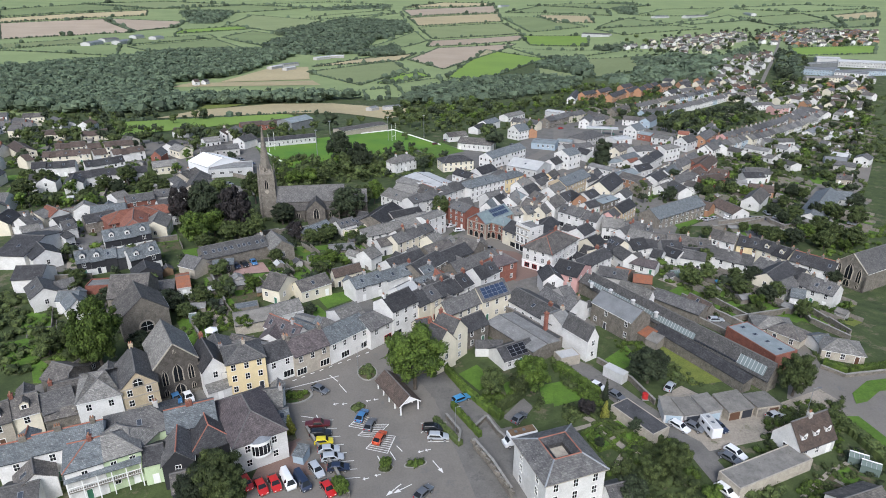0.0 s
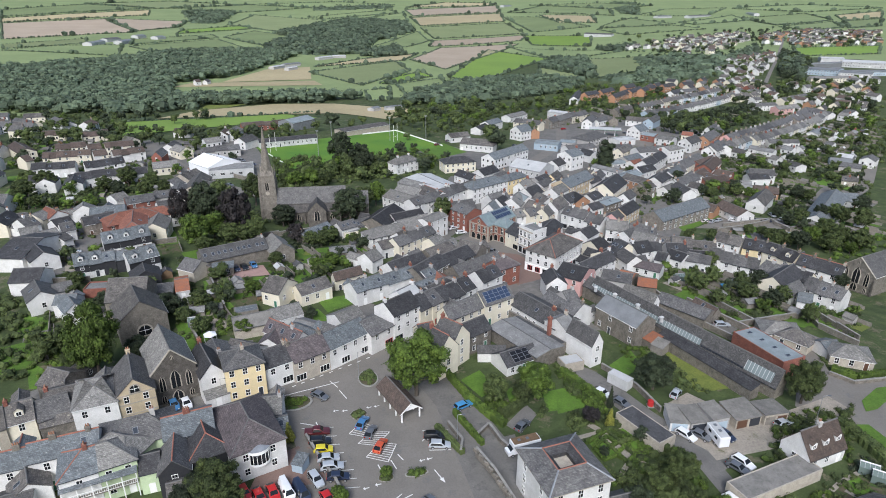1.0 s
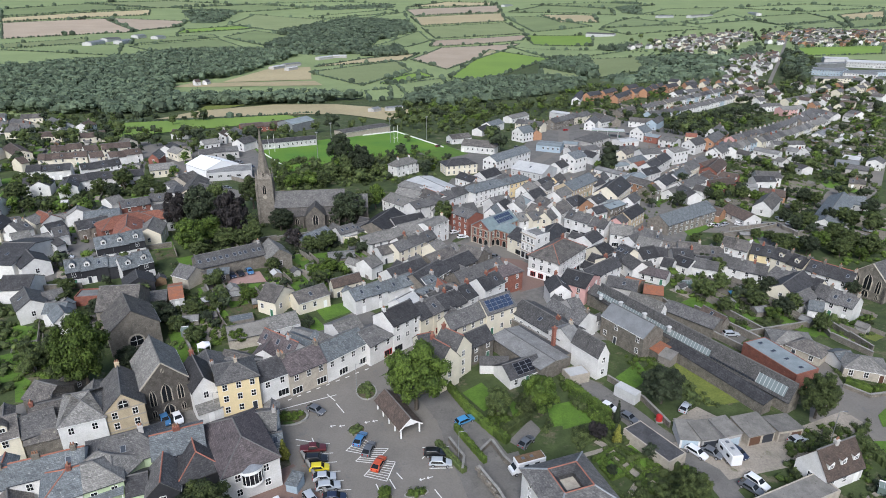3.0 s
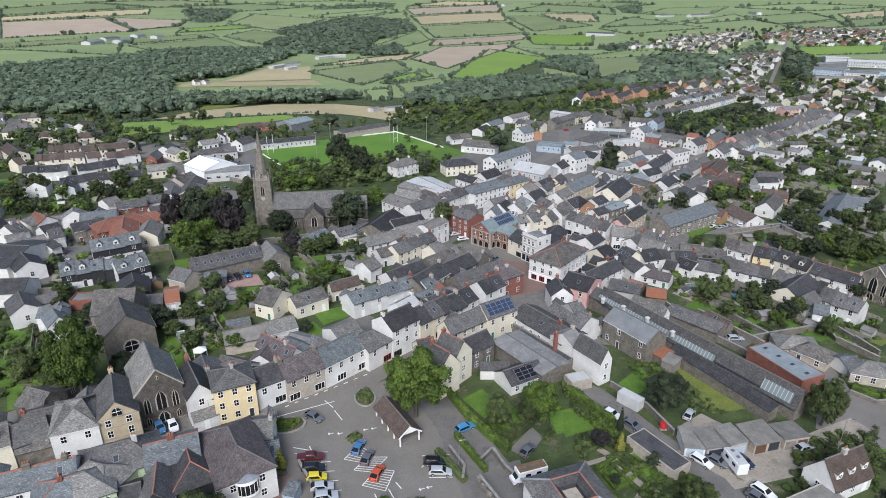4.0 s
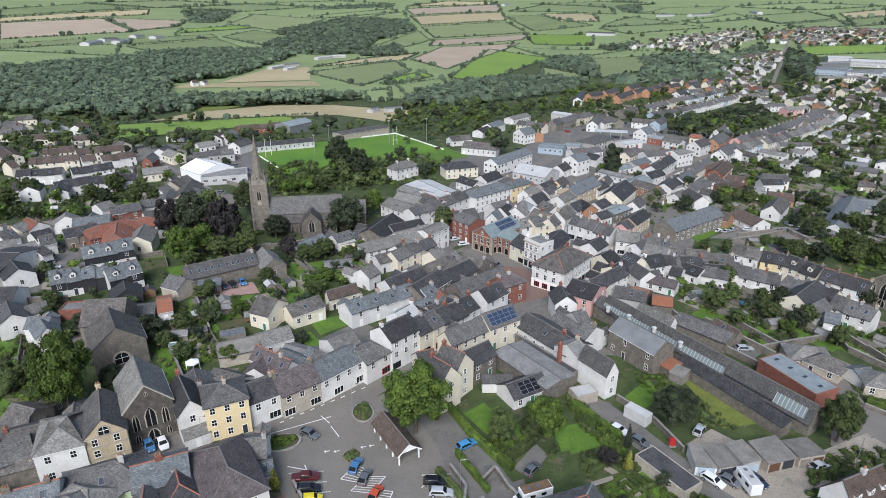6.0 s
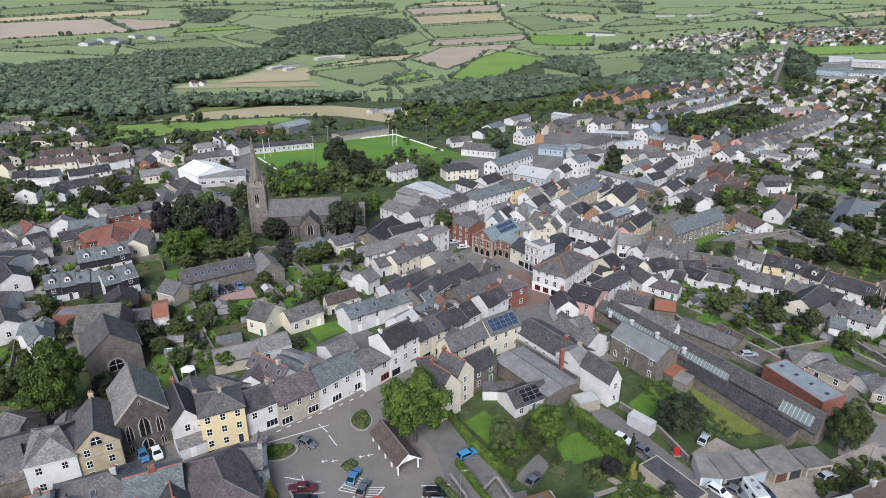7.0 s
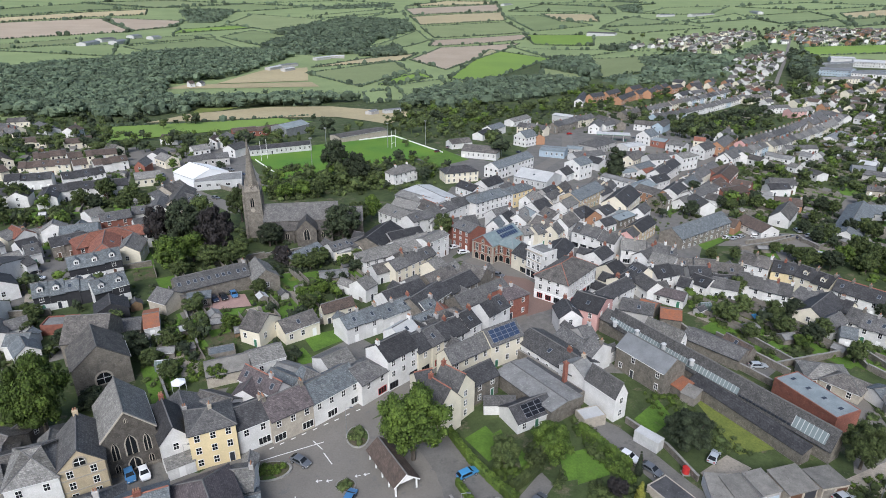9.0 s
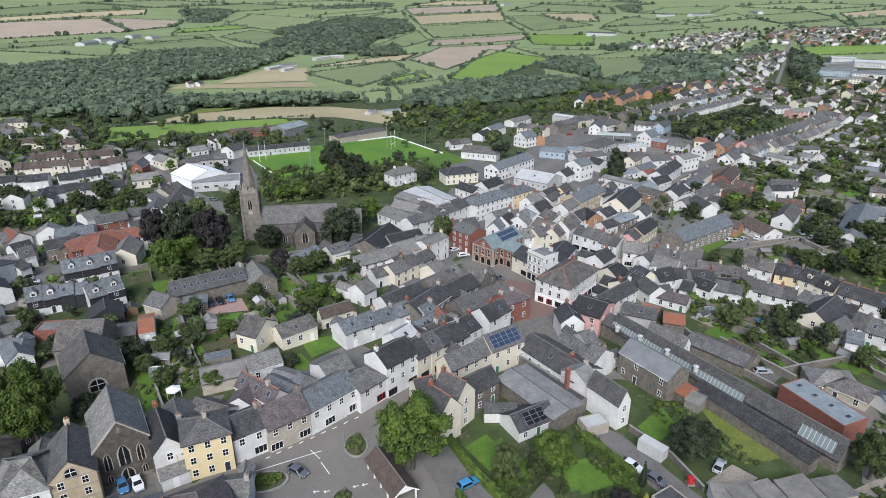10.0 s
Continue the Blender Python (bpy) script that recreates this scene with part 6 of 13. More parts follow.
patch('lawn', (-70.4, 145.2), (-67.8, 147.8), (-60.4, 135.9), (-62.8, 133.5), 'lawn', 0.075, 'mown green garden lawn', 'lawn')
patch('lawn', (-68.8, 156.1), (-64.5, 159.2), (-59.0, 152.1), (-63.5, 147.9), 'lawn', 0.075, 'mown green garden lawn', 'lawn')
patch('lawn', (93.5, 184.5), (102.3, 189.2), (100.4, 176.8), (90.5, 170.6), 'lawn', 0.075, 'mown green garden lawn', 'lawn')
patch('lawn', (145.4, 242.7), (161.5, 250.4), (157.8, 236.6), (142.8, 229.9), 'lawn', 0.075, 'mown green garden lawn', 'lawn')
patch('lawn', (121.9, 239.1), (133.2, 245.9), (136.3, 236.2), (121.8, 229.4), 'lawn', 0.075, 'mown green garden lawn', 'lawn')
patch('lawn', (14.4, 118.2), (17.7, 120.5), (19.4, 114.6), (15.0, 112.8), 'lawn', 0.075, 'mown green garden lawn', 'lawn')
patch('drive', (13.2, 105.9), (18.5, 112.8), (20.4, 109.4), (16.2, 103.1), 'asphalt_old', 0.08, 'grey parking drive between hedges', 'drive')
strip('garden_path', [(31.0, 106.1), (32.7, 104.3), (34.0, 101.7), (35.7, 98.2), (37.1, 95.9), (40.0, 95.3)], 1.5, 'gravel', 0.12, 'pale gravel garden path', 'path')
strip('garden_path', [(27.4, 101.7), (32.3, 103.5), (38.2, 105.6)], 1.1, 'gravel', 0.12, 'pale gravel garden path', 'path')
strip('garden_path', [(37.1, 95.9), (35.7, 94.0), (34.0, 91.8)], 1.0, 'gravel', 0.12, 'pale gravel garden path', 'path')
patch('lawn', (36.1, 106.7), (38.5, 104.3), (41.8, 99.5), (38.8, 96.9), 'lawn', 0.1, 'small clipped lawn in the formal garden', 'lawn')
patch('lawn', (29.4, 101.2), (32.7, 102.1), (34.5, 97.2), (31.3, 95.3), 'lawn', 0.1, 'small clipped lawn in the formal garden', 'lawn')
patch('lawn', (74.4, 89.7), (78.8, 91.6), (79.3, 88.0), (74.5, 86.2), 'lawn', 0.11, 'mown green garden lawn', 'lawn')
patch('lawn', (81.4, 95.7), (83.6, 96.6), (84.2, 94.8), (81.5, 93.8), 'lawn', 0.11, 'mown green garden lawn', 'lawn')
patch('lawn', (-110.2, 129.8), (-104.4, 133.7), (-96.5, 122.6), (-102.7, 119.0), 'lawn', 0.11, 'mown green garden lawn', 'lawn')
strip('lane', [(42.8, 106.8), (47.1, 101.3), (51.0, 97.2), (52.4, 90.7), (53.8, 84.4), (54.8, 77.8)], 4.5, 'asphalt_old', 0.1, 'grey back lane', 'road')
patch('vegetable_bed', (71.8, 88.5), (79.0, 91.9), (82.7, 86.3), (74.8, 81.7), 'soil', 0.05, 'dark earth garden bed', 'garden')
strip('garden_path', [(65.6, 83.4), (74.7, 90.2), (79.4, 92.5)], 0.9, 'gravel', 0.12, 'pale gravel garden path', 'path')
strip('garden_path', [(74.2, 88.0), (77.1, 83.8)], 0.9, 'gravel', 0.12, 'pale gravel garden path', 'path')
patch('lawn', (146.3, 240.1), (156.7, 237.8), (150.4, 228.8), (141.3, 231.2), 'lawn', 0.12, 'mown green garden lawn', 'lawn')
patch('lawn', (149.1, 249.5), (154.8, 251.2), (152.7, 244.2), (146.6, 242.8), 'lawn', 0.12, 'mown green garden lawn', 'lawn')
patch('lawn', (123.0, 239.1), (128.1, 242.5), (125.9, 234.7), (121.0, 232.0), 'lawn', 0.12, 'mown green garden lawn', 'lawn')
patch('yard', (126.7, 237.3), (138.0, 242.7), (135.8, 232.4), (123.7, 225.8), 'paving', 0.115, 'grey paved yard', 'yard')
patch('yard', (164.1, 240.3), (173.6, 236.6), (167.2, 224.6), (158.7, 229.0), 'asphalt_old', 0.11, 'grey yard behind a wall', 'yard')
patch('lawn', (25.8, 117.4), (31.5, 118.7), (31.5, 112.0), (24.9, 109.4), 'lawn', 0.13, 'mown green garden lawn', 'lawn')
patch('lawn', (9.4, 122.8), (11.8, 124.9), (13.4, 118.6), (10.2, 115.3), 'lawn', 0.13, 'mown green garden lawn', 'lawn')
patch('meadow', (59.2, 137.7), (64.4, 134.7), (69.9, 121.0), (62.4, 118.5), 'meadow', 0.13, 'rough yellow-green paddock', 'grass')


# ---------------- the town ----------------

# ---- high street, near side of the church ----
house(-61.2, 116.1, 124, 13.1, 8.9, 8.2, 13.0, 'stone_dark', 'slate_pale', name='chapel', cat='church', label='dark stone chapel with slate roof and pointed windows', ch='', win='', front='chapel')
house(-52.6, 115.7, 124, 10.8, 5.1, 6.6, 9.5, 'render_white', 'slate_dark', name='shop', cat='shop', win='l', ch='r', wing=0, shop='paint_dark')
lean_roof(-48.9, 110.2, 34, 4.8, 2.4, 2.5, 3.4, wall='render_white', roof='slate_pale', win='f', name='shop_annexe', cat='shop', label='single-storey white shop annexe with lean-to slate roof')
house(-44.7, 115.9, 26, 8.3, 8.0, 8.3, 10.4, 'render_yellow', 'slate', hip=(1, 1), ch='l', win='f', gap=2.3, name='town_house', label='yellow-painted three-storey town house with hipped slate roof')
house(-39.3, 120.4, 37, 6.6, 8.0, 5.8, 8.2, 'render_white', 'slate_dark', ch='r', win='f', name='shop', cat='shop', shop='paint_white')
house(-33.0, 124.4, 40, 9.1, 8.0, 5.8, 8.6, 'stone_pale', 'slate_mauve', ch='lr', win='f', name='shop', cat='shop', shop='paint_white')
house(-25.7, 131.5, 47, 12.4, 8.0, 5.8, 8.3, 'render_white', 'slate_blue', ch='', win='f', name='shop', cat='shop', shop='paint_white')
house(-18.4, 137.3, 49, 7.9, 8.0, 5.6, 8.0, 'render_white', 'slate', hip=(0, 1), ch='', win='f', name='shop', cat='shop', shop='paint_red', label='white corner shop with dark trim and slate roof')
house(-12.4, 143.4, 46, 9.2, 8.0, 8.2, 10.8, 'render_white', 'slate_dark', ch='l', win='f', name='town_house', label='white three-storey town house with black slate roof', stack='render_white', shop='paint_dark')
house(-7.6, 147.8, 48, 4.7, 8.0, 6.6, 9.2, 'render_cream', 'slate_dark', ch='r', win='f', name='shop', cat='shop', shop='paint_dark')
house(-4.6, 150.9, 49, 4.4, 8.0, 6.6, 9.0, 'render_cream', 'slate', ch='', win='f', name='shop', cat='shop', shop='paint_red')
terrace(-3.2, 152.6, 6.4, 162.7, 3, 8.0, 5.8, 8.4, 'render_white', 'slate_dark', ch='r', win='f')
house(13.4, 152.7, 35, 10.1, 6.7, 6.5, 9.3, 'render_cream', 'slate', ch='', win='fr', name='town_house', label='tall cream-rendered building with blue solar panels on slate', solar=5)
house(4.4, 145.9, 40, 12.0, 5.5, 6.0, 8.6, 'render_cream', 'slate', ch='', win='f')
house(7.3, 137.4, 40, 7.8, 5.9, 5.2, 7.6, 'stone', 'slate_dark', ch='', win='fr')
house(-1.0, 125.9, 135, 6.2, 6.4, 7.4, 11.0, 'render_cream', 'slate', ch='r', win='l', cap='ridge_red', stack='brick_red', name='villa', label='cream-rendered gabled villa with slate roof and red ridge')
house(1.9, 130.8, 140, 6.5, 6.4, 7.4, 11.0, 'render_cream', 'slate', ch='r', win='lf', cap='ridge_red', stack='brick_red', name='villa', label='cream-rendered gabled villa wing with slate roof and red ridge')
house(-4.7, 132.9, 23, 4.1, 6.0, 6.6, 9.0, 'render_cream', 'slate_dark', ch='', win='f', cap='ridge_red')
house(17.7, 128.8, 30, 9.8, 6.7, 2.6, 4.6, 'render_white', 'slate_dark', ch='', win='f', solar=3, label='low white bungalow with dark solar panels on slate', name='bungalow')
lean_roof(11.9, 130.7, 1, 6.9, 2.0, 2.4, 3.6, wall='render_white', roof='slate')

# ---- lane and yards on the east ----
house(35.0, 132.2, -56, 8.7, 3.7, 6.2, 9.2, 'render_white', 'slate', ch='', win='r', name='malthouse', cat='building', label='white-painted gabled building with arched window and slate roof')
flat_building(31.0, 127.6, -70, 3.7, 5.3, 2.5, wall='stone_pale', roof='tin_white', win='', parapet=0.05)
house(20.8, 136.1, -54, 18.1, 9.1, 3.7, 4.4, 'stone', 'felt', ch='', win='', name='store', cat='building', label='long stone store with grey roof')
flat_building(23.0, 138.9, -53, 17.8, 6.5, 3.4, wall='stone', roof='felt_dark', win='', parapet=0.06)
house(27.1, 148.8, -54, 18.8, 9.1, 4.3, 6.3, 'render_white', 'slate', ch='n', win='f', stack='brick_red')
house(33.3, 152.8, -61, 12.7, 6.2, 3.8, 5.8, 'stone_pale', 'slate', ch='', win='fr')
house(33.2, 167.7, 95, 7.3, 6.2, 5.2, 7.6, 'render_white', 'slate_dark', ch='r', win='l')
house(40.7, 173.0, -35, 8.5, 10.9, 5.7, 7.9, 'render_pink', 'slate_dark', ch='', win='rf', label='pink-rendered building with dark slate roof')
house(48.7, 182.0, 42, 16.8, 5.5, 5.2, 7.5, 'render_white', 'slate_dark', ch='r', win='fr')
house(48.6, 145.1, -57, 14.1, 7.3, 6.2, 8.8, 'stone', 'tin', ch='', win='f', skip=0.3, name='barn', cat='barn', label='old stone warehouse with pale corrugated metal roof')
house(48.1, 163.5, -52, 12.6, 5.7, 4.3, 6.1, 'stone', 'slate', ch='', win='')
house(56.9, 158.8, -49, 10.4, 3.4, 4.8, 7.0, 'render_white', 'slate_pale', ch='', win='rf', gap=3)
lean_roof(54.2, 138.5, -59, 3.5, 3.8, 2.3, 3.2, wall='stone', roof='tin_rust')
lean_roof(55.4, 135.7, -48, 3.2, 3.4, 2.2, 3.0, wall='wood_grey', roof='asbestos')
house(75.2, 156.3, -61, 7.8, 3.0, 2.8, 4.3, 'stone', 'tile_brown', ch='', win='')
house(69.4, 156.7, -48, 15.2, 7.0, 3.0, 4.5, 'stone', 'slate', ch='', win='')
house(90.5, 144.7, -12, 10.1, 7.5, 2.7, 4.6, 'stone_pale', 'slate_pale', hip=(1, 1), ch='', win='f', name='bungalow', label='pale-stone bungalow with brownish hipped roof')
house(92.5, 140.1, -50, 8.3, 6.5, 2.8, 4.6, 'stone_pale', 'slate_brown', hip=(1, 1), ch='', win='f', name='bungalow')
house(98.4, 136.2, 11, 4.7, 6.0, 2.4, 3.6, 'render_white', 'slate_blue', ch='', win='')

# ---- garages and yard ----

# ---- west side: chapel yard and terraces ----
house(-112.6, 151.7, -49, 9.7, 7.0, 4.3, 6.5, 'render_white', 'slate', ch='', win='r')
house(-102.6, 148.1, 4, 5.6, 5.3, 4.0, 5.8, 'render_white', 'slate_blue', ch='', win='fr')
house(-99.3, 144.5, -46, 6.2, 5.3, 4.0, 6.0, 'render_white', 'slate_blue', ch='', win='r')
terrace(-106.9, 174.7, -100.6, 177.8, 2, 7.2, 4.3, 6.0, 'board_black', 'slate_blue', ch='', win='', doors=False, group='black boarded terrace')
house(-90.0, 166.2, 121, 6.9, 8.0, 3.4, 5.4, 'board_black', 'slate_dark', ch='', win='', name='garage', cat='garage')
house(-128.1, 177.4, -44, 9.3, 7.9, 4.3, 6.6, 'render_white', 'slate_dark', ch='', win='r')
house(-136.1, 184.9, -3, 10.0, 22.2, 4.8, 7.4, 'render_white', 'slate_dark', ch='', win='')
house(-121.7, 162.4, 7, 8.4, 8.8, 4.3, 6.7, 'render_white', 'slate_dark', ch='', win='')
house(-81.1, 157.7, 17, 6.2, 7.0, 2.8, 4.1, 'stone', 'slate', ch='', win='')
house(-76.5, 160.2, 25, 3.7, 10.3, 3.0, 4.4, 'render_white', 'tin_rust', ch='', win='f', name='garage', cat='garage', label='small garage with bright rusty red roof')
flat_building(-100.0, 159.6, 9, 7.9, 5.2, 2.6, wall='brick_red', roof='felt', win='')
house(-85.7, 170.5, -59, 2.6, 3.0, 2.0, 3.0, 'board_wood', 'felt_dark', ch='', win='', name='garden_shed', cat='shed')
house(-75.7, 172.8, 88, 2.8, 7.0, 3.0, 4.9, 'stone', 'slate_brown', ch='', win='')
house(-77.1, 171.3, -25, 6.6, 7.0, 3.4, 5.6, 'stone_pale', 'slate', ch='', win='')
lean_roof(-69.0, 173.0, 17, 6.4, 3.4, 2.4, 3.2, wall='stone', roof='slate_blue', win='f')
house(-47.2, 157.4, -23, 6.1, 8.6, 4.6, 7.4, 'render_cream', 'slate_brown', ch='', win='rf', label='cream-rendered house with brown tiled roof')
house(-38.7, 159.9, 41, 9.8, 6.5, 3.8, 5.8, 'render_cream', 'slate_brown', ch='', win='f')
house(-29.9, 169.9, 35, 9.3, 3.0, 4.1, 6.0, 'render_cream', 'tile_brown', ch='', win='fl', label='small cream house with brown roof in the gardens')
house(-12.9, 180.4, 43, 13.9, 7.9, 4.6, 7.0, 'render_white', 'slate_dark', ch='', win='fl')
house(-50.5, 140.9, 25, 9.6, 7.0, 3.2, 5.0, 'stone_pale', 'asbestos', ch='', win='')
house(-42.8, 145.2, 32, 7.9, 7.0, 3.6, 5.4, 'render_white', 'slate_pale', ch='', win='f')
flat_building(-54.1, 147.7, 23, 6.2, 3.7, 2.6, wall='wood_grey', roof='slate_blue', win='', parapet=0.03)
house(-39.1, 132.2, -34, 11.7, 4.6, 5.0, 7.4, 'render_white', 'slate_mauve', ch='n', win='', sky=3, cap='ridge_red')
house(-42.1, 130.1, 83, 4.7, 6.0, 4.0, 6.0, 'render_white', 'slate_mauve', ch='', win='')
house(-35.8, 136.1, -31, 8.3, 7.0, 3.2, 4.8, 'render_white', 'slate_blue', ch='', win='')
house(-35.9, 139.9, -25, 6.5, 6.0, 3.0, 4.2, 'render_white', 'felt', ch='', win='')
house(-28.2, 133.8, -34, 5.4, 3.0, 4.6, 7.0, 'render_white', 'slate', ch='', win='l')
house(-25.8, 142.7, 42, 6.9, 9.0, 4.4, 6.5, 'render_white', 'slate_pale', ch='', win='')
house(-18.7, 137.9, 31, 2.9, 8.0, 5.0, 7.4, 'render_white', 'slate_pale', ch='', win='')
house(-53.2, 123.1, -59, 7.8, 7.0, 4.6, 6.5, 'render_grey', 'slate', ch='r', win='')
house(-47.6, 126.8, -21, 8.5, 6.0, 3.6, 5.4, 'render_white', 'slate_brown', ch='', win='')
house(-43.4, 117.1, 91, 3.9, 6.0, 4.0, 6.0, 'render_white', 'slate', ch='', win='')
flat_building(-41.8, 133.3, 21, 3.8, 3.3, 3.0, wall='render_white', roof='felt', win='')

# ---- foreground south-west ----
house(-38.0, 96.5, 123, 16.0, 10.0, 6.4, 9.4, 'render_white', 'slate_mauve', hip=(1, 1), ch='', win='lf', bow=True, name='bay_house', cat='house', label='white house with curved bow window and mauve hipped slate roof')
house(-35.5, 104.9, 11, 4.4, 7.0, 4.6, 6.4, 'render_white', 'slate_pale', ch='r', win='r')
house(-32.8, 101.3, 21, 2.6, 5.0, 3.2, 4.4, 'render_white', 'slate_blue', ch='', win='r')
house(-57.7, 94.2, 27, 12.9, 9, 6.2, 9, 'render_green', 'slate', ch='n', win='rf', hip=(1,1), wing=0)
house(-58.9, 89.7, -16, 9.8, 7, 6.2, 8.6, 'render_green', 'slate_pale', ch='', win='f', hip=(1,1), wing=0)
house(-52.7, 87.5, 22, 3.4, 6, 4.6, 6.2, 'render_green', 'slate_dark', ch='', win='f', wing=0)
house(-49.0, 96.1, 25, 9.0, 8.0, 6.4, 8.6, 'render_white', 'slate_blue', ch='m', win='f', cap='ridge_red', stack='brick_red')
house(-44.2, 92.2, 121, 9.1, 8.0, 5.4, 7.6, 'board_black', 'slate_dark', hip=(1, 0), ch='', win='', cap='ridge_red', name='black_barn', cat='barn', label='black-boarded hipped building with red-ridged slate roof')
house(-70.9, 81.7, -53, 4.7, 6.0, 4.4, 6.4, 'render_white', 'slate_brown', ch='', win='r')
house(-71.6, 78.8, 20, 5.8, 7.0, 3.4, 5.2, 'render_white', 'slate', ch='', win='f')
house(-79.0, 102.0, 38, 5.9, 7.0, 4.8, 7.2, 'render_white', 'slate', ch='', win='f')
house(-83.5, 99.3, 32, 4.7, 7.0, 5.6, 8.2, 'render_cream', 'slate_brown', ch='l', win='f', dormer=1)
house(-46.1, 82.3, 25, 2.8, 6.0, 3.4, 5.0, 'board_black', 'slate_brown', ch='', win='')

# ---- square and town centre ----
house(18.5, 176.4, 35, 8.7, 6.2, 6.5, 8.7, 'brick_red', 'slate_mauve', hip=(0, 1), ch='lm', win='fr', name='town_house', label='red-brick three-storey corner town house with slate roof')
house(-1.0, 169.1, -67, 6.4, 5.3, 3.8, 5.6, 'render_white', 'tile_red', ch='', win='')
house(0.2, 166.8, 31, 9.9, 6.2, 4.0, 5.8, 'render_white', 'slate_brown', hip=(1, 1), ch='', win='')
house(-21.3, 211.4, 33, 18.0, 7.9, 4.8, 7.0, 'render_white', 'slate_pale', hip=(1, 1), ch='', win='fl')
terrace(-18.2, 198.5, -5.5, 213.3, 3, 6.2, 4.8, 7.0, 'render_cream', 'slate', ch='r', win='f')
house(-20.8, 200.0, 36, 6.6, 6.2, 3.8, 5.6, 'render_white', 'slate_brown', ch='', win='f')
house(-12.6, 220.3, 38, 14.5, 8.8, 5.3, 7.9, 'render_white', 'slate_pale', ch='', win='')
house(-4.9, 222.5, 51, 11.3, 6.3, 7.6, 8.7, 'render_white', 'slate_pale', ch='r', win='f', stack='render_cream')
house(-24.4, 227.5, 69, 19.1, 11.4, 4.8, 7.6, 'stone', 'slate_dark', ch='', win='')
house(-15.4, 228.4, 32, 13.3, 10.6, 5.2, 7.6, 'render_grey', 'slate_dark', ch='', win='')
terrace(-40.6, 214.8, -29.6, 225.0, 2, 6.2, 3.8, 5.6, 'render_white', 'slate', ch='', win='f', sky=3)
house(-48.1, 209.1, 56, 13.8, 7.0, 4.0, 5.8, 'stone', 'slate_blue', ch='l', win='f', sky=3)
flat_building(-33.9, 216.0, 24, 9.4, 4.5, 3.0, wall='render_cream', roof='felt', win='')
house(1.1, 201.4, 53, 6.4, 6.2, 3.8, 5.8, 'render_yellow', 'slate_pale', ch='', win='f')
house(8.5, 233.5, -49, 9.7, 8.1, 7.6, 9.4, 'brick_red', 'slate', ch='l', win='f')

# ---- town centre north of the square ----
house(17.9, 271.9, 41, 22.4, 9, 7.3, 9.6, 'render_white', 'slate_blue', ch='l', win='f', hip=(1,1))
house(10.5, 271.3, 53, 11.7, 7, 6, 8.2, 'render_white', 'slate', ch='r', win='f')
house(3.1, 264.3, 45, 8.8, 8, 6.3, 8.5, 'render_white', 'slate_dark', ch='l', win='f')
house(20.7, 303.3, 48, 12.6, 8, 4.6, 7, 'render_white', 'slate_dark', ch='r', win='fl')
house(11.1, 297.2, -49, 12.1, 7, 3.8, 5.8, 'render_white', 'slate_dark', ch='m', win='f')
house(26.5, 289.7, 55, 9.4, 7, 5.6, 7.8, 'render_white', 'slate', ch='r', win='f')
house(32.4, 285.3, 42, 14.5, 7.5, 7, 9, 'render_yellow', 'slate_blue', ch='lr', win='fr', hip=(1,1))
house(37.0, 278.0, 59, 9.5, 6, 5, 7.4, 'render_white', 'slate_pale', ch='r', win='lf')
house(42.2, 275.9, -75, 9.3, 6, 4.6, 6.6, 'render_cream', 'slate_pale', ch='', win='f')
house(38.8, 265.7, 47, 9.3, 8, 5.4, 8, 'render_white', 'slate_dark', ch='l', win='f')
house(46.2, 242.1, 55, 10.5, 7, 6.8, 9.6, 'render_white', 'slate_brown', ch='lr', win='lf')
house(42.8, 253.8, -62, 8.5, 7, 5.4, 7.6, 'render_white', 'slate_brown', ch='r', win='f')
house(38.7, 244.5, -46, 8.6, 7, 5, 7.2, 'render_cream', 'slate_brown', ch='m', win='f')
house(41.6, 237.4, 57, 9.3, 6, 5.4, 8, 'render_cream', 'slate', ch='l', win='lf')
house(29.8, 250.5, 66, 9.9, 8, 5.4, 8.2, 'render_white', 'slate_pale', ch='l', win='lf')
house(34.3, 254.2, -65, 7.5, 7, 5.2, 7.4, 'render_white', 'tin_blue', ch='', win='f')
house(19.8, 244.8, 68, 9.0, 5.5, 4.8, 7.4, 'render_white', 'slate_blue', ch='', win='lf')
house(22.2, 252.8, 38, 10.1, 8, 6, 8.6, 'render_white', 'slate', ch='r', win='f')
house(23.6, 249.4, 57, 7.0, 7, 5.4, 8, 'render_white', 'slate_dark', ch='r', win='lf')
house(29.7, 235.7, 29, 5.4, 7, 5, 7, 'render_white', 'slate_pale', ch='l', win='f')
house(34.7, 236.2, 35, 5.9, 7, 5.4, 7.4, 'render_cream', 'slate', ch='r', win='f')
house(62.3, 287.4, 50, 24.3, 10, 6.2, 9, 'brick_buff', 'slate_blue', ch='lo', win='f', gap=2.4)
house(54.9, 286.4, 63, 8.9, 6, 5, 7.4, 'render_white', 'slate', ch='', win='lf')
house(55.1, 300.0, 61, 10.0, 6, 4.2, 6.6, 'render_yellow', 'slate_brown', ch='', win='l')
house(47.4, 293.5, 51, 11.1, 7, 4.2, 6.2, 'render_grey', 'slate_dark', ch='r', win='f')
house(47.6, 286.6, 53, 10.0, 6, 3.8, 5.6, 'render_white', 'slate', ch='', win='fl')
house(51.9, 272.4, 52, 10.8, 7, 4.8, 7, 'render_white', 'slate_pale', ch='l', win='f')
house(54.8, 258.9, 46, 9.7, 8, 5, 7.4, 'render_white', 'slate_dark', ch='r', win='f')
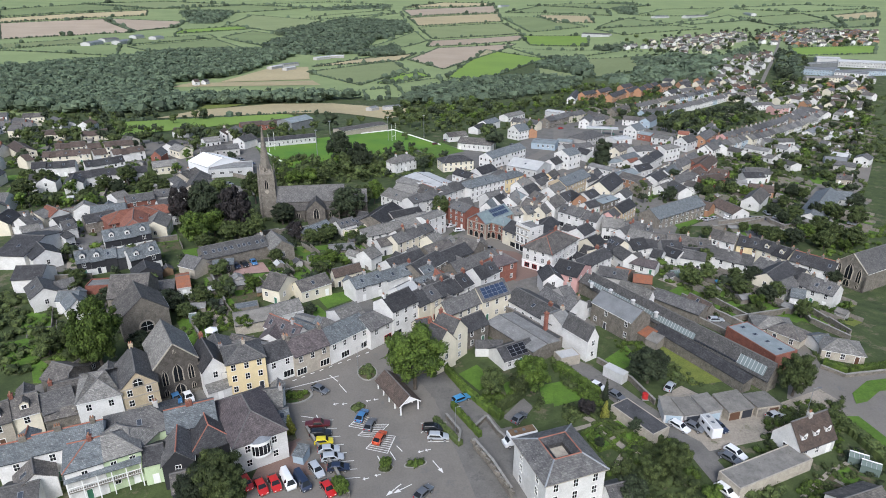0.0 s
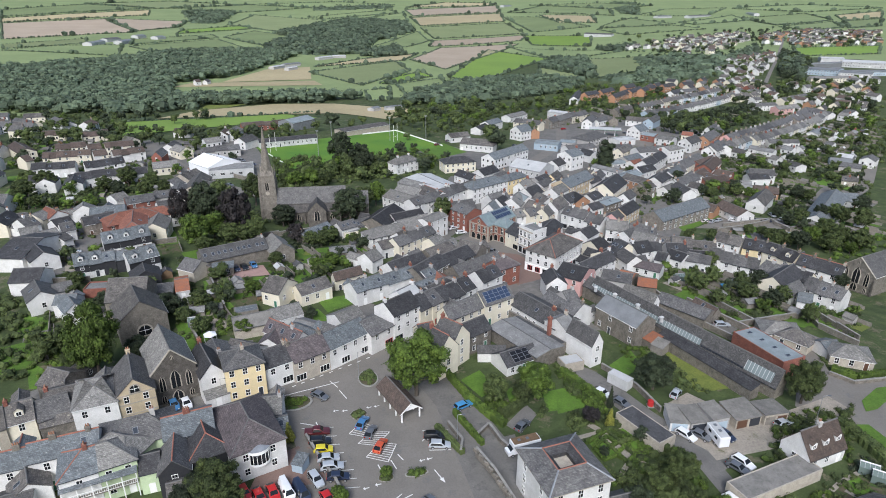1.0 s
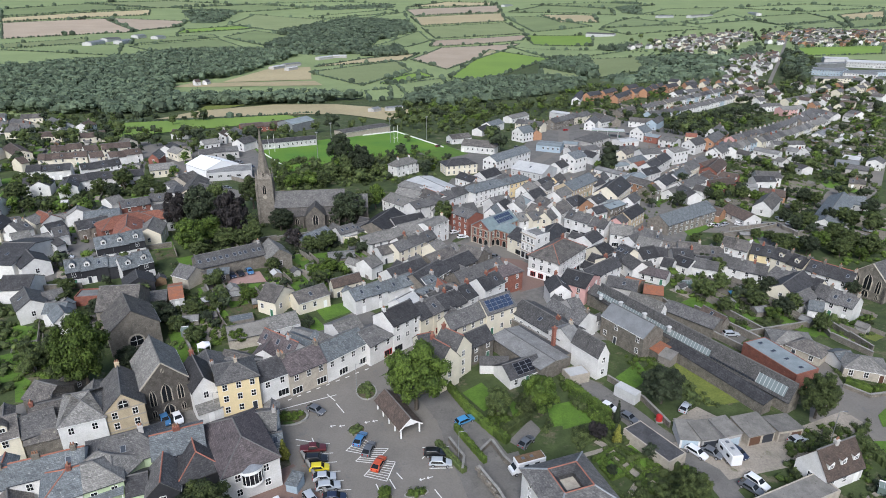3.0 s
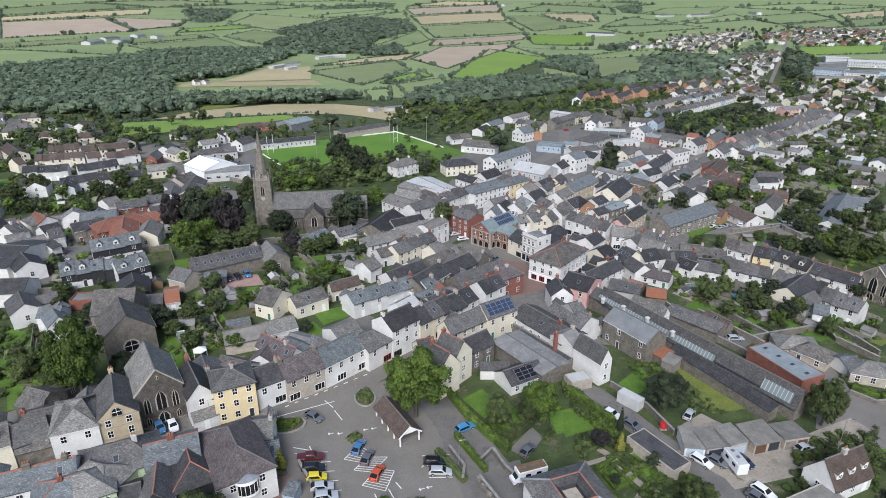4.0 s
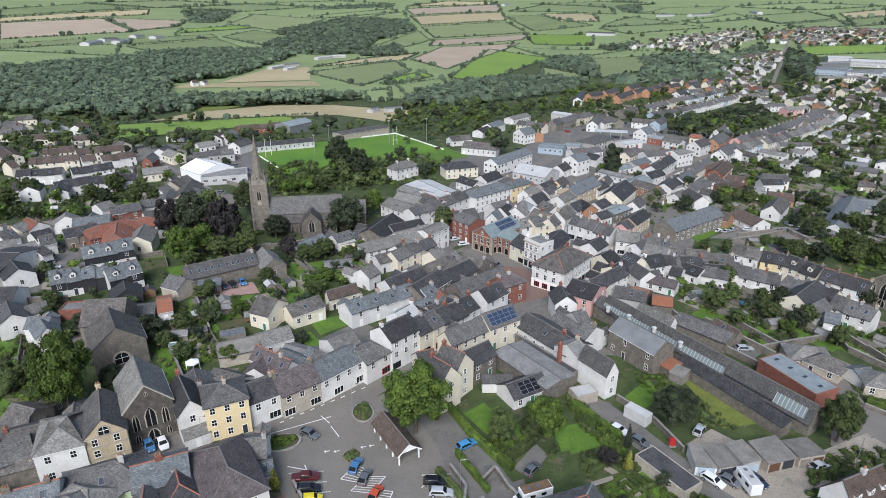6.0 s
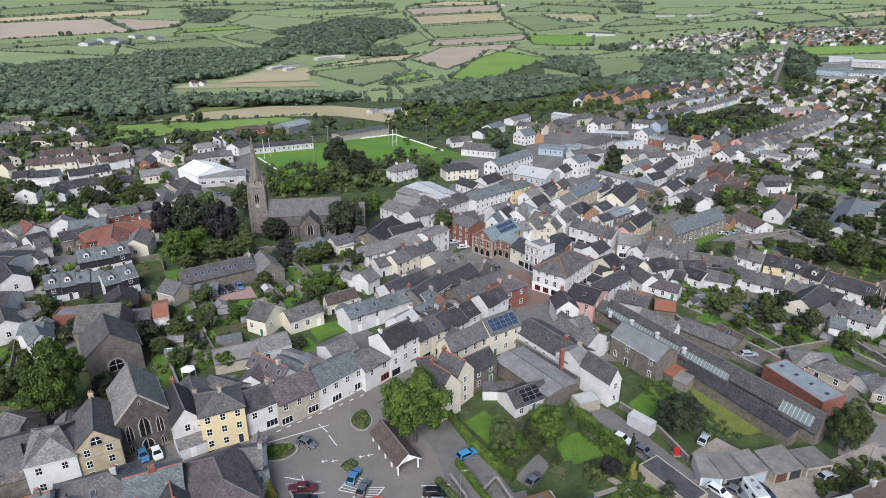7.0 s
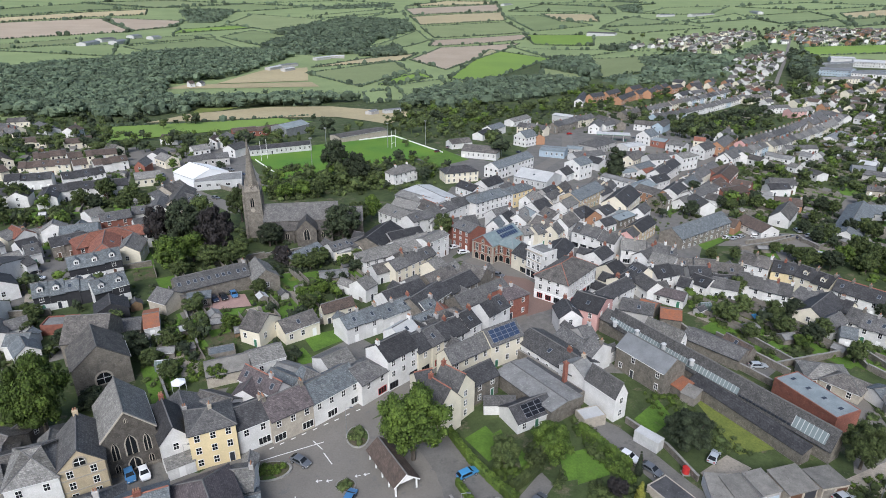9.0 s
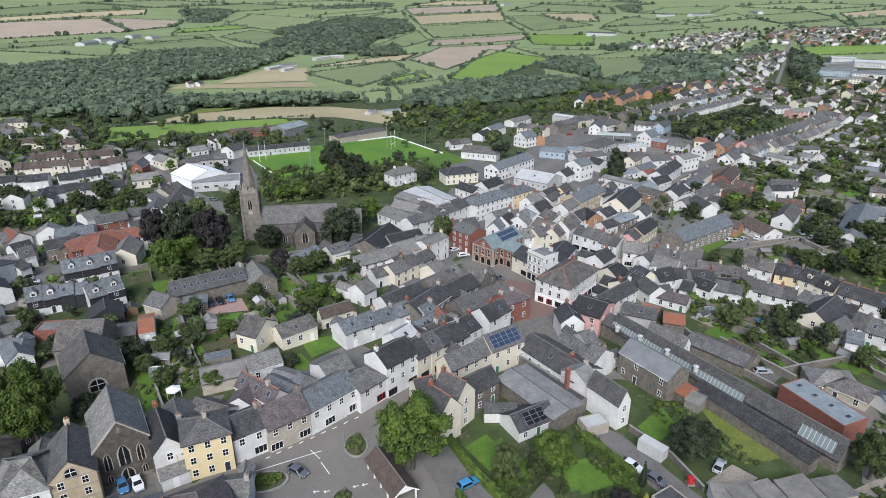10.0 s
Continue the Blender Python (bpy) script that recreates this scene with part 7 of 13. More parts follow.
house(59.2, 258.2, -71, 7.4, 7, 5.2, 7.6, 'brick_orange', 'slate_dark', ch='', win='fr')
house(66.0, 263.3, 47, 8.8, 7, 5.4, 7.4, 'render_white', 'slate_dark', ch='r', win='f')
house(64.7, 253.8, 37, 7.3, 6, 3.4, 5.2, 'render_white', 'slate_dark', ch='', win='f')
house(78.4, 281.0, 58, 21.6, 11, 6.2, 10, 'render_cream', 'slate_dark', ch='r', win='lf', wing=0)
house(72.9, 262.8, 41, 11.7, 8, 4, 4.8, 'stone', 'tin_blue', ch='', win='f')
house(83.7, 269.4, 55, 9.5, 6, 5, 7.2, 'render_white', 'slate', ch='', win='lf')
house(96.1, 296.6, -54, 12.9, 8, 5.6, 7.4, 'brick_orange', 'slate_brown', ch='', win='f')
house(97.3, 285.7, 39, 8.3, 7, 5.4, 7.2, 'stone', 'slate_brown', ch='', win='f')
house(77.4, 248.3, 51, 14.5, 7, 5, 7.4, 'brick_buff', 'slate_dark', ch='', win='fl', wing=0)
house(71.0, 240.7, 55, 8.4, 6, 4, 6, 'render_pink', 'slate', ch='', win='lf')
terrace(49.6, 236.2, 62.7, 224.8, 5, 8, 6, 8.4, 'render_white', 'slate', ch='r', win='f', shop='paint_dark')
terrace(62.4, 222.0, 70.3, 220.2, 2, 8, 5.6, 8, 'render_white', 'slate_pale', ch='l', win='f', shop='paint_white')
terrace(70.3, 218.9, 80.2, 217.2, 3, 9, 5.2, 7.8, 'render_white', 'slate', ch='r', win='f')
house(46.5, 320.1, -37, 18.7, 16, 4.5, 7.6, 'tin_white', 'tin_white', ch='', win='f')
house(34.1, 340.7, 50, 33.6, 9, 6.4, 8.9, 'render_white', 'slate_blue', ch='', win='fl', sky=6)
house(65.3, 385.2, -20, 15.2, 13, 4, 4.6, 'render_blue', 'tin_blue', ch='', win='f', gap=3.4)
house(70.8, 339.1, 44, 11.6, 10, 8, 10.6, 'render_white', 'slate_blue', ch='r', win='frl', wing=0)
house(62.9, 334.2, 52, 13.1, 8, 3.8, 6.4, 'render_white', 'slate_dark', ch='', win='lf')
house(51.5, 413.2, 43, 12.0, 10, 6.2, 9.6, 'render_white', 'slate_blue', ch='r', win='lf', wing=0)
house(58.5, 419.2, -72, 12.3, 8, 4.6, 7, 'brick_orange', 'slate_brown', ch='r', win='f')
terrace(73.8, 371.3, 92.7, 379.7, 2, 9, 3.8, 5.6, 'render_white', 'slate', ch='', win='f')
house(79.5, 391.3, -22, 9.7, 9, 3.6, 4.4, 'render_grey', 'tin_blue', ch='', win='f')
house(85.2, 357.4, -53, 9.3, 8, 4.2, 6.4, 'render_white', 'slate_dark', ch='r', win='f')
house(96.2, 403.2, 45, 24.5, 13, 4.5, 7.6, 'render_grey', 'slate', ch='', win='f', hip=(1,1))
house(134.4, 425.4, 45, 12.3, 10, 6, 9.4, 'render_white', 'slate_blue', ch='', win='lf', wing=0)
house(140.9, 417.6, -42, 9.6, 9, 4.2, 5.4, 'brick_red', 'tin_blue', ch='', win='f')
house(147.5, 405.1, -43, 11.5, 9, 4.6, 6.2, 'render_white', 'slate_pale', ch='', win='f')
terrace(113.8, 360.5, 134.1, 367.9, 3, 9, 6, 8.2, 'render_white', 'slate', ch='r', win='f')
house(135.9, 362.9, 34, 14.0, 9, 7.5, 9.2, 'render_white', 'slate_pale', ch='', win='fr', hip=(0,1))
terrace(103.3, 372.6, 116.0, 378.8, 2, 8, 4, 6.2, 'render_white', 'slate', ch='r', win='f')
house(118.3, 405.2, 27, 14.6, 10, 3.6, 4.4, 'render_white', 'tin_white', ch='', win='f')
house(107.6, 366.2, 50, 12.5, 7, 4.4, 6.8, 'render_cream', 'slate_brown', ch='', win='lf')
terrace(107.8, 326.2, 125.4, 350.2, 2, 8, 5.5, 8.2, 'render_white', 'slate_dark', ch='r', win='lf')
house(107.2, 320.5, 39, 13.1, 7, 4.6, 6.8, 'render_white', 'slate_dark', ch='', win='f')
house(107.8, 348.8, 41, 14.8, 8, 4, 5.8, 'render_grey', 'slate_blue', ch='', win='f')
house(99.4, 343.3, 24, 13.4, 7, 3, 4, 'render_white', 'tin_blue', ch='', win='f')
house(108.5, 341.7, 37, 8.6, 6, 3.2, 4.8, 'render_white', 'tile_red', ch='', win='f')
house(89.3, 324.6, -48, 18.8, 6, 3.6, 4.6, 'render_white', 'felt', ch='', win='f')
house(95.7, 310.6, 45, 19.4, 9, 4, 5.6, 'render_grey', 'tin_blue', ch='', win='l')
house(75.3, 311.6, -56, 6.2, 6, 4.4, 6.4, 'render_cream', 'slate_brown', ch='m', win='f')
house(77.7, 304.2, 60, 12.5, 6, 4.6, 7, 'render_white', 'slate', ch='', win='lf')
house(72.8, 295.7, 47, 10.5, 7, 4.6, 6.6, 'render_white', 'slate_dark', ch='r', win='f')
house(131.5, 329.2, 50, 19.0, 7, 5.4, 8, 'render_cream', 'slate', ch='r', win='lf')
house(120.8, 314.6, 54, 18.1, 7, 5, 7.4, 'render_white', 'slate_blue', ch='r', win='lf')
house(119.3, 298.9, 39, 15.2, 8, 4.4, 6.6, 'render_white', 'slate', ch='', win='fl')
terrace(104.2, 294.6, 117.9, 313.8, 2, 8, 5, 7.4, 'render_white', 'slate_dark', ch='r', win='lf')
house(109.5, 289.1, 47, 9.3, 6, 3.6, 5.4, 'render_white', 'slate_pale', ch='', win='lf')
house(147.3, 333.4, 55, 23.0, 9, 5, 7.6, 'brick_red', 'tile_brown', ch='r', win='lf')
house(148.0, 314.8, -37, 8.8, 8, 4.8, 7.2, 'brick_red', 'tile_brown', ch='l', win='f')
house(135.4, 315.7, 50, 12.3, 7, 4.2, 6.4, 'render_cream', 'tile_brown', ch='', win='lf')
house(157.9, 390.5, 44, 14.7, 9, 6, 9, 'render_white', 'slate', ch='', win='lf')
house(168.6, 374.7, 48, 23.0, 9, 5.6, 8.6, 'render_white', 'slate', ch='r', win='lf')
house(180.7, 384.3, 35, 11.6, 7, 4.8, 7, 'render_white', 'slate_pale', ch='', win='f')
terrace(-27.2, 159.0, -10.3, 173.9, 4, 6.5, 4.6, 6.7, 'render_white', 'slate_blue', ch='r', win='f', sky=1)
house(-5.8, 176.1, 56, 14.3, 8, 5.2, 7.8, 'stone', 'slate_dark', ch='r', win='f')
house(3.1, 187.2, 47, 13.0, 8, 4.8, 7.2, 'stone', 'slate_dark', ch='', win='f')
house(-2.4, 192.3, 46, 11.6, 8, 4.6, 7, 'stone', 'slate_brown', ch='', win='')
house(9.7, 179.0, 41, 19.1, 8, 4.6, 7.2, 'stone', 'slate', ch='', win='')
house(9.1, 195.6, -33, 8.6, 7, 5, 7.4, 'stone', 'slate_brown', ch='r', win='f')
terrace(9.1, 165.3, 15.4, 171.7, 2, 7, 6, 8.6, 'render_white', 'slate_dark', ch='r', win='f', wing=0)
house(-6.5, 164.6, 41, 8.3, 6, 3.6, 5.8, 'render_white', 'slate_blue', ch='', win='f', sky=3)
house(100.3, 250.0, 36, 33.7, 10, 5.2, 8.4, 'stone', 'slate_blue', ch='', win='f', name='long_block', cat='building', gap=3.4, size=(1.5,1.6), label='long stone block with blue-grey slate roof and white windows')
house(-18.4, 252.8, -44, 15.9, 9.7, 5.2, 7.5, 'render_white', 'slate_pale', ch='', win='lf')
house(-16.0, 263.4, -32, 12.0, 7.9, 5.2, 7.5, 'render_white', 'slate_pale', ch='', win='')
house(-8.1, 248.0, -32, 11.2, 7.9, 5.5, 7.9, 'render_white', 'slate', ch='', win='f')
house(-5.5, 258.4, -51, 13.9, 8.8, 6.0, 8.4, 'render_white', 'slate_brown', ch='l', win='f', cap='ridge_red')
terrace(-14.7, 238.1, -7.1, 245.9, 2, 7.2, 7.7, 9.6, 'render_white', 'slate', ch='', win='f', shop='paint_dark')
terrace(-8.2, 248.4, 6.7, 266.4, 3, 8.1, 6.8, 8.9, 'render_white', 'slate', ch='r', win='f')
house(-4.9, 277.5, -56, 30.8, 14.1, 5.3, 6.4, 'render_white', 'tin_white', ch='', win='', name='market_hall', cat='hall', label='hall with a plain white metal roof')
house(-12.5, 277.8, -42, 20.1, 8.8, 4.3, 5.6, 'render_grey', 'slate_pale', ch='', win='')
house(6.8, 241.2, 26, 10.1, 7.9, 6.4, 8.8, 'brick_red', 'slate', ch='l', win='f')
house(38.2, 214.5, 62, 15.7, 7.9, 5.7, 7.9, 'render_white', 'slate_dark', ch='r', win='f')
house(167.3, 419.5, -27, 7.2, 7.0, 4.3, 6.1, 'render_cream', 'tile_red', ch='', win='f')
house(178.7, 409.4, 54, 39.4, 8.8, 6.0, 8.8, 'brick_orange', 'slate', ch='r', win='fl')
house(163.2, 371.4, 56, 12.7, 7.0, 5.2, 7.9, 'render_white', 'slate', ch='r', win='l')
house(173.9, 380.2, -95, 15.5, 7.9, 5.2, 7.6, 'render_white', 'slate_blue', ch='', win='f')
house(148.2, 341.7, 41, 22.5, 8.8, 4.6, 7.0, 'brick_red', 'tile_brown', ch='', win='f')
terrace(121.9, 319.2, 147.1, 349.5, 2, 7.9, 5.2, 7.5, 'render_cream', 'slate', ch='l', win='fl')
house(121.0, 298.9, 38, 17.4, 7.9, 5.2, 7.4, 'render_white', 'slate', ch='lr', win='fl')
house(115.1, 283.5, -82, 13.1, 7.0, 4.8, 7.0, 'render_white', 'slate', ch='l', win='f')
house(130.4, 307.0, -79, 10.0, 7.0, 4.6, 6.7, 'render_white', 'slate', ch='', win='f')
house(138.3, 305.1, 24, 15.3, 7.9, 4.1, 6.2, 'brick_red', 'tile_brown', ch='', win='f')

# ---- east terraces ----
terrace(103.5, 216.1, 110.5, 209.8, 2, 8, 5.4, 7.8, 'render_white', 'slate_brown', ch='r', win='f')
terrace(110.7, 209.8, 117.4, 205.6, 2, 8, 5.4, 7.8, 'render_yellow', 'slate_dark', ch='r', win='f')
terrace(117.1, 204.3, 123.4, 195.5, 2, 8, 5.6, 8.2, 'render_cream', 'slate_dark', ch='r', win='f', dormer=1)
terrace(123.6, 195.1, 132.9, 185.0, 3, 8, 5.2, 7.8, 'render_white', 'slate_dark', ch='r', win='f', cap='ridge_red')
terrace(93.7, 198.0, 106.9, 189.9, 4, 7.5, 5, 7.4, 'render_white', 'slate', ch='r', win='f', wing=0)
house(110.2, 187.3, -62, 5.7, 7, 4.8, 7, 'render_cream', 'slate', ch='m', win='f')
terrace(82.5, 206.8, 97.3, 203.5, 2, 8, 5.4, 7.8, 'render_white', 'slate_brown', ch='r', win='f')
house(89.2, 198.2, -8, 6.5, 6, 4, 5.8, 'render_white', 'slate_dark', ch='', win='f', wing=0)
house(82.5, 202.3, -4, 7.0, 6.5, 4.6, 6.6, 'render_white', 'slate_dark', ch='r', win='f')
house(108.4, 178.3, 41, 15.6, 8, 5, 7.6, 'render_cream', 'slate_dark', ch='', win='lf', wing=0)
house(116.6, 181.2, -51, 6.2, 7.5, 4.8, 7.2, 'render_cream', 'slate_dark', ch='m', win='f', wing=0)
house(106.6, 169.3, 33, 7.5, 5, 4.2, 6.2, 'render_white', 'slate', ch='', win='lf', wing=0)
terrace(113.4, 172.5, 120.0, 163.7, 3, 7.5, 5, 7.6, 'render_white', 'slate', ch='r', win='f')
house(107.4, 163.1, -29, 3.8, 5.5, 3.6, 5.4, 'render_white', 'slate_blue', ch='', win='f', wing=0)
house(61.8, 197.2, -63, 5.8, 7.9, 5.2, 7.9, 'render_cream', 'slate_dark', ch='l', win='f', sky=3)
house(68.0, 198.2, 21, 7.0, 7.9, 5.2, 7.6, 'render_white', 'slate_dark', ch='l', win='f')
house(73.8, 210.1, -36, 8.0, 8.8, 4.8, 7.0, 'render_white', 'slate_pale', ch='', win='')
house(75.1, 203.1, -10, 4.7, 7.0, 4.3, 6.1, 'render_white', 'slate_dark', ch='r', win='f')
house(81.0, 209.0, -30, 6.7, 7.0, 4.5, 6.7, 'render_white', 'slate_brown', ch='r', win='f')
house(74.9, 193.0, -36, 3.6, 6.2, 3.8, 5.6, 'render_white', 'slate_dark', ch='', win='f')
house(81.5, 195.6, -49, 6.0, 7.0, 3.8, 5.6, 'render_white', 'slate_dark', ch='', win='f')
terrace(84.4, 195.8, 91.4, 192.2, 2, 7.0, 4.0, 5.8, 'render_white', 'slate', ch='', win='f')
house(62.4, 190.2, -71, 7.6, 6.2, 4.1, 6.2, 'render_white', 'slate', ch='', win='f')
house(68.2, 186.3, -34, 8.8, 5.3, 2.8, 4.3, 'render_white', 'slate_mauve', ch='', win='f')
house(55.1, 176.3, -23, 9.1, 7.9, 3.2, 4.7, 'render_grey', 'slate', ch='', win='')
house(58.8, 177.7, -39, 4.8, 6.2, 3.0, 4.3, 'stone', 'tin_rust', ch='', win='')
house(63.3, 172.6, -17, 5.6, 7.0, 3.0, 4.3, 'stone', 'tin_rust', ch='', win='')
house(55.4, 193.4, 45, 7.8, 7.0, 4.3, 6.1, 'render_cream', 'slate_dark', ch='l', win='f')
house(119.1, 259.7, -43, 5.3, 7.9, 3.2, 5.6, 'brick_orange', 'tile_brown', ch='', win='f', name='bungalow')
house(128.9, 258.3, -74, 15.3, 8.8, 3.2, 5.6, 'render_white', 'tile_brown', ch='', win='rf', name='bungalow')
house(147.9, 273.5, 52, 19.6, 7.9, 4.0, 7.1, 'render_white', 'slate_brown', ch='r', win='l')
house(162.3, 297.1, -22, 11.4, 8.8, 3.4, 5.6, 'brick_orange', 'tile_brown', ch='r', win='f', name='bungalow')
house(173.0, 325.0, -10, 12.8, 7.9, 4.8, 7.0, 'render_white', 'slate', ch='r', win='f')
house(156.6, 308.3, -23, 6.6, 7.0, 2.8, 4.3, 'render_white', 'felt', ch='', win='f')
house(178.6, 272.5, -129, 51.5, 11.0, 3.2, 6.4, 'render_white', 'slate_blue', ch='', win='r', name='village_hall', cat='hall', label='white hall with broad blue-grey slate roof')
house(200.3, 291.2, -10, 8.6, 10.0, 3.2, 6.0, 'render_white', 'slate_blue', ch='', win='f', name='village_hall', cat='hall')

# ---- foreground west, seen first ----
house(-71.1, 104.7, 25, 8.0, 11.0, 7.0, 10.0, 'render_white', 'slate_pale', hip=(1, 1), ch='', win='f', label='white house with pale lichened hipped slate roof')
house(-65.3, 108.4, 120, 11.6, 7.2, 7.4, 10.8, 'brick_buff', 'slate', ch='r', win='l', gap=2.0, doors=False, stack='brick_buff', front='attic', name='town_house', label='buff-brick gabled town house with arched attic window')
terrace(-78.4, 84.2, -63.0, 90.9, 3, 5.5, 6.8, 8.8, 'render_white', 'slate_blue', ch='n', win='f', cap='ridge_red', stack='stone', group='red-ridged terrace')
house(-63.5, 84.4, 29, 5.9, 8.0, 7.0, 9.4, 'render_white', 'slate_blue', hip=(1, 0), ch='l', win='f', cap='ridge_red', label='white veranda house with blue-grey slate and red ridge')
house(-58.4, 87.4, 30, 6.0, 8.0, 7.0, 9.4, 'render_green', 'slate_pale', hip=(0, 1), ch='', win='fr', label='pale green veranda house with lichened slate roof')
veranda(-59.3, 82.6, 27, 11.6, 2.4)
house(-48.1, 87.5, 110, 7.5, 5.2, 5.4, 8.0, 'board_black', 'slate', ch='', win='l', cap='ridge_red', name='black_barn', cat='barn', label='black-boarded gabled building with red-ridged slate roof')
house(-71.6, 103.1, 115, 5.3, 7.0, 4.5, 6.5, 'stone', 'slate_brown', ch='', win='')
house(-78.7, 105.7, 26, 6.7, 9.0, 4.8, 7.0, 'render_grey', 'slate_brown', ch='l', win='')
house(-84.1, 113.2, -18, 6.2, 7.0, 4.0, 6.0, 'stone', 'slate_brown', ch='', win='')
house(-87.2, 96.3, 34, 4.5, 7.0, 5.6, 8.2, 'stone_pale', 'slate_brown', ch='l', win='f', dormer=1)

# ---- east yard buildings ----
flat_building(61.3, 88.9, 24, 19.0, 4.9, 2.6, wall='stone_pale', roof='asbestos', win='', parapet=0.05, name='shed', cat='shed', label='long low shed with weathered corrugated roof')
house(72.7, 97.1, 23, 10.0, 6.3, 3.3, 7.6, 'render_white', 'tile_brown', ch='m', win='flr', dormer=3, name='cottage', label='white chalet cottage with brown tiles and three dormers')
flat_building(41.7, 103.3, 32, 4.9, 11.4, 2.6, wall='stone_pale', roof='felt_dark', win='', label='long low store with dark flat felt roof', parapet=0.03)
house(101.6, 132.5, -20, 9.5, 7.5, 2.7, 4.4, 'stone_pale', 'slate_pale', hip=(1, 1), ch='', win='fl', name='bungalow')
flat_building(80.7, 132.1, -68, 15.3, 7.1, 5.0, wall='brick_red', roof='tin_blue', win='', parapet=0.06, rooflights=4, name='workshop', cat='building', label='red-brick workshop with pale blue metal roof')
market_shed = house(60.9, 141.1, -58, 58.0, 3.7, 4.0, 7.6, 'stone', 'slate', ch='', win='', name='market_shed', cat='building', label='long grey-slated market shed with glazed roof strips', glaze=[(0.0, 0.65, 0.6, 0.99), (0.86, 0.975, 0.4, 0.99)])
for k in range(14):
    part("vent", Shape().box(9.2 + k * 0.84, 9.75 + k * 0.84, -1.98, -1.6, 4.15, 4.62), ["paint_dark"], market_shed, "dark louvred vent")
part("lintel", Shape().box(9.0, 21.0, -2.03, -1.85, 4.02, 4.1), ["slate_pale"], market_shed, "pale ledge under the vents")
lean_roof(63.7, 128.0, -62, 27.7, 2.9, 2.8, 3.8, wall='stone', roof='slate_dark', name='outbuilding', cat='building')
lean_roof(49.5, 106.8, -6, 3.9, 5.7, 2.2, 2.7, wall='render_white', roof='asbestos', name='garage', cat='garage', doors=1)
lean_roof(52.8, 106.5, 12, 4.0, 5.3, 2.5, 2.9, wall='render_grey', roof='asbestos', name='garage', cat='garage', doors=1)
lean_roof(57.3, 107.3, 17, 4.1, 5.2, 2.9, 3.3, wall='render_grey', roof='asbestos', name='garage', cat='garage', doors=1)
lean_roof(63.6, 108.5, 16, 6.3, 5.6, 2.3, 3.0, wall='stone_pale', roof='asbestos', name='garage', cat='garage', doors=2)
lean_roof(70.2, 109.4, 12, 5.6, 5.1, 2.7, 2.4, wall='stone_pale', roof='asbestos', name='garage', cat='garage', doors=2)

# ---- church hall, school, boarded terrace ----
house(-79.0, 139.6, 125, 11.7, 11.5, 6.4, 11.0, 'stone', 'slate_brown', ch='', win='', front='arch', name='church_hall', cat='church', label='large stone church hall with weathered slate roof')
house(-85.4, 149.1, 9, 10.0, 11.0, 6.2, 10.4, 'stone', 'slate_brown', ch='', win='', name='church_hall', cat='church', label='stone cross wing of the church hall with slate roof')
house(-68.6, 182.0, 35, 20.4, 9.4, 4.2, 6.6, 'stone', 'slate', ch='r', win='', sky=10, name='schoolhouse', cat='school', label='long grey stone school building with slate roof and rooflights')
house(-55.4, 187.0, 123, 11.0, 7.5, 4.4, 7.2, 'stone', 'slate_pale', ch='', win='l', name='schoolhouse', cat='school', label='gabled stone school wing with slate roof')
terrace(-113.7, 170.7, -107.2, 174.7, 2, 7.7, 4.7, 7.3, 'render_white', 'slate_blue', ch='', win='f', dormer=1, sky=1, group='black boarded terrace', clad='board_black')
terrace(-99.2, 173.4, -92.4, 179.4, 2, 7.7, 4.7, 7.3, 'render_white', 'slate_blue', ch='', win='f', dormer=1, sky=1, group='black boarded terrace', clad='board_black')
terrace(-114.8, 189.1, -102.8, 197.1, 3, 7.7, 4.7, 7.3, 'render_white', 'slate_blue', ch='', win='f', dormer=1, sky=1, group='black boarded terrace', clad='board_black')
house(149.6, 189.9, 28, 33.5, 11.0, 7.0, 12.0, 'stone', 'slate', ch='', win='', front='chapel', name='chapel', cat='church', label='stone chapel with tall windows and slate roof')

# ---- houses packed round the square ----
house(69.5, 215.4, 43, 7.8, 6.6, 4.6, 6.7, 'render_white', 'slate', ch='r', win='f')
house(77.0, 218.1, -53, 6.0, 6.6, 4.6, 6.7, 'render_white', 'slate_pale', ch='r', win='f')
house(52.8, 214.2, 49, 8.4, 6.6, 4.6, 6.7, 'render_white', 'slate_dark', ch='r', win='l')
house(53.9, 202.1, 44, 6.9, 6.6, 4.6, 6.7, 'render_cream', 'slate_dark', ch='r', win='l')
house(-10.5, 186.8, 50, 5.2, 6.6, 4.6, 6.7, 'render_white', 'slate', ch='', win='f')
house(-24.7, 185.9, 55, 5.3, 6.6, 4.6, 6.7, 'render_white', 'slate_pale', ch='r', win='f')
house(-16.0, 206.5, 54, 4.5, 6.6, 4.6, 6.7, 'render_white', 'slate_brown', ch='r', win='f')
house(-3.9, 202.7, 53, 5.7, 6.6, 4.6, 6.7, 'render_cream', 'slate_pale', ch='r', win='f')
house(-5.5, 171.3, 47, 4.7, 6.6, 4.6, 6.7, 'render_white', 'slate_blue', ch='r', win='f')
house(-11.2, 157.5, 52, 6.8, 6.6, 4.6, 6.7, 'render_white', 'tin_white', ch='r', win='f')
house(-3.6, 159.9, 40, 3.9, 6.6, 4.6, 6.7, 'render_grey', 'slate', ch='r', win='f')
house(35.4, 157.1, 28, 3.9, 6.6, 4.6, 6.7, 'render_grey', 'slate', ch='r', win='f')
house(36.5, 148.4, -51, 3.7, 7.5, 5.4, 7.6, 'render_white', 'slate', ch='r', win='f')
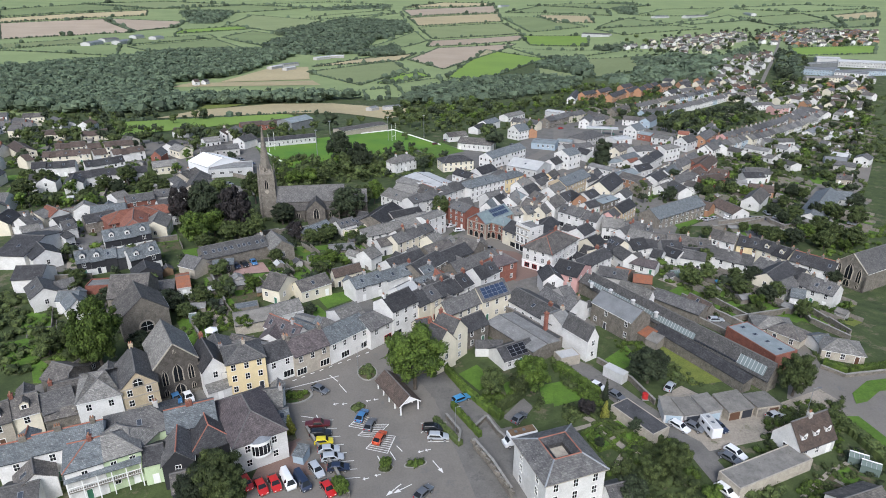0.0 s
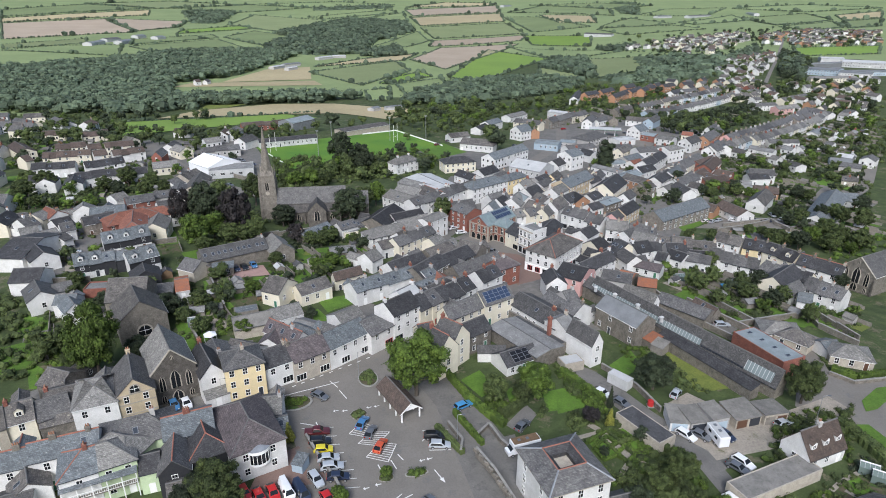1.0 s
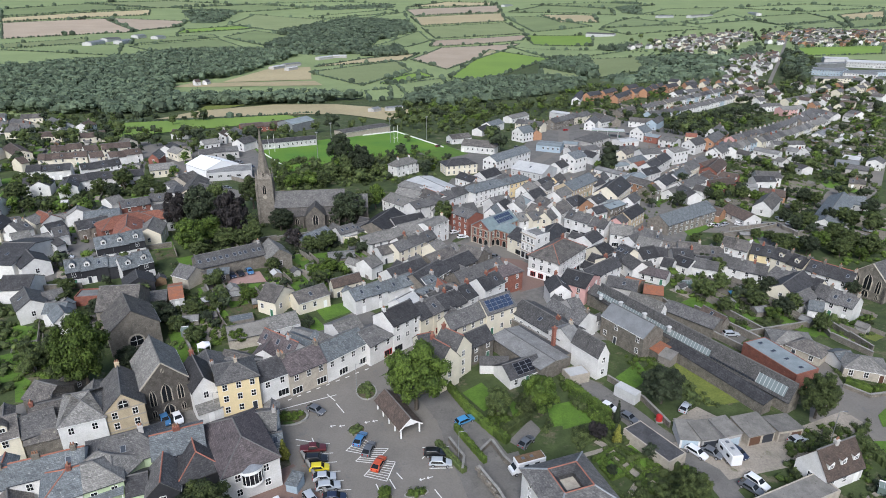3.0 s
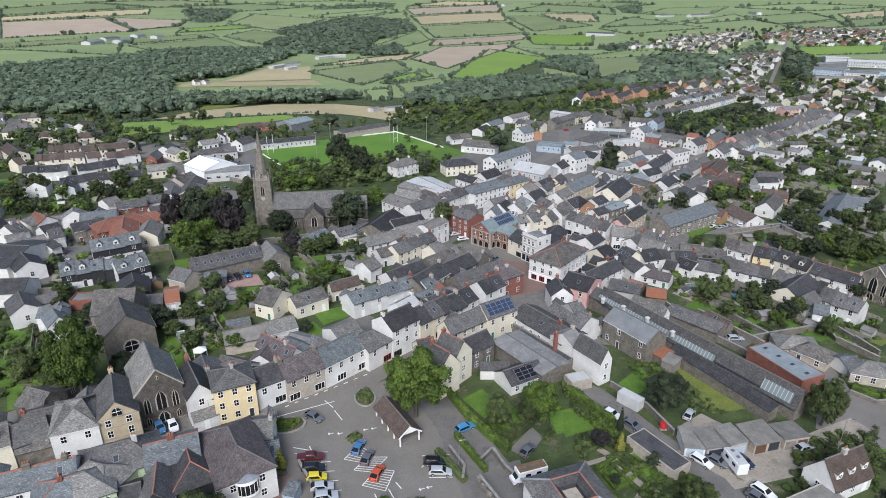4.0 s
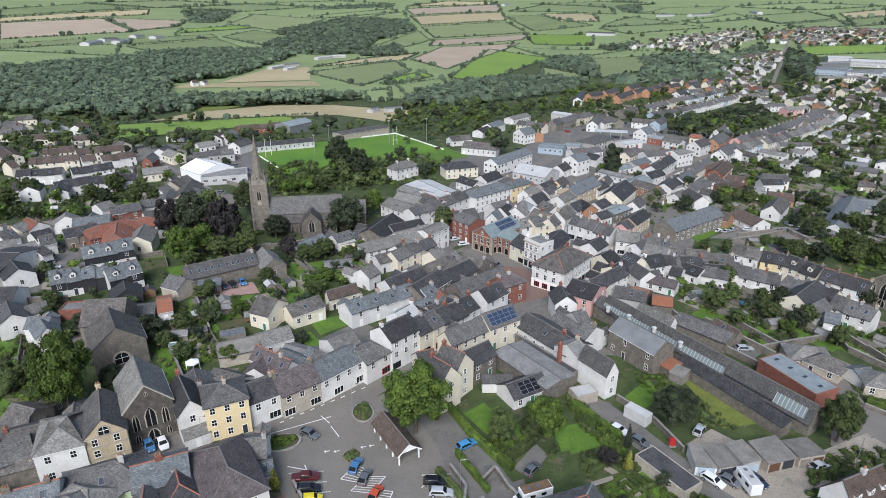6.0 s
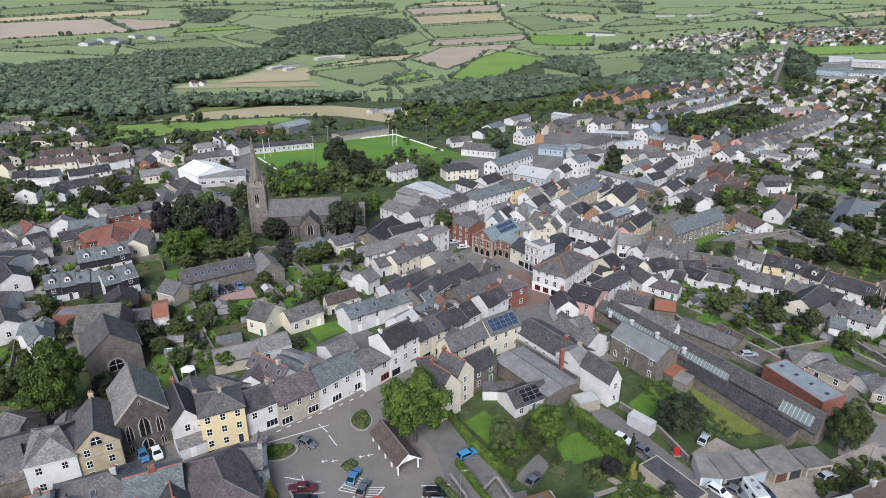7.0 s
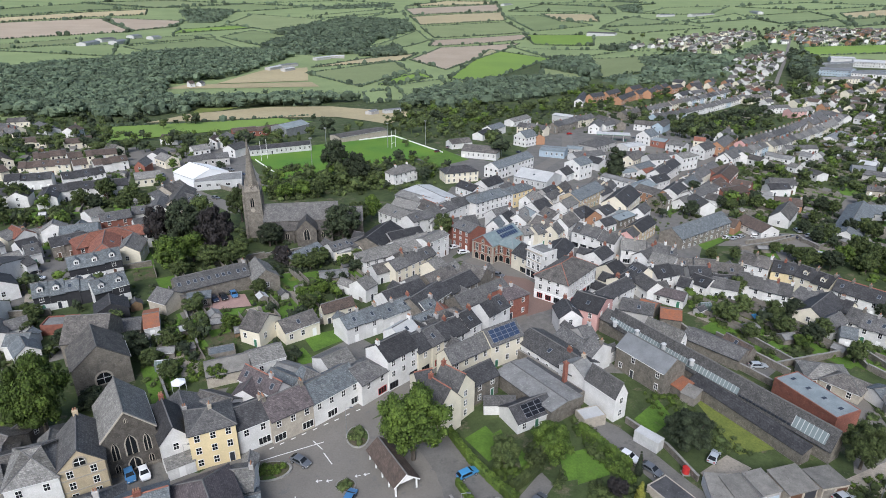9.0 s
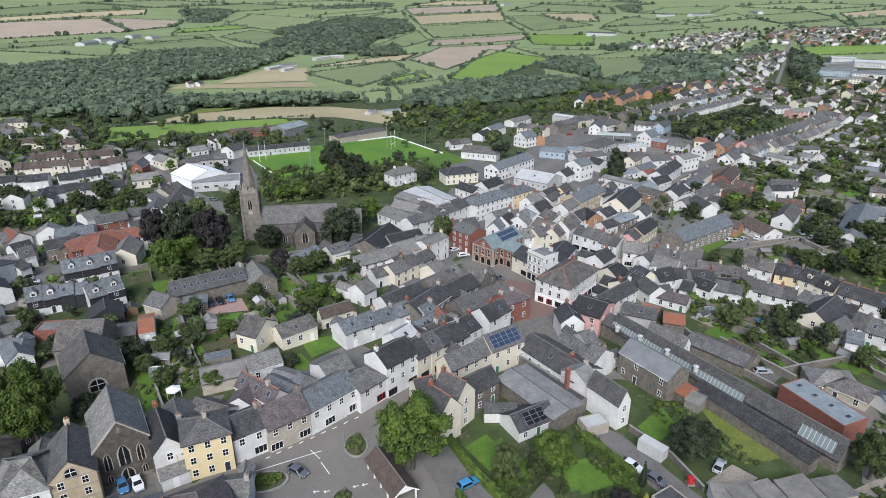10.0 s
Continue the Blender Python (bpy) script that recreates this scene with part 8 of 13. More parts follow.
house(30.5, 139.8, 40, 4.3, 7.5, 5.4, 7.6, 'render_white', 'felt', ch='r', win='f')
lean_roof(-27.0, 92.1, -15, 2.2, 2.8, 2.0, 2.5, wall='render_blue', roof='slate_blue', name='shed', cat='shed', label='small pale blue lean-to store')
roof_vent(44.1, 160.1, 6.4)
roof_vent(48.6, 155.9, 6.4)
roof_vent(53.3, 149.7, 6.4)
roof_vent(57.5, 142.7, 6.4)

# ---- outhouses at the near edge ----
house(31.0, 82.0, 17, 4.1, 5.0, 2.8, 4.4, 'render_white', 'slate', ch='', win='', wing=0)
house(73.2, 80.2, 19, 9.0, 6.0, 2.8, 4.4, 'render_white', 'slate_brown', ch='', win='', wing=0)


# ---------------- market hall, bank, inn, filling station ----------------
def town_hall(x, y, turn):
    o = thing("town_hall", "red-brick market hall with stone arches, gable and blue-grey roof", "town hall", pose(x, y, G(x, y), 0, 0, turn))
    L, d, he, hr = 17.0, 8.8, 6.8, 9.8
    part("wall", wall_shape(L, d, he, hr), ["brick_red"], o)
    part("roof", roof_shape(L, d, he, hr, over=0.25, gab=0.3), ["lead_green", "lead"], o)
    wing = pose(-1.6, -d / 2 - 2.6, 0, 0, 0, -90)
    part("pavilion_wall", Shape().box(-3.4, 3.4, -3.3, 3.3, -2, he), ["brick_red"], o, "", wing)
    part("pavilion_roof", roof_shape(6.8, 6.6, he, 9.0, (1, 1), over=0.35), ["lead_green", "lead"], o, "", wing)
    for m, half, back in ((ONE, L / 2, d / 2), (wing, 3.4, 3.3)):
        b = Shape()
        for z0, z1, q in ((3.2, 3.45, 0.08), (he - 0.55, he - 0.2, 0.12), (-0.1, 0.5, 0.06)):
            b.box(-half - q, half + q, -back - q, back + q, z0, z1)
        for sx in (-1, 1):
            for sy in (-1, 1):
                b.box(sx * half - 0.28, sx * half + 0.28, sy * back - 0.28, sy * back + 0.28, -1, he - 0.2)
        part("stone_bands", b, ["stone_pale"], o, "pale stone bands and corner piers", m)
    for k in (-1, 0, 1):
        part("archway", arch_window(1.7, 2.7, "stone_pale", False), None, o, "open ground-floor archway", pose(-L / 2, k * 2.7, 0.1, 0, 0, 90))
        part("arched_window", arch_window(1.15, 2.4), None, o, "", pose(-L / 2, k * 2.7, 3.75, 0, 0, 90))
    part("gable_window", arch_window(0.9, 1.2), None, o, "", pose(-L / 2, 0, 7.2, 0, 0, 90))
    part("gable_coping", Shape().slab((-L / 2 - 0.4, -d / 2 - 0.3, he + 0.25), (-L / 2 + 0.1, -d / 2 - 0.3, he + 0.25), (-L / 2 + 0.1, 0, hr + 0.4), (-L / 2 - 0.4, 0, hr + 0.4), 0.3).slab(
        (-L / 2 + 0.1, d / 2 + 0.3, he + 0.25), (-L / 2 - 0.4, d / 2 + 0.3, he + 0.25), (-L / 2 - 0.4, 0, hr + 0.4), (-L / 2 + 0.1, 0, hr + 0.4), 0.3), ["lead"], o)
    for px in (-6.5, 3.6, 6.4):
        part("arched_window", arch_window(1.15, 2.4), None, o, "", pose(px, -d / 2, 3.75, 0, 0, 180))
        part("archway", arch_window(1.7, 2.7, "stone_pale", False), None, o, "", pose(px, -d / 2, 0.1, 0, 0, 180))
    for t, off in ((0, 3.3), (90, 3.4), (180, 3.3), (270, 3.4)):
        for k in (-1, 1):
            a = wing @ pose(0, 0, 0, 0, 0, t)
            part("arched_window", arch_window(1.1, 2.3), None, o, "", a @ pose(k * 1.5, off, 3.75))
            part("archway", arch_window(1.6, 2.7, "stone_pale", False), None, o, "", a @ pose(k * 1.5, off, 0.1))
    sl = (hr - he) / (d / 2)
    for k in range(8):
        for j in (0, 1):
            v = 1.1 + j * 1.65
            part("solar_panel", Shape().box(-0.56, 0.56, -0.85, 0.85, 0, 0.07).box(-0.52, 0.52, -0.81, 0.81, 0.07, 0.085, 1), ["galvanised", "solar_blue"], o, "dark blue solar panel",
                 pose(k * 1.18 - 1.6, -v, hr - v * sl + 0.22, math.degrees(math.atan(sl)), 0, 0))
    return o


def bank(x, y, turn):
    o = thing("bank", "ornate white three-storey bank with cornices and tall windows", "bank", pose(x, y, G(x, y), 0, 0, turn))
    L, d, h = 6.8, 7.0, 9.6
    part("wall", Shape().box(-L / 2, L / 2, -d / 2, d / 2, -2, h), ["render_white"], o)
    part("parapet", Shape().box(-L / 2 - 0.05, L / 2 + 0.05, -d / 2 - 0.05, -d / 2 + 0.3, h, h + 0.9).box(-L / 2 - 0.05, -L / 2 + 0.25, -d / 2 + 0.3, d / 2, h, h + 0.5).box(
        L / 2 - 0.25, L / 2 + 0.05, -d / 2 + 0.3, d / 2, h, h + 0.5), ["render_white"], o)
    part("roof", Shape().box(-L / 2 + 0.25, L / 2 - 0.25, -d / 2 + 0.3, d / 2 - 0.05, h, h + 0.12), ["felt"], o)
    for z, q in ((3.1, 0.25), (6.4, 0.18), (h - 0.3, 0.4)):
        part("cornice", Shape().box(-L / 2 - q, L / 2 + q, -d / 2 - q, -d / 2, z, z + 0.3), ["stone_pale"], o)
    for k in (-1, 0, 1):
        for z, hh in ((3.7, 2.3), (6.95, 1.9)):
            part("arched_window", arch_window(1.05, hh, "paint_white"), None, o, "", pose(k * 2.15, -d / 2, z, 0, 0, 180))
        part("shop_window", window_mesh(1.6, 2.2, "shop", "paint_dark"), None, o, "", pose(k * 2.15, -d / 2, 1.5, 0, 0, 180))
    for k in (-1, 1):
        part("window", window_mesh(1.0, 1.6), None, o, "", pose(L / 2, k * 1.6, 4.8, 0, 0, -90))
        part("window", window_mesh(1.0, 1.6), None, o, "", pose(L / 2, k * 1.6, 7.9, 0, 0, -90))
    part("chimney", chimney_mesh(1.4, 1.2, 3, "render_white", "pot_clay"), None, o, "", pose(0.6, d / 2 - 0.6, h, 0, 0, 0))
    return o


def inn(x, y, turn):
    L, d, he, hr = 18.0, 11.0, 8.0, 11.2
    o = thing("inn", "large white corner inn with red-ridged hipped brown roof", "pub", pose(x, y, G(x, y), 0, 0, turn))
    a, b, c = L / 2, d / 2, 1.8
    ring = [(-a + c * (1 - math.sin(t)), -b + c * (1 - math.cos(t))) for t in (math.pi / 2, math.pi / 3, math.pi / 6, 0)] + [(a, -b), (a, b), (-a, b)]
    part("wall", Shape().prism(ring, -2, he), ["render_white"], o)
    part("roof", roof_shape(L, d, he, hr, (1, 1), over=0.5), ["slate_brown", "ridge_red"], o)
    out = lambda q, z0, z1: Shape().prism([(u * (1 + q / a), v * (1 + q / b)) for u, v in ring], z0, z1)
    part("fascia_band", out(0.12, 2.9, 3.3), ["paint_white"], o)
    part("eaves_band", out(0.25, he - 0.25, he - 0.02), ["paint_white"], o)
    part("shop_front", out(0.06, 0.5, 2.7), ["paint_white"], o, "white painted shop front")
    for k in range(6):
        px = -a + 3.4 + k * 2.55
        part("window", window_mesh(1.1, 1.7), None, o, "", pose(px, -b, 4.6, 0, 0, 180))
        part("window", window_mesh(1.05, 1.2), None, o, "", pose(px, -b, 6.9, 0, 0, 180))
        part("shop_window", window_mesh(1.9, 1.7, "shop", "paint_dark" if k % 3 else "paint_red"), None, o, "", pose(px, -b - 0.1, 1.7, 0, 0, 180))
    for k in range(3):
        py = -b + 3.2 + k * 2.9
        part("window", window_mesh(1.1, 1.7), None, o, "", pose(-a, py, 4.6, 0, 0, 90))
        part("window", window_mesh(1.05, 1.2), None, o, "", pose(-a, py, 6.9, 0, 0, 90))
        part("shop_window", window_mesh(1.9, 1.7, "shop", "paint_red" if k else "paint_dark"), None, o, "", pose(-a - 0.1, py, 1.7, 0, 0, 90))
    part("chimney", chimney_mesh(1.3, 1.2, 3, "brick_red", "pot_clay"), None, o, "", pose(a - 5.5, 0.5, hr - 0.1, 0, 0, 0))
    return o


def station_canopy(x, y, turn):
    o = thing("station_canopy", "white filling station canopy with green edge on posts", "canopy", pose(x, y, G(x, y), 0, 0, turn))
    part("roof", Shape().box(-11, 11, -4, 4, 4.6, 5.2), ["tin_white"], o)
    part("fascia", Shape().box(-11.05, 11.05, -4.08, -4.0, 4.6, 4.85), ["paint_green"], o)
    for px in (-7, 0, 7):
        part("post", Shape().box(px - 0.2, px + 0.2, -0.2, 0.2, -0.3, 4.6), ["paint_white"], o)
        part("pump", Shape().box(px + 1.0, px + 1.6, -0.4, 0.4, 0, 1.7, 0, 0.05), ["paint_green"], o)


town_hall(18.9, 225.4, 47)
bank(31.6, 205.4, -54)
inn(37.0, 191.3, 51)
station_canopy(113.0, 431.0, -12)
house(28.4, 212.3, -55, 8.0, 8.6, 5.6, 8.2, 'render_cream', 'slate_dark', ch='', win='f', shop='paint_dark', wing=0)


# ---------------- outlying quarters ----------------

# ---- west estates ----
terrace(-222.1, 340.2, -208.9, 347.8, 6, 7.9, 4.8, 7.0, 'render_cream', 'tile_brown', win='f', group='estate terrace', ch='', skip=0.2)
terrace(-205.2, 341.9, -199.8, 346.4, 3, 7.9, 4.8, 7.0, 'render_white render_cream', 'tile_brown', win='f', group='estate terrace', ch='', skip=0.2)
terrace(-196.5, 345.0, -184.0, 353.0, 5, 7.9, 4.8, 7.0, 'render_white render_cream', 'tile_brown', win='f', group='estate terrace', ch='', skip=0.2)
terrace(-216.5, 320.1, -195.1, 328.5, 7, 7.9, 4.8, 7.0, 'render_cream', 'tile_brown', win='f', group='estate terrace', ch='', skip=0.2)
terrace(-192.4, 324.7, -187.2, 328.9, 2, 7.9, 4.8, 7.0, 'render_white render_cream', 'tile_brown', win='f', group='estate terrace', ch='', skip=0.2)
terrace(-183.7, 327.9, -171.1, 338.1, 4, 7.9, 4.5, 6.7, 'render_white', 'tile_brown', win='f', group='estate terrace', ch='', skip=0.2)
terrace(-206.8, 295.5, -188.9, 302.4, 6, 7.9, 4.8, 7.0, 'render_white', 'slate_dark', win='f', group='estate terrace', ch='', skip=0.2)
terrace(-184.1, 301.4, -169.7, 312.6, 6, 7.9, 4.8, 7.0, 'render_white', 'slate_dark', win='f', group='estate terrace', ch='', skip=0.2)
terrace(-194.7, 274.4, -185.8, 278.2, 3, 7.9, 4.8, 7.0, 'render_white', 'slate_dark', win='f', group='estate terrace', ch='', skip=0.2)
terrace(-177.6, 276.6, -165.6, 286.4, 5, 7.9, 4.8, 7.0, 'render_white', 'slate_dark', win='f', group='estate terrace', ch='', skip=0.2)
terrace(-164.8, 285.5, -149.7, 295.4, 6, 7.9, 4.8, 7.0, 'render_white', 'slate_dark', win='f', group='estate terrace', ch='', skip=0.2)
house(-185.9, 273.7, 108, 9.4, 7.9, 4.8, 7.0, 'render_white', 'slate_dark', win='l', ch='')
house(-173.1, 273.1, 114, 11.8, 7.9, 4.8, 7.0, 'render_white', 'slate_dark', win='l', ch='')
terrace(-261.9, 391.6, -246.6, 393.9, 4, 7.9, 4.0, 6.2, 'render_cream', 'tile_brown', win='f', group='estate terrace', ch='', skip=0.2)
terrace(-232.0, 383.9, -220.2, 393.4, 4, 7.9, 4.0, 6.2, 'render_cream', 'tile_brown', win='f', group='estate terrace', ch='', skip=0.2)
house(-241.1, 339.4, -44, 25.9, 8.8, 4.8, 7.0, 'render_cream', 'tile_brown', win='r', ch='')
house(-222.1, 313.3, 62, 4.1, 8.8, 4.6, 7.0, 'render_cream', 'tile_brown', win='fr', ch='')
house(-191.4, 364.0, -24, 8.0, 7.9, 4.5, 6.7, 'render_cream', 'slate_brown', win='f', ch='')
terrace(-335.5, 473.9, -307.7, 455.1, 3, 7.9, 4.6, 7.0, 'render_cream', 'slate', win='f', group='estate terrace', ch='', skip=0.2)
terrace(-344.3, 496.8, -329.2, 501.7, 2, 9.7, 4.6, 7.0, 'render_cream', 'slate_brown', win='f', group='estate terrace', ch='', skip=0.2)
terrace(-303.9, 472.3, -275.4, 443.7, 2, 8.8, 4.6, 7.0, 'render_white', 'slate', win='f', group='estate terrace', ch='', skip=0.2)
estate([(-339.6, 469.2), (-310.8, 465.0), (-279.0, 416.8), (-296.1, 408.2)], (16, 16), 5, 'render_white render_cream', 'slate tile_brown slate_brown')
estate([(-285.4, 458.6), (-269.4, 460.4), (-248.0, 423.4), (-262.2, 420.9)], (16, 16), 5, 'render_white render_cream', 'slate tile_brown')
estate([(-389.3, 489.0), (-362.1, 501.6), (-204.6, 277.1), (-218.4, 267.9)], (17, 17), 8, 'render_white render_cream', 'slate tile_brown slate_dark')
estate([(-210.4, 263.9), (-190.3, 256.3), (-133.9, 176.1), (-141.5, 172.4)], (15, 16), 8, 'render_white render_cream stone', 'slate slate_dark')
terrace(-154.6, 206.6, -152.4, 211.6, 2, 7.9, 4.5, 6.7, 'render_white', 'slate', ch='r', win='f')
house(-154.9, 218.3, 80, 5.0, 7.9, 4.3, 6.5, 'render_cream', 'slate_pale', ch='', win='l')
house(-151.8, 222.2, -34, 9.3, 7.0, 4.5, 6.7, 'render_white', 'tile_red', ch='r', win='f')
house(-161.2, 218.7, 33, 3.4, 7.0, 4.3, 6.1, 'render_white', 'slate', ch='', win='f')
terrace(-141.9, 206.0, -138.5, 211.0, 2, 7.9, 4.3, 6.5, 'render_white', 'slate_dark', ch='', win='f')
house(-138.7, 197.2, 51, 6.7, 7.0, 3.8, 5.6, 'render_white', 'slate_pale', ch='', win='f')
house(-131.3, 193.5, 68, 3.3, 7.0, 4.0, 5.6, 'render_white', 'slate', ch='', win='')
house(-135.6, 203.9, 43, 4.2, 7.0, 4.0, 6.2, 'render_white', 'slate', ch='', win='f')
house(-146.2, 199.4, 41, 5.6, 7.9, 4.1, 6.2, 'render_white', 'slate_pale', ch='', win='f')
house(-142.7, 227.7, 117, 5.5, 7.9, 4.6, 7.0, 'render_white', 'slate_pale', ch='', win='l')
house(-132.6, 226.6, 22, 12.3, 7.9, 4.3, 6.1, 'render_grey', 'slate_blue', ch='', win='')
terrace(-132.9, 209.4, -124.6, 216.0, 3, 7.9, 4.6, 6.5, 'stone', 'slate_dark', ch='', win='f')
terrace(-131.1, 237.1, -122.2, 243.0, 2, 8.8, 5.2, 7.0, 'brick_red', 'slate', ch='', win='f')
house(-117.0, 214.2, 43, 19.3, 10.6, 5.2, 7.9, 'brick_red', 'tile_red', hip=(1, 1), ch='', win='f', label='house with broad red clay tiled hipped roof')
house(-111.5, 204.4, 114, 17.6, 8.8, 5.2, 7.6, 'brick_red', 'tile_red', hip=(1, 0), ch='', win='l')
house(-110.6, 220.1, 34, 14.5, 8.8, 5.2, 7.6, 'render_white', 'tile_red', hip=(1, 1), ch='', win='f')
house(-104.3, 206.7, 104, 11.9, 7.9, 4.6, 7.0, 'render_cream', 'slate_pale', ch='', win='lf')
house(-139.4, 247.1, 57, 5.9, 7.9, 4.3, 6.1, 'render_white', 'slate_pale', ch='', win='')
terrace(-115.1, 230.7, -108.2, 235.8, 2, 7.9, 4.5, 6.5, 'render_white', 'slate', ch='', win='f')
house(-120.6, 249.3, 22, 7.5, 7.9, 4.3, 6.1, 'render_grey', 'slate', ch='', win='')

# ---- round the white hall ----
house(-158.0, 329.2, 96, 11.4, 5.2, 4.8, 7.4, 'brick_red', 'slate', ch='', win='l')
house(-146.6, 309.2, 28, 11.8, 8.8, 4.0, 6.2, 'render_cream', 'slate_pale', ch='', win='f')
terrace(-126.7, 281.2, -123.4, 292.4, 2, 8.8, 4.5, 6.9, 'stone_pale', 'slate_brown', ch='l', win='l')
house(-113.6, 267.9, 100, 24.3, 8.8, 4.5, 7.0, 'stone_pale', 'slate_brown', ch='', win='l')
house(-127.0, 273.4, 69, 6.0, 7.9, 4.1, 6.2, 'render_white', 'slate', ch='', win='f')
house(-117.5, 257.6, 106, 12.9, 7.9, 4.0, 6.2, 'render_white', 'slate', ch='', win='l')
house(-107.8, 267.4, -33, 14.0, 7.0, 3.8, 5.6, 'render_grey', 'slate', ch='', win='')
house(-123.3, 316.9, -40, 19.5, 19.0, 4.4, 7.6, 'canvas_white', 'canvas_white', hip=(0, 0), ch='', win='', name='sports_hall', cat='hall', label='broad white-roofed hall with shallow gable')
flat_building(-111.3, 307.9, 17, 21.8, 14.1, 4.0, wall='tin_white', roof='felt', win='f', gap=4, size=(2.2, 1.2), name='clubhouse', cat='building', label='low white clubhouse with dark windows')
terrace(-140.3, 342.7, -121.2, 351.6, 3, 9.7, 4.0, 5.8, 'render_grey', 'slate', ch='', win='f')
house(-151.7, 343.1, -40, 11.5, 7.9, 4.3, 6.5, 'render_cream', 'slate_pale', ch='', win='lf')
house(-160.9, 351.5, 91, 10.1, 7.9, 4.3, 6.5, 'render_white', 'slate', ch='', win='l')
terrace(-179.3, 400.4, -168.2, 400.3, 2, 7.9, 4.0, 5.8, 'render_white', 'tile_brown', ch='', win='f')
house(-143.8, 368.3, 43, 9.6, 7.9, 3.8, 5.8, 'render_white', 'slate_pale', ch='', win='f')
house(-142.7, 388.0, 94, 11.2, 7.9, 4.6, 7.0, 'render_white', 'tile_brown', ch='r', win='l')
house(-138.5, 394.0, 91, 15.6, 8.8, 4.8, 7.0, 'render_white', 'slate_pale', ch='', win='l')
terrace(-142.5, 422.2, -115.6, 437.4, 4, 7.9, 3.8, 5.8, 'brick_red', 'tile_brown', ch='', win='f')
house(-122.4, 369.0, 67, 12.3, 8.8, 4.6, 7.0, 'render_white', 'slate', ch='', win='l')
house(-106.8, 435.2, 59, 22.0, 14.0, 6.0, 8.0, 'tin', 'tin_blue', ch='', win='', name='barn', cat='barn')
house(-99.0, 377.0, 27, 36.0, 7.0, 3.6, 5.2, 'tin_white', 'slate_dark', ch='', win='f', name='grandstand', cat='stand', label='long white grandstand with dark roof beside the pitch')
house(-58.1, 423.5, 43, 38.5, 12.0, 3.8, 4.6, 'stone_pale', 'slate_brown', ch='', win='', name='stand', cat='stand')
house(-22.8, 319.9, 46, 15.7, 7.0, 5.7, 8.3, 'render_white', 'slate_pale', hip=(1, 1), ch='lr', win='flr', name='villa', label='white-rendered villa with pale hipped slate roof among trees')
terrace(1.5, 401.6, 14.5, 408.3, 2, 8.8, 3.8, 5.8, 'render_white', 'slate_brown', ch='', win='f')
house(21.0, 378.8, -20, 21.6, 12.0, 4.4, 7.0, 'render_white', 'slate_brown', ch='', win='lf', hip=(0, 1), name='school', cat='school')
house(6.5, 323.3, 20, 17.6, 9.7, 5.2, 7.6, 'render_cream', 'slate_dark', hip=(1, 1), ch='', win='fl')
house(33.4, 447.9, 55, 17.8, 8.8, 4.8, 7.0, 'render_white', 'slate_blue', ch='', win='l')
house(24.6, 433.1, 60, 14.8, 7.9, 3.8, 5.6, 'render_white', 'slate_dark', ch='', win='')
house(54.9, 490.1, 50, 23.8, 8.8, 4.3, 6.1, 'render_white', 'slate_pale', ch='', win='f')
terrace(52.3, 456.1, 69.7, 442.7, 3, 7.9, 4.8, 7.0, 'render_cream', 'slate', ch='r', win='f')
terrace(75.2, 452.4, 95.6, 480.1, 3, 7.9, 5.5, 7.9, 'stone', 'slate', ch='l', win='fl')
terrace(95.6, 480.1, 112.9, 499.7, 3, 7.9, 5.5, 7.9, 'render_cream', 'slate', ch='l', win='f')
house(100.7, 511.4, -39, 30.8, 10.0, 4.4, 5.4, 'tin_white', 'tin_white', ch='', win='', name='shed', cat='shed')
house(108.8, 463.5, 69, 21.5, 7.9, 5.3, 7.9, 'render_white', 'slate', ch='', win='l')
house(120.9, 475.3, 44, 19.7, 7.9, 4.3, 6.1, 'render_white', 'slate', ch='', win='f')
terrace(120.0, 504.3, 130.0, 473.5, 2, 7.9, 4.5, 6.6, 'stone', 'slate_brown', ch='r', win='f')
terrace(141.1, 478.1, 160.8, 469.7, 3, 8.8, 4.8, 7.0, 'render_white', 'slate_brown', ch='', win='f')
house(159.5, 472.5, 57, 22.7, 7.9, 5.3, 7.9, 'render_blue', 'slate', ch='', win='l')

# ---- north-east streets ----
terrace(144.8, 529.4, 220.6, 602.8, 13, 7.9, 5.2, 7.6, 'render_white render_cream stone', 'slate slate_brown', win='f', skip=0.2, group='hill street terrace', ch='r')
terrace(220.6, 602.8, 291.6, 650.8, 14, 7.9, 5.2, 7.6, 'render_white render_cream render_blue', 'slate slate_dark', win='f', skip=0.2, group='hill street terrace', ch='r')
terrace(166.4, 514.7, 219.1, 562.3, 9, 7.9, 5.0, 7.4, 'render_white render_blue', 'slate', win='f', skip=0.2, group='hill street terrace', ch='r')
terrace(219.1, 562.3, 285.8, 617.4, 11, 7.9, 5.0, 7.4, 'render_white render_blue render_white', 'slate', win='f', skip=0.2, group='hill street terrace', ch='r')
terrace(187.3, 405.0, 226.7, 440.2, 7, 7.9, 5.2, 7.6, 'render_white stone render_pink', 'slate', win='f', skip=0.2, group='hill street terrace', ch='r')
terrace(226.7, 440.2, 309.7, 531.6, 12, 7.9, 5.2, 7.6, 'stone render_white render_blue', 'slate', win='f', skip=0.2, group='hill street terrace', ch='r')
terrace(172.3, 378.5, 203.4, 404.1, 6, 7.9, 5.2, 7.6, 'render_blue render_white', 'slate slate_pale', win='f', skip=0.2, group='hill street terrace', ch='r')
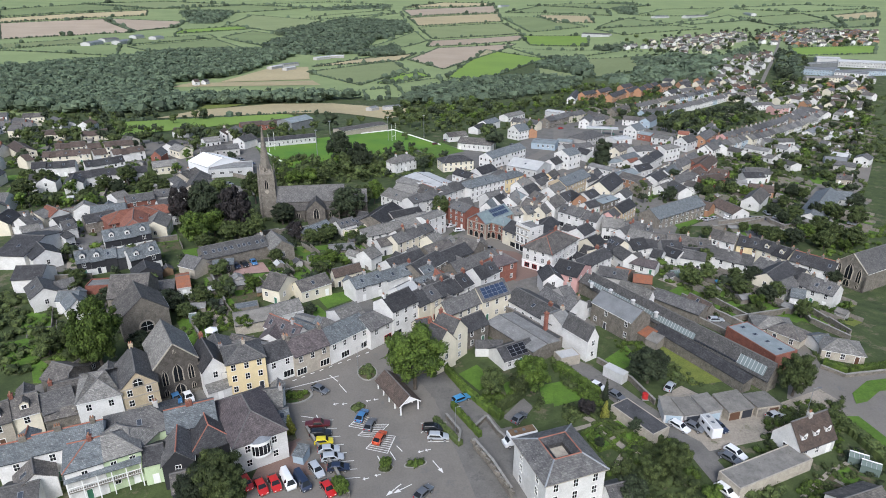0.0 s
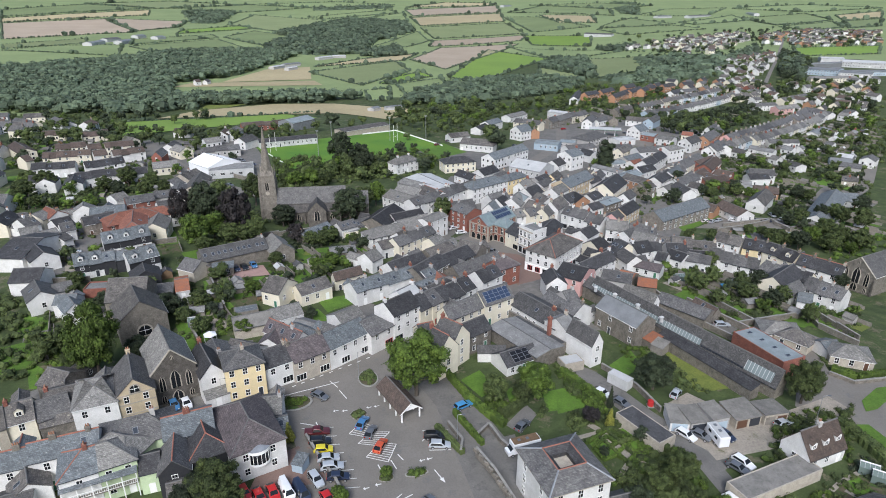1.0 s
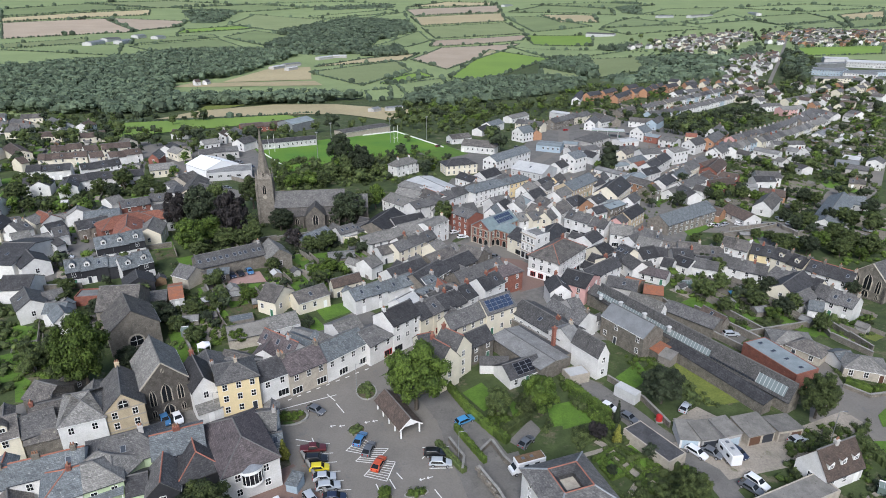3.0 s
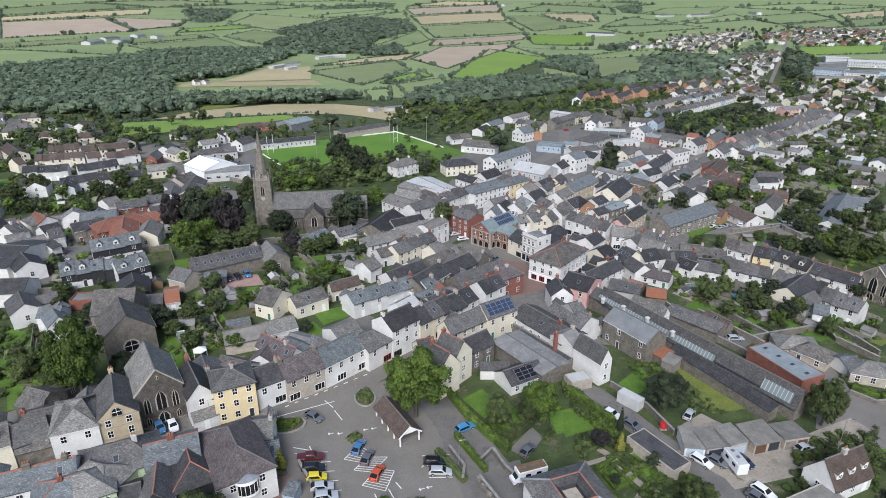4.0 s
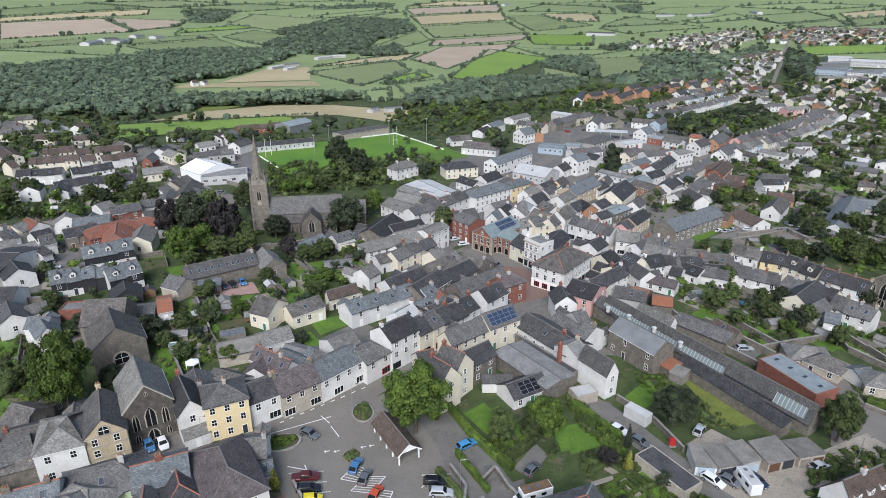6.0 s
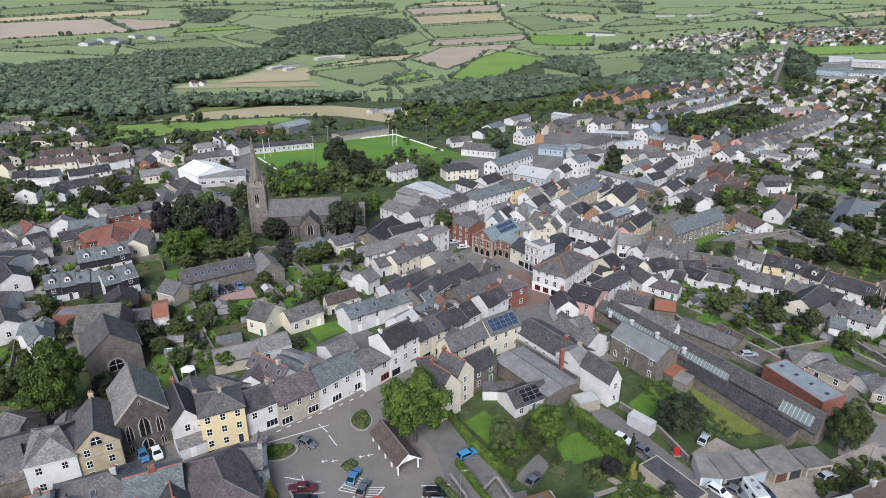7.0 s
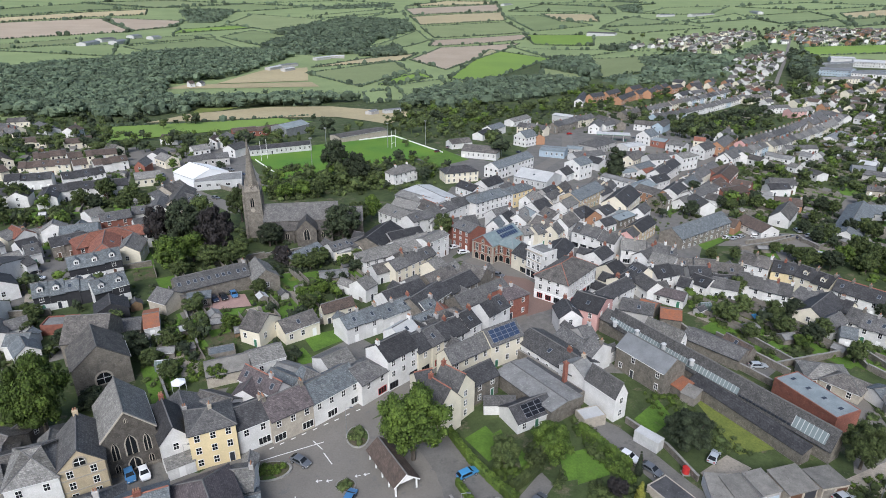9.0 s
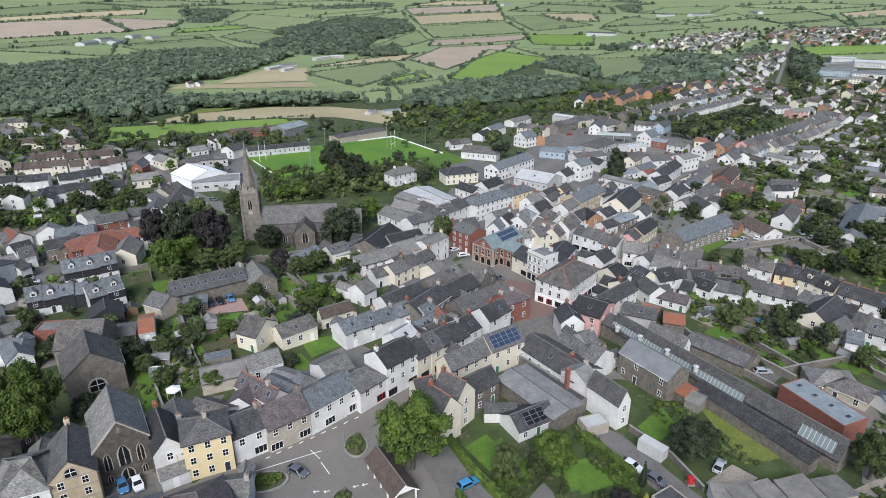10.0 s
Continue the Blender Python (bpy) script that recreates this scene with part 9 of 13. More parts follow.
terrace(200.9, 398.8, 240.8, 433.0, 7, 7.9, 5.2, 7.6, 'render_white render_cream', 'slate slate_pale', win='f', skip=0.2, group='hill street terrace', ch='r')
terrace(240.8, 433.0, 317.4, 516.2, 10, 7.9, 5.2, 7.6, 'render_white render_cream', 'slate slate_pale', win='f', skip=0.2, group='hill street terrace', ch='r')
terrace(177.1, 380.8, 184.4, 366.8, 2, 7.9, 4.0, 5.6, 'render_white', 'slate_brown', win='f', ch='')
terrace(195.3, 385.7, 205.6, 374.9, 3, 7.0, 3.4, 4.7, 'render_white', 'felt', win='f', ch='')
terrace(214.6, 403.4, 233.7, 401.4, 3, 7.9, 3.8, 5.3, 'render_white', 'slate', win='f', ch='')
house(131.7, 627.1, 73, 49.2, 7.9, 5.3, 7.9, 'render_white', 'slate_dark', win='l', ch='')
terrace(139.7, 628.0, 156.8, 648.7, 2, 7.9, 5.5, 8.3, 'brick_orange', 'slate_dark', win='f', skip=0.25, group='orange brick estate', ch='')
terrace(160.3, 648.7, 178.2, 668.9, 2, 7.9, 5.5, 8.3, 'brick_orange', 'slate_dark', win='f', skip=0.25, group='orange brick estate', ch='')
terrace(164.9, 617.0, 192.0, 654.4, 3, 7.9, 5.5, 8.3, 'brick_orange', 'slate_dark', win='f', skip=0.25, group='orange brick estate', ch='')
terrace(189.8, 646.6, 208.8, 671.9, 2, 7.9, 5.5, 8.3, 'brick_orange', 'slate_dark', win='f', skip=0.25, group='orange brick estate', ch='')
terrace(204.1, 652.3, 225.7, 688.1, 2, 7.9, 5.5, 8.3, 'brick_orange', 'slate_dark', win='f', skip=0.25, group='orange brick estate', ch='')
terrace(218.2, 673.6, 236.3, 692.7, 2, 7.9, 5.5, 8.3, 'brick_orange', 'slate_dark', win='f', skip=0.25, group='orange brick estate', ch='')
terrace(193.1, 679.8, 208.0, 694.0, 2, 7.9, 5.5, 8.3, 'brick_orange', 'slate_dark', win='f', skip=0.25, group='orange brick estate', ch='')
terrace(257.4, 683.6, 271.5, 689.2, 2, 7.9, 5.5, 8.3, 'brick_orange', 'slate_dark', win='f', skip=0.25, group='orange brick estate', ch='')
terrace(234.1, 676.7, 249.6, 687.1, 2, 7.9, 5.5, 8.3, 'brick_orange', 'slate_dark', win='f', skip=0.25, group='orange brick estate', ch='')
house(236.7, 641.0, 48, 27.8, 8.8, 5.3, 7.9, 'render_white', 'slate_dark', win='lf', ch='')
house(252.6, 649.2, 33, 22.2, 8.8, 4.8, 7.0, 'render_white', 'slate', win='f', ch='')
estate([(276.8, 1094.5), (361.4, 1155.1), (513.1, 1288.5), (603.9, 1292.7), (538.3, 1148.4), (407.2, 952.1), (356.9, 927.8), (369.0, 1032.7), (333.0, 1092.4)], (26, 25), 20, 'render_cream render_white render_grey', 'slate_brown tile_brown slate', size=(11, 7.5, 4.8, 7), skip=0.5)
estate([(597.9, 1232.4), (740.8, 1319.3), (852.7, 1268.6), (684.4, 1011.5), (565.8, 1032.1), (544.5, 1099.4)], (25, 24), 5, 'render_cream render_white brick_orange', 'tile_brown slate_brown slate', size=(11, 7.5, 4.8, 7), skip=0.5)
estate([(317.7, 750.6), (356.4, 812.0), (408.8, 848.8), (385.5, 762.8), (331.6, 661.6), (297.5, 670.1)], (25, 25), 35, 'render_white render_cream', 'slate slate_brown tile_brown', size=(10, 7.5, 4.8, 7))
estate([(286.5, 630.5), (329.2, 662.7), (378.1, 667.9), (451.9, 657.7), (390.8, 562.9), (337.6, 572.3), (280.9, 592.8)], (27, 27), 25, 'render_white render_cream render_white', 'slate slate_brown tile_brown', size=(10, 7.5, 4.8, 7))
estate([(350.6, 568.7), (399.0, 575.6), (357.4, 510.9), (329.6, 515.9)], (29, 29), 10, 'render_white render_cream', 'slate slate_brown', size=(10, 7.5, 4.8, 7))
terrace(279.6, 605.6, 306.6, 615.4, 3, 12.3, 4.3, 7.1, 'render_cream', 'slate_brown', win='f', ch='')
terrace(279.3, 562.1, 301.0, 565.6, 3, 8.8, 4.3, 6.1, 'render_white', 'slate', win='f', ch='')
terrace(311.5, 576.9, 343.7, 594.3, 3, 8.8, 4.8, 7.0, 'render_cream', 'slate', win='f', ch='')
terrace(289.4, 542.6, 312.9, 550.7, 3, 8.8, 4.8, 7.0, 'render_pink render_white', 'slate_pale', win='f', ch='')
terrace(313.5, 538.3, 322.8, 513.5, 4, 8.8, 4.8, 7.0, 'render_white', 'slate', win='f', ch='')

estate([(379, 863), (478, 919), (336, 644), (278, 622)], (17, 19), 32, 'render_white render_cream render_white brick_red', 'slate slate_brown tile_brown', size=(9, 7.5, 5, 7.4))
estate([(292, 642), (444, 643), (375, 536), (306, 521), (286, 591)], (19, 19), 40, 'render_white render_cream render_white brick_orange', 'slate slate_brown tile_brown slate_dark', size=(9, 7.5, 4.4, 7))
estate([(299, 501), (369, 526), (256, 357), (207, 355), (205, 394)], (26, 26), 40, 'render_white render_white wood_grey', 'slate felt tin_white', size=(6, 4.5, 2.8, 4.2))
estate([(251, 725), (314, 693), (287, 631), (230, 628)], (20, 18), 35, 'brick_orange render_white render_cream', 'slate_dark slate', size=(10, 8, 5, 7.6))
house(523.4, 786.2, -28, 56.1, 24, 6, 8, 'tin_white', 'tin_white', ch='', win='f', name='factory', cat='factory', label='long pale metal works building on the hill')
house(429.7, 721.0, -38, 34.3, 22, 6, 7.5, 'render_blue', 'tin', ch='', win='f', name='factory', cat='factory', label='long pale metal works building on the hill')
house(447.6, 688.0, -38, 30.8, 16, 6, 7.5, 'render_white', 'tin', ch='', win='f', name='factory', cat='factory', label='long pale metal works building on the hill')
house(510.8, 842.6, -17, 27.9, 16, 5, 6.5, 'tin_white', 'tin_white', ch='', win='', name='factory', cat='factory', label='long pale metal works building on the hill')

# ---- works on the hill ----
house(486.0, 790.8, 20, 112.4, 9.0, 5.0, 6.0, 'tin', 'tin', win='', ch='', name='factory', cat='factory', label='long pale metal factory shed on the hill')
house(530.2, 795.1, -28, 55.5, 9.0, 5.5, 7.0, 'tin_white', 'tin_blue', win='', ch='', name='factory', cat='factory', label='long white metal factory shed on the hill')
house(441.1, 732.9, 14, 38.5, 12.0, 5.0, 6.0, 'render_blue', 'tin', win='f', ch='', name='factory', cat='factory')
house(478.6, 711.5, 7, 61.6, 12.0, 5.0, 6.0, 'render_blue', 'tin', win='f', ch='', name='factory', cat='factory')
terrace(389.8, 674.5, 435.8, 667.9, 5, 10.6, 4.3, 6.1, 'render_cream', 'slate_pale', win='f', ch='', skip=0.2)

# ---- farms in the valley ----
house(-239.3, 885.9, 71, 27.7, 9.0, 3.6, 4.6, 'render_grey', 'tin_white', win='', ch='', name='farm_shed', cat='barn', label='pale metal farm shed in the valley')
house(-226.2, 916.7, 52, 28.4, 9.0, 3.6, 4.6, 'render_grey', 'tin', win='', ch='', name='farm_shed', cat='barn', label='pale metal farm shed in the valley')
house(-216.0, 872.2, 66, 21.1, 8.0, 3.6, 4.6, 'render_grey', 'tin_white', win='', ch='', name='farm_shed', cat='barn', label='pale metal farm shed in the valley')
house(-196.7, 1012.8, 59, 33.3, 8.0, 3.6, 4.6, 'render_grey', 'tin_white', win='', ch='', name='farm_shed', cat='barn', label='pale metal farm shed in the valley')
house(-176.5, 1038.4, 12, 21.8, 8.0, 3.6, 4.6, 'render_grey', 'tin_white', win='', ch='', name='farm_shed', cat='barn', label='pale metal farm shed in the valley')
house(-290.8, 726.4, 50, 6.3, 7, 4.5, 7, 'render_white', 'tile_brown', ch='', win='f', name='farmhouse', label='small white farmhouse among the woods')
house(-283.3, 735.4, 83, 9.3, 6, 3.5, 5.5, 'render_white', 'slate', ch='', win='f', name='farmhouse', label='small white farmhouse among the woods')
house(-645.6, 1164.4, 95, 57.9, 16.0, 5.0, 7.0, 'tin_white', 'tin', win='', ch='', name='farm_shed', cat='barn', label='farm building on the hillside')
house(-649.1, 1231.2, 75, 35.9, 16.0, 5.0, 7.0, 'tin_white', 'slate', win='', ch='', name='farm_shed', cat='barn', label='farm building on the hillside')
house(-607.0, 1195.3, 93, 47.8, 16.0, 5.0, 7.0, 'tin_white', 'tin', win='', ch='', name='farm_shed', cat='barn', label='farm building on the hillside')
house(-627.4, 1300.1, 80, 27.1, 16.0, 5.0, 7.0, 'tin_white', 'tin', win='', ch='', name='farm_shed', cat='barn', label='farm building on the hillside')
house(-579.4, 1281.8, 78, 26.4, 16.0, 5.0, 7.0, 'tin_white', 'tin', win='', ch='', name='farm_shed', cat='barn', label='farm building on the hillside')
house(326.9, 1377.8, -32, 61.1, 16.0, 5.0, 7.0, 'tin_white', 'slate', win='', ch='', name='farm_shed', cat='barn', label='farm building on the hillside')
house(664.2, 1996.7, 37, 72.4, 16.0, 5.0, 7.0, 'tin_white', 'tin', win='', ch='', name='farm_shed', cat='barn', label='farm building on the hillside')
house(790.5, 2043.9, 46, 163.7, 16.0, 5.0, 7.0, 'tin_white', 'slate', win='', ch='', name='farm_shed', cat='barn', label='farm building on the hillside')
house(988.4, 2105.7, -103, 120.6, 16.0, 5.0, 7.0, 'tin_white', 'tin', win='', ch='', name='farm_shed', cat='barn', label='farm building on the hillside')
house(241.3, 2673.5, 64, 94.7, 16.0, 5.0, 7.0, 'tin_white', 'tin', win='', ch='', name='farm_shed', cat='barn', label='farm building on the hillside')
house(-64.5, 549.6, 57, 10.0, 7.0, 3.0, 4.0, 'render_grey', 'tin', win='', ch='', name='farm_shed', cat='barn')
house(-48.1, 558.1, 32, 15.8, 5.0, 3.2, 4.0, 'tin_white', 'tin', win='', ch='', name='farm_shed', cat='barn')
house(244.7, 366.4, -44, 8.7, 9.0, 3.6, 5.0, 'tin', 'tin_white', win='', ch='', name='shed', cat='shed')
house(235.7, 346.5, -36, 10.8, 10.0, 3.6, 5.0, 'render_grey', 'slate', win='', ch='', name='shed', cat='shed')
house(253.3, 357.5, 46, 11.4, 7.9, 4.3, 6.1, 'render_white', 'slate', win='l', ch='')
house(204.2, 347.0, -73, 7.9, 7.9, 3.4, 4.7, 'render_white', 'slate', win='f', ch='')

# ---- houses among the eastern gardens ----
terrace(162.4, 318.5, 173.9, 320.0, 2, 7.0, 4.1, 6.2, 'render_white', 'slate_dark', win='f', ch='')
terrace(136.2, 312.4, 142.2, 307.5, 2, 7.0, 4.1, 6.2, 'brick_orange', 'tile_brown', win='f', ch='')
terrace(144.3, 315.6, 148.3, 306.8, 2, 7.0, 3.7, 5.6, 'brick_red', 'tile_brown', win='f', ch='r')
terrace(148.1, 302.2, 156.3, 299.2, 2, 7.0, 3.2, 4.7, 'render_cream', 'felt', win='f', ch='')
terrace(230.7, 359.4, 241.1, 355.0, 2, 7.0, 3.2, 4.7, 'render_white', 'tin', win='f', ch='')
house(333.2, 512.7, -64, 7.9, 7.0, 4.1, 6.2, 'render_white', 'slate_pale', win='f', ch='r')
house(192.6, 441.7, 51, 19.2, 7.0, 4.7, 7.0, 'render_white', 'slate', win='f', ch='r')
terrace(279.6, 492.7, 305.7, 515.7, 2, 7.0, 4.7, 7.0, 'stone', 'slate', win='f', ch='')
terrace(269.4, 465.9, 302.2, 497.0, 2, 7.0, 4.1, 6.2, 'render_white', 'slate_pale', win='f', ch='')
house(278.2, 454.9, 45, 29.1, 7.0, 2.9, 4.2, 'render_white', 'tin', win='f', ch='r')
house(219.2, 384.3, -53, 6.8, 7.0, 3.2, 4.7, 'render_white', 'felt', win='f', ch='r')
house(198.3, 359.0, -58, 5.1, 7.0, 3.2, 4.7, 'render_white', 'slate_pale', win='f', ch='r')
house(123.6, 318.7, 31, 9.6, 7.0, 4.7, 7.0, 'render_white', 'slate', win='f', ch='')
house(125.4, 293.1, -45, 6.1, 7.0, 3.9, 5.6, 'render_white', 'slate_brown', win='f', ch='')
terrace(218.4, 325.5, 224.9, 321.6, 2, 7.0, 3.2, 4.7, 'stone_pale', 'slate_brown', win='f', ch='r')


far_flush()


# ---------------- the parish church ----------------
def church(x, y, turn):
    z = G(x, y)
    c = thing("church", "grey stone parish church with tall tower and broach spire", "church", pose(x, y, z, 0, 0, turn))
    # tower and spire stand at the west end, the nave runs along +x
    t = Shape()
    t.box(-2.9, 2.9, -2.9, 2.9, -2, 17.6)
    part("string_course", Shape().box(-3.1, 3.1, -3.1, 3.1, 9.6, 9.9), ["stone"], c)
    part("cornice", Shape().box(-3.15, 3.15, -3.15, 3.15, 17.6, 18.0), ["stone"], c)
    for sx in (-1, 1):
        for sy in (-1, 1):
            part("buttress", Shape().box(sx * 2.9 - 0.5, sx * 2.9 + 0.5, sy * 2.9 - 0.5, sy * 2.9 + 0.5, -2, 15.6, 0, 0.15), ["stone"], c)
            part("pinnacle", Shape().box(sx * 2.75 - 0.42, sx * 2.75 + 0.42, sy * 2.75 - 0.42, sy * 2.75 + 0.42, 15.6, 21.2, 0, 0.34), ["stone"], c)
    part("tower", t, ["stone"], c)
    s = Shape()
    n = 8
    for r0, z0, r1, z1 in ((2.5, 18.0, 1.2, 27.0), (1.2, 27.0, 0.1, 36.4)):
        s.add([(r * math.cos(2 * math.pi * (i + 0.5) / n), r * math.sin(2 * math.pi * (i + 0.5) / n), zz) for r, zz in ((r0, z0), (r1, z1)) for i in range(n)],
              [(i, (i + 1) % n, n + (i + 1) % n, n + i) for i in range(n)])
    s.add([(-2.8, -2.8, 18.0), (2.8, -2.8, 18.0), (2.8, 2.8, 18.0), (-2.8, 2.8, 18.0), (0, 0, 22.0)], [(0, 1, 4), (1, 2, 4), (2, 3, 4), (3, 0, 4)])
    s.tube(0, 0, 26.6, 27.0, 1.32, 1.32, 8)
    sp = part("spire", s, ["stone"], c)
    part("weather_vane", Shape().beam((0, 0, 36.2), (0, 0, 37.8), 0.05).beam((-0.5, 0, 37.3), (0.5, 0, 37.3), 0.05), ["iron"], sp)
    for k in range(4):
        a = Matrix.Rotation(math.pi / 2 * k, 4, "Z")
        part("belfry_window", pointed_window(1.7, 3.8), None, c, "", a @ pose(0, 2.9, 12.0))
        part("clock_face", Shape().tube(0, 0, 0, 0.1, 0.8, 0.8, 12), ["stone_pale"], c, "", a @ pose(0, 2.92, 10.8, -90))
        part("spire_light", pointed_window(0.9, 2.2), None, c, "", a @ pose(0, 2.35, 18.8, 9))
    L, d, he, hr = 27.0, 8.5, 6.8, 11.8
    part("nave_wall", wall_shape(L, d, he, hr), ["stone_dark"], c, "", pose(3.3 + L / 2, 0, 0))
    part("nave_roof", roof_shape(L, d, he, hr), ["slate", "ridge_grey"], c, "", pose(3.3 + L / 2, 0, 0))
    for sy in (-1, 1):
        a = Shape()
        a.box(4.5, 28, sy * 4.2 if sy > 0 else -8.2, 8.2 if sy > 0 else -4.2, -2, 4.0)
        aisle = part("aisle", a, ["stone_dark"], c)
        r = Shape()
        if sy < 0:
            r.slab((4.2, -8.5, 4.1), (28.3, -8.5, 4.1), (28.3, -4.2, 6.3), (4.2, -4.2, 6.3), 0.16)
        else:
            r.slab((28.3, 8.5, 4.1), (4.2, 8.5, 4.1), (4.2, 4.2, 6.3), (28.3, 4.2, 6.3), 0.16)
        part("aisle_roof", r, ["slate_brown"], c)
        for k in range(5):
            part("pointed_window", pointed_window(1.5, 2.6), None, aisle, "", pose(7.5 + k * 4.3, sy * 8.2, 0.9, 0, 0, 0 if sy > 0 else 180))
            part("buttress", Shape().box(5.2 + k * 4.3, 5.9 + k * 4.3, -9.1 if sy < 0 else 8.2, -8.2 if sy < 0 else 9.1, -2, 3.2, 0, 0.12), ["stone_dark"], aisle)
    # transept gable to the south
    part("transept_wall", wall_shape(7, 7, 5.4, 9.0), ["stone_dark"], c, "", pose(19, -8.2, 0, 0, 0, 90))
    part("transept_roof", roof_shape(7, 7, 5.4, 9.0), ["slate", "ridge_grey"], c, "", pose(19, -8.2, 0, 0, 0, 90))
    part("pointed_window", pointed_window(2.4, 4.4), None, c, "", pose(19, -11.7, 1.6, 0, 0, 180))
    part("chancel_wall", wall_shape(9, 7, 5.4, 9.4), ["stone_dark"], c, "", pose(34.8, 0, 0))
    part("chancel_roof", roof_shape(9, 7, 5.4, 9.4), ["slate", "ridge_grey"], c, "", pose(34.8, 0, 0))


church(-70.5, 233.0, 9)


# ---------------- big villa with a sunken roof well ----------------
def square_villa(x, y, turn, L, d, he):
    z = G(x, y)
    v = thing("villa", "large off-white villa with hipped slate roof and sunken well", "house", pose(x, y, z, 0, 0, turn))
    a, b = L / 2, d / 2
    part("wall", Shape().box(-a, a, -b, b, -2, he), ["render_white"], v)
    part("cornice", Shape().box(-a - 0.35, a + 0.35, -b - 0.35, b + 0.35, he - 0.05, he + 0.25), ["stone_pale"], v)
    s = Shape()
    o, i, w, h = 0.45, 3.1, 0.0, he + 2.1
    A, B = a + o, b + o
    p, q = a - i, b - i
    z0 = he + 0.26
    s.add([(-A, -B, z0), (A, -B, z0), (A, B, z0), (-A, B, z0), (-p, -q, h), (p, -q, h), (p, q, h), (-p, q, h)],
          [(0, 1, 5, 4), (1, 2, 6, 5), (2, 3, 7, 6), (3, 0, 4, 7)])
    u, r = p - 1.1, q - 1.1
    s.add([(-p, -q, h), (p, -q, h), (p, q, h), (-p, q, h), (-u, -r, h - 1.0), (u, -r, h - 1.0), (u, r, h - 1.0), (-u, r, h - 1.0)],
          [(0, 1, 5, 4), (1, 2, 6, 5), (2, 3, 7, 6), (3, 0, 4, 7)], 2)
    for m, n2 in (((-A, -B, z0), (-p, -q, h)), ((A, -B, z0), (p, -q, h)), ((A, B, z0), (p, q, h)), ((-A, B, z0), (-p, q, h))):
        s.beam(m, n2, 0.16, 5, 3)
    for m, n2 in (((-p, -q, h), (p, -q, h)), ((p, -q, h), (p, q, h)), ((p, q, h), (-p, q, h)), ((-p, q, h), (-p, -q, h))):
        s.beam(m, n2, 0.12, 5, 1)
    part("roof", s, ["slate", "ridge_red", "slate_dark", "lead"], v)
    wl = Shape()
    for bx in ((-u, u, -r, -r + 0.1), (-u, u, r - 0.1, r), (-u, -u + 0.1, -r + 0.1, r - 0.1), (u - 0.1, u, -r + 0.1, r - 0.1)):
        wl.box(*bx, h - 4.2, h - 1.0)
    wl.box(-u, u, -r, r, h - 4.4, h - 4.2)
    part("roof_well", wl, ["slate_dark"], v, "sunken light well in the roof")
    place_windows(v, L, d, he, "fblr", "render_cream", 2.9, "sash", (1.05, 1.9), True)
    return v


# ---------------- car park shelter ----------------
def shelter(x, y, turn, L, d):
    o = thing("shelter", "open timber shelter with brown tiled roof and white posts", "shelter", pose(x, y, G(x, y) + 0.05, 0, 0, turn))
    part("roof", roof_shape(L, d, 2.5, 4.3, over=0.4, gab=0.4), ["tile_brown", "ridge_grey"], o)
    n = max(2, round(L / 2.6))
    for k in range(n + 1):
        px = -L / 2 + 0.2 + k * (L - 0.4) / n
        for sy in (-1, 1):
            part("post", Shape().box(px - 0.13, px + 0.13, sy * (d / 2 - 0.15) - 0.13, sy * (d / 2 - 0.15) + 0.13, -0.3, 2.55), ["paint_white"], o)
    for sy in (-1, 1):
        part("plate", Shape().box(-L / 2, L / 2, sy * (d / 2 - 0.15) - 0.1, sy * (d / 2 - 0.15) + 0.1, 2.4, 2.6), ["paint_white"], o)
        part("barge_board", Shape().slab((-L / 2 - 0.42, sy * (d / 2 + 0.35), 2.3), (-L / 2 - 0.34, sy * (d / 2 + 0.35), 2.3), (-L / 2 - 0.34, 0, 4.35), (-L / 2 - 0.42, 0, 4.35), 0.25), ["paint_white"], o)
    part("gable_end", Shape().add([(-L / 2, -d / 2 + 0.2, 2.6), (-L / 2, d / 2 - 0.2, 2.6), (-L / 2, 0, 4.1), (-L / 2 + 0.15, -d / 2 + 0.2, 2.6), (-L / 2 + 0.15, d / 2 - 0.2, 2.6), (-L / 2 + 0.15, 0, 4.1)],
                                  [(0, 2, 1), (3, 4, 5), (0, 1, 4, 3), (1, 2, 5, 4), (2, 0, 3, 5)]), ["paint_white"], o)
    part("bench", Shape().box(-L / 2 + 1, L / 2 - 1, d / 2 - 0.8, d / 2 - 0.35, 0.38, 0.46), ["wood_grey"], o)


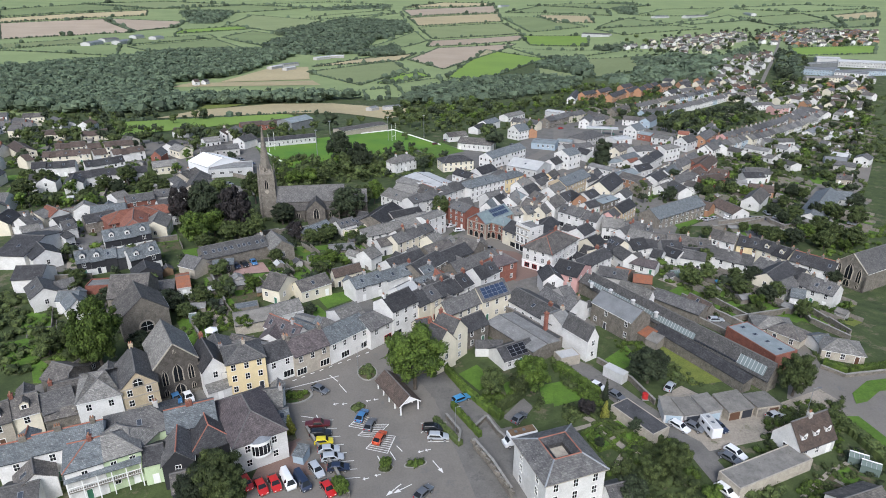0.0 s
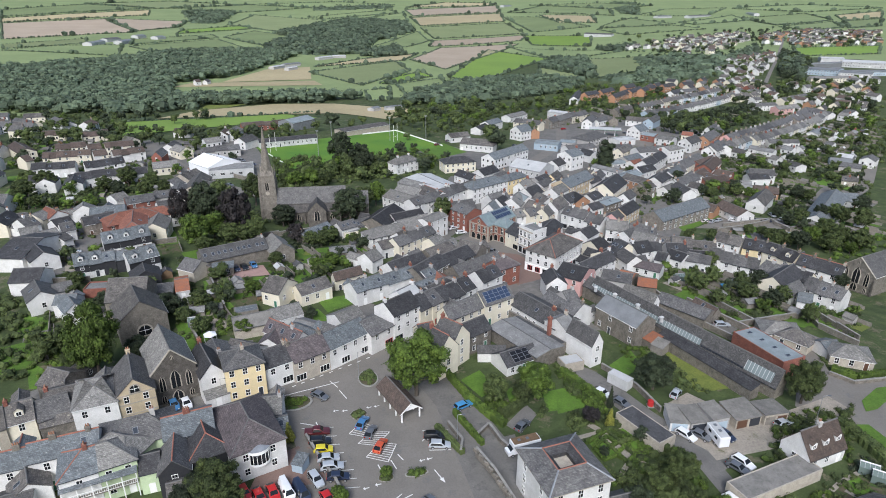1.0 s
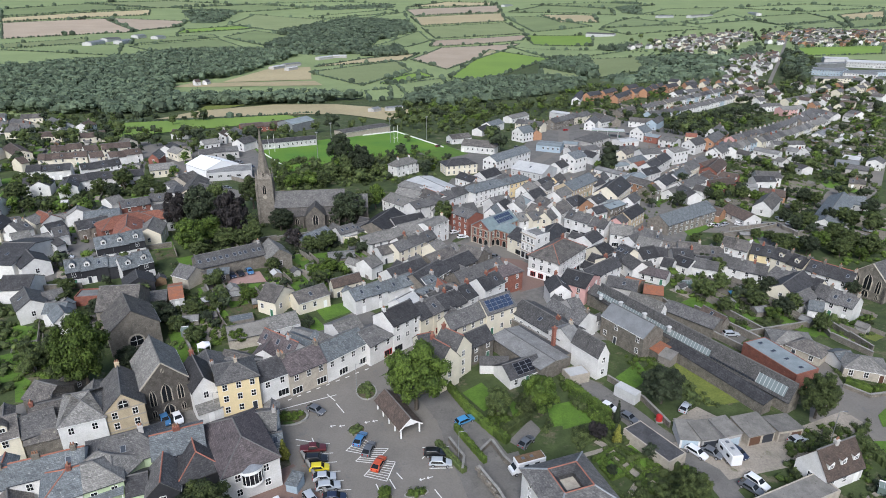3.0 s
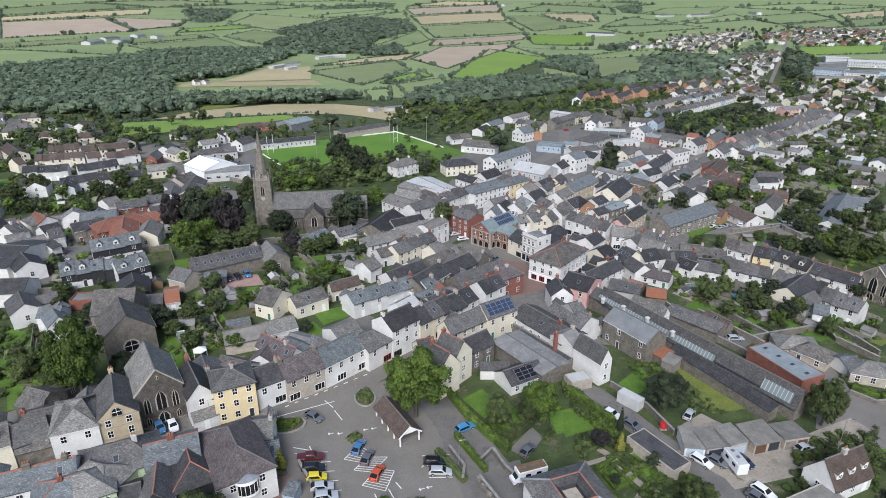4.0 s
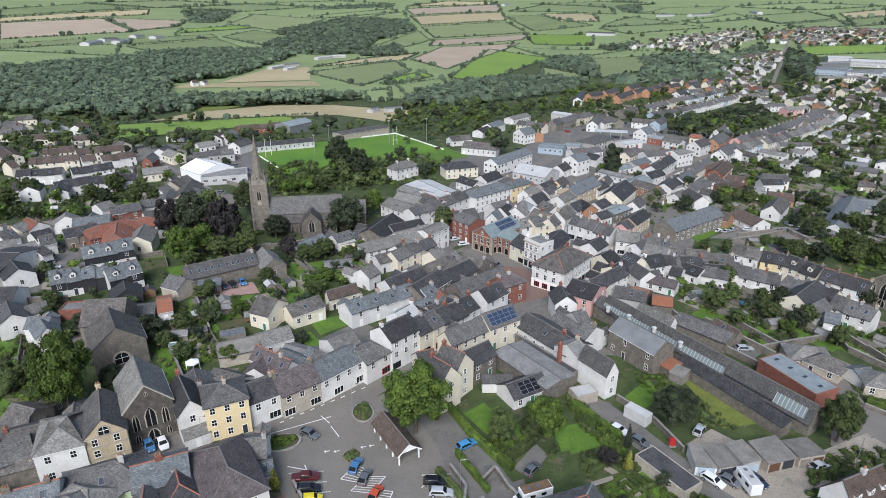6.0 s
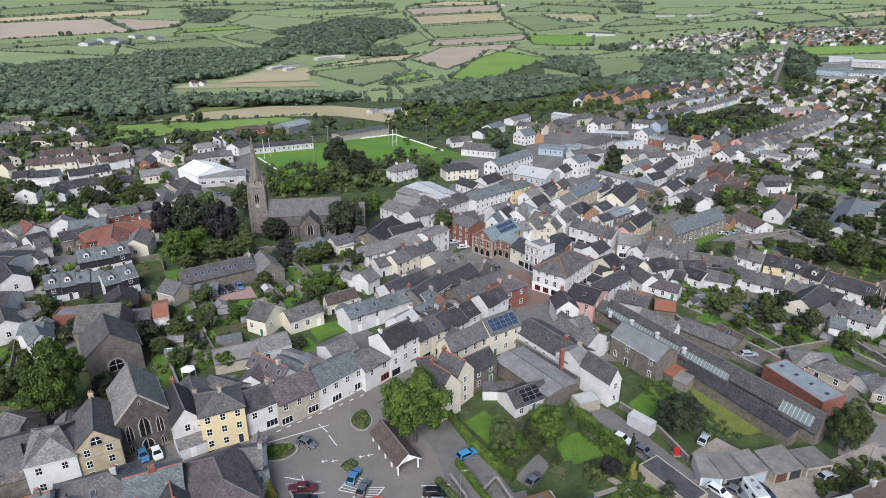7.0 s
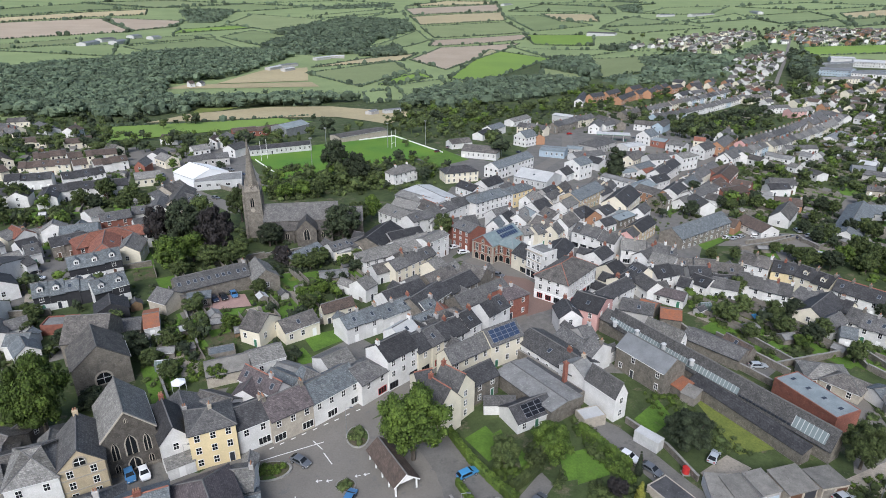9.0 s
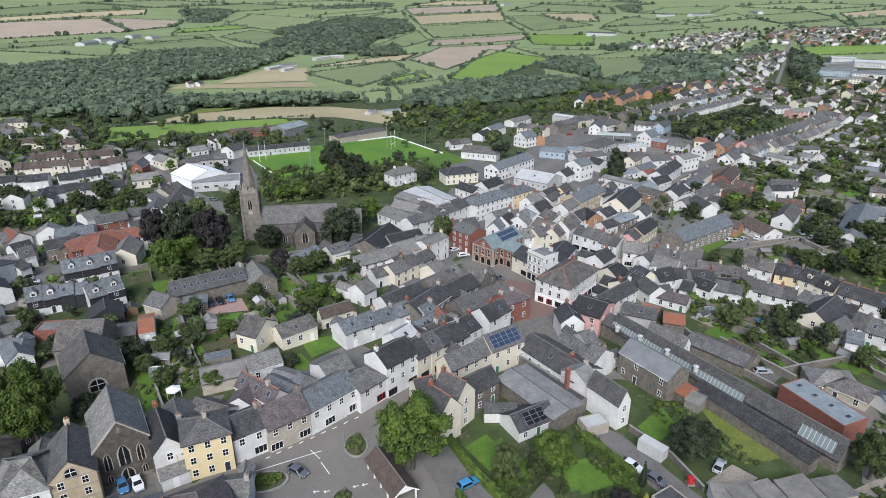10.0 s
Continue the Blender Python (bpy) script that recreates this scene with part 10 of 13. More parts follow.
def motorhome(x, y, turn, L=6.8, label="parked white motorhome with a boxy body", roof="tin_white"):
    o = thing("motorhome", label, "motorhome", pose(x, y, G(x, y) + 0.09, 0, 0, turn))
    a = L / 2
    bm = bmesh.new()
    bmesh.ops.create_cube(bm, size=1, matrix=Matrix.Translation((-0.5, 0, 1.75)) @ Matrix.Diagonal((L - 1.0, 2.25, 2.4, 1)))
    bmesh.ops.bevel(bm, geom=list(bm.edges), offset=0.12, segments=2, affect="EDGES")
    me = bpy.data.meshes.new("body")
    bm.to_mesh(me)
    bm.free()
    me.materials.append(MATS["car_white"])
    part("body", me, None, o)
    cab = Shape()
    cab.add([(a - 1.2, -1, 0.4), (a, -0.95, 0.4), (a, -0.95, 1.1), (a - 0.5, -0.9, 1.25), (a - 1.2, -0.9, 2.1), (a - 1.2, 1, 0.4), (a, 0.95, 0.4), (a, 0.95, 1.1), (a - 0.5, 0.9, 1.25), (a - 1.2, 0.9, 2.1)],
            [(0, 1, 2, 3, 4), (9, 8, 7, 6, 5), (0, 5, 6, 1), (1, 6, 7, 2), (2, 7, 8, 3), (3, 8, 9, 4), (4, 9, 5, 0)])
    part("cab", cab, ["car_white"], o)
    part("windscreen", Shape().slab((a - 1.12, -0.8, 2.06), (a - 0.52, -0.8, 1.32), (a - 0.52, 0.8, 1.32), (a - 1.12, 0.8, 2.06), -0.03), ["window_glass"], o)
    part("roof", Shape().box(-a + 0.2, a - 1.2, -0.98, 0.98, 2.95, 3.0), [roof], o)
    for k in (-0.9, 0.9):
        part("roof_vent", Shape().box(k - 0.3, k + 0.3, -0.3, 0.3, 3.0, 3.12), ["car_grey"], o)
    for sy in (-1, 1):
        for k in (-1.6, 0.6):
            part("side_window", Shape().box(k - 0.5, k + 0.5, sy * 1.125 - 0.02, sy * 1.125 + 0.02, 1.7, 2.3), ["window_glass"], o)
        for wx in (-a + 1.6, a - 0.9):
            part("wheel", CACHE["wheel"], None, o, "", pose(wx, sy * 1.0, 0.34))
    return o


def lamp_post(x, y, h=8.0, turn=0, label="tall grey steel street lamp"):
    o = thing("street_lamp", label, "street lamp", pose(x, y, G(x, y), 0, 0, turn))
    part("post", Shape().tube(0, 0, -0.3, h, 0.09, 0.05, 8), ["galvanised"], o)
    part("arm", Shape().beam((0, 0, h - 0.05), (1.1, 0, h + 0.15), 0.04, 6), ["galvanised"], o)
    part("lantern", Shape().box(0.9, 1.6, -0.14, 0.14, h + 0.08, h + 0.22, 0, 0.03), ["car_grey"], o)


def rugby_posts(x, y, turn):
    o = thing("rugby_posts", "tall white rugby goal posts", "goal posts", pose(x, y, G(x, y) + 0.1, 0, 0, turn))
    for s in (-2.8, 2.8):
        part("upright", Shape().tube(0, s, -0.2, 11, 0.12, 0.09, 6), ["paint_white"], o)
    part("crossbar", Shape().beam((0, -2.8, 3), (0, 2.8, 3), 0.09), ["paint_white"], o)


def floodlight(x, y, h=15):
    o = thing("floodlight", "slim pale floodlight mast beside the pitch", "floodlight", pose(x, y, G(x, y)))
    part("mast", Shape().tube(0, 0, -0.3, h, 0.2, 0.12, 6), ["galvanised"], o)
    part("lamp_head", Shape().box(-0.8, 0.8, -0.15, 0.15, h, h + 0.5), ["galvanised"], o)


def container(x, y, turn, L=6.1):
    o = thing("container", "white corrugated shipping container on the lane", "container", pose(x, y, G(x, y) + 0.1, 0, 0, turn))
    s = Shape()
    s.box(-L / 2, L / 2, -1.2, 1.2, 0, 2.6)
    part("body", s, ["tin_white"], o)
    for sy in (-1, 1):
        for k in range(20):
            px = -L / 2 + 0.2 + k * (L - 0.4) / 19
            part("rib", Shape().box(px - 0.06, px + 0.06, sy * 1.2, sy * 1.24, 0.15, 2.45) if sy > 0 else Shape().box(px - 0.06, px + 0.06, -1.24, -1.2, 0.15, 2.45), ["tin_white"], o)
    part("door", Shape().box(L / 2, L / 2 + 0.05, -1.1, 1.1, 0.1, 2.5), ["tin_white"], o)


def gazebo(x, y):
    o = thing("gazebo", "white hexagonal garden gazebo tent", "gazebo", pose(x, y, G(x, y)))
    n, r = 6, 1.7
    P = [(r * math.cos(2 * math.pi * i / n), r * math.sin(2 * math.pi * i / n)) for i in range(n)]
    part("canopy", Shape().add([(u, v, 2.2) for u, v in P] + [(0, 0, 3.0)] + [(u, v, 1.95) for u, v in P], [(i, (i + 1) % n, n) for i in range(n)] + [(n + 1 + i, n + 1 + (i + 1) % n, (i + 1) % n, i) for i in range(n)]), ["canvas_white"], o)
    for u, v in P:
        part("pole", Shape().tube(u * 0.97, v * 0.97, -0.2, 2.2, 0.04, 0.04, 6), ["paint_white"], o)


def planter_island(x, y, rx, ry, turn=0, mats=("leaf", "leaf_bright"), count=16):
    m = pose(x, y, G(x, y) + 0.06, 0, 0, turn)
    o = thing("traffic_island", "kerbed planted island in the car park", "island", m)
    n = 20
    ring = [(rx * math.cos(2 * math.pi * i / n), ry * math.sin(2 * math.pi * i / n)) for i in range(n)]
    part("kerb", Shape().prism(ring, -0.2, 0.14), ["kerb_stone"], o)
    part("bed", Shape().prism([(u * 0.88, v * 0.88) for u, v in ring], 0.0, 0.2), ["soil"], o)
    r = random.Random(int(x * 9))
    g = []
    for k in range(count):
        a, q = r.uniform(0, 6.28), math.sqrt(r.random()) * 0.72
        rad = r.uniform(0.35, 0.8)
        px, py = q * rx * math.cos(a), q * ry * math.sin(a)
        g += [lumpy(r, px, py, 0.2 + rad * 0.4, rad * 0.8, 0.8, 4, 6, 0.3), leaf_cloud(r, [(px, py, 0.2 + rad * 0.45, rad)], 60, 0.13)]
    v, f = merge(g)
    part("planting", mesh_of("planting", v, f, mats[int(x * 10) % len(mats)]), None, o)


def bay_lines(x, y, turn, n, w=2.5, L=4.8):
    m = pose(x, y, 0, 0, 0, turn)
    for k in range(n + 1):
        a, b = m @ Vector((k * w, 0, 0)), m @ Vector((k * w, L, 0))
        strip("bay_line", [(a.x, a.y), (b.x, b.y)], 0.14, "road_paint", 0.1, "white painted parking bay line", "marking")


def hatch_box(ax, ay, bx, by, cx, cy, dx, dy, n=7):
    A, B, C, D = (Vector(p) for p in ((ax, ay), (bx, by), (cx, cy), (dx, dy)))
    for p, q in ((A, B), (B, C), (C, D), (D, A)):
        strip("hatch_line", [tuple(p), tuple(q)], 0.16, "road_paint", 0.1, "white hatched road marking", "marking")
    for k in range(1, n):
        f = k / n
        p, q = A * (1 - f) + B * f, D * (1 - f) + C * f
        strip("hatch_line", [tuple(p), tuple(q)], 0.14, "road_paint", 0.1, "white hatched road marking", "marking")


def road_arrow(x, y, turn, L=4.0):
    m = pose(x, y, 0, 0, 0, turn)
    pts = [m @ Vector(p) for p in ((-L / 2, -0.1, 0), (L * 0.15, -0.1, 0), (L * 0.15, -0.45, 0), (L / 2, 0, 0), (L * 0.15, 0.45, 0), (L * 0.15, 0.1, 0), (-L / 2, 0.1, 0))]
    ob = new("road_arrow", mesh_of("road_arrow", [(p.x, p.y, G(p.x, p.y) + 0.105) for p in pts], [tuple(range(7))], "road_paint"))
    tagged(ob, "white painted road arrow", "marking", kind="structure")


def gable_sheds(x, y, turn, L, d, colour="wood_grey"):
    house(x, y, turn, L, d, 1.9, 2.6, colour, "felt", ch="", win="", name="garden_shed", cat="shed", doors=False)


def greenhouse(x, y, turn, L=4.0, d=2.5):
    o = thing("greenhouse", "small aluminium garden greenhouse", "greenhouse", pose(x, y, G(x, y), 0, 0, turn))
    part("glazing", wall_shape(L, d, 1.6, 2.3, deep=0.2), ["greenhouse_glass"], o)
    part("roof", roof_shape(L, d, 1.6, 2.3, over=0.05, gab=0.03), ["greenhouse_glass", "galvanised"], o)
    for k in range(5):
        px = -L / 2 + k * L / 4
        part("bar", Shape().beam((px, -d / 2, 1.78), (px, 0, 2.5), 0.03).beam((px, d / 2, 1.78), (px, 0, 2.5), 0.03), ["galvanised"], o)


def tarpaulin(x, y, turn):
    o = thing("tarpaulin", "bright blue tarpaulin over a garden frame", "tarpaulin", pose(x, y, G(x, y), 0, 0, turn))
    part("sheet", Shape().slab((-1.3, -1.1, 1.2), (1.3, -1.1, 1.4), (1.3, 1.1, 1.9), (-1.3, 1.1, 1.7), 0.06), ["plastic_blue"], o)
    for sx in (-1.2, 1.2):
        for sy in (-1.0, 1.0):
            part("pole", Shape().tube(sx, sy, -0.2, 1.25 if sy < 0 else 1.7, 0.05, 0.05, 6), ["wood_grey"], o)


def oil_tank(x, y):
    o = thing("oil_tank", "small red oil tank beside the lane wall", "tank", pose(x, y, G(x, y)))
    part("drum", Shape().tube(0, 0, 0.3, 1.5, 0.7, 0.66, 14), ["paint_red"], o)
    part("base", Shape().box(-0.7, 0.7, -0.7, 0.7, -0.1, 0.3), ["kerb_stone"], o)


def merlon(x, y, turn):
    m = pose(x, y, G(x, y) + 2.5, 0, 0, turn)
    o = new("wall_merlon", Shape().box(-0.6, 0.6, -0.25, 0.25, 0, 0.7, 0, 0.05).mesh("wall_merlon", ["stone"]))
    o.matrix_basis = m
    tagged(o, "broken stone merlon on the old yard wall", "wall")


def stack_alone(x, y, h):
    """A tall square brick chimney standing by itself."""
    o = thing("chimney_stack", "tall red-brick chimney stack above the store roofs", "chimney", pose(x, y, G(x, y), 0, 0, 28))
    part("shaft", Shape().box(-0.45, 0.45, -0.45, 0.45, -1, h, 0, 0.06), ["brick_red"], o)
    part("cap", Shape().box(-0.56, 0.56, -0.56, 0.56, h, h + 0.3), ["brick_red"], o)
    part("pot", Shape().tube(0, 0, h + 0.3, h + 0.8, 0.18, 0.15, 8), ["pot_clay"], o)


# ---------------- trees and gardens ----------------

# ---- large trees ----
tree(-6.1, 115.9, 16.8, 'round', 'leaf_bright', 0.98, label='broad bright green lime tree beside the car park')
tree(-79.0, 118.8, 19, 'round', 'leaf_bright', 0.74, label='large green tree beside the church hall')
tree(-84.3, 118.8, 7, 'open', 'leaf', 1.1)
tree(-99.9, 217.6, 16, 'round', 'leaf_copper', 0.72)
tree(-90.7, 217.7, 18, 'round', 'leaf_dark', 0.85)
tree(-75.8, 207.6, 19, 'round', 'leaf_copper', 0.8, label='very large dark purple-brown beech in the churchyard')
tree(-88.8, 229.1, 16, 'round', 'leaf', 0.85)
tree(-85.4, 194.2, 13, 'round', 'leaf_bright', 1.0)
tree(-82.8, 203.9, 12, 'open', 'leaf_bright', 1.1)
tree(-80.7, 247.4, 14, 'round', 'leaf', 0.9)
tree(-62.8, 222.2, 9, 'round', 'leaf_dark', 1.1)
tree(-68.0, 205.2, 9, 'round', 'leaf', 1.1)
tree(-53.2, 204.0, 8, 'round', 'leaf_copper', 1.0)
tree(-38.3, 232.3, 14.5, 'round', 'leaf_dark', 1.1, label='broad dark green churchyard tree')
tree(-34.7, 247.4, 11, 'round', 'leaf', 1.0)
tree(-30.6, 256.1, 11, 'round', 'leaf_bright', 0.9)
tree(-43.5, 230.9, 8, 'round', 'leaf_dark', 1.0)
tree(-57.0, 326.4, 19, 'round', 'leaf_dark', 0.9, label='tall dark tree beside the rugby pitch')
tree(-44.3, 312.0, 16.5, 'round', 'leaf_dark', 1.0, label='broad dark tree beside the rugby pitch')
tree(-51.2, 311.5, 13, 'round', 'leaf', 1.0)
tree(-79.0, 422.8, 16, 'round', 'leaf_dark', 1.0)
tree(-26.2, 345.9, 11, 'round', 'leaf_dark', 1.0)
tree(-31.2, 337.4, 10, 'round', 'leaf_dark', 0.8)
tree(-1.3, 239.0, 11, 'round', 'leaf', 0.85, label='round green street tree')
tree(32.2, 375.6, 16, 'round', 'leaf_dark', 1.1)
tree(29.5, 399.7, 12, 'round', 'leaf', 1.0)
tree(91.2, 340.7, 17, 'tall', 'leaf_dark', 1.3, label='tall dense evergreen tree among the houses')
tree(-72.0, 281.5, 8, 'round', 'leaf_bright', 1.2)
tree(-66.2, 290.5, 8, 'round', 'leaf_bright', 1.2)
tree(-58.7, 286.7, 8, 'round', 'leaf', 1.2)
tree(-76.8, 284.9, 8, 'round', 'leaf', 1.2)
tree(-70.8, 305.5, 8, 'round', 'leaf', 1.2)
tree(-58.6, 300.6, 8, 'round', 'leaf', 1.2)
tree(-40.6, 312.5, 9, 'round', 'leaf', 1.2)
tree(-35.1, 315.3, 8, 'round', 'leaf', 1.2)
tree(-78.1, 324.8, 7, 'round', 'leaf', 1.2)
tree(-139.9, 277.8, 8, 'round', 'leaf', 1.2)
tree(-153.2, 282.8, 10, 'round', 'leaf', 1.1)
tree(-61.2, 224.1, 8, 'round', 'leaf_dark', 1.0)
tree(11.5, 113.4, 7.5, 'round', 'leaf', 1.0)
tree(20.7, 114.9, 9.5, 'round', 'leaf_bright', 1.05)
tree(17.6, 113.7, 6, 'round', 'leaf', 1.0)
tree(48.4, 118.8, 9, 'round', 'leaf_dark', 1.2, label='dark spreading garden tree')
tree(80.0, 114.1, 11, 'round', 'leaf', 0.9)
tree(44.2, 89.5, 7.5, 'round', 'leaf', 1.0)
tree(39.5, 88.0, 4.5, 'open', 'leaf', 1.2)
tree(-294.6, 513.1, 9, 'round', 'leaf_dark', 1.3)
tree(-262.8, 492.8, 10, 'round', 'leaf_dark', 1.3)
tree(-247.4, 498.1, 9, 'round', 'leaf_dark', 1.3)
tree(-234.7, 494.6, 6, 'round', 'leaf_dark', 1.3)
tree(-208.6, 488.5, 5, 'round', 'leaf_dark', 1.3)
tree(-193.8, 489.2, 9, 'round', 'leaf_dark', 1.3)
tree(-105.1, 501.2, 6, 'round', 'leaf_dark', 1.3)
tree(35.1, 105.5, 5, 'cone', 'leaf_yellow', 1.1, label='golden yellow conifer by the lane')
tree(36.8, 112.0, 6, 'cone', 'leaf_dark', 0.7)
tree(-39.4, 81.5, 10, 'round', 'leaf', 1.1)
tree(-42.4, 79.9, 8, 'round', 'leaf_dark', 1.1)
tree(-36.9, 79.4, 7, 'round', 'leaf', 1.2)
tree(108.4, 276.3, 8, 'round', 'leaf_dark', 1.05)
tree(96.5, 283.6, 8, 'round', 'leaf', 1.05)
tree(120.8, 306.9, 8, 'round', 'leaf_dark', 1.15)
tree(91.9, 194.7, 7, 'round', 'leaf', 1.05)
tree(79.2, 172.6, 7, 'round', 'leaf', 1.1)
tree(95.0, 177.5, 6, 'round', 'leaf', 1.1)
tree(100.8, 178.3, 7, 'round', 'leaf_dark', 1.1)
tree(81.9, 163.9, 5, 'round', 'leaf', 1.15)
tree(86.6, 179.0, 6.5, 'round', 'leaf', 1.1)
tree(91.8, 166.8, 6.5, 'round', 'leaf', 1.2)
tree(93.4, 159.6, 5, 'open', 'leaf_bright', 1.2)
tree(102.6, 166.2, 6, 'round', 'leaf', 1.1)
tree(97.6, 162.8, 6, 'round', 'leaf_dark', 1.25)
tree(89.8, 200.9, 6, 'round', 'leaf_dark', 1.05)
tree(103.4, 153.1, 6, 'round', 'leaf', 1.05)
tree(130.7, 182.8, 6, 'round', 'leaf_dark', 1.05)
tree(150.4, 245.5, 9, 'round', 'leaf', 1.1)
tree(153.4, 230.8, 9, 'round', 'leaf', 1.15)
tree(177.2, 244.1, 10, 'round', 'leaf', 1.05)
tree(174.5, 253.9, 8, 'round', 'leaf', 1.15)
tree(130.7, 222.0, 7, 'round', 'leaf', 1.15)
tree(145.9, 219.9, 5, 'round', 'leaf', 1.05)
tree(153.9, 214.5, 5, 'round', 'leaf_bright', 1.05)
tree(106.1, 227.3, 5, 'round', 'leaf', 1.05)
tree(97.0, 226.2, 5, 'round', 'leaf', 1.05)
tree(205.5, 355.6, 9, 'round', 'leaf_dark', 1.05)
tree(207.2, 347.1, 11, 'round', 'leaf', 1.05)
tree(219.7, 360.7, 10, 'round', 'leaf_bright', 1.05)
tree(210.0, 332.0, 9, 'round', 'leaf_dark', 1.05)
tree(186.7, 328.1, 7, 'round', 'leaf', 1.05)
tree(184.4, 349.1, 8, 'round', 'leaf_bright', 1.05)
tree(175.4, 354.0, 8, 'round', 'leaf_bright', 1.05)
tree(179.1, 376.6, 7, 'round', 'leaf', 1.05)
tree(170.0, 298.8, 7, 'round', 'leaf_dark', 1.05)
tree(159.9, 270.7, 7, 'round', 'leaf', 1.05)
tree(165.7, 447.2, 10, 'round', 'leaf_dark', 1.05)
tree(181.9, 457.8, 11, 'round', 'leaf', 1.05)
tree(204.6, 482.4, 9, 'round', 'leaf_bright', 1.05)
tree(205.8, 455.2, 9, 'round', 'leaf_bright', 1.05)
tree(233.3, 487.8, 9, 'round', 'leaf_bright', 1.05)
tree(243.3, 485.8, 10, 'round', 'leaf', 1.05)
tree(201.9, 497.9, 9, 'round', 'leaf', 1.05)
tree(171.2, 480.3, 8, 'round', 'leaf', 1.05)
tree(152.9, 477.4, 8, 'round', 'leaf', 1.05)
tree(152.3, 529.5, 8, 'round', 'leaf', 1.05)
tree(150.7, 560.2, 9, 'round', 'leaf', 1.05)
tree(140.5, 581.3, 8, 'round', 'leaf_dark', 1.05)
tree(285.5, 641.7, 9, 'round', 'leaf', 1.05)
tree(212.5, 634.9, 7, 'round', 'leaf_bright', 1.05)
tree(257.2, 641.3, 7, 'round', 'leaf_dark', 1.05)
tree(157.2, 617.4, 8, 'round', 'leaf', 1.05)
tree(-188.7, 261.5, 9, 'round', 'leaf', 1.1)
tree(-188.1, 255.1, 8, 'round', 'leaf', 1.1)
tree(-159.0, 272.3, 8, 'round', 'leaf', 1.1)
tree(-150.5, 268.0, 7, 'round', 'leaf_dark', 1.22)
tree(-135.1, 262.5, 8, 'round', 'leaf', 1.1)
tree(-155.6, 250.8, 7, 'round', 'leaf', 1.22)
tree(-175.7, 246.9, 6, 'round', 'leaf', 1.1)
tree(-172.4, 250.8, 6, 'round', 'leaf', 1.1)
tree(-216.1, 380.2, 9, 'round', 'leaf_dark', 1.1)
tree(-221.9, 397.5, 10, 'round', 'leaf_dark', 1.1)
tree(-249.7, 426.4, 8, 'round', 'leaf', 1.28)
tree(-244.3, 391.3, 6, 'round', 'leaf_dark', 1.1)
tree(-273.9, 392.3, 7, 'round', 'leaf', 1.1)
tree(-247.0, 375.6, 6, 'round', 'leaf_dark', 1.28)
tree(-184.3, 354.5, 8, 'round', 'leaf_dark', 1.22)
tree(-188.9, 374.4, 9, 'round', 'leaf', 1.28)
tree(-187.7, 382.6, 8, 'round', 'leaf', 1.1)
tree(-178.4, 373.9, 8, 'round', 'leaf_dark', 1.1)
tree(-129.7, 269.4, 7, 'round', 'leaf', 1.1)
tree(-202.5, 354.5, 6, 'round', 'leaf', 1.1)
tree(-182.5, 332.1, 7, 'round', 'leaf_dark', 1.1)
tree(-201.2, 491.0, 9, 'round', 'leaf', 1.1)
tree(-197.1, 497.8, 10, 'round', 'leaf', 1.22)
tree(-207.4, 464.4, 9, 'round', 'leaf', 1.22)
tree(-135.4, 411.4, 7, 'round', 'leaf', 1.22)
tree(-121.0, 427.3, 7, 'round', 'leaf', 1.1)
tree(-33.4, 454.7, 16, 'round', 'leaf', 1.1)
tree(-24.7, 444.5, 12, 'round', 'leaf', 1.1)
tree(-16.8, 451.0, 14, 'round', 'leaf', 1.1)
tree(-41.5, 452.0, 9, 'round', 'leaf', 1.1)
tree(-9.4, 488.5, 12, 'round', 'leaf_dark', 1.1)
tree(3.8, 485.7, 9, 'round', 'leaf', 1.1)
tree(13.4, 519.0, 10, 'round', 'leaf_dark', 1.1)
tree(24.3, 556.1, 12, 'round', 'leaf', 1.1)
tree(37.8, 533.7, 12, 'round', 'leaf_dark', 1.1)
tree(69.8, 559.5, 12, 'round', 'leaf', 1.1)
tree(86.6, 572.0, 14, 'round', 'leaf', 1.1)
tree(99.6, 557.7, 13, 'round', 'leaf', 1.1)
tree(113.2, 604.9, 11, 'round', 'leaf', 1.1)
tree(-4.4, 437.3, 8, 'round', 'leaf', 1.1)
tree(-11.8, 416.1, 8, 'round', 'leaf', 1.1)
tree(-25.9, 399.6, 6, 'round', 'leaf', 1.1)
tree(25.7, 483.7, 10, 'round', 'leaf', 1.1)
tree(-62.2, 453.0, 8, 'round', 'leaf', 1.1)
tree(-67.6, 434.5, 8, 'round', 'leaf', 1.22)
tree(-90.6, 422.0, 9, 'round', 'leaf', 1.1)
tree(-44.7, 204.1, 6, 'round', 'leaf', 1.2)
tree(-48.3, 202.9, 6, 'round', 'leaf', 1.2)
tree(-42.4, 207.8, 7, 'round', 'leaf', 1.2)
tree(-33.6, 207.8, 5, 'round', 'leaf', 1.2)
tree(-30.4, 213.6, 5, 'round', 'leaf', 1.2)
tree(-53.3, 186.0, 6, 'round', 'leaf', 1.2)
tree(-54.3, 179.8, 5, 'round', 'leaf', 1.2)
tree(-41.2, 179.0, 5, 'round', 'leaf_bright', 1.2)
tree(-37.4, 185.9, 5, 'round', 'leaf_bright', 1.2)
tree(-38.3, 173.2, 5, 'open', 'leaf', 1.2)
tree(-28.4, 205.8, 5, 'round', 'leaf_dark', 1.2)
tree(-36.2, 148.0, 4, 'open', 'leaf_dark', 1.2)
tree(-25.4, 162.0, 4, 'open', 'leaf', 1.2)
tree(-74.7, 148.2, 7, 'open', 'leaf_dark', 1.2)
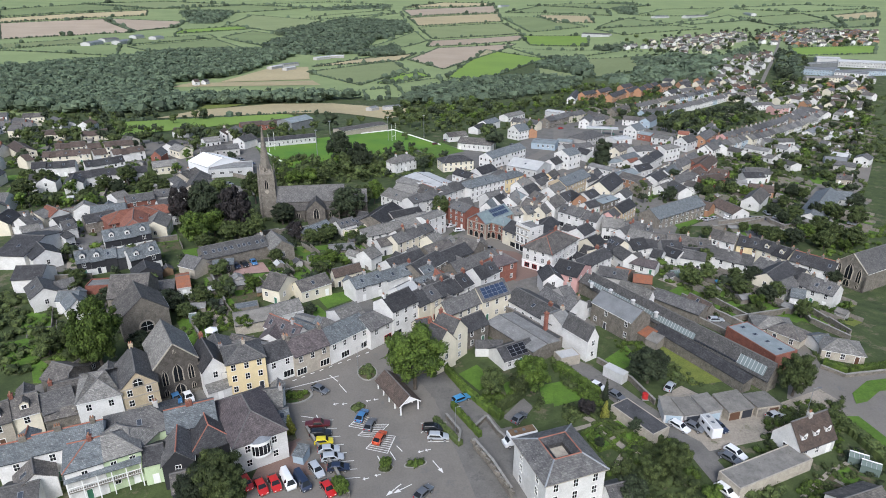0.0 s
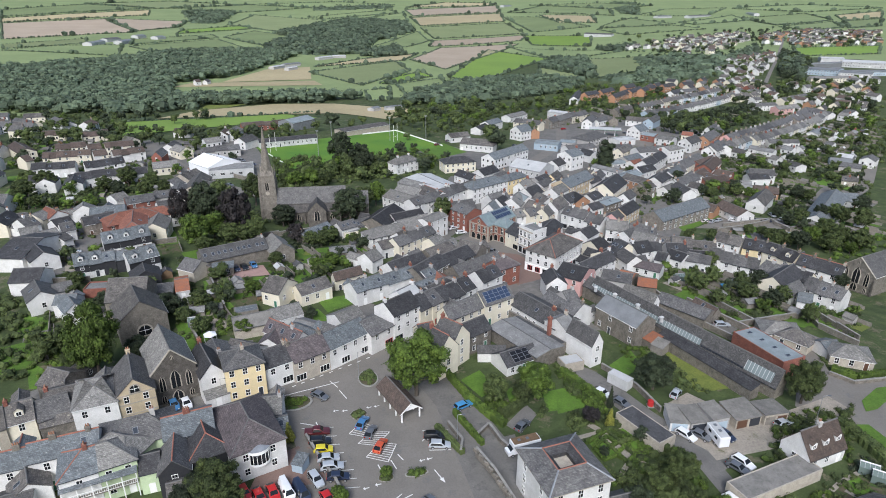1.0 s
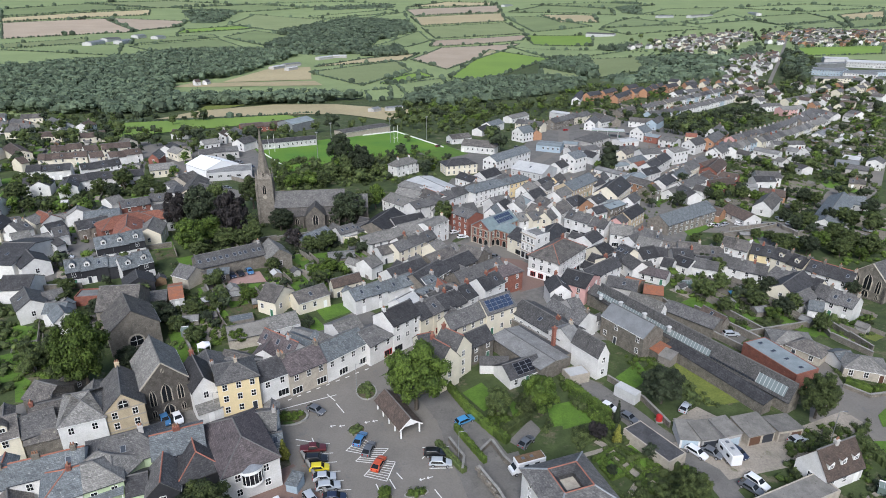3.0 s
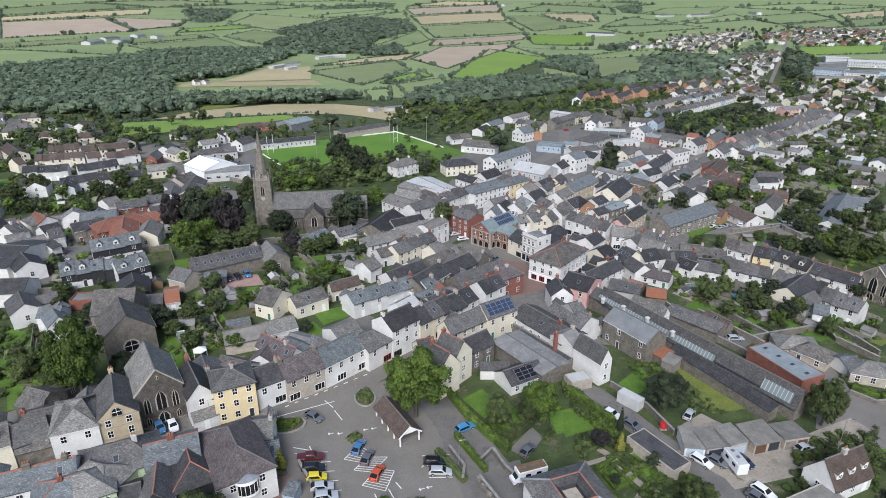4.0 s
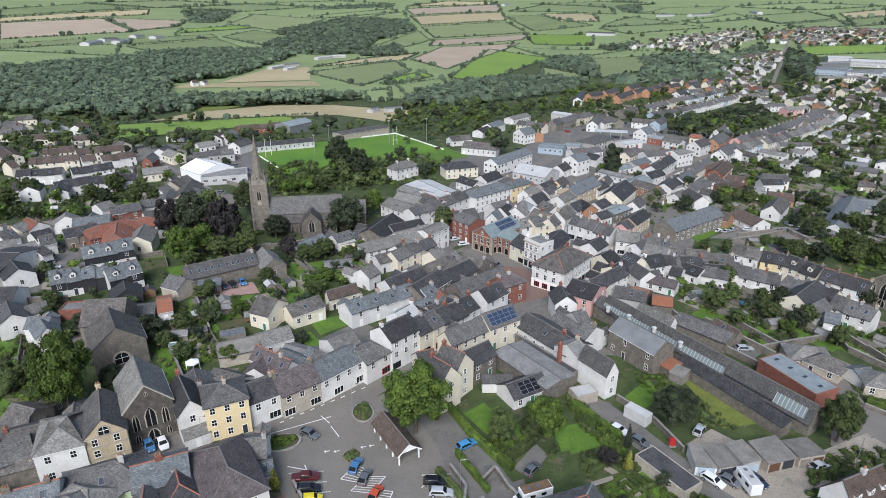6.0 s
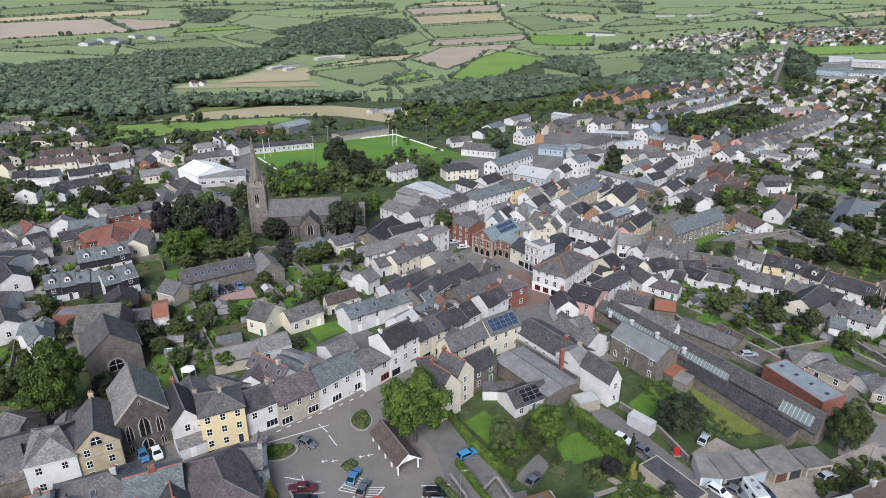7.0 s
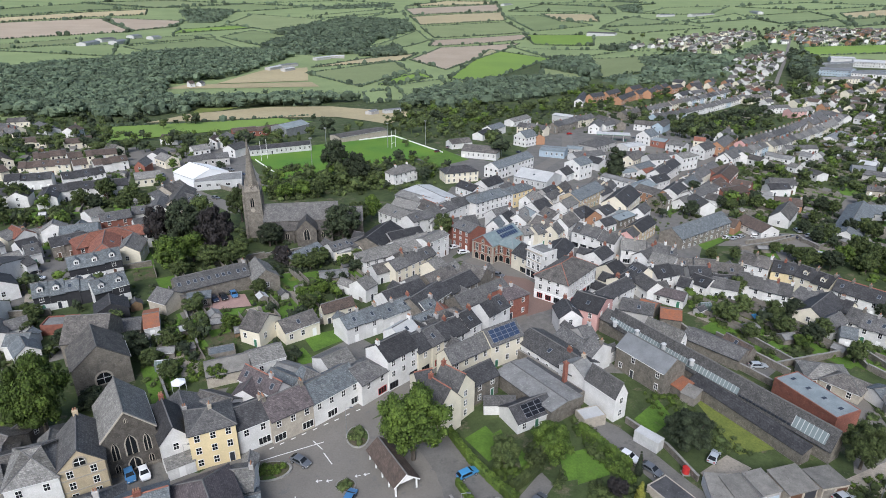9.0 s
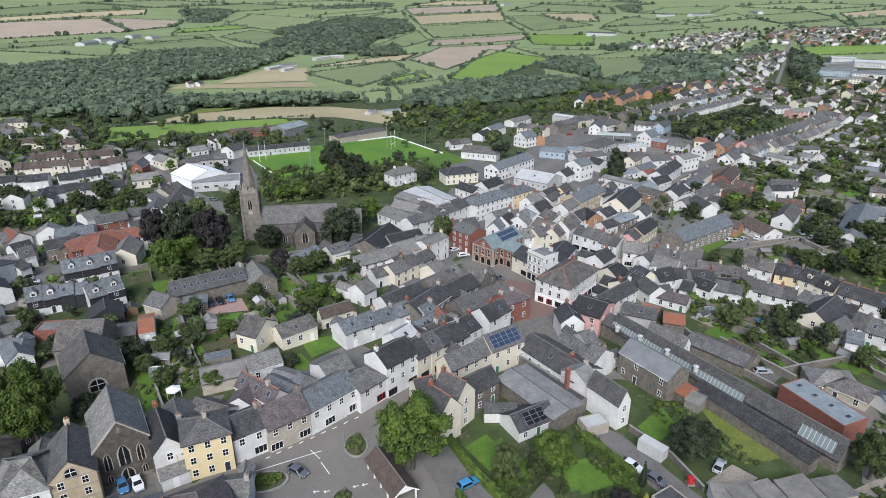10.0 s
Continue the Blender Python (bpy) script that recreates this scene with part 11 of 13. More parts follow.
tree(-67.7, 150.6, 6, 'round', 'leaf', 1.2)
tree(-63.3, 155.0, 6, 'open', 'leaf', 1.2)
tree(-68.8, 167.9, 6, 'open', 'leaf', 1.2)
tree(-55.7, 159.3, 5, 'round', 'leaf_bright', 1.2)
tree(-54.7, 140.4, 5, 'round', 'leaf', 1.2)
tree(-51.9, 138.1, 5, 'round', 'leaf_bright', 1.2)
tree(-63.1, 138.8, 5, 'round', 'leaf', 1.2)
tree(-69.2, 143.5, 5, 'round', 'leaf', 1.2)
tree(-82.2, 191.4, 6, 'round', 'leaf', 1.2)
tree(-75.9, 199.8, 8, 'round', 'leaf', 1.2)
tree(-70.9, 201.8, 7, 'round', 'leaf', 1.2)
tree(-95.5, 125.2, 6, 'open', 'leaf', 1.2)
tree(-94.5, 129.6, 6, 'round', 'leaf', 1.2)
tree(-94.9, 151.4, 5, 'round', 'leaf_dark', 1.2)
tree(-107.5, 157.3, 5, 'open', 'leaf', 1.2)
tree(-109.7, 163.7, 5, 'round', 'leaf', 1.2)
tree(-125.5, 178.5, 5, 'open', 'leaf', 1.2)
tree(-132.5, 192.2, 5, 'round', 'leaf', 1.2)
tree(-71.3, 127.1, 5, 'round', 'leaf_dark', 1.2)
tree(-73.9, 127.2, 6, 'round', 'leaf_dark', 1.2)
tree(-41.8, 135.9, 4, 'open', 'leaf_dark', 1.2)

# ---- shrubs ----
shrubbery([(27.7, 128.5), (30.8, 124.3), (31.2, 114.6), (28.4, 118.3)], 30, 0.6, 1.3, 'leaf')
shrubbery([(29.1, 128.5), (32.0, 118.3), (36.5, 110.3), (33.4, 109.5), (30.2, 115.5), (27.0, 124.2)], 70, 0.6, 1.3, 'leaf_bright')
shrubbery([(52.4, 136.1), (59.3, 122.8), (60.9, 117.9), (54.8, 117.7), (49.2, 122.5)], 60, 0.5, 1.3, 'leaf')
shrubbery([(-54.3, 181.8), (-38.0, 198.3), (-27.4, 204.7), (-35.0, 181.1), (-51.1, 170.0)], 60, 0.5, 1.2, 'leaf')
shrubbery([(-42.3, 191.4), (-32.8, 201.7), (-34.5, 188.9), (-40.8, 183.9)], 30, 0.5, 1.1, 'leaf_bright')
shrubbery([(-58.2, 203.0), (-31.4, 220.4), (-30.7, 214.9), (-56.0, 194.6)], 70, 0.8, 1.6, 'leaf_dark')
shrubbery([(-79.3, 162.4), (-68.6, 172.7), (-52.2, 156.8), (-54.5, 140.8), (-62.4, 135.8)], 70, 0.4, 1.1, 'leaf')
shrubbery([(-77.1, 150.4), (-72.3, 153.2), (-61.5, 133.5), (-64.6, 131.2)], 30, 0.4, 1.0, 'leaf')
shrubbery([(-121.3, 155.9), (-97.6, 144.6), (-92.9, 125.7), (-97.7, 121.4)], 35, 0.5, 1.2, 'leaf')
shrubbery([(86.3, 203.0), (112.3, 188.7), (113.4, 166.6), (93.2, 153.8), (77.9, 153.5), (76.5, 173.4)], 150, 0.5, 1.4, 'leaf')
shrubbery([(77.8, 201.2), (88.1, 193.1), (80.2, 166.3), (71.0, 177.0)], 70, 0.5, 1.2, 'leaf_bright')
shrubbery([(155.5, 236.5), (176.6, 238.4), (163.2, 218.7), (143.4, 212.9)], 36, 0.6, 1.5, 'leaf')
shrubbery([(216.5, 367.6), (284.0, 399.0), (225.5, 310.1), (199.4, 319.1)], 120, 0.8, 2.0, 'leaf')
shrubbery([(266.9, 482.5), (362.7, 517.4), (284.0, 399.0), (223.8, 387.5)], 180, 0.8, 2.2, 'leaf')
shrubbery([(192.1, 546.3), (276.0, 568.6), (245.8, 493.3), (182.3, 435.4), (165.1, 454.8)], 150, 1.0, 2.4, 'leaf_dark')
shrubbery([(276.0, 568.6), (363.6, 589.6), (344.8, 565.4), (267.3, 519.0)], 90, 0.8, 2.0, 'leaf')
shrubbery([(-97.4, 339.2), (-33.1, 356.6), (-30.8, 299.3), (-77.7, 276.5)], 160, 1.0, 2.2, 'leaf')
shrubbery([(-205.6, 276.9), (-145.5, 293.6), (-136.5, 274.2), (-157.8, 248.9), (-181.5, 242.0)], 130, 0.7, 1.8, 'leaf')
shrubbery([(-406.9, 565.0), (-307.9, 535.1), (-234.3, 421.8), (-210.4, 387.3), (-298.8, 410.4)], 110, 0.9, 2.2, 'leaf')
shrubbery([(-269.9, 537.5), (-257.8, 543.3), (-250.4, 527.2), (-262.2, 521.7)], 8, 0.9, 2.0, 'leaf_dark')
shrubbery([(-55.2, 546.2), (57.7, 589.1), (76.0, 496.5), (30.5, 422.4), (-35.3, 424.6)], 160, 1.0, 2.4, 'leaf')
shrubbery([(170.9, 364.0), (206.6, 355.5), (194.3, 310.1), (149.4, 289.8), (144.1, 316.2)], 110, 0.7, 1.8, 'leaf')
shrubbery([(95.9, 312.5), (123.0, 299.4), (114.4, 269.9), (84.3, 262.8)], 70, 0.7, 1.6, 'leaf')
shrubbery([(-107.2, 230.9), (-74.3, 238.4), (-65.4, 207.7), (-83.8, 189.6), (-96.0, 205.0)], 70, 0.9, 1.9, 'leaf')
shrubbery([(-82.0, 241.4), (-44.2, 246.6), (-33.0, 232.2), (-66.9, 219.8)], 70, 0.8, 1.8, 'leaf_dark')
shrubbery([(361.1, 585.3), (439.0, 593.8), (251.7, 326.5), (285.4, 416.9)], 150, 0.9, 2.2, 'leaf')
shrubbery([(-91.9, 144.7), (-89.0, 146.1), (-73.7, 130.8), (-76.7, 126.4)], 20, 0.6, 1.4, 'leaf_dark')
shrubbery([(69.5, 106.8), (91.6, 113.7), (80.1, 96.4), (64.9, 96.2)], 120, 0.5, 1.3, 'leaf')
shrubbery([(198.7, 746.1), (310.6, 730.9), (304.3, 631.3), (283.1, 708.5), (195.0, 683.2)], 60, 1.0, 2.2, 'leaf')
shrubbery([(132.2, 708.5), (167.1, 753.2), (186.0, 610.1), (129.2, 575.5)], 60, 1.0, 2.2, 'leaf')

# ---- hedges ----
hedge([(0.4, 124.9), (5.2, 115.4), (10.6, 107.8), (13.1, 105.4)], 1.4, 1.8, leafmat='leaf_bright')
hedge([(12.5, 107.8), (18.6, 113.7)], 1.6, 2.0)
hedge([(-62.8, 199.0), (-31.4, 220.4)], 1.8, 2.6, leafmat='leaf_dark')

hedge([(31.9, 107.1), (33.7, 104.6), (35.3, 102.1), (36.9, 98.6), (38.5, 96.9)], 0.6, 0.6, leafmat='leaf', label='low clipped box hedge edging a garden path')
hedge([(29.0, 100.7), (31.9, 102.1), (33.2, 100.3), (34.9, 96.9), (35.7, 94.8)], 0.6, 0.6, leafmat='leaf', label='low clipped box hedge edging a garden path')
hedge([(35.3, 102.1), (37.3, 103.5), (38.6, 101.4), (36.9, 98.6)], 0.6, 0.6, leafmat='leaf_bright', label='low clipped box hedge edging a garden path')
hedge([(38.5, 96.9), (41.5, 98.3), (42.2, 96.9)], 0.6, 0.7, leafmat='leaf', label='low clipped box hedge edging a garden path')
hedge([(31.9, 102.1), (30.2, 98.6), (31.5, 95.3), (34.9, 96.9)], 0.6, 0.6, leafmat='leaf_bright', label='low clipped box hedge edging a garden path')
hedge([(26.2, 96.9), (29.3, 95.3), (32.6, 90.6)], 0.8, 0.9, leafmat='leaf', label='low clipped box hedge edging a garden path')
hedge([(39.7, 106.7), (44.1, 99.5), (44.8, 97.8)], 1.2, 1.6, leafmat='leaf', label='low clipped box hedge edging a garden path')

hedge([(84.5, 107.1), (86.1, 97.8), (87.1, 84.9)], 1.8, 1.9)
hedge([(94.9, 127.6), (98.7, 123.9), (110.4, 126.8), (121.7, 128.7)], 1.4, 1.6, leafmat='leaf_bright')
garden_wall([(93.2, 125.8), (96.8, 121.9), (108.6, 124.2)], h=0.9)

# ---- growth among the outlying houses ----
shrubbery([(277.9, 1097.1), (373.7, 1193.9), (624.6, 1336.5), (549.8, 1171.9), (417.9, 976.0), (365.1, 948.1)], 150, 1.8, 3.4, 'leaf_wood')
shrubbery([(607.7, 1251.6), (771.2, 1373.0), (890.2, 1324.0), (700.2, 1033.9), (578.6, 1054.6)], 170, 1.8, 3.4, 'leaf_wood')
shrubbery([(321.7, 767.3), (373.8, 851.7), (434.6, 885.7), (398.8, 781.4), (338.5, 674.8), (302.9, 681.3)], 80, 1.5, 3.2, 'leaf')
shrubbery([(292.1, 641.9), (338.5, 681.1), (388.9, 686.7), (468.3, 681.1), (397.1, 571.0), (345.4, 584.8)], 170, 1.5, 3.2, 'leaf')
shrubbery([(361.1, 585.3), (411.2, 592.9), (362.7, 517.4), (336.9, 526.6)], 90, 1.3, 3.0, 'leaf_dark')
shrubbery([(393.7, 731.7), (531.7, 935.7), (392.1, 692.7)], 40, 2, 4, 'leaf_dark')
shrubbery([(392.1, 692.7), (478.7, 697.0), (459.2, 667.3), (383.0, 675.5)], 60, 1.5, 3, 'leaf')
shrubbery([(140.4, 754.2), (297.4, 746.9), (288.3, 705.9), (126.9, 645.9)], 60, 1.3, 3, 'leaf')
shrubbery([(76.7, 533.7), (166.2, 577.6), (133.3, 475.1), (71.7, 467.4)], 40, 1.2, 2.4, 'leaf')
shrubbery([(-323.5, 444.8), (-239.8, 467.5), (-186.6, 374.9), (-259.3, 385.2)], 90, 1.0, 2.2, 'leaf')
shrubbery([(-243.1, 340.4), (-190.0, 374.8), (-157.6, 313.5), (-209.8, 295.2)], 70, 0.8, 1.6, 'leaf')
shrubbery([(-189.4, 396.2), (-153.5, 453.5), (-120.0, 525.6), (-91.9, 417.3), (-126.8, 371.8), (-161.2, 356.0)], 90, 1.0, 2.4, 'leaf')
shrubbery([(89.2, 407.9), (123.4, 397.0), (131.9, 348.4), (102.1, 334.3), (79.5, 344.7)], 40, 0.8, 1.8, 'leaf')
shrubbery([(70.8, 107.1), (83.6, 113.6), (88.2, 108.6), (79.4, 95.3), (62.3, 95.1)], 90, 0.4, 1.0, 'leaf_bright')
shrubbery([(20.2, 112.0), (23.2, 112.8), (23.1, 108.6), (20.7, 108.1)], 8, 0.4, 0.9, 'leaf')
tree(128.6, 221.0, 6, 'round', 'leaf', 1.1)
tree(134.9, 221.1, 6, 'round', 'leaf', 1.1)
tree(224.5, 343.3, 8, 'round', 'leaf', 1.1)
tree(224.9, 333.7, 8, 'round', 'leaf', 1.1)
tree(226.7, 324.3, 8, 'round', 'leaf_dark', 1.1)
tree(240.5, 376.1, 9, 'round', 'leaf', 1.1)
tree(239.9, 392.7, 8, 'round', 'leaf', 1.1)
tree(271.9, 409.7, 9, 'round', 'leaf', 1.1)
tree(281.8, 408.0, 10, 'round', 'leaf', 1.1)
tree(301.2, 469.1, 9, 'round', 'leaf_dark', 1.1)
tree(313.9, 469.2, 9, 'round', 'leaf_bright', 1.1)
tree(337.6, 486.4, 10, 'round', 'leaf_bright', 1.1)
tree(276.5, 470.2, 8, 'round', 'leaf_dark', 1.1)
tree(278.5, 448.5, 7, 'round', 'leaf', 1.1)
tree(194.7, 340.8, 8, 'round', 'leaf', 1.1)
tree(185.3, 340.8, 7, 'round', 'leaf', 1.1)
tree(144.5, 289.9, 7, 'round', 'leaf', 1.1)
tree(149.3, 288.2, 6, 'round', 'leaf_bright', 1.1)
tree(130.5, 285.3, 6, 'round', 'leaf', 1.1)
tree(126.8, 289.4, 6, 'round', 'leaf_dark', 1.1)
tree(140.3, 295.6, 6, 'round', 'leaf', 1.1)
tree(177.5, 294.8, 8, 'round', 'leaf_dark', 1.1)
tree(182.1, 292.9, 7, 'round', 'leaf', 1.1)
tree(148.1, 258.0, 6, 'round', 'leaf_dark', 1.1)
tree(147.3, 245.8, 7, 'round', 'leaf_dark', 1.1)
tree(136.3, 218.3, 8, 'round', 'leaf_dark', 1.1)
tree(144.0, 224.5, 8, 'round', 'leaf_bright', 1.1)
tree(147.1, 215.8, 8, 'round', 'leaf', 1.1)
tree(154.7, 223.3, 9, 'round', 'leaf', 1.1)
tree(159.3, 217.5, 9, 'round', 'leaf', 1.1)
tree(199.2, 277.8, 9, 'round', 'leaf_dark', 1.1)
tree(125.0, 235.1, 5, 'round', 'leaf', 1.1)
tree(129.0, 231.9, 5, 'round', 'leaf', 1.1)
tree(129.7, 227.1, 6, 'round', 'leaf', 1.1)
tree(115.9, 229.6, 4, 'round', 'leaf', 1.1)
tree(175.2, 260.5, 8, 'round', 'leaf', 1.1)
tree(168.8, 260.1, 7, 'round', 'leaf_dark', 1.1)
shrubbery([(297.0, 540.3), (369.9, 582.8), (395.9, 531.1), (272.8, 356.7), (227.2, 357.0), (229.2, 411.4)], 260, 0.9, 2.4, 'leaf')
shrubbery([(153.9, 230.1), (197.4, 250.2), (170.3, 213.5), (142.4, 207.9)], 60, 0.6, 1.5, 'leaf_bright')
shrubbery([(160.1, 339.3), (212.9, 367.3), (202.5, 319.2), (148.0, 256.4), (137.4, 287.5)], 160, 0.6, 1.6, 'leaf')
shrubbery([(193.2, 318.6), (184.1, 283.1), (147.7, 242.8), (148.0, 256.4)], 60, 0.7, 1.6, 'leaf_dark')
shrubbery([(75.3, 166.1), (81.9, 166.4), (79.4, 153.5), (74.5, 156.4)], 20, 0.4, 0.9, 'leaf')
shrubbery([(110.6, 170.3), (120.7, 156.3), (111.4, 143.0), (106.3, 157.9)], 60, 0.4, 1.2, 'leaf')
shrubbery([(45.5, 140.8), (54.7, 138.8), (55.3, 129.1), (45.4, 126.6)], 40, 0.4, 1.0, 'leaf_bright')
shrubbery([(-113.4, 144.5), (-93.1, 134.6), (-88.0, 121.8), (-95.1, 117.7)], 60, 0.4, 1.1, 'leaf_bright')
shrubbery([(-139.8, 155.9), (-121.3, 155.9), (-95.1, 117.7), (-103.9, 110.3)], 90, 0.8, 2.0, 'leaf')
shrubbery([(-75.0, 156.1), (-70.6, 160.7), (-50.5, 146.1), (-58.4, 135.9)], 60, 0.4, 1.0, 'leaf_bright')
shrubbery([(90.9, 129.8), (104.6, 138.6), (107.7, 137.5), (94.8, 127.6)], 25, 0.4, 0.9, 'leaf')
shrubbery([(9.8, 117.3), (14.0, 114.6), (12.9, 108.6), (9.8, 112.8)], 26, 0.4, 1.0, 'leaf_bright')

tree(31.3, 106.7, 4, 'round', 'leaf_copper', 1.2)
tree(31.8, 96.6, 2.4, 'round', 'leaf_dark', 1.1)
tree(40.6, 101.2, 3.2, 'round', 'leaf_dark', 1.3)
shrubbery([(27, 110), (38, 108), (40, 105), (33, 107), (26, 102)], 50, 0.4, 1.1, 'leaf')
shrubbery([(36, 95), (44, 98), (45, 91), (34, 83), (33, 91)], 70, 0.5, 1.2, 'leaf')
shrubbery([(40, 102), (43, 99), (41, 97), (38, 97)], 20, 0.4, 0.8, 'leaf_bright')
shrubbery([(25, 96), (28, 95), (32, 89), (30, 88)], 24, 0.4, 0.9, 'leaf_bright')

# ---- trees among the outlying streets ----
tree(361.6, 817.8, 8.0, 'round', 'leaf', 1.03)
tree(315.8, 742.5, 7.4, 'round', 'leaf', 1.08)
tree(365.6, 779.0, 6.9, 'round', 'leaf', 1.09)
tree(411.5, 818.2, 9.2, 'round', 'leaf_dark', 1.28)
tree(339.3, 773.1, 9.1, 'round', 'leaf', 1.34)
tree(366.8, 738.0, 10.2, 'round', 'leaf_dark', 1.24)
tree(369.7, 793.0, 8.4, 'round', 'leaf', 1.33)
tree(330.1, 662.9, 10.2, 'round', 'leaf', 1.32)
tree(320.8, 674.4, 10.2, 'round', 'leaf', 1.07)
tree(354.6, 772.8, 8.3, 'round', 'leaf', 1.11)
tree(407.1, 827.8, 6.2, 'round', 'leaf', 1.35)
tree(333.0, 709.0, 9.5, 'round', 'leaf', 1.35)
tree(334.5, 759.6, 7.0, 'round', 'leaf', 1.15)
tree(329.3, 750.6, 8.9, 'round', 'leaf', 1.2)
tree(404.4, 808.8, 6.3, 'round', 'leaf', 1.1)
tree(327.0, 686.2, 6.6, 'round', 'leaf', 1.1)
tree(301.9, 657.1, 6.4, 'round', 'leaf_dark', 1.26)
tree(440.1, 649.2, 7.4, 'round', 'leaf', 1.27)
tree(319.8, 577.2, 9.1, 'round', 'leaf', 1.1)
tree(318.9, 639.3, 6.7, 'round', 'leaf_dark', 1.21)
tree(307.6, 624.6, 7.8, 'round', 'leaf_dark', 1.06)
tree(395.5, 619.0, 7.5, 'round', 'leaf', 1.15)
tree(299.8, 592.7, 6.6, 'round', 'leaf', 1.02)
tree(305.1, 616.7, 6.7, 'round', 'leaf', 1.19)
tree(375.2, 635.0, 6.2, 'round', 'leaf', 1.1)
tree(406.2, 587.5, 7.0, 'round', 'leaf', 1.08)
tree(365.9, 667.0, 8.1, 'round', 'leaf', 1.23)
tree(360.6, 650.7, 6.9, 'round', 'leaf', 1.09)
tree(336.4, 659.7, 7.2, 'round', 'leaf_dark', 1.05)
tree(277.2, 592.0, 8.8, 'round', 'leaf', 1.14)
tree(389.6, 583.1, 10.0, 'round', 'leaf', 1.01)
tree(339.5, 622.4, 10.6, 'round', 'leaf', 1.31)
tree(411.9, 612.7, 9.3, 'round', 'leaf', 1.11)
tree(355.1, 643.0, 10.0, 'round', 'leaf_dark', 1.12)
tree(336.6, 615.5, 10.3, 'round', 'leaf_dark', 1.34)
tree(394.0, 646.5, 10.5, 'round', 'leaf', 1.27)
tree(304.4, 585.8, 10.4, 'round', 'leaf', 1.22)
tree(346.3, 586.3, 10.6, 'round', 'leaf', 1.28)
tree(332.7, 662.0, 9.1, 'round', 'leaf_dark', 1.04)
tree(371.9, 574.1, 10.4, 'round', 'leaf', 1.02)
tree(427.4, 631.2, 9.0, 'round', 'leaf', 1.27)
tree(350.8, 620.0, 6.1, 'round', 'leaf', 1.24)
tree(303.3, 630.8, 7.3, 'round', 'leaf', 1.01)
tree(280.6, 591.7, 10.5, 'round', 'leaf_dark', 1.29)
tree(416.4, 643.1, 8.7, 'round', 'leaf_dark', 1.07)
tree(414.3, 605.0, 9.8, 'round', 'leaf_dark', 1.03)
tree(296.1, 614.3, 10.4, 'round', 'leaf', 1.35)
tree(332.3, 600.3, 8.2, 'round', 'leaf', 1.31)
tree(322.3, 646.1, 10.2, 'round', 'leaf_dark', 1.04)
tree(368.7, 629.3, 6.8, 'round', 'leaf', 1.05)
tree(359.0, 630.0, 8.7, 'round', 'leaf', 1.25)
tree(298.6, 657.8, 8.7, 'round', 'leaf_dark', 1.28)
tree(363.0, 608.5, 8.6, 'round', 'leaf_dark', 1.3)
tree(319.3, 591.0, 10.9, 'round', 'leaf', 1.0)
tree(278.5, 594.9, 8.7, 'round', 'leaf_dark', 1.27)
tree(339.1, 573.5, 8.5, 'round', 'leaf_dark', 1.21)
tree(364.6, 560.2, 9.9, 'round', 'leaf_dark', 1.35)
tree(351.2, 544.8, 9.0, 'round', 'leaf', 1.28)
tree(330.5, 520.7, 7.9, 'round', 'leaf', 1.28)
tree(351.7, 522.6, 6.4, 'round', 'leaf', 1.33)
tree(339.1, 535.3, 7.6, 'round', 'leaf_dark', 1.31)
tree(356.0, 534.8, 9.8, 'round', 'leaf', 1.28)
tree(352.5, 515.1, 6.8, 'round', 'leaf', 1.35)
tree(346.6, 515.1, 6.4, 'round', 'leaf', 1.06)
tree(342.5, 520.5, 7.1, 'round', 'leaf', 1.11)
tree(374.0, 541.6, 9.0, 'round', 'leaf_dark', 1.25)
tree(359.3, 560.6, 7.6, 'round', 'leaf', 1.19)
tree(343.0, 523.3, 8.5, 'round', 'leaf_dark', 1.1)
tree(373.0, 575.8, 6.9, 'round', 'leaf', 1.16)
tree(346.3, 521.8, 8.0, 'round', 'leaf_dark', 1.22)
tree(380.6, 1270.3, 10.9, 'round', 'leaf', 1.32)
tree(447.1, 1146.3, 6.5, 'round', 'leaf_dark', 1.17)
tree(423.7, 1065.9, 9.0, 'round', 'leaf', 1.05)
tree(371.0, 1170.9, 10.7, 'round', 'leaf', 1.14)
tree(394.4, 1019.8, 9.6, 'round', 'leaf', 1.09)
tree(452.2, 1209.5, 6.5, 'round', 'leaf', 1.33)
tree(346.5, 1213.8, 10.4, 'round', 'leaf', 1.1)
tree(438.6, 977.0, 9.7, 'round', 'leaf', 1.15)
tree(320.1, 1080.0, 6.4, 'round', 'leaf_dark', 1.24)
tree(433.1, 1045.3, 8.5, 'round', 'leaf', 1.08)
tree(363.1, 1101.0, 7.9, 'round', 'leaf', 1.31)
tree(364.5, 1136.7, 9.4, 'round', 'leaf_dark', 1.11)
tree(390.3, 1125.1, 6.1, 'round', 'leaf', 1.01)
tree(547.1, 1187.8, 6.8, 'round', 'leaf', 1.29)
tree(348.1, 1101.8, 8.4, 'round', 'leaf', 1.19)
tree(473.4, 1059.0, 9.7, 'round', 'leaf', 1.33)
tree(339.5, 979.7, 10.2, 'round', 'leaf', 1.07)
tree(352.7, 963.7, 7.8, 'round', 'leaf', 1.29)
tree(355.0, 1005.3, 10.1, 'round', 'leaf', 1.09)
tree(445.6, 1008.6, 7.5, 'round', 'leaf_dark', 1.22)
tree(335.7, 991.5, 10.5, 'round', 'leaf_dark', 1.31)
tree(401.6, 999.7, 9.0, 'round', 'leaf', 1.17)
tree(431.9, 933.0, 6.9, 'round', 'leaf', 1.17)
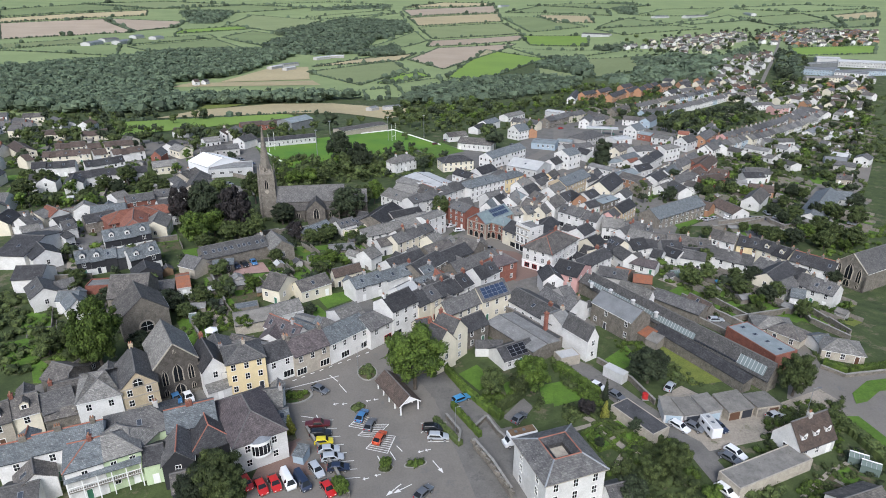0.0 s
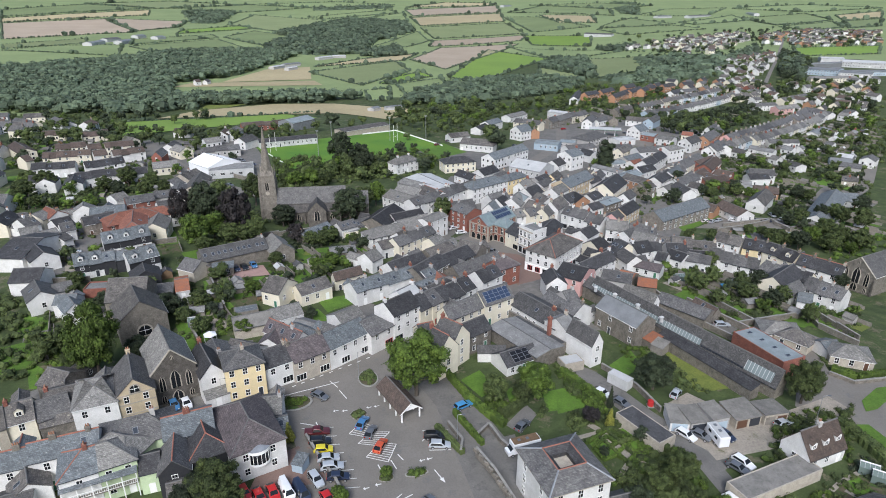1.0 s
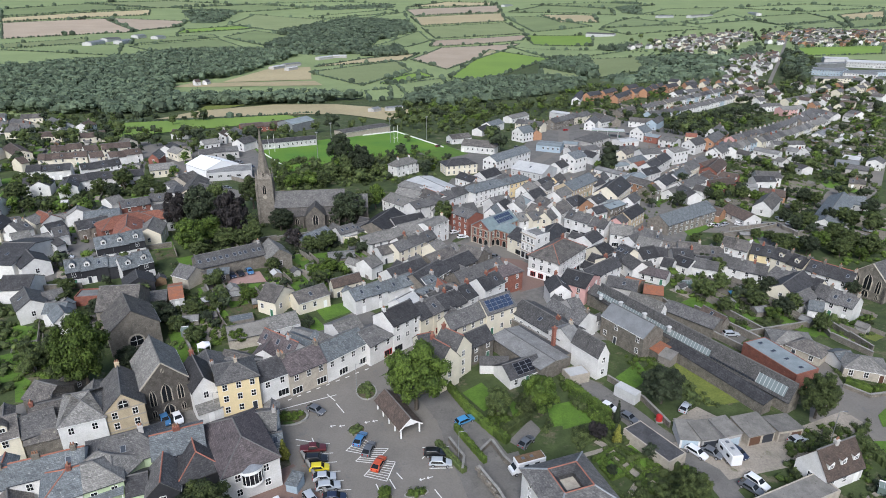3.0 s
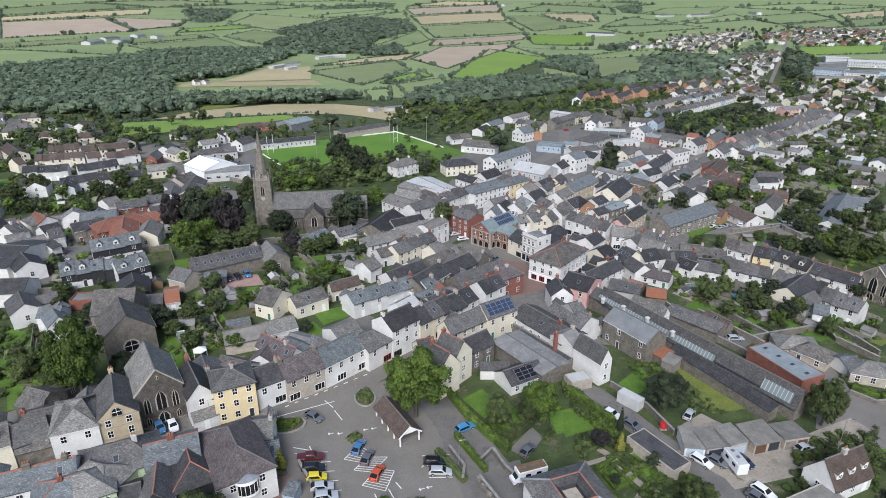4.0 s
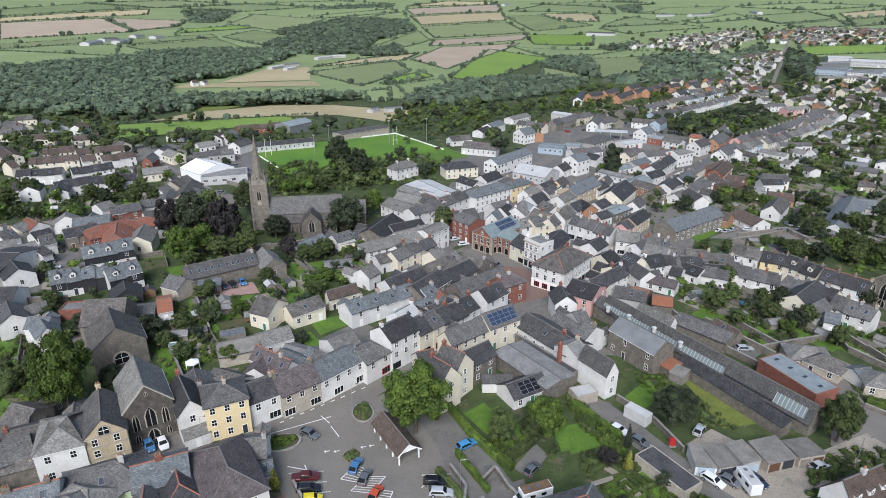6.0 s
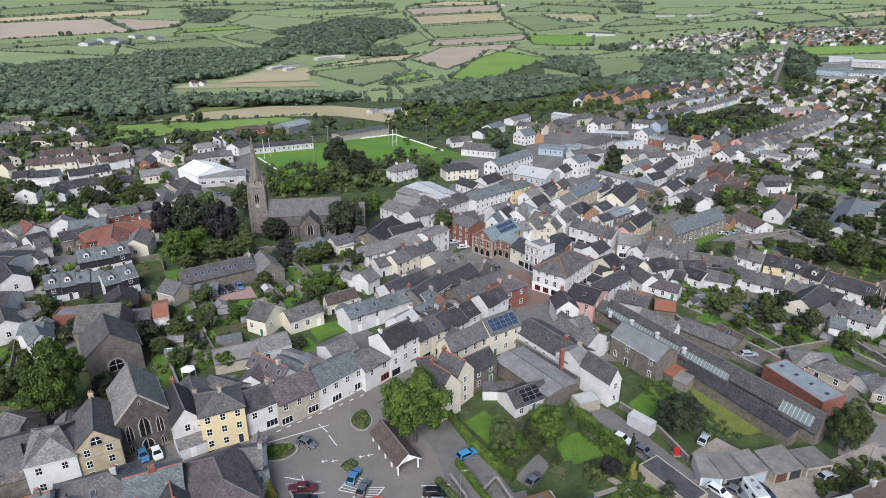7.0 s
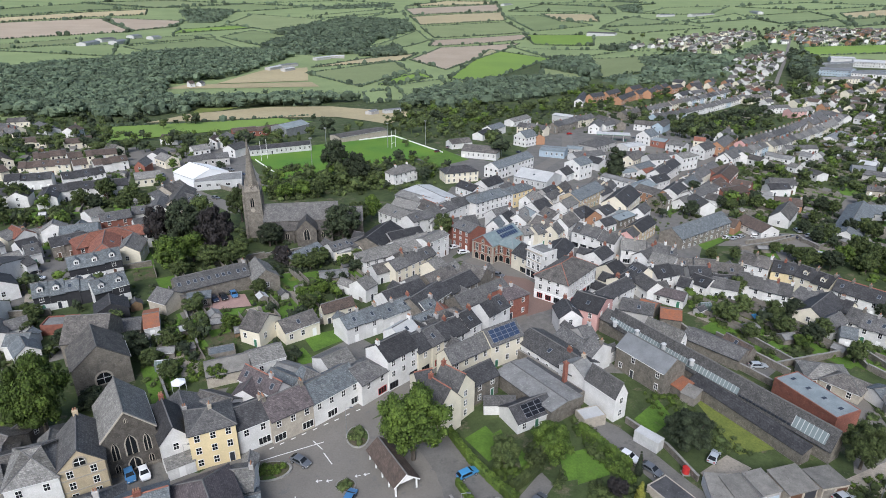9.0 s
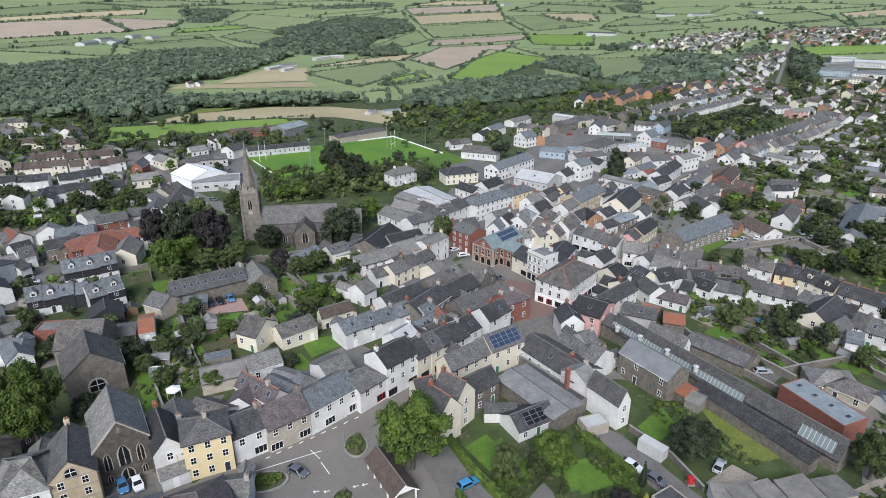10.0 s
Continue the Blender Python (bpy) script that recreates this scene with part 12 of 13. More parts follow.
tree(396.1, 1045.6, 7.2, 'round', 'leaf', 1.24)
tree(362.5, 1075.5, 6.7, 'round', 'leaf_dark', 1.04)
tree(442.5, 947.8, 8.5, 'round', 'leaf', 1.03)
tree(368.5, 1172.8, 10.8, 'round', 'leaf', 1.34)
tree(301.7, 1109.8, 7.1, 'round', 'leaf', 1.31)
tree(404.1, 960.7, 7.5, 'round', 'leaf_dark', 1.22)
tree(421.3, 1205.2, 8.5, 'round', 'leaf', 1.26)
tree(494.9, 1121.8, 9.5, 'round', 'leaf', 1.25)
tree(434.5, 1218.7, 6.1, 'round', 'leaf_dark', 1.33)
tree(337.5, 1037.6, 8.0, 'round', 'leaf', 1.32)
tree(359.7, 1021.1, 7.1, 'round', 'leaf_dark', 1.18)
tree(599.2, 1219.6, 7.4, 'round', 'leaf', 1.05)
tree(751.2, 1197.8, 10.9, 'round', 'leaf', 1.22)
tree(642.3, 1036.1, 7.3, 'round', 'leaf', 1.31)
tree(705.6, 1218.6, 7.7, 'round', 'leaf_dark', 1.2)
tree(649.2, 1242.0, 8.6, 'round', 'leaf', 1.04)
tree(770.2, 1152.0, 8.8, 'round', 'leaf', 1.05)
tree(670.0, 1067.8, 11.0, 'round', 'leaf', 1.26)
tree(660.7, 1049.1, 9.4, 'round', 'leaf_dark', 1.01)
tree(633.1, 1157.7, 10.9, 'round', 'leaf', 1.3)
tree(787.7, 1174.5, 9.8, 'round', 'leaf', 1.33)
tree(701.2, 1053.3, 10.9, 'round', 'leaf', 1.24)
tree(558.0, 1040.0, 9.4, 'round', 'leaf_dark', 1.04)
tree(644.6, 1232.7, 8.4, 'round', 'leaf', 1.17)
tree(631.5, 1154.0, 8.0, 'round', 'leaf', 1.27)
tree(610.4, 1240.9, 7.1, 'round', 'leaf', 1.13)
tree(658.7, 1011.5, 9.4, 'round', 'leaf_dark', 1.13)
tree(639.0, 1029.1, 7.0, 'round', 'leaf_dark', 1.06)
tree(735.1, 1255.4, 6.6, 'round', 'leaf_dark', 1.29)
tree(637.9, 1020.2, 8.5, 'round', 'leaf', 1.33)
tree(677.6, 1062.7, 6.8, 'round', 'leaf_dark', 1.22)
tree(687.0, 1248.9, 9.5, 'round', 'leaf_dark', 1.01)
tree(676.0, 1064.8, 8.1, 'round', 'leaf', 1.12)
tree(741.5, 1242.3, 6.4, 'round', 'leaf', 1.34)
tree(700.8, 1199.2, 9.1, 'round', 'leaf', 1.12)
tree(547.2, 1117.2, 7.9, 'round', 'leaf', 1.28)
tree(646.8, 1266.9, 6.9, 'round', 'leaf_dark', 1.08)
tree(698.4, 1116.7, 7.9, 'round', 'leaf', 1.12)
tree(669.0, 1090.7, 10.8, 'round', 'leaf_dark', 1.09)
tree(407.8, 744.8, 8.7, 'round', 'leaf_dark', 1.2)
tree(422.9, 747.8, 10.1, 'round', 'leaf', 1.31)
tree(380.3, 678.7, 6.7, 'round', 'leaf', 1.05)
tree(423.5, 748.2, 7.7, 'round', 'leaf', 1.25)
tree(378.3, 700.6, 6.7, 'round', 'leaf', 1.09)
tree(405.2, 754.0, 10.3, 'round', 'leaf', 1.22)
tree(415.5, 738.8, 9.8, 'round', 'leaf', 1.31)
tree(428.2, 784.0, 6.0, 'round', 'leaf', 1.21)
tree(451.8, 796.1, 7.0, 'round', 'leaf', 1.03)
tree(380.2, 686.7, 7.4, 'round', 'leaf', 1.33)
tree(462.3, 821.2, 10.6, 'round', 'leaf', 1.35)
tree(480.1, 900.7, 7.5, 'round', 'leaf', 1.18)
tree(404.2, 750.1, 7.7, 'round', 'leaf', 1.22)
tree(407.9, 736.5, 9.4, 'round', 'leaf', 1.05)
tree(201.1, 517.5, 10.8, 'round', 'leaf', 1.11)
tree(147.4, 571.1, 8.9, 'round', 'leaf', 1.2)
tree(176.4, 556.2, 6.0, 'round', 'leaf', 1.27)
tree(169.5, 563.9, 7.5, 'round', 'leaf_dark', 1.34)
tree(123.8, 564.3, 8.3, 'round', 'leaf', 1.16)
tree(202.3, 515.3, 8.9, 'round', 'leaf', 1.2)
tree(174.8, 572.4, 10.8, 'round', 'leaf', 1.2)
tree(165.8, 530.5, 10.7, 'round', 'leaf', 1.11)
tree(145.2, 572.4, 7.6, 'round', 'leaf', 1.19)
tree(179.0, 567.5, 10.3, 'round', 'leaf', 1.11)
tree(196.9, 535.2, 7.6, 'round', 'leaf', 1.06)
tree(106.2, 509.4, 6.2, 'round', 'leaf', 1.02)
tree(200.8, 522.6, 9.4, 'round', 'leaf', 1.08)
tree(121.4, 507.7, 8.0, 'round', 'leaf', 1.22)
tree(215.4, 560.7, 8.5, 'round', 'leaf_dark', 1.28)
tree(124.9, 602.3, 6.0, 'round', 'leaf', 1.15)
tree(184.8, 541.6, 10.9, 'round', 'leaf_dark', 1.18)
tree(217.0, 588.0, 7.7, 'round', 'leaf', 1.27)
tree(168.1, 547.9, 10.7, 'round', 'leaf_dark', 1.19)
tree(120.4, 582.9, 8.2, 'round', 'leaf', 1.07)
tree(111.7, 577.6, 6.6, 'round', 'leaf_dark', 1.15)
tree(134.0, 513.8, 8.0, 'round', 'leaf_dark', 1.23)
tree(-224.4, 420.0, 10.6, 'round', 'leaf', 1.28)
tree(-292.4, 448.7, 8.5, 'round', 'leaf', 1.25)
tree(-243.7, 385.4, 10.4, 'round', 'leaf', 1.3)
tree(-315.0, 457.1, 6.6, 'round', 'leaf', 1.01)
tree(-213.4, 396.7, 9.4, 'round', 'leaf', 1.21)
tree(-257.8, 461.3, 8.6, 'round', 'leaf_dark', 1.15)
tree(-243.7, 398.2, 8.5, 'round', 'leaf', 1.29)
tree(-277.0, 438.6, 10.4, 'round', 'leaf', 1.1)
tree(-322.1, 464.0, 7.3, 'round', 'leaf', 1.33)
tree(-194.5, 365.8, 8.4, 'round', 'leaf', 1.28)
tree(-191.1, 367.3, 9.7, 'round', 'leaf_dark', 1.22)
tree(-200.1, 362.3, 10.9, 'round', 'leaf', 1.26)
tree(-266.0, 457.9, 9.1, 'round', 'leaf', 1.31)
tree(-232.1, 379.2, 8.3, 'round', 'leaf', 1.3)
tree(-328.2, 499.6, 10.1, 'round', 'leaf_dark', 1.05)
tree(-207.9, 376.6, 8.9, 'round', 'leaf_dark', 1.28)
tree(-295.8, 509.7, 6.6, 'round', 'leaf', 1.22)
tree(-266.7, 393.4, 6.3, 'round', 'leaf', 1.06)
tree(-259.0, 378.6, 8.6, 'round', 'leaf', 1.08)
tree(-322.1, 446.3, 7.7, 'round', 'leaf', 1.14)
tree(-267.4, 383.5, 10.6, 'round', 'leaf', 1.22)
tree(-336.8, 482.2, 6.5, 'round', 'leaf_dark', 1.32)
tree(-169.6, 389.4, 6.3, 'round', 'leaf', 1.09)
tree(-133.9, 403.0, 6.4, 'round', 'leaf', 1.25)
tree(-170.4, 398.4, 10.5, 'round', 'leaf_dark', 1.25)
tree(-130.8, 376.7, 10.6, 'round', 'leaf', 1.06)
tree(-170.9, 388.1, 8.7, 'round', 'leaf', 1.17)
tree(-130.5, 379.7, 8.2, 'round', 'leaf', 1.09)
tree(-124.5, 398.3, 9.4, 'round', 'leaf_dark', 1.31)
tree(-142.7, 374.3, 10.1, 'round', 'leaf', 1.18)
tree(-154.8, 382.8, 6.8, 'round', 'leaf_dark', 1.23)
tree(-166.7, 399.9, 10.0, 'round', 'leaf', 1.31)
tree(-131.5, 412.0, 7.5, 'round', 'leaf', 1.18)
tree(-114.0, 395.0, 6.0, 'round', 'leaf_dark', 1.29)
tree(-106.2, 400.7, 10.1, 'round', 'leaf', 1.14)
tree(-131.4, 406.7, 6.5, 'round', 'leaf_dark', 1.21)
tree(-158.6, 387.1, 10.4, 'round', 'leaf_dark', 1.33)
tree(-103.6, 383.2, 8.5, 'round', 'leaf', 1.06)
tree(-238.0, 346.7, 6.2, 'round', 'leaf', 1.07)
tree(-199.0, 281.2, 7.6, 'round', 'leaf', 1.06)
tree(-224.6, 316.2, 10.1, 'round', 'leaf_dark', 1.13)
tree(-186.8, 273.8, 9.8, 'round', 'leaf', 1.28)
tree(-250.3, 357.0, 6.6, 'round', 'leaf', 1.09)
tree(-197.4, 276.8, 9.0, 'round', 'leaf', 1.17)
tree(-255.7, 380.4, 7.9, 'round', 'leaf', 1.03)
tree(-283.7, 400.4, 7.9, 'round', 'leaf', 1.24)
tree(37.8, 554.8, 7.1, 'round', 'leaf', 1.14)
tree(7.9, 467.4, 9.3, 'round', 'leaf_dark', 1.14)
tree(22.3, 507.5, 9.2, 'round', 'leaf', 1.24)
tree(-0.4, 430.3, 7.0, 'round', 'leaf', 1.19)
tree(19.2, 432.9, 10.9, 'round', 'leaf', 1.04)
tree(-0.9, 441.6, 8.1, 'round', 'leaf_dark', 1.09)
tree(30.0, 490.1, 6.1, 'round', 'leaf', 1.05)
tree(28.0, 416.6, 9.8, 'round', 'leaf', 1.26)
tree(67.5, 469.3, 7.8, 'round', 'leaf', 1.04)
tree(59.5, 520.3, 9.1, 'round', 'leaf', 1.23)
tree(7.0, 463.9, 9.5, 'round', 'leaf', 1.01)
tree(49.8, 493.7, 9.7, 'round', 'leaf', 1.15)
tree(17.2, 506.2, 10.2, 'round', 'leaf', 1.04)
tree(58.7, 416.7, 10.1, 'round', 'leaf_dark', 1.19)
tree(60.5, 429.9, 10.4, 'round', 'leaf', 1.11)
tree(33.0, 422.6, 10.5, 'round', 'leaf_dark', 1.06)
tree(-3.3, 492.0, 7.3, 'round', 'leaf_dark', 1.12)
tree(42.1, 508.3, 10.3, 'round', 'leaf', 1.04)
tree(231.6, 530.1, 10.3, 'round', 'leaf_dark', 1.14)
tree(196.7, 425.9, 8.2, 'round', 'leaf_dark', 1.18)
tree(185.0, 436.9, 6.8, 'round', 'leaf_dark', 1.18)
tree(200.0, 500.7, 7.4, 'round', 'leaf', 1.02)
tree(209.7, 461.4, 9.6, 'round', 'leaf', 1.24)
tree(180.8, 450.4, 9.5, 'round', 'leaf_dark', 1.09)
tree(204.1, 480.5, 6.3, 'round', 'leaf', 1.16)
tree(193.2, 442.3, 6.7, 'round', 'leaf', 1.21)
tree(185.1, 416.3, 10.7, 'round', 'leaf_dark', 1.3)
tree(197.0, 492.7, 6.8, 'round', 'leaf', 1.14)
tree(205.9, 429.6, 10.0, 'round', 'leaf', 1.05)
tree(234.9, 495.5, 7.1, 'round', 'leaf_dark', 1.04)
tree(226.7, 531.4, 7.3, 'round', 'leaf', 1.01)
tree(199.7, 494.5, 9.7, 'round', 'leaf', 1.03)
tree(210.1, 488.8, 6.8, 'round', 'leaf_dark', 1.26)
tree(178.4, 478.3, 6.5, 'round', 'leaf_dark', 1.23)
tree(197.0, 458.4, 6.9, 'round', 'leaf', 1.23)
tree(184.4, 441.4, 6.7, 'round', 'leaf', 1.34)
tree(186.1, 437.3, 9.6, 'round', 'leaf', 1.06)
tree(170.0, 441.4, 10.6, 'round', 'leaf', 1.22)

# ---- by the car park ----
tree(-30.8, 99.2, 5, 'cone', 'leaf_yellow', 1.2, label='golden yellow conifer beside the car park')
tree(-17.8, 83.6, 3.2, 'round', 'leaf_bright', 1.2, name='bush', label='rounded green shrub in the car park')
tree(-18.8, 85.2, 2.6, 'round', 'leaf_bright', 1.2, name='bush', label='rounded green shrub in the car park')
tree(-10.5, 90.5, 2.6, 'round', 'leaf_bright', 1.2, name='bush', label='rounded green shrub in the car park')
hedge([(2.4, 109.6), (8.1, 99.5)], 1.0, 1.4, leafmat='leaf_bright')
hedge([(-1.3, 104.8), (4.0, 96.9)], 1.2, 1.2)
hedge([(84.9, 105.4), (87.5, 93.4)], 1.8, 2.0, leafmat='leaf')
hedge([(27.9, 104.7), (32.5, 107.8)], 0.8, 0.8)
hedge([(31.9, 103.1), (37.4, 105.5)], 0.8, 0.8)
hedge([(35.4, 100.2), (40.1, 101.7)], 0.8, 0.8)
hedge([(34.8, 105.9), (37.1, 102.4)], 0.8, 0.8)

# ---- box-edged garden ----
hedge([(29.1, 100.0), (34.3, 104.1), (37.4, 101.2)], 0.7, 0.7, leafmat='leaf_bright')
hedge([(33.8, 102.1), (35.2, 100.0), (32.2, 97.9), (30.7, 99.3), (33.8, 102.1)], 0.7, 0.7, leafmat='leaf_bright')
hedge([(36.9, 99.4), (38.8, 96.9), (35.9, 94.8), (34.4, 96.9), (36.9, 99.4)], 0.7, 0.7, leafmat='leaf_bright')
hedge([(39.1, 96.1), (40.9, 93.4), (38.2, 91.8), (36.6, 94.0), (39.1, 96.1)], 0.7, 0.7, leafmat='leaf_bright')

# ---- gardens at the near edge ----
shrubbery([(52.8, 82.3), (58.6, 87.0), (63.1, 85.6), (58.4, 80.4)], 16, 0.5, 1.2, 'leaf')
shrubbery([(71.7, 90.6), (77.7, 93.3), (81.0, 83.8), (78.7, 80.5), (66.9, 80.4)], 70, 0.3, 0.8, 'leaf')
shrubbery([(64.7, 85.6), (71.6, 88.5), (69.1, 82.4), (62.3, 81.0)], 36, 0.4, 0.9, 'leaf_bright')
shrubbery([(77.9, 93.8), (83.6, 97.4), (85.9, 91.0), (81.9, 85.2)], 40, 0.3, 0.8, 'leaf_dark')
shrubbery([(32.9, 87.6), (40.2, 90.6), (47.3, 87.7), (46.7, 82.2), (32.2, 80.8)], 60, 0.5, 1.3, 'leaf')
shrubbery([(45.6, 100.4), (49.0, 95.4), (49.1, 88.5), (46.2, 87.7)], 36, 0.5, 1.1, 'leaf_bright')
tree(48.7, 82.7, 4, 'open', 'leaf_bright', 1.2)
tree(34.0, 81.7, 6, 'round', 'leaf_dark', 1.1)
hedge([(13.2, 109.4), (17.5, 114.2)], 1.6, 1.6, leafmat='leaf_bright')
hedge([(28.4, 125.3), (32.2, 119.3), (35.7, 113.8)], 1.5, 1.8, leafmat='leaf_bright')


# ---- growth on the open ground ----
grown_over([(443, 1311), (746, 1417), (822, 1220), (679, 1002), (561, 1021), (401, 898), (337, 989)], 150, 60, 6, 10, 1.5, 3.0, ('leaf_wood', 'leaf_dark'))
garden_wall([(-127.2, 310.1), (-110.3, 303.0), (-95.5, 291.9)], h=2.0, label='long rubble-stone wall beside the street')
grown_over([(129, 745), (314, 693), (283, 620), (174, 628), (106, 609)], 70, 90, 5, 9, 1.2, 2.6)
grown_over([(116, 620), (180, 628), (159, 571), (118, 547), (94, 569)], 30, 60, 4, 8)
grown_over([(154, 534), (184, 521), (261, 569), (311, 579), (253, 519), (194, 466), (164, 440), (142, 474)], 110, 160, 5, 9, 1.0, 2.4, ('leaf', 'leaf_dark', 'leaf_dark'))
grown_over([(293, 515), (375, 536), (237, 328), (161, 320), (166, 361), (212, 407)], 60, 300, 4, 8, 0.8, 2.0)
grown_over([(375, 838), (455, 892), (319, 651), (280, 633)], 45, 60, 5, 9, 1.2, 2.6)
grown_over([(506, 963), (477, 836), (394, 672), (356, 667)], 45, 10, 8, 13, 1.2, 2.4, ('leaf_dark', 'leaf_dark', 'leaf'))
grown_over([(363, 671), (468, 681), (375, 536), (296, 520), (278, 610)], 80, 120, 4, 8, 1.0, 2.2)
grown_over([(135, 315), (194, 331), (225, 310), (172, 231), (137, 235), (100, 237)], 26, 170, 4, 8, 0.6, 1.5)
grown_over([(-277, 380), (-210, 387), (-122, 358), (-106, 327), (-128, 272), (-119, 247), (-147, 238), (-185, 246)], 55, 200, 4, 8, 0.7, 1.8)
grown_over([(-94, 327), (-60, 341), (-32, 344), (-28, 305), (-61, 284), (-80, 276)], 45, 130, 5, 9, 0.9, 2.2, ('leaf', 'leaf_bright', 'leaf'))
grown_over([(-42, 382), (-0, 391), (1, 333), (-9, 306), (-28, 294), (-38, 309)], 28, 90, 4, 8, 0.7, 1.7)
grown_over([(-48, 578), (38, 617), (114, 606), (93, 532), (40, 496), (4, 438), (-35, 477)], 80, 110, 5, 10, 1.2, 2.6)
grown_over([(-397, 550), (-284, 567), (-193, 458), (-135, 396), (-213, 393), (-284, 389)], 60, 120, 4, 8, 0.9, 2.2)
grown_over([(146, 628), (287, 631), (296, 520), (198, 427), (145, 407), (87, 457)], 40, 120, 3, 6, 0.6, 1.5)
grown_over([(74, 383), (189, 405), (164, 321), (110, 285), (82, 241), (90, 312)], 26, 130, 3, 6, 0.5, 1.3)
grown_over([(-176, 235), (-145, 236), (-89, 189), (-70, 156), (-96, 145), (-99, 123)], 14, 130, 3, 6, 0.5, 1.4)
grown_over([(-89, 185), (-48, 218), (-31, 215), (-24, 195), (-36, 159), (-50, 136), (-72, 145)], 18, 150, 3, 5.5, 0.4, 1.2)
grown_over([(-48, 218), (-20, 241), (-6, 225), (-17, 200), (-35, 189)], 6, 50, 3, 5, 0.4, 1.1)
grown_over([(71, 205), (112, 212), (116, 189), (133, 173), (116, 149), (95, 157), (74, 166)], 10, 90, 3, 6, 0.4, 1.2)
garden_plots([(293, 515), (375, 536), (237, 328), (161, 320), (166, 361), (212, 407)], 110, 45, 24)
garden_plots([(135, 315), (194, 331), (225, 310), (172, 231), (137, 235), (100, 237)], 45, 40, 8)
garden_plots([(-277, 380), (-210, 387), (-122, 358), (-106, 327), (-128, 272), (-119, 247), (-147, 238), (-185, 246)], 70, 20, 12)
garden_plots([(-176, 235), (-145, 236), (-89, 189), (-70, 156), (-96, 145), (-99, 123)], 40, 30, 6)
garden_plots([(-89, 185), (-48, 218), (-31, 215), (-24, 195), (-36, 159), (-50, 136), (-72, 145)], 40, 35, 8)
garden_plots([(71, 205), (112, 212), (116, 189), (133, 173), (116, 149), (95, 157), (74, 166)], 34, 35, 6)
garden_plots([(116, 620), (261, 569), (311, 579), (253, 519), (194, 466), (142, 474)], 50, 45, 8)
garden_plots([(113, 400), (189, 405), (164, 321), (110, 285), (82, 241), (90, 312)], 24, 45, 4)
far_trees_flush()


# ---------------- vehicles, markings, walls, small things ----------------

# ---- parked vehicles ----
car(-25.8, 101.7, 10, 'maroon', 'pickup')
car(-24.7, 99.0, 9, 'black', 'estate')
car(-23.6, 96.7, 10, 'yellow', 'small')
car(-22.2, 94.4, 11, 'silver', 'hatch')
car(-21.1, 92.2, 13, 'silver', 'estate')
car(-19.5, 89.6, 7, 'navy', 'hatch')
car(-17.0, 105.2, 75, 'blue', 'hatch')
car(-14.9, 102.4, 76, 'grey', 'hatch')
car(-12.5, 98.4, 72, 'orange', 'hatch')
car(-27.6, 113.6, -28, 'grey', 'hatch')
car(-1.7, 101.7, 1, 'black', 'estate')
car(-0.6, 99.0, -2, 'silver', 'estate')
car(4.4, 111.7, 33, 'lightblue', 'estate')
car(-3.1, 83.7, 52, 'grey', 'hatch')
car(-32.6, 84.0, -55, 'red', 'hatch')
car(-30.4, 85.0, -58, 'red', 'hatch')
car(-28.2, 85.8, -58, 'white', 'van')
car(-25.5, 85.6, -55, 'navy', 'van')
car(-23.5, 88.8, -53, 'silver', 'estate')
car(-20.5, 84.2, -55, 'red', 'hatch')
car(-35.4, 84.7, -53, 'red', 'small')
car(-57.9, 108.7, -54, 'blue', 'hatch')
car(-55.5, 109.3, -54, 'white', 'hatch')
car(50.0, 102.3, -52, 'white', 'estate')
car(53.0, 102.3, -46, 'grey', 'hatch')
car(58.2, 102.4, -62, 'navy', 'hatch')
car(58.3, 94.5, -57, 'white', 'estate')
car(56.5, 93.0, -50, 'grey', 'hatch')
car(72.1, 106.4, 19, 'silver', 'hatch')
car(68.8, 97.0, -45, 'black', 'hatch')
car(52.9, 116.5, 52, 'silver', 'hatch')
car(52.1, 84.4, -59, 'white', 'estate')
car(36.1, 116.5, -46, 'white', 'hatch')
car(39.5, 112.9, -50, 'grey', 'hatch')
car(16.7, 105.0, 49, 'grey', 'hatch')
car(126.5, 252.3, -23, 'white', 'estate')
car(113.7, 250.5, 28, 'white', 'hatch')
car(116.5, 250.2, 36, 'silver', 'hatch')
car(120.0, 252.1, 35, 'silver', 'hatch')
car(137.7, 251.8, -11, 'black', 'estate')
car(141.2, 251.5, 1, 'navy', 'hatch')
car(148.8, 253.8, 22, 'silver', 'hatch')
car(152.1, 254.0, 22, 'blue', 'hatch')
car(131.8, 254.5, -38, 'maroon', 'hatch')
car(147.0, 259.5, -86, 'silver', 'hatch')
car(-65.8, 175.3, -52, 'navy', 'hatch')
car(-63.6, 176.6, -53, 'black', 'hatch')
car(-61.3, 178.4, -57, 'blue', 'hatch')
car(3.3, 230.7, 34, 'white', 'hatch')
car(6.5, 225.8, 20, 'white', 'estate')
car(-128.5, 192.9, 75, 'black', 'hatch')
car(-124.6, 188.4, 25, 'white', 'hatch')
car(77.7, 150.3, 1, 'silver', 'estate')
car(17.5, 205.1, -29, 'grey', 'hatch')
car(-215.3, 301.1, -35, 'silver', 'hatch')
car(-210.3, 289.9, 88, 'white', 'hatch')
car(-136.6, 318.6, -41, 'silver', 'hatch')
car(-145.9, 323.2, -52, 'grey', 'hatch')
car(-106.2, 326.1, -15, 'navy', 'hatch')
car(-123.8, 344.4, -26, 'silver', 'hatch')
car(-114.8, 334.8, -31, 'grey', 'hatch')
car(-119.5, 290.7, -37, 'navy', 'hatch')
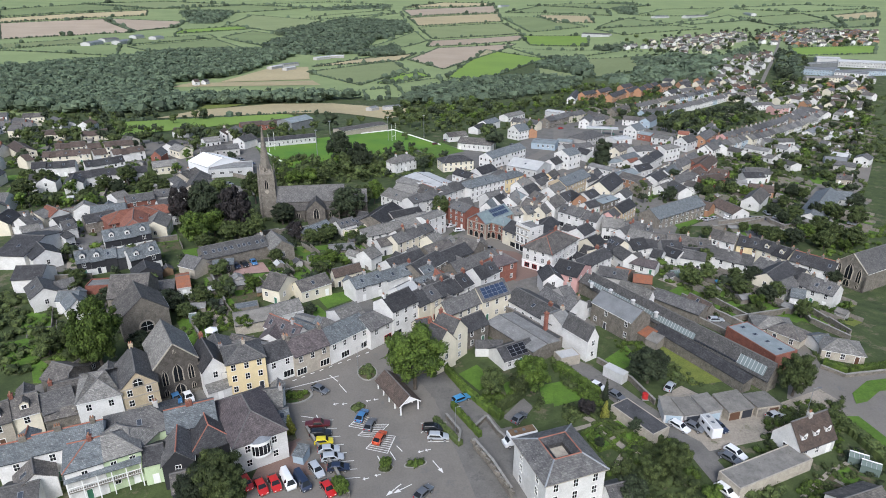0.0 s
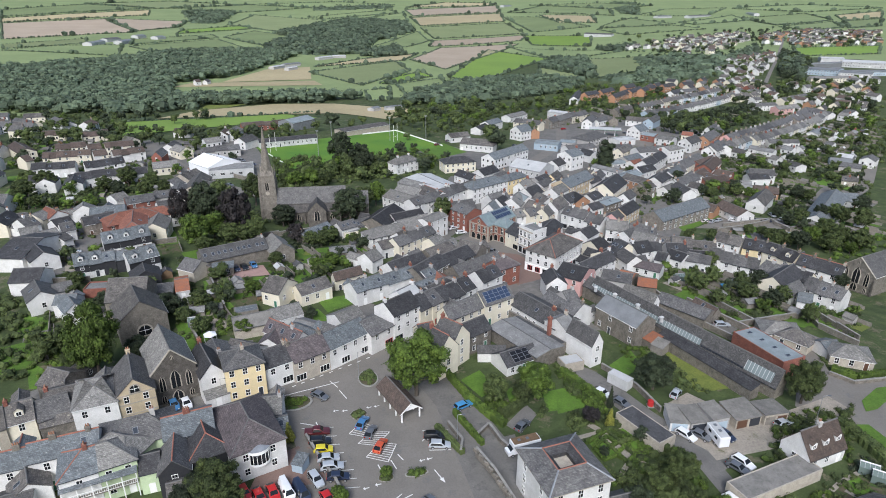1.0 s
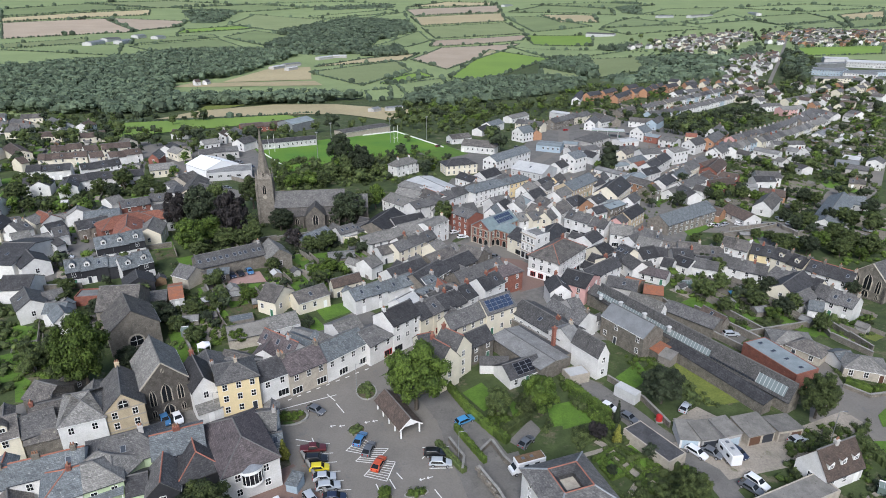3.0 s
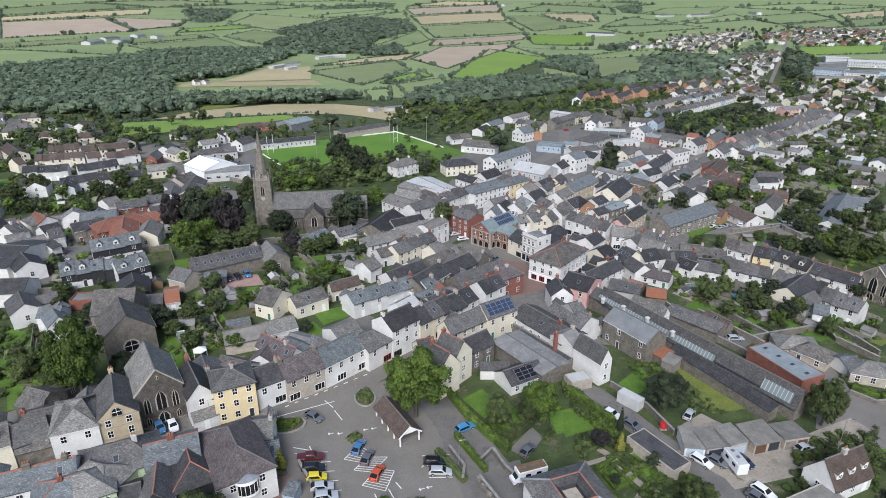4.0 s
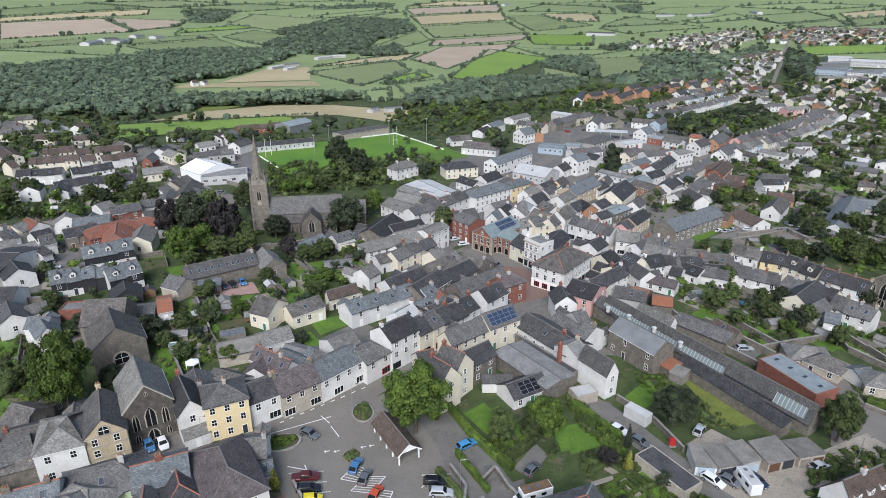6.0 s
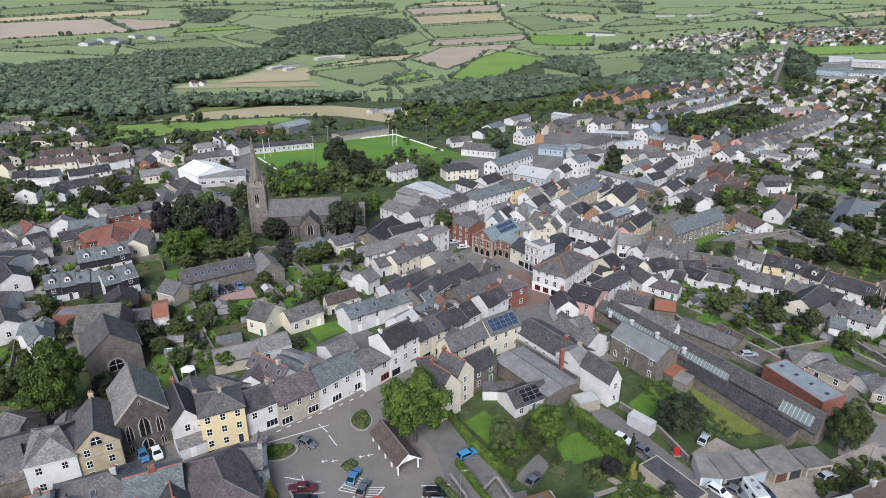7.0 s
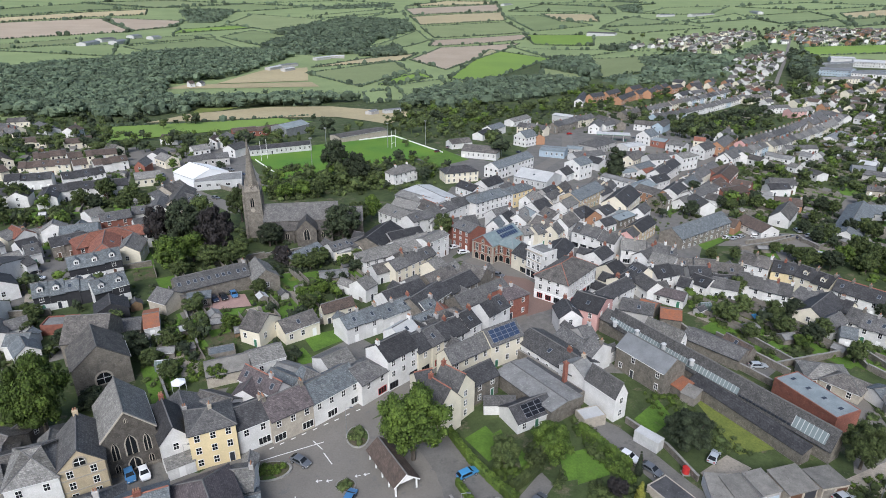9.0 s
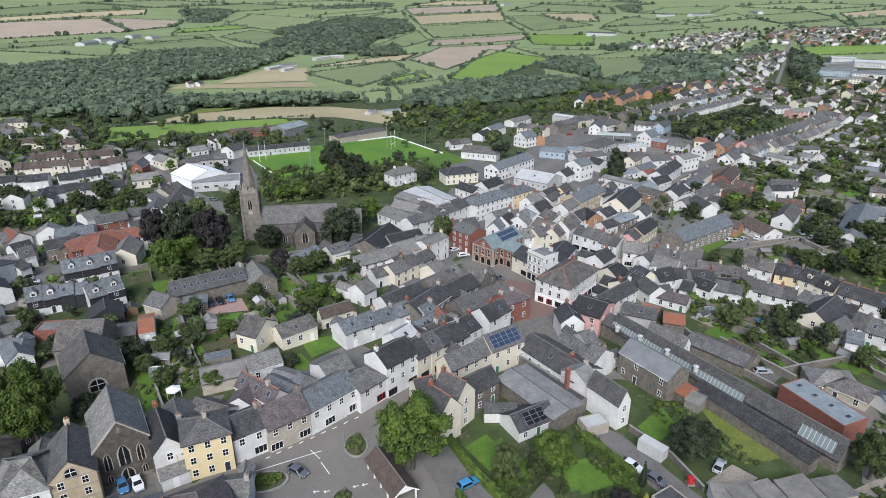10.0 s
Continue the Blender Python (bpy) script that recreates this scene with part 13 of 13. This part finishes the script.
car(-114.7, 288.0, -33, 'white', 'hatch')
car(-104.4, 283.3, -28, 'grey', 'hatch')
car(174.8, 401.1, -26, 'white', 'van')
car(165.6, 390.7, -51, 'maroon', 'hatch')
car(156.0, 386.7, -22, 'grey', 'hatch')
car(45.0, 388.8, -44, 'navy', 'hatch')
car(129.9, 438.8, -43, 'grey', 'hatch')
car(142.1, 233.8, -24, 'silver', 'hatch')
car(59.8, 203.5, -63, 'silver', 'hatch')
car(57.1, 196.6, -58, 'white', 'hatch')
car(87.0, 449.2, 35, 'red', 'hatch')
car(1.5, 401.3, 47, 'grey', 'hatch')
car(-5.6, 388.0, 50, 'maroon', 'hatch')

# ---- special vehicles and yard things ----
motorhome(15.9, 97.9, -160, 7.0, 'old white camper bus with brown roof panel', 'board_wood')
motorhome(55.8, 101.6, 98, 6.2)
container(41.2, 120.5, -48, 5.3)
shelter(-9.8, 112.1, 122, 11.3, 4.6)
square_villa(21.2, 85.4, 20, 11.7, 11.9, 8.0)
gazebo(-59.5, 135.1)
planter_island(-32.9, 111.1, 4.2, 2.6, 15, count=27)
planter_island(-17.8, 121.8, 2.4, 3.4, 15, count=20)
planter_island(-18.2, 108.6, 1.9, 1.7, 15, count=10)
planter_island(-10.6, 90.3, 1.6, 1.1, 15, count=6)
planter_island(-4.9, 91.6, 2.3, 0.9, 15, count=7)
lamp_post(-48.1, 110.8, 6)
lamp_post(2.9, 100.3, 7)
lamp_post(78.5, 105.9, 8)
lamp_post(-20.0, 122.1, 7)
floodlight(-36.6, 395.4, 15)
floodlight(-73.7, 346.1, 15)
floodlight(-70.8, 374.2, 15)
floodlight(-13.5, 409.4, 15)
rugby_posts(-103.3, 358.4, -20)
rugby_posts(-33.0, 396.1, -20)

# ---- car park markings ----
hatch_box(-19.4, 102.3, -17.2, 106.2, -14.0, 104.4, -16.0, 101.6, 6)
hatch_box(-17.1, 99.5, -15.0, 103.1, -11.1, 103.3, -13.4, 99.1, 7)
hatch_box(-15.0, 95.7, -12.7, 100.0, -9.4, 99.6, -10.6, 94.5, 8)
strip('bay_line', [(-29.3, 103.0), (-22.9, 104.1)], 0.14, 'road_paint', 0.1, 'white painted road line', 'marking')
strip('bay_line', [(-27.7, 100.5), (-21.8, 101.5)], 0.14, 'road_paint', 0.1, 'white painted road line', 'marking')
strip('bay_line', [(-26.2, 98.2), (-20.7, 99.1)], 0.14, 'road_paint', 0.1, 'white painted road line', 'marking')
strip('bay_line', [(-24.7, 95.9), (-19.6, 96.7)], 0.14, 'road_paint', 0.1, 'white painted road line', 'marking')
strip('bay_line', [(-23.3, 93.6), (-18.6, 94.4)], 0.14, 'road_paint', 0.1, 'white painted road line', 'marking')
strip('bay_line', [(-21.9, 91.4), (-16.9, 92.2)], 0.14, 'road_paint', 0.1, 'white painted road line', 'marking')
strip('bay_line', [(-20.5, 89.3), (-16.0, 90.0)], 0.14, 'road_paint', 0.1, 'white painted road line', 'marking')
strip('bay_line', [(-19.2, 87.2), (-15.1, 87.8)], 0.14, 'road_paint', 0.1, 'white painted road line', 'marking')
strip('road_line', [(-4.2, 100.6), (-2.8, 102.9)], 0.2, 'road_paint', 0.1, 'white painted road line', 'marking')
strip('road_line', [(-2.7, 98.0), (1.7, 98.2)], 0.2, 'road_paint', 0.1, 'white painted road line', 'marking')
strip('road_line', [(-4.3, 103.8), (1.1, 104.2)], 0.2, 'road_paint', 0.1, 'white painted road line', 'marking')
strip('road_line', [(-35.4, 113.6), (-24.3, 119.9)], 0.2, 'road_paint', 0.1, 'white painted road line', 'marking')
strip('road_line', [(-26.5, 120.0), (-24.2, 117.7)], 0.2, 'road_paint', 0.1, 'white painted road line', 'marking')
strip('road_line', [(-23.8, 116.8), (-21.6, 113.8)], 0.2, 'road_paint', 0.1, 'white painted road line', 'marking')
strip('road_line', [(-29.9, 104.7), (-26.3, 104.2)], 0.2, 'road_paint', 0.1, 'white painted road line', 'marking')
strip('road_line', [(-26.8, 105.4), (-25.8, 103.6)], 0.2, 'road_paint', 0.1, 'white painted road line', 'marking')
strip('road_line', [(-8.9, 96.7), (-7.7, 95.1)], 0.2, 'road_paint', 0.1, 'white painted road line', 'marking')
strip('road_line', [(-12.5, 93.7), (-11.1, 90.9)], 0.2, 'road_paint', 0.1, 'white painted road line', 'marking')
strip('road_line', [(-8.8, 92.6), (-10.1, 95.0)], 0.2, 'road_paint', 0.1, 'white painted road line', 'marking')
road_arrow(-0.5, 90.9, -58)
road_arrow(-8.6, 84.8, 230)
road_arrow(-7.0, 85.1, 215)
road_arrow(-23.3, 109.4, 200, 1.2)
road_arrow(-21.4, 109.6, 200, 1.2)
road_arrow(-16.3, 111.1, 200, 1.2)
road_arrow(-14.7, 111.6, 200, 1.2)
road_arrow(-9.9, 112.2, 200, 1.2)
road_arrow(-4.0, 95.1, 200, 1.2)
road_arrow(-2.6, 95.6, 200, 1.2)
road_arrow(-14.0, 87.5, 200, 1.2)
road_arrow(-11.9, 88.5, 200, 1.2)
strip('give_way_line', [(-34.5, 117.0), (-33.8, 117.6)], 0.25, 'road_paint', 0.1, 'white painted road line', 'marking')
strip('give_way_line', [(-32.8, 118.5), (-32.1, 119.1)], 0.25, 'road_paint', 0.1, 'white painted road line', 'marking')
strip('give_way_line', [(-31.0, 120.1), (-30.2, 120.7)], 0.25, 'road_paint', 0.1, 'white painted road line', 'marking')
strip('give_way_line', [(-29.1, 121.6), (-28.4, 122.3)], 0.25, 'road_paint', 0.1, 'white painted road line', 'marking')
strip('give_way_line', [(-27.2, 123.2), (-26.5, 123.9)], 0.25, 'road_paint', 0.1, 'white painted road line', 'marking')
strip('give_way_line', [(-25.3, 124.9), (-24.5, 125.6)], 0.25, 'road_paint', 0.1, 'white painted road line', 'marking')
strip('give_way_line', [(-23.3, 126.5), (-22.5, 127.2)], 0.25, 'road_paint', 0.1, 'white painted road line', 'marking')
strip('give_way_line', [(-21.3, 128.2), (-20.5, 129.0)], 0.25, 'road_paint', 0.1, 'white painted road line', 'marking')
strip('give_way_line', [(-19.2, 130.0), (-18.4, 130.7)], 0.25, 'road_paint', 0.1, 'white painted road line', 'marking')

# ---- walls and fences ----
garden_wall([(-27.8, 100.4), (-24.9, 95.9), (-19.7, 88.5), (-16.4, 82.7)], 1.2)
garden_wall([(6.6, 96.4), (9.8, 90.6), (12.8, 83.1)], 2.4)
garden_wall([(1.1, 105.7), (4.0, 100.3), (3.6, 96.9)], 1.2)
garden_wall([(9.8, 104.9), (11.9, 100.0), (14.2, 96.9)], 1.3)
garden_wall([(7.1, 102.1), (9.6, 105.4), (11.9, 100.3)], 1.0)
garden_wall([(-80.1, 162.4), (-69.7, 145.2), (-59.1, 129.2)], 1.6)
garden_wall([(-71.9, 169.0), (-61.1, 150.7)], 1.6)
garden_wall([(-24.4, 196.2), (-32.3, 186.0)], 1.8)
garden_wall([(-37.5, 163.8), (-24.2, 172.5)], 1.6)
garden_wall([(38.6, 127.5), (44.5, 119.4), (47.4, 110.4)], 1.4)
garden_wall([(64.4, 172.8), (70.2, 153.3), (77.2, 142.3)], 1.8)
garden_wall([(81.1, 164.6), (89.3, 146.5)], 1.8)
garden_wall([(73.0, 164.4), (83.5, 146.4)], 2.0)
garden_wall([(82.3, 150.1), (108.1, 158.1), (111.4, 143.0)], 1.8)
garden_wall([(68.0, 120.0), (61.0, 133.6)], 2.2)
garden_wall([(-107.5, 167.1), (-118.0, 165.5)], 1.8)
garden_wall([(-131.4, 178.4), (-123.3, 182.2)], 1.8)
garden_wall([(-103.3, 196.0), (-94.9, 200.3)], 1.8)
garden_wall([(105.5, 157.8), (104.5, 149.8), (109.5, 140.2)], 1.6)
garden_wall([(119.0, 245.5), (142.5, 252.7), (144.8, 239.5)], 1.6)
garden_wall([(-108.7, 315.7), (-93.4, 294.1), (-83.9, 299.7)], 2.2)
garden_wall([(-67.3, 207.4), (-32.6, 229.2)], 2.0)
garden_wall([(17.0, 153.7), (27.7, 140.2), (30.8, 137.8)], 2.6)

# ---- garden sheds and glasshouses ----
gable_sheds(-59.5, 161.4, 20, 4, 3, 'wood_grey')
gable_sheds(-70.2, 152.7, 10, 3, 2.2, 'wood_grey')
gable_sheds(-67.5, 147.8, 10, 4, 2.5, 'wood_grey')
gable_sheds(-52.2, 157.9, 20, 4, 3, 'board_wood')
gable_sheds(-36.1, 198.9, 15, 9, 6, 'stone')
gable_sheds(83.8, 168.0, 20, 4, 3, 'wood_grey')
gable_sheds(91.3, 163.0, 15, 4, 3, 'wood_grey')
gable_sheds(147.3, 231.0, 10, 5, 3, 'wood_grey')
gable_sheds(121.6, 237.0, 0, 5, 3, 'wood_grey')
gable_sheds(-94.1, 131.6, 10, 4, 3, 'wood_grey')
gable_sheds(289.6, 449.1, 5, 5, 4, 'wood_grey')
gable_sheds(253.8, 422.5, 5, 6, 4, 'board_wood')
gable_sheds(222.1, 398.7, 5, 6, 4, 'wood_grey')
gable_sheds(136.1, 308.4, 0, 5, 4, 'wood_grey')
gable_sheds(120.2, 293.0, 0, 5, 4, 'wood_grey')
gable_sheds(72.8, 188.0, 0, 4, 3, 'wood_grey')
greenhouse(81.1, 92.5, -30, 3.2, 2.0)
greenhouse(82.0, 90.2, -30, 3.2, 2.0)
greenhouse(76.9, 181.6, 10, 3.2, 2.0)
greenhouse(-66.3, 142.5, 10, 3.2, 2.0)
greenhouse(136.1, 297.6, 0, 3.2, 2.0)
greenhouse(165.5, 305.7, 0, 3.2, 2.0)
garden_wall([(-108.2, 356.9), (-85.8, 324.1)], 0.9, wall='paint_white', th=0.08, cap=False, name='pitch_rail', label='white rail round the rugby pitch')
garden_wall([(-57.2, 414.7), (-36.0, 432.8), (-2.1, 386.9)], 0.9, wall='paint_white', th=0.08, cap=False, name='pitch_rail', label='white rail round the rugby pitch')

# ---- loose garden and yard things ----
tarpaulin(89.4, 175.4, 12)
oil_tank(45.9, 112.5)
merlon(6.4, 94.9, -47)
merlon(7.3, 93.1, -47)
merlon(8.1, 91.4, -47)
merlon(8.9, 89.7, -47)
merlon(9.7, 88.0, -47)
merlon(10.4, 86.4, -47)
merlon(11.2, 84.8, -47)
merlon(11.9, 83.3, -47)
merlon(12.6, 81.8, -47)
garden_wall([(113.7, 238.7), (127.5, 243.8), (141.4, 250.7)], 1.6)
garden_wall([(142.4, 248.0), (145.8, 241.4), (153.2, 244.3)], 1.6)
garden_wall([(166.9, 247.6), (173.1, 233.2)], 1.8)
stack_alone(27.1, 137.5, 8.2)
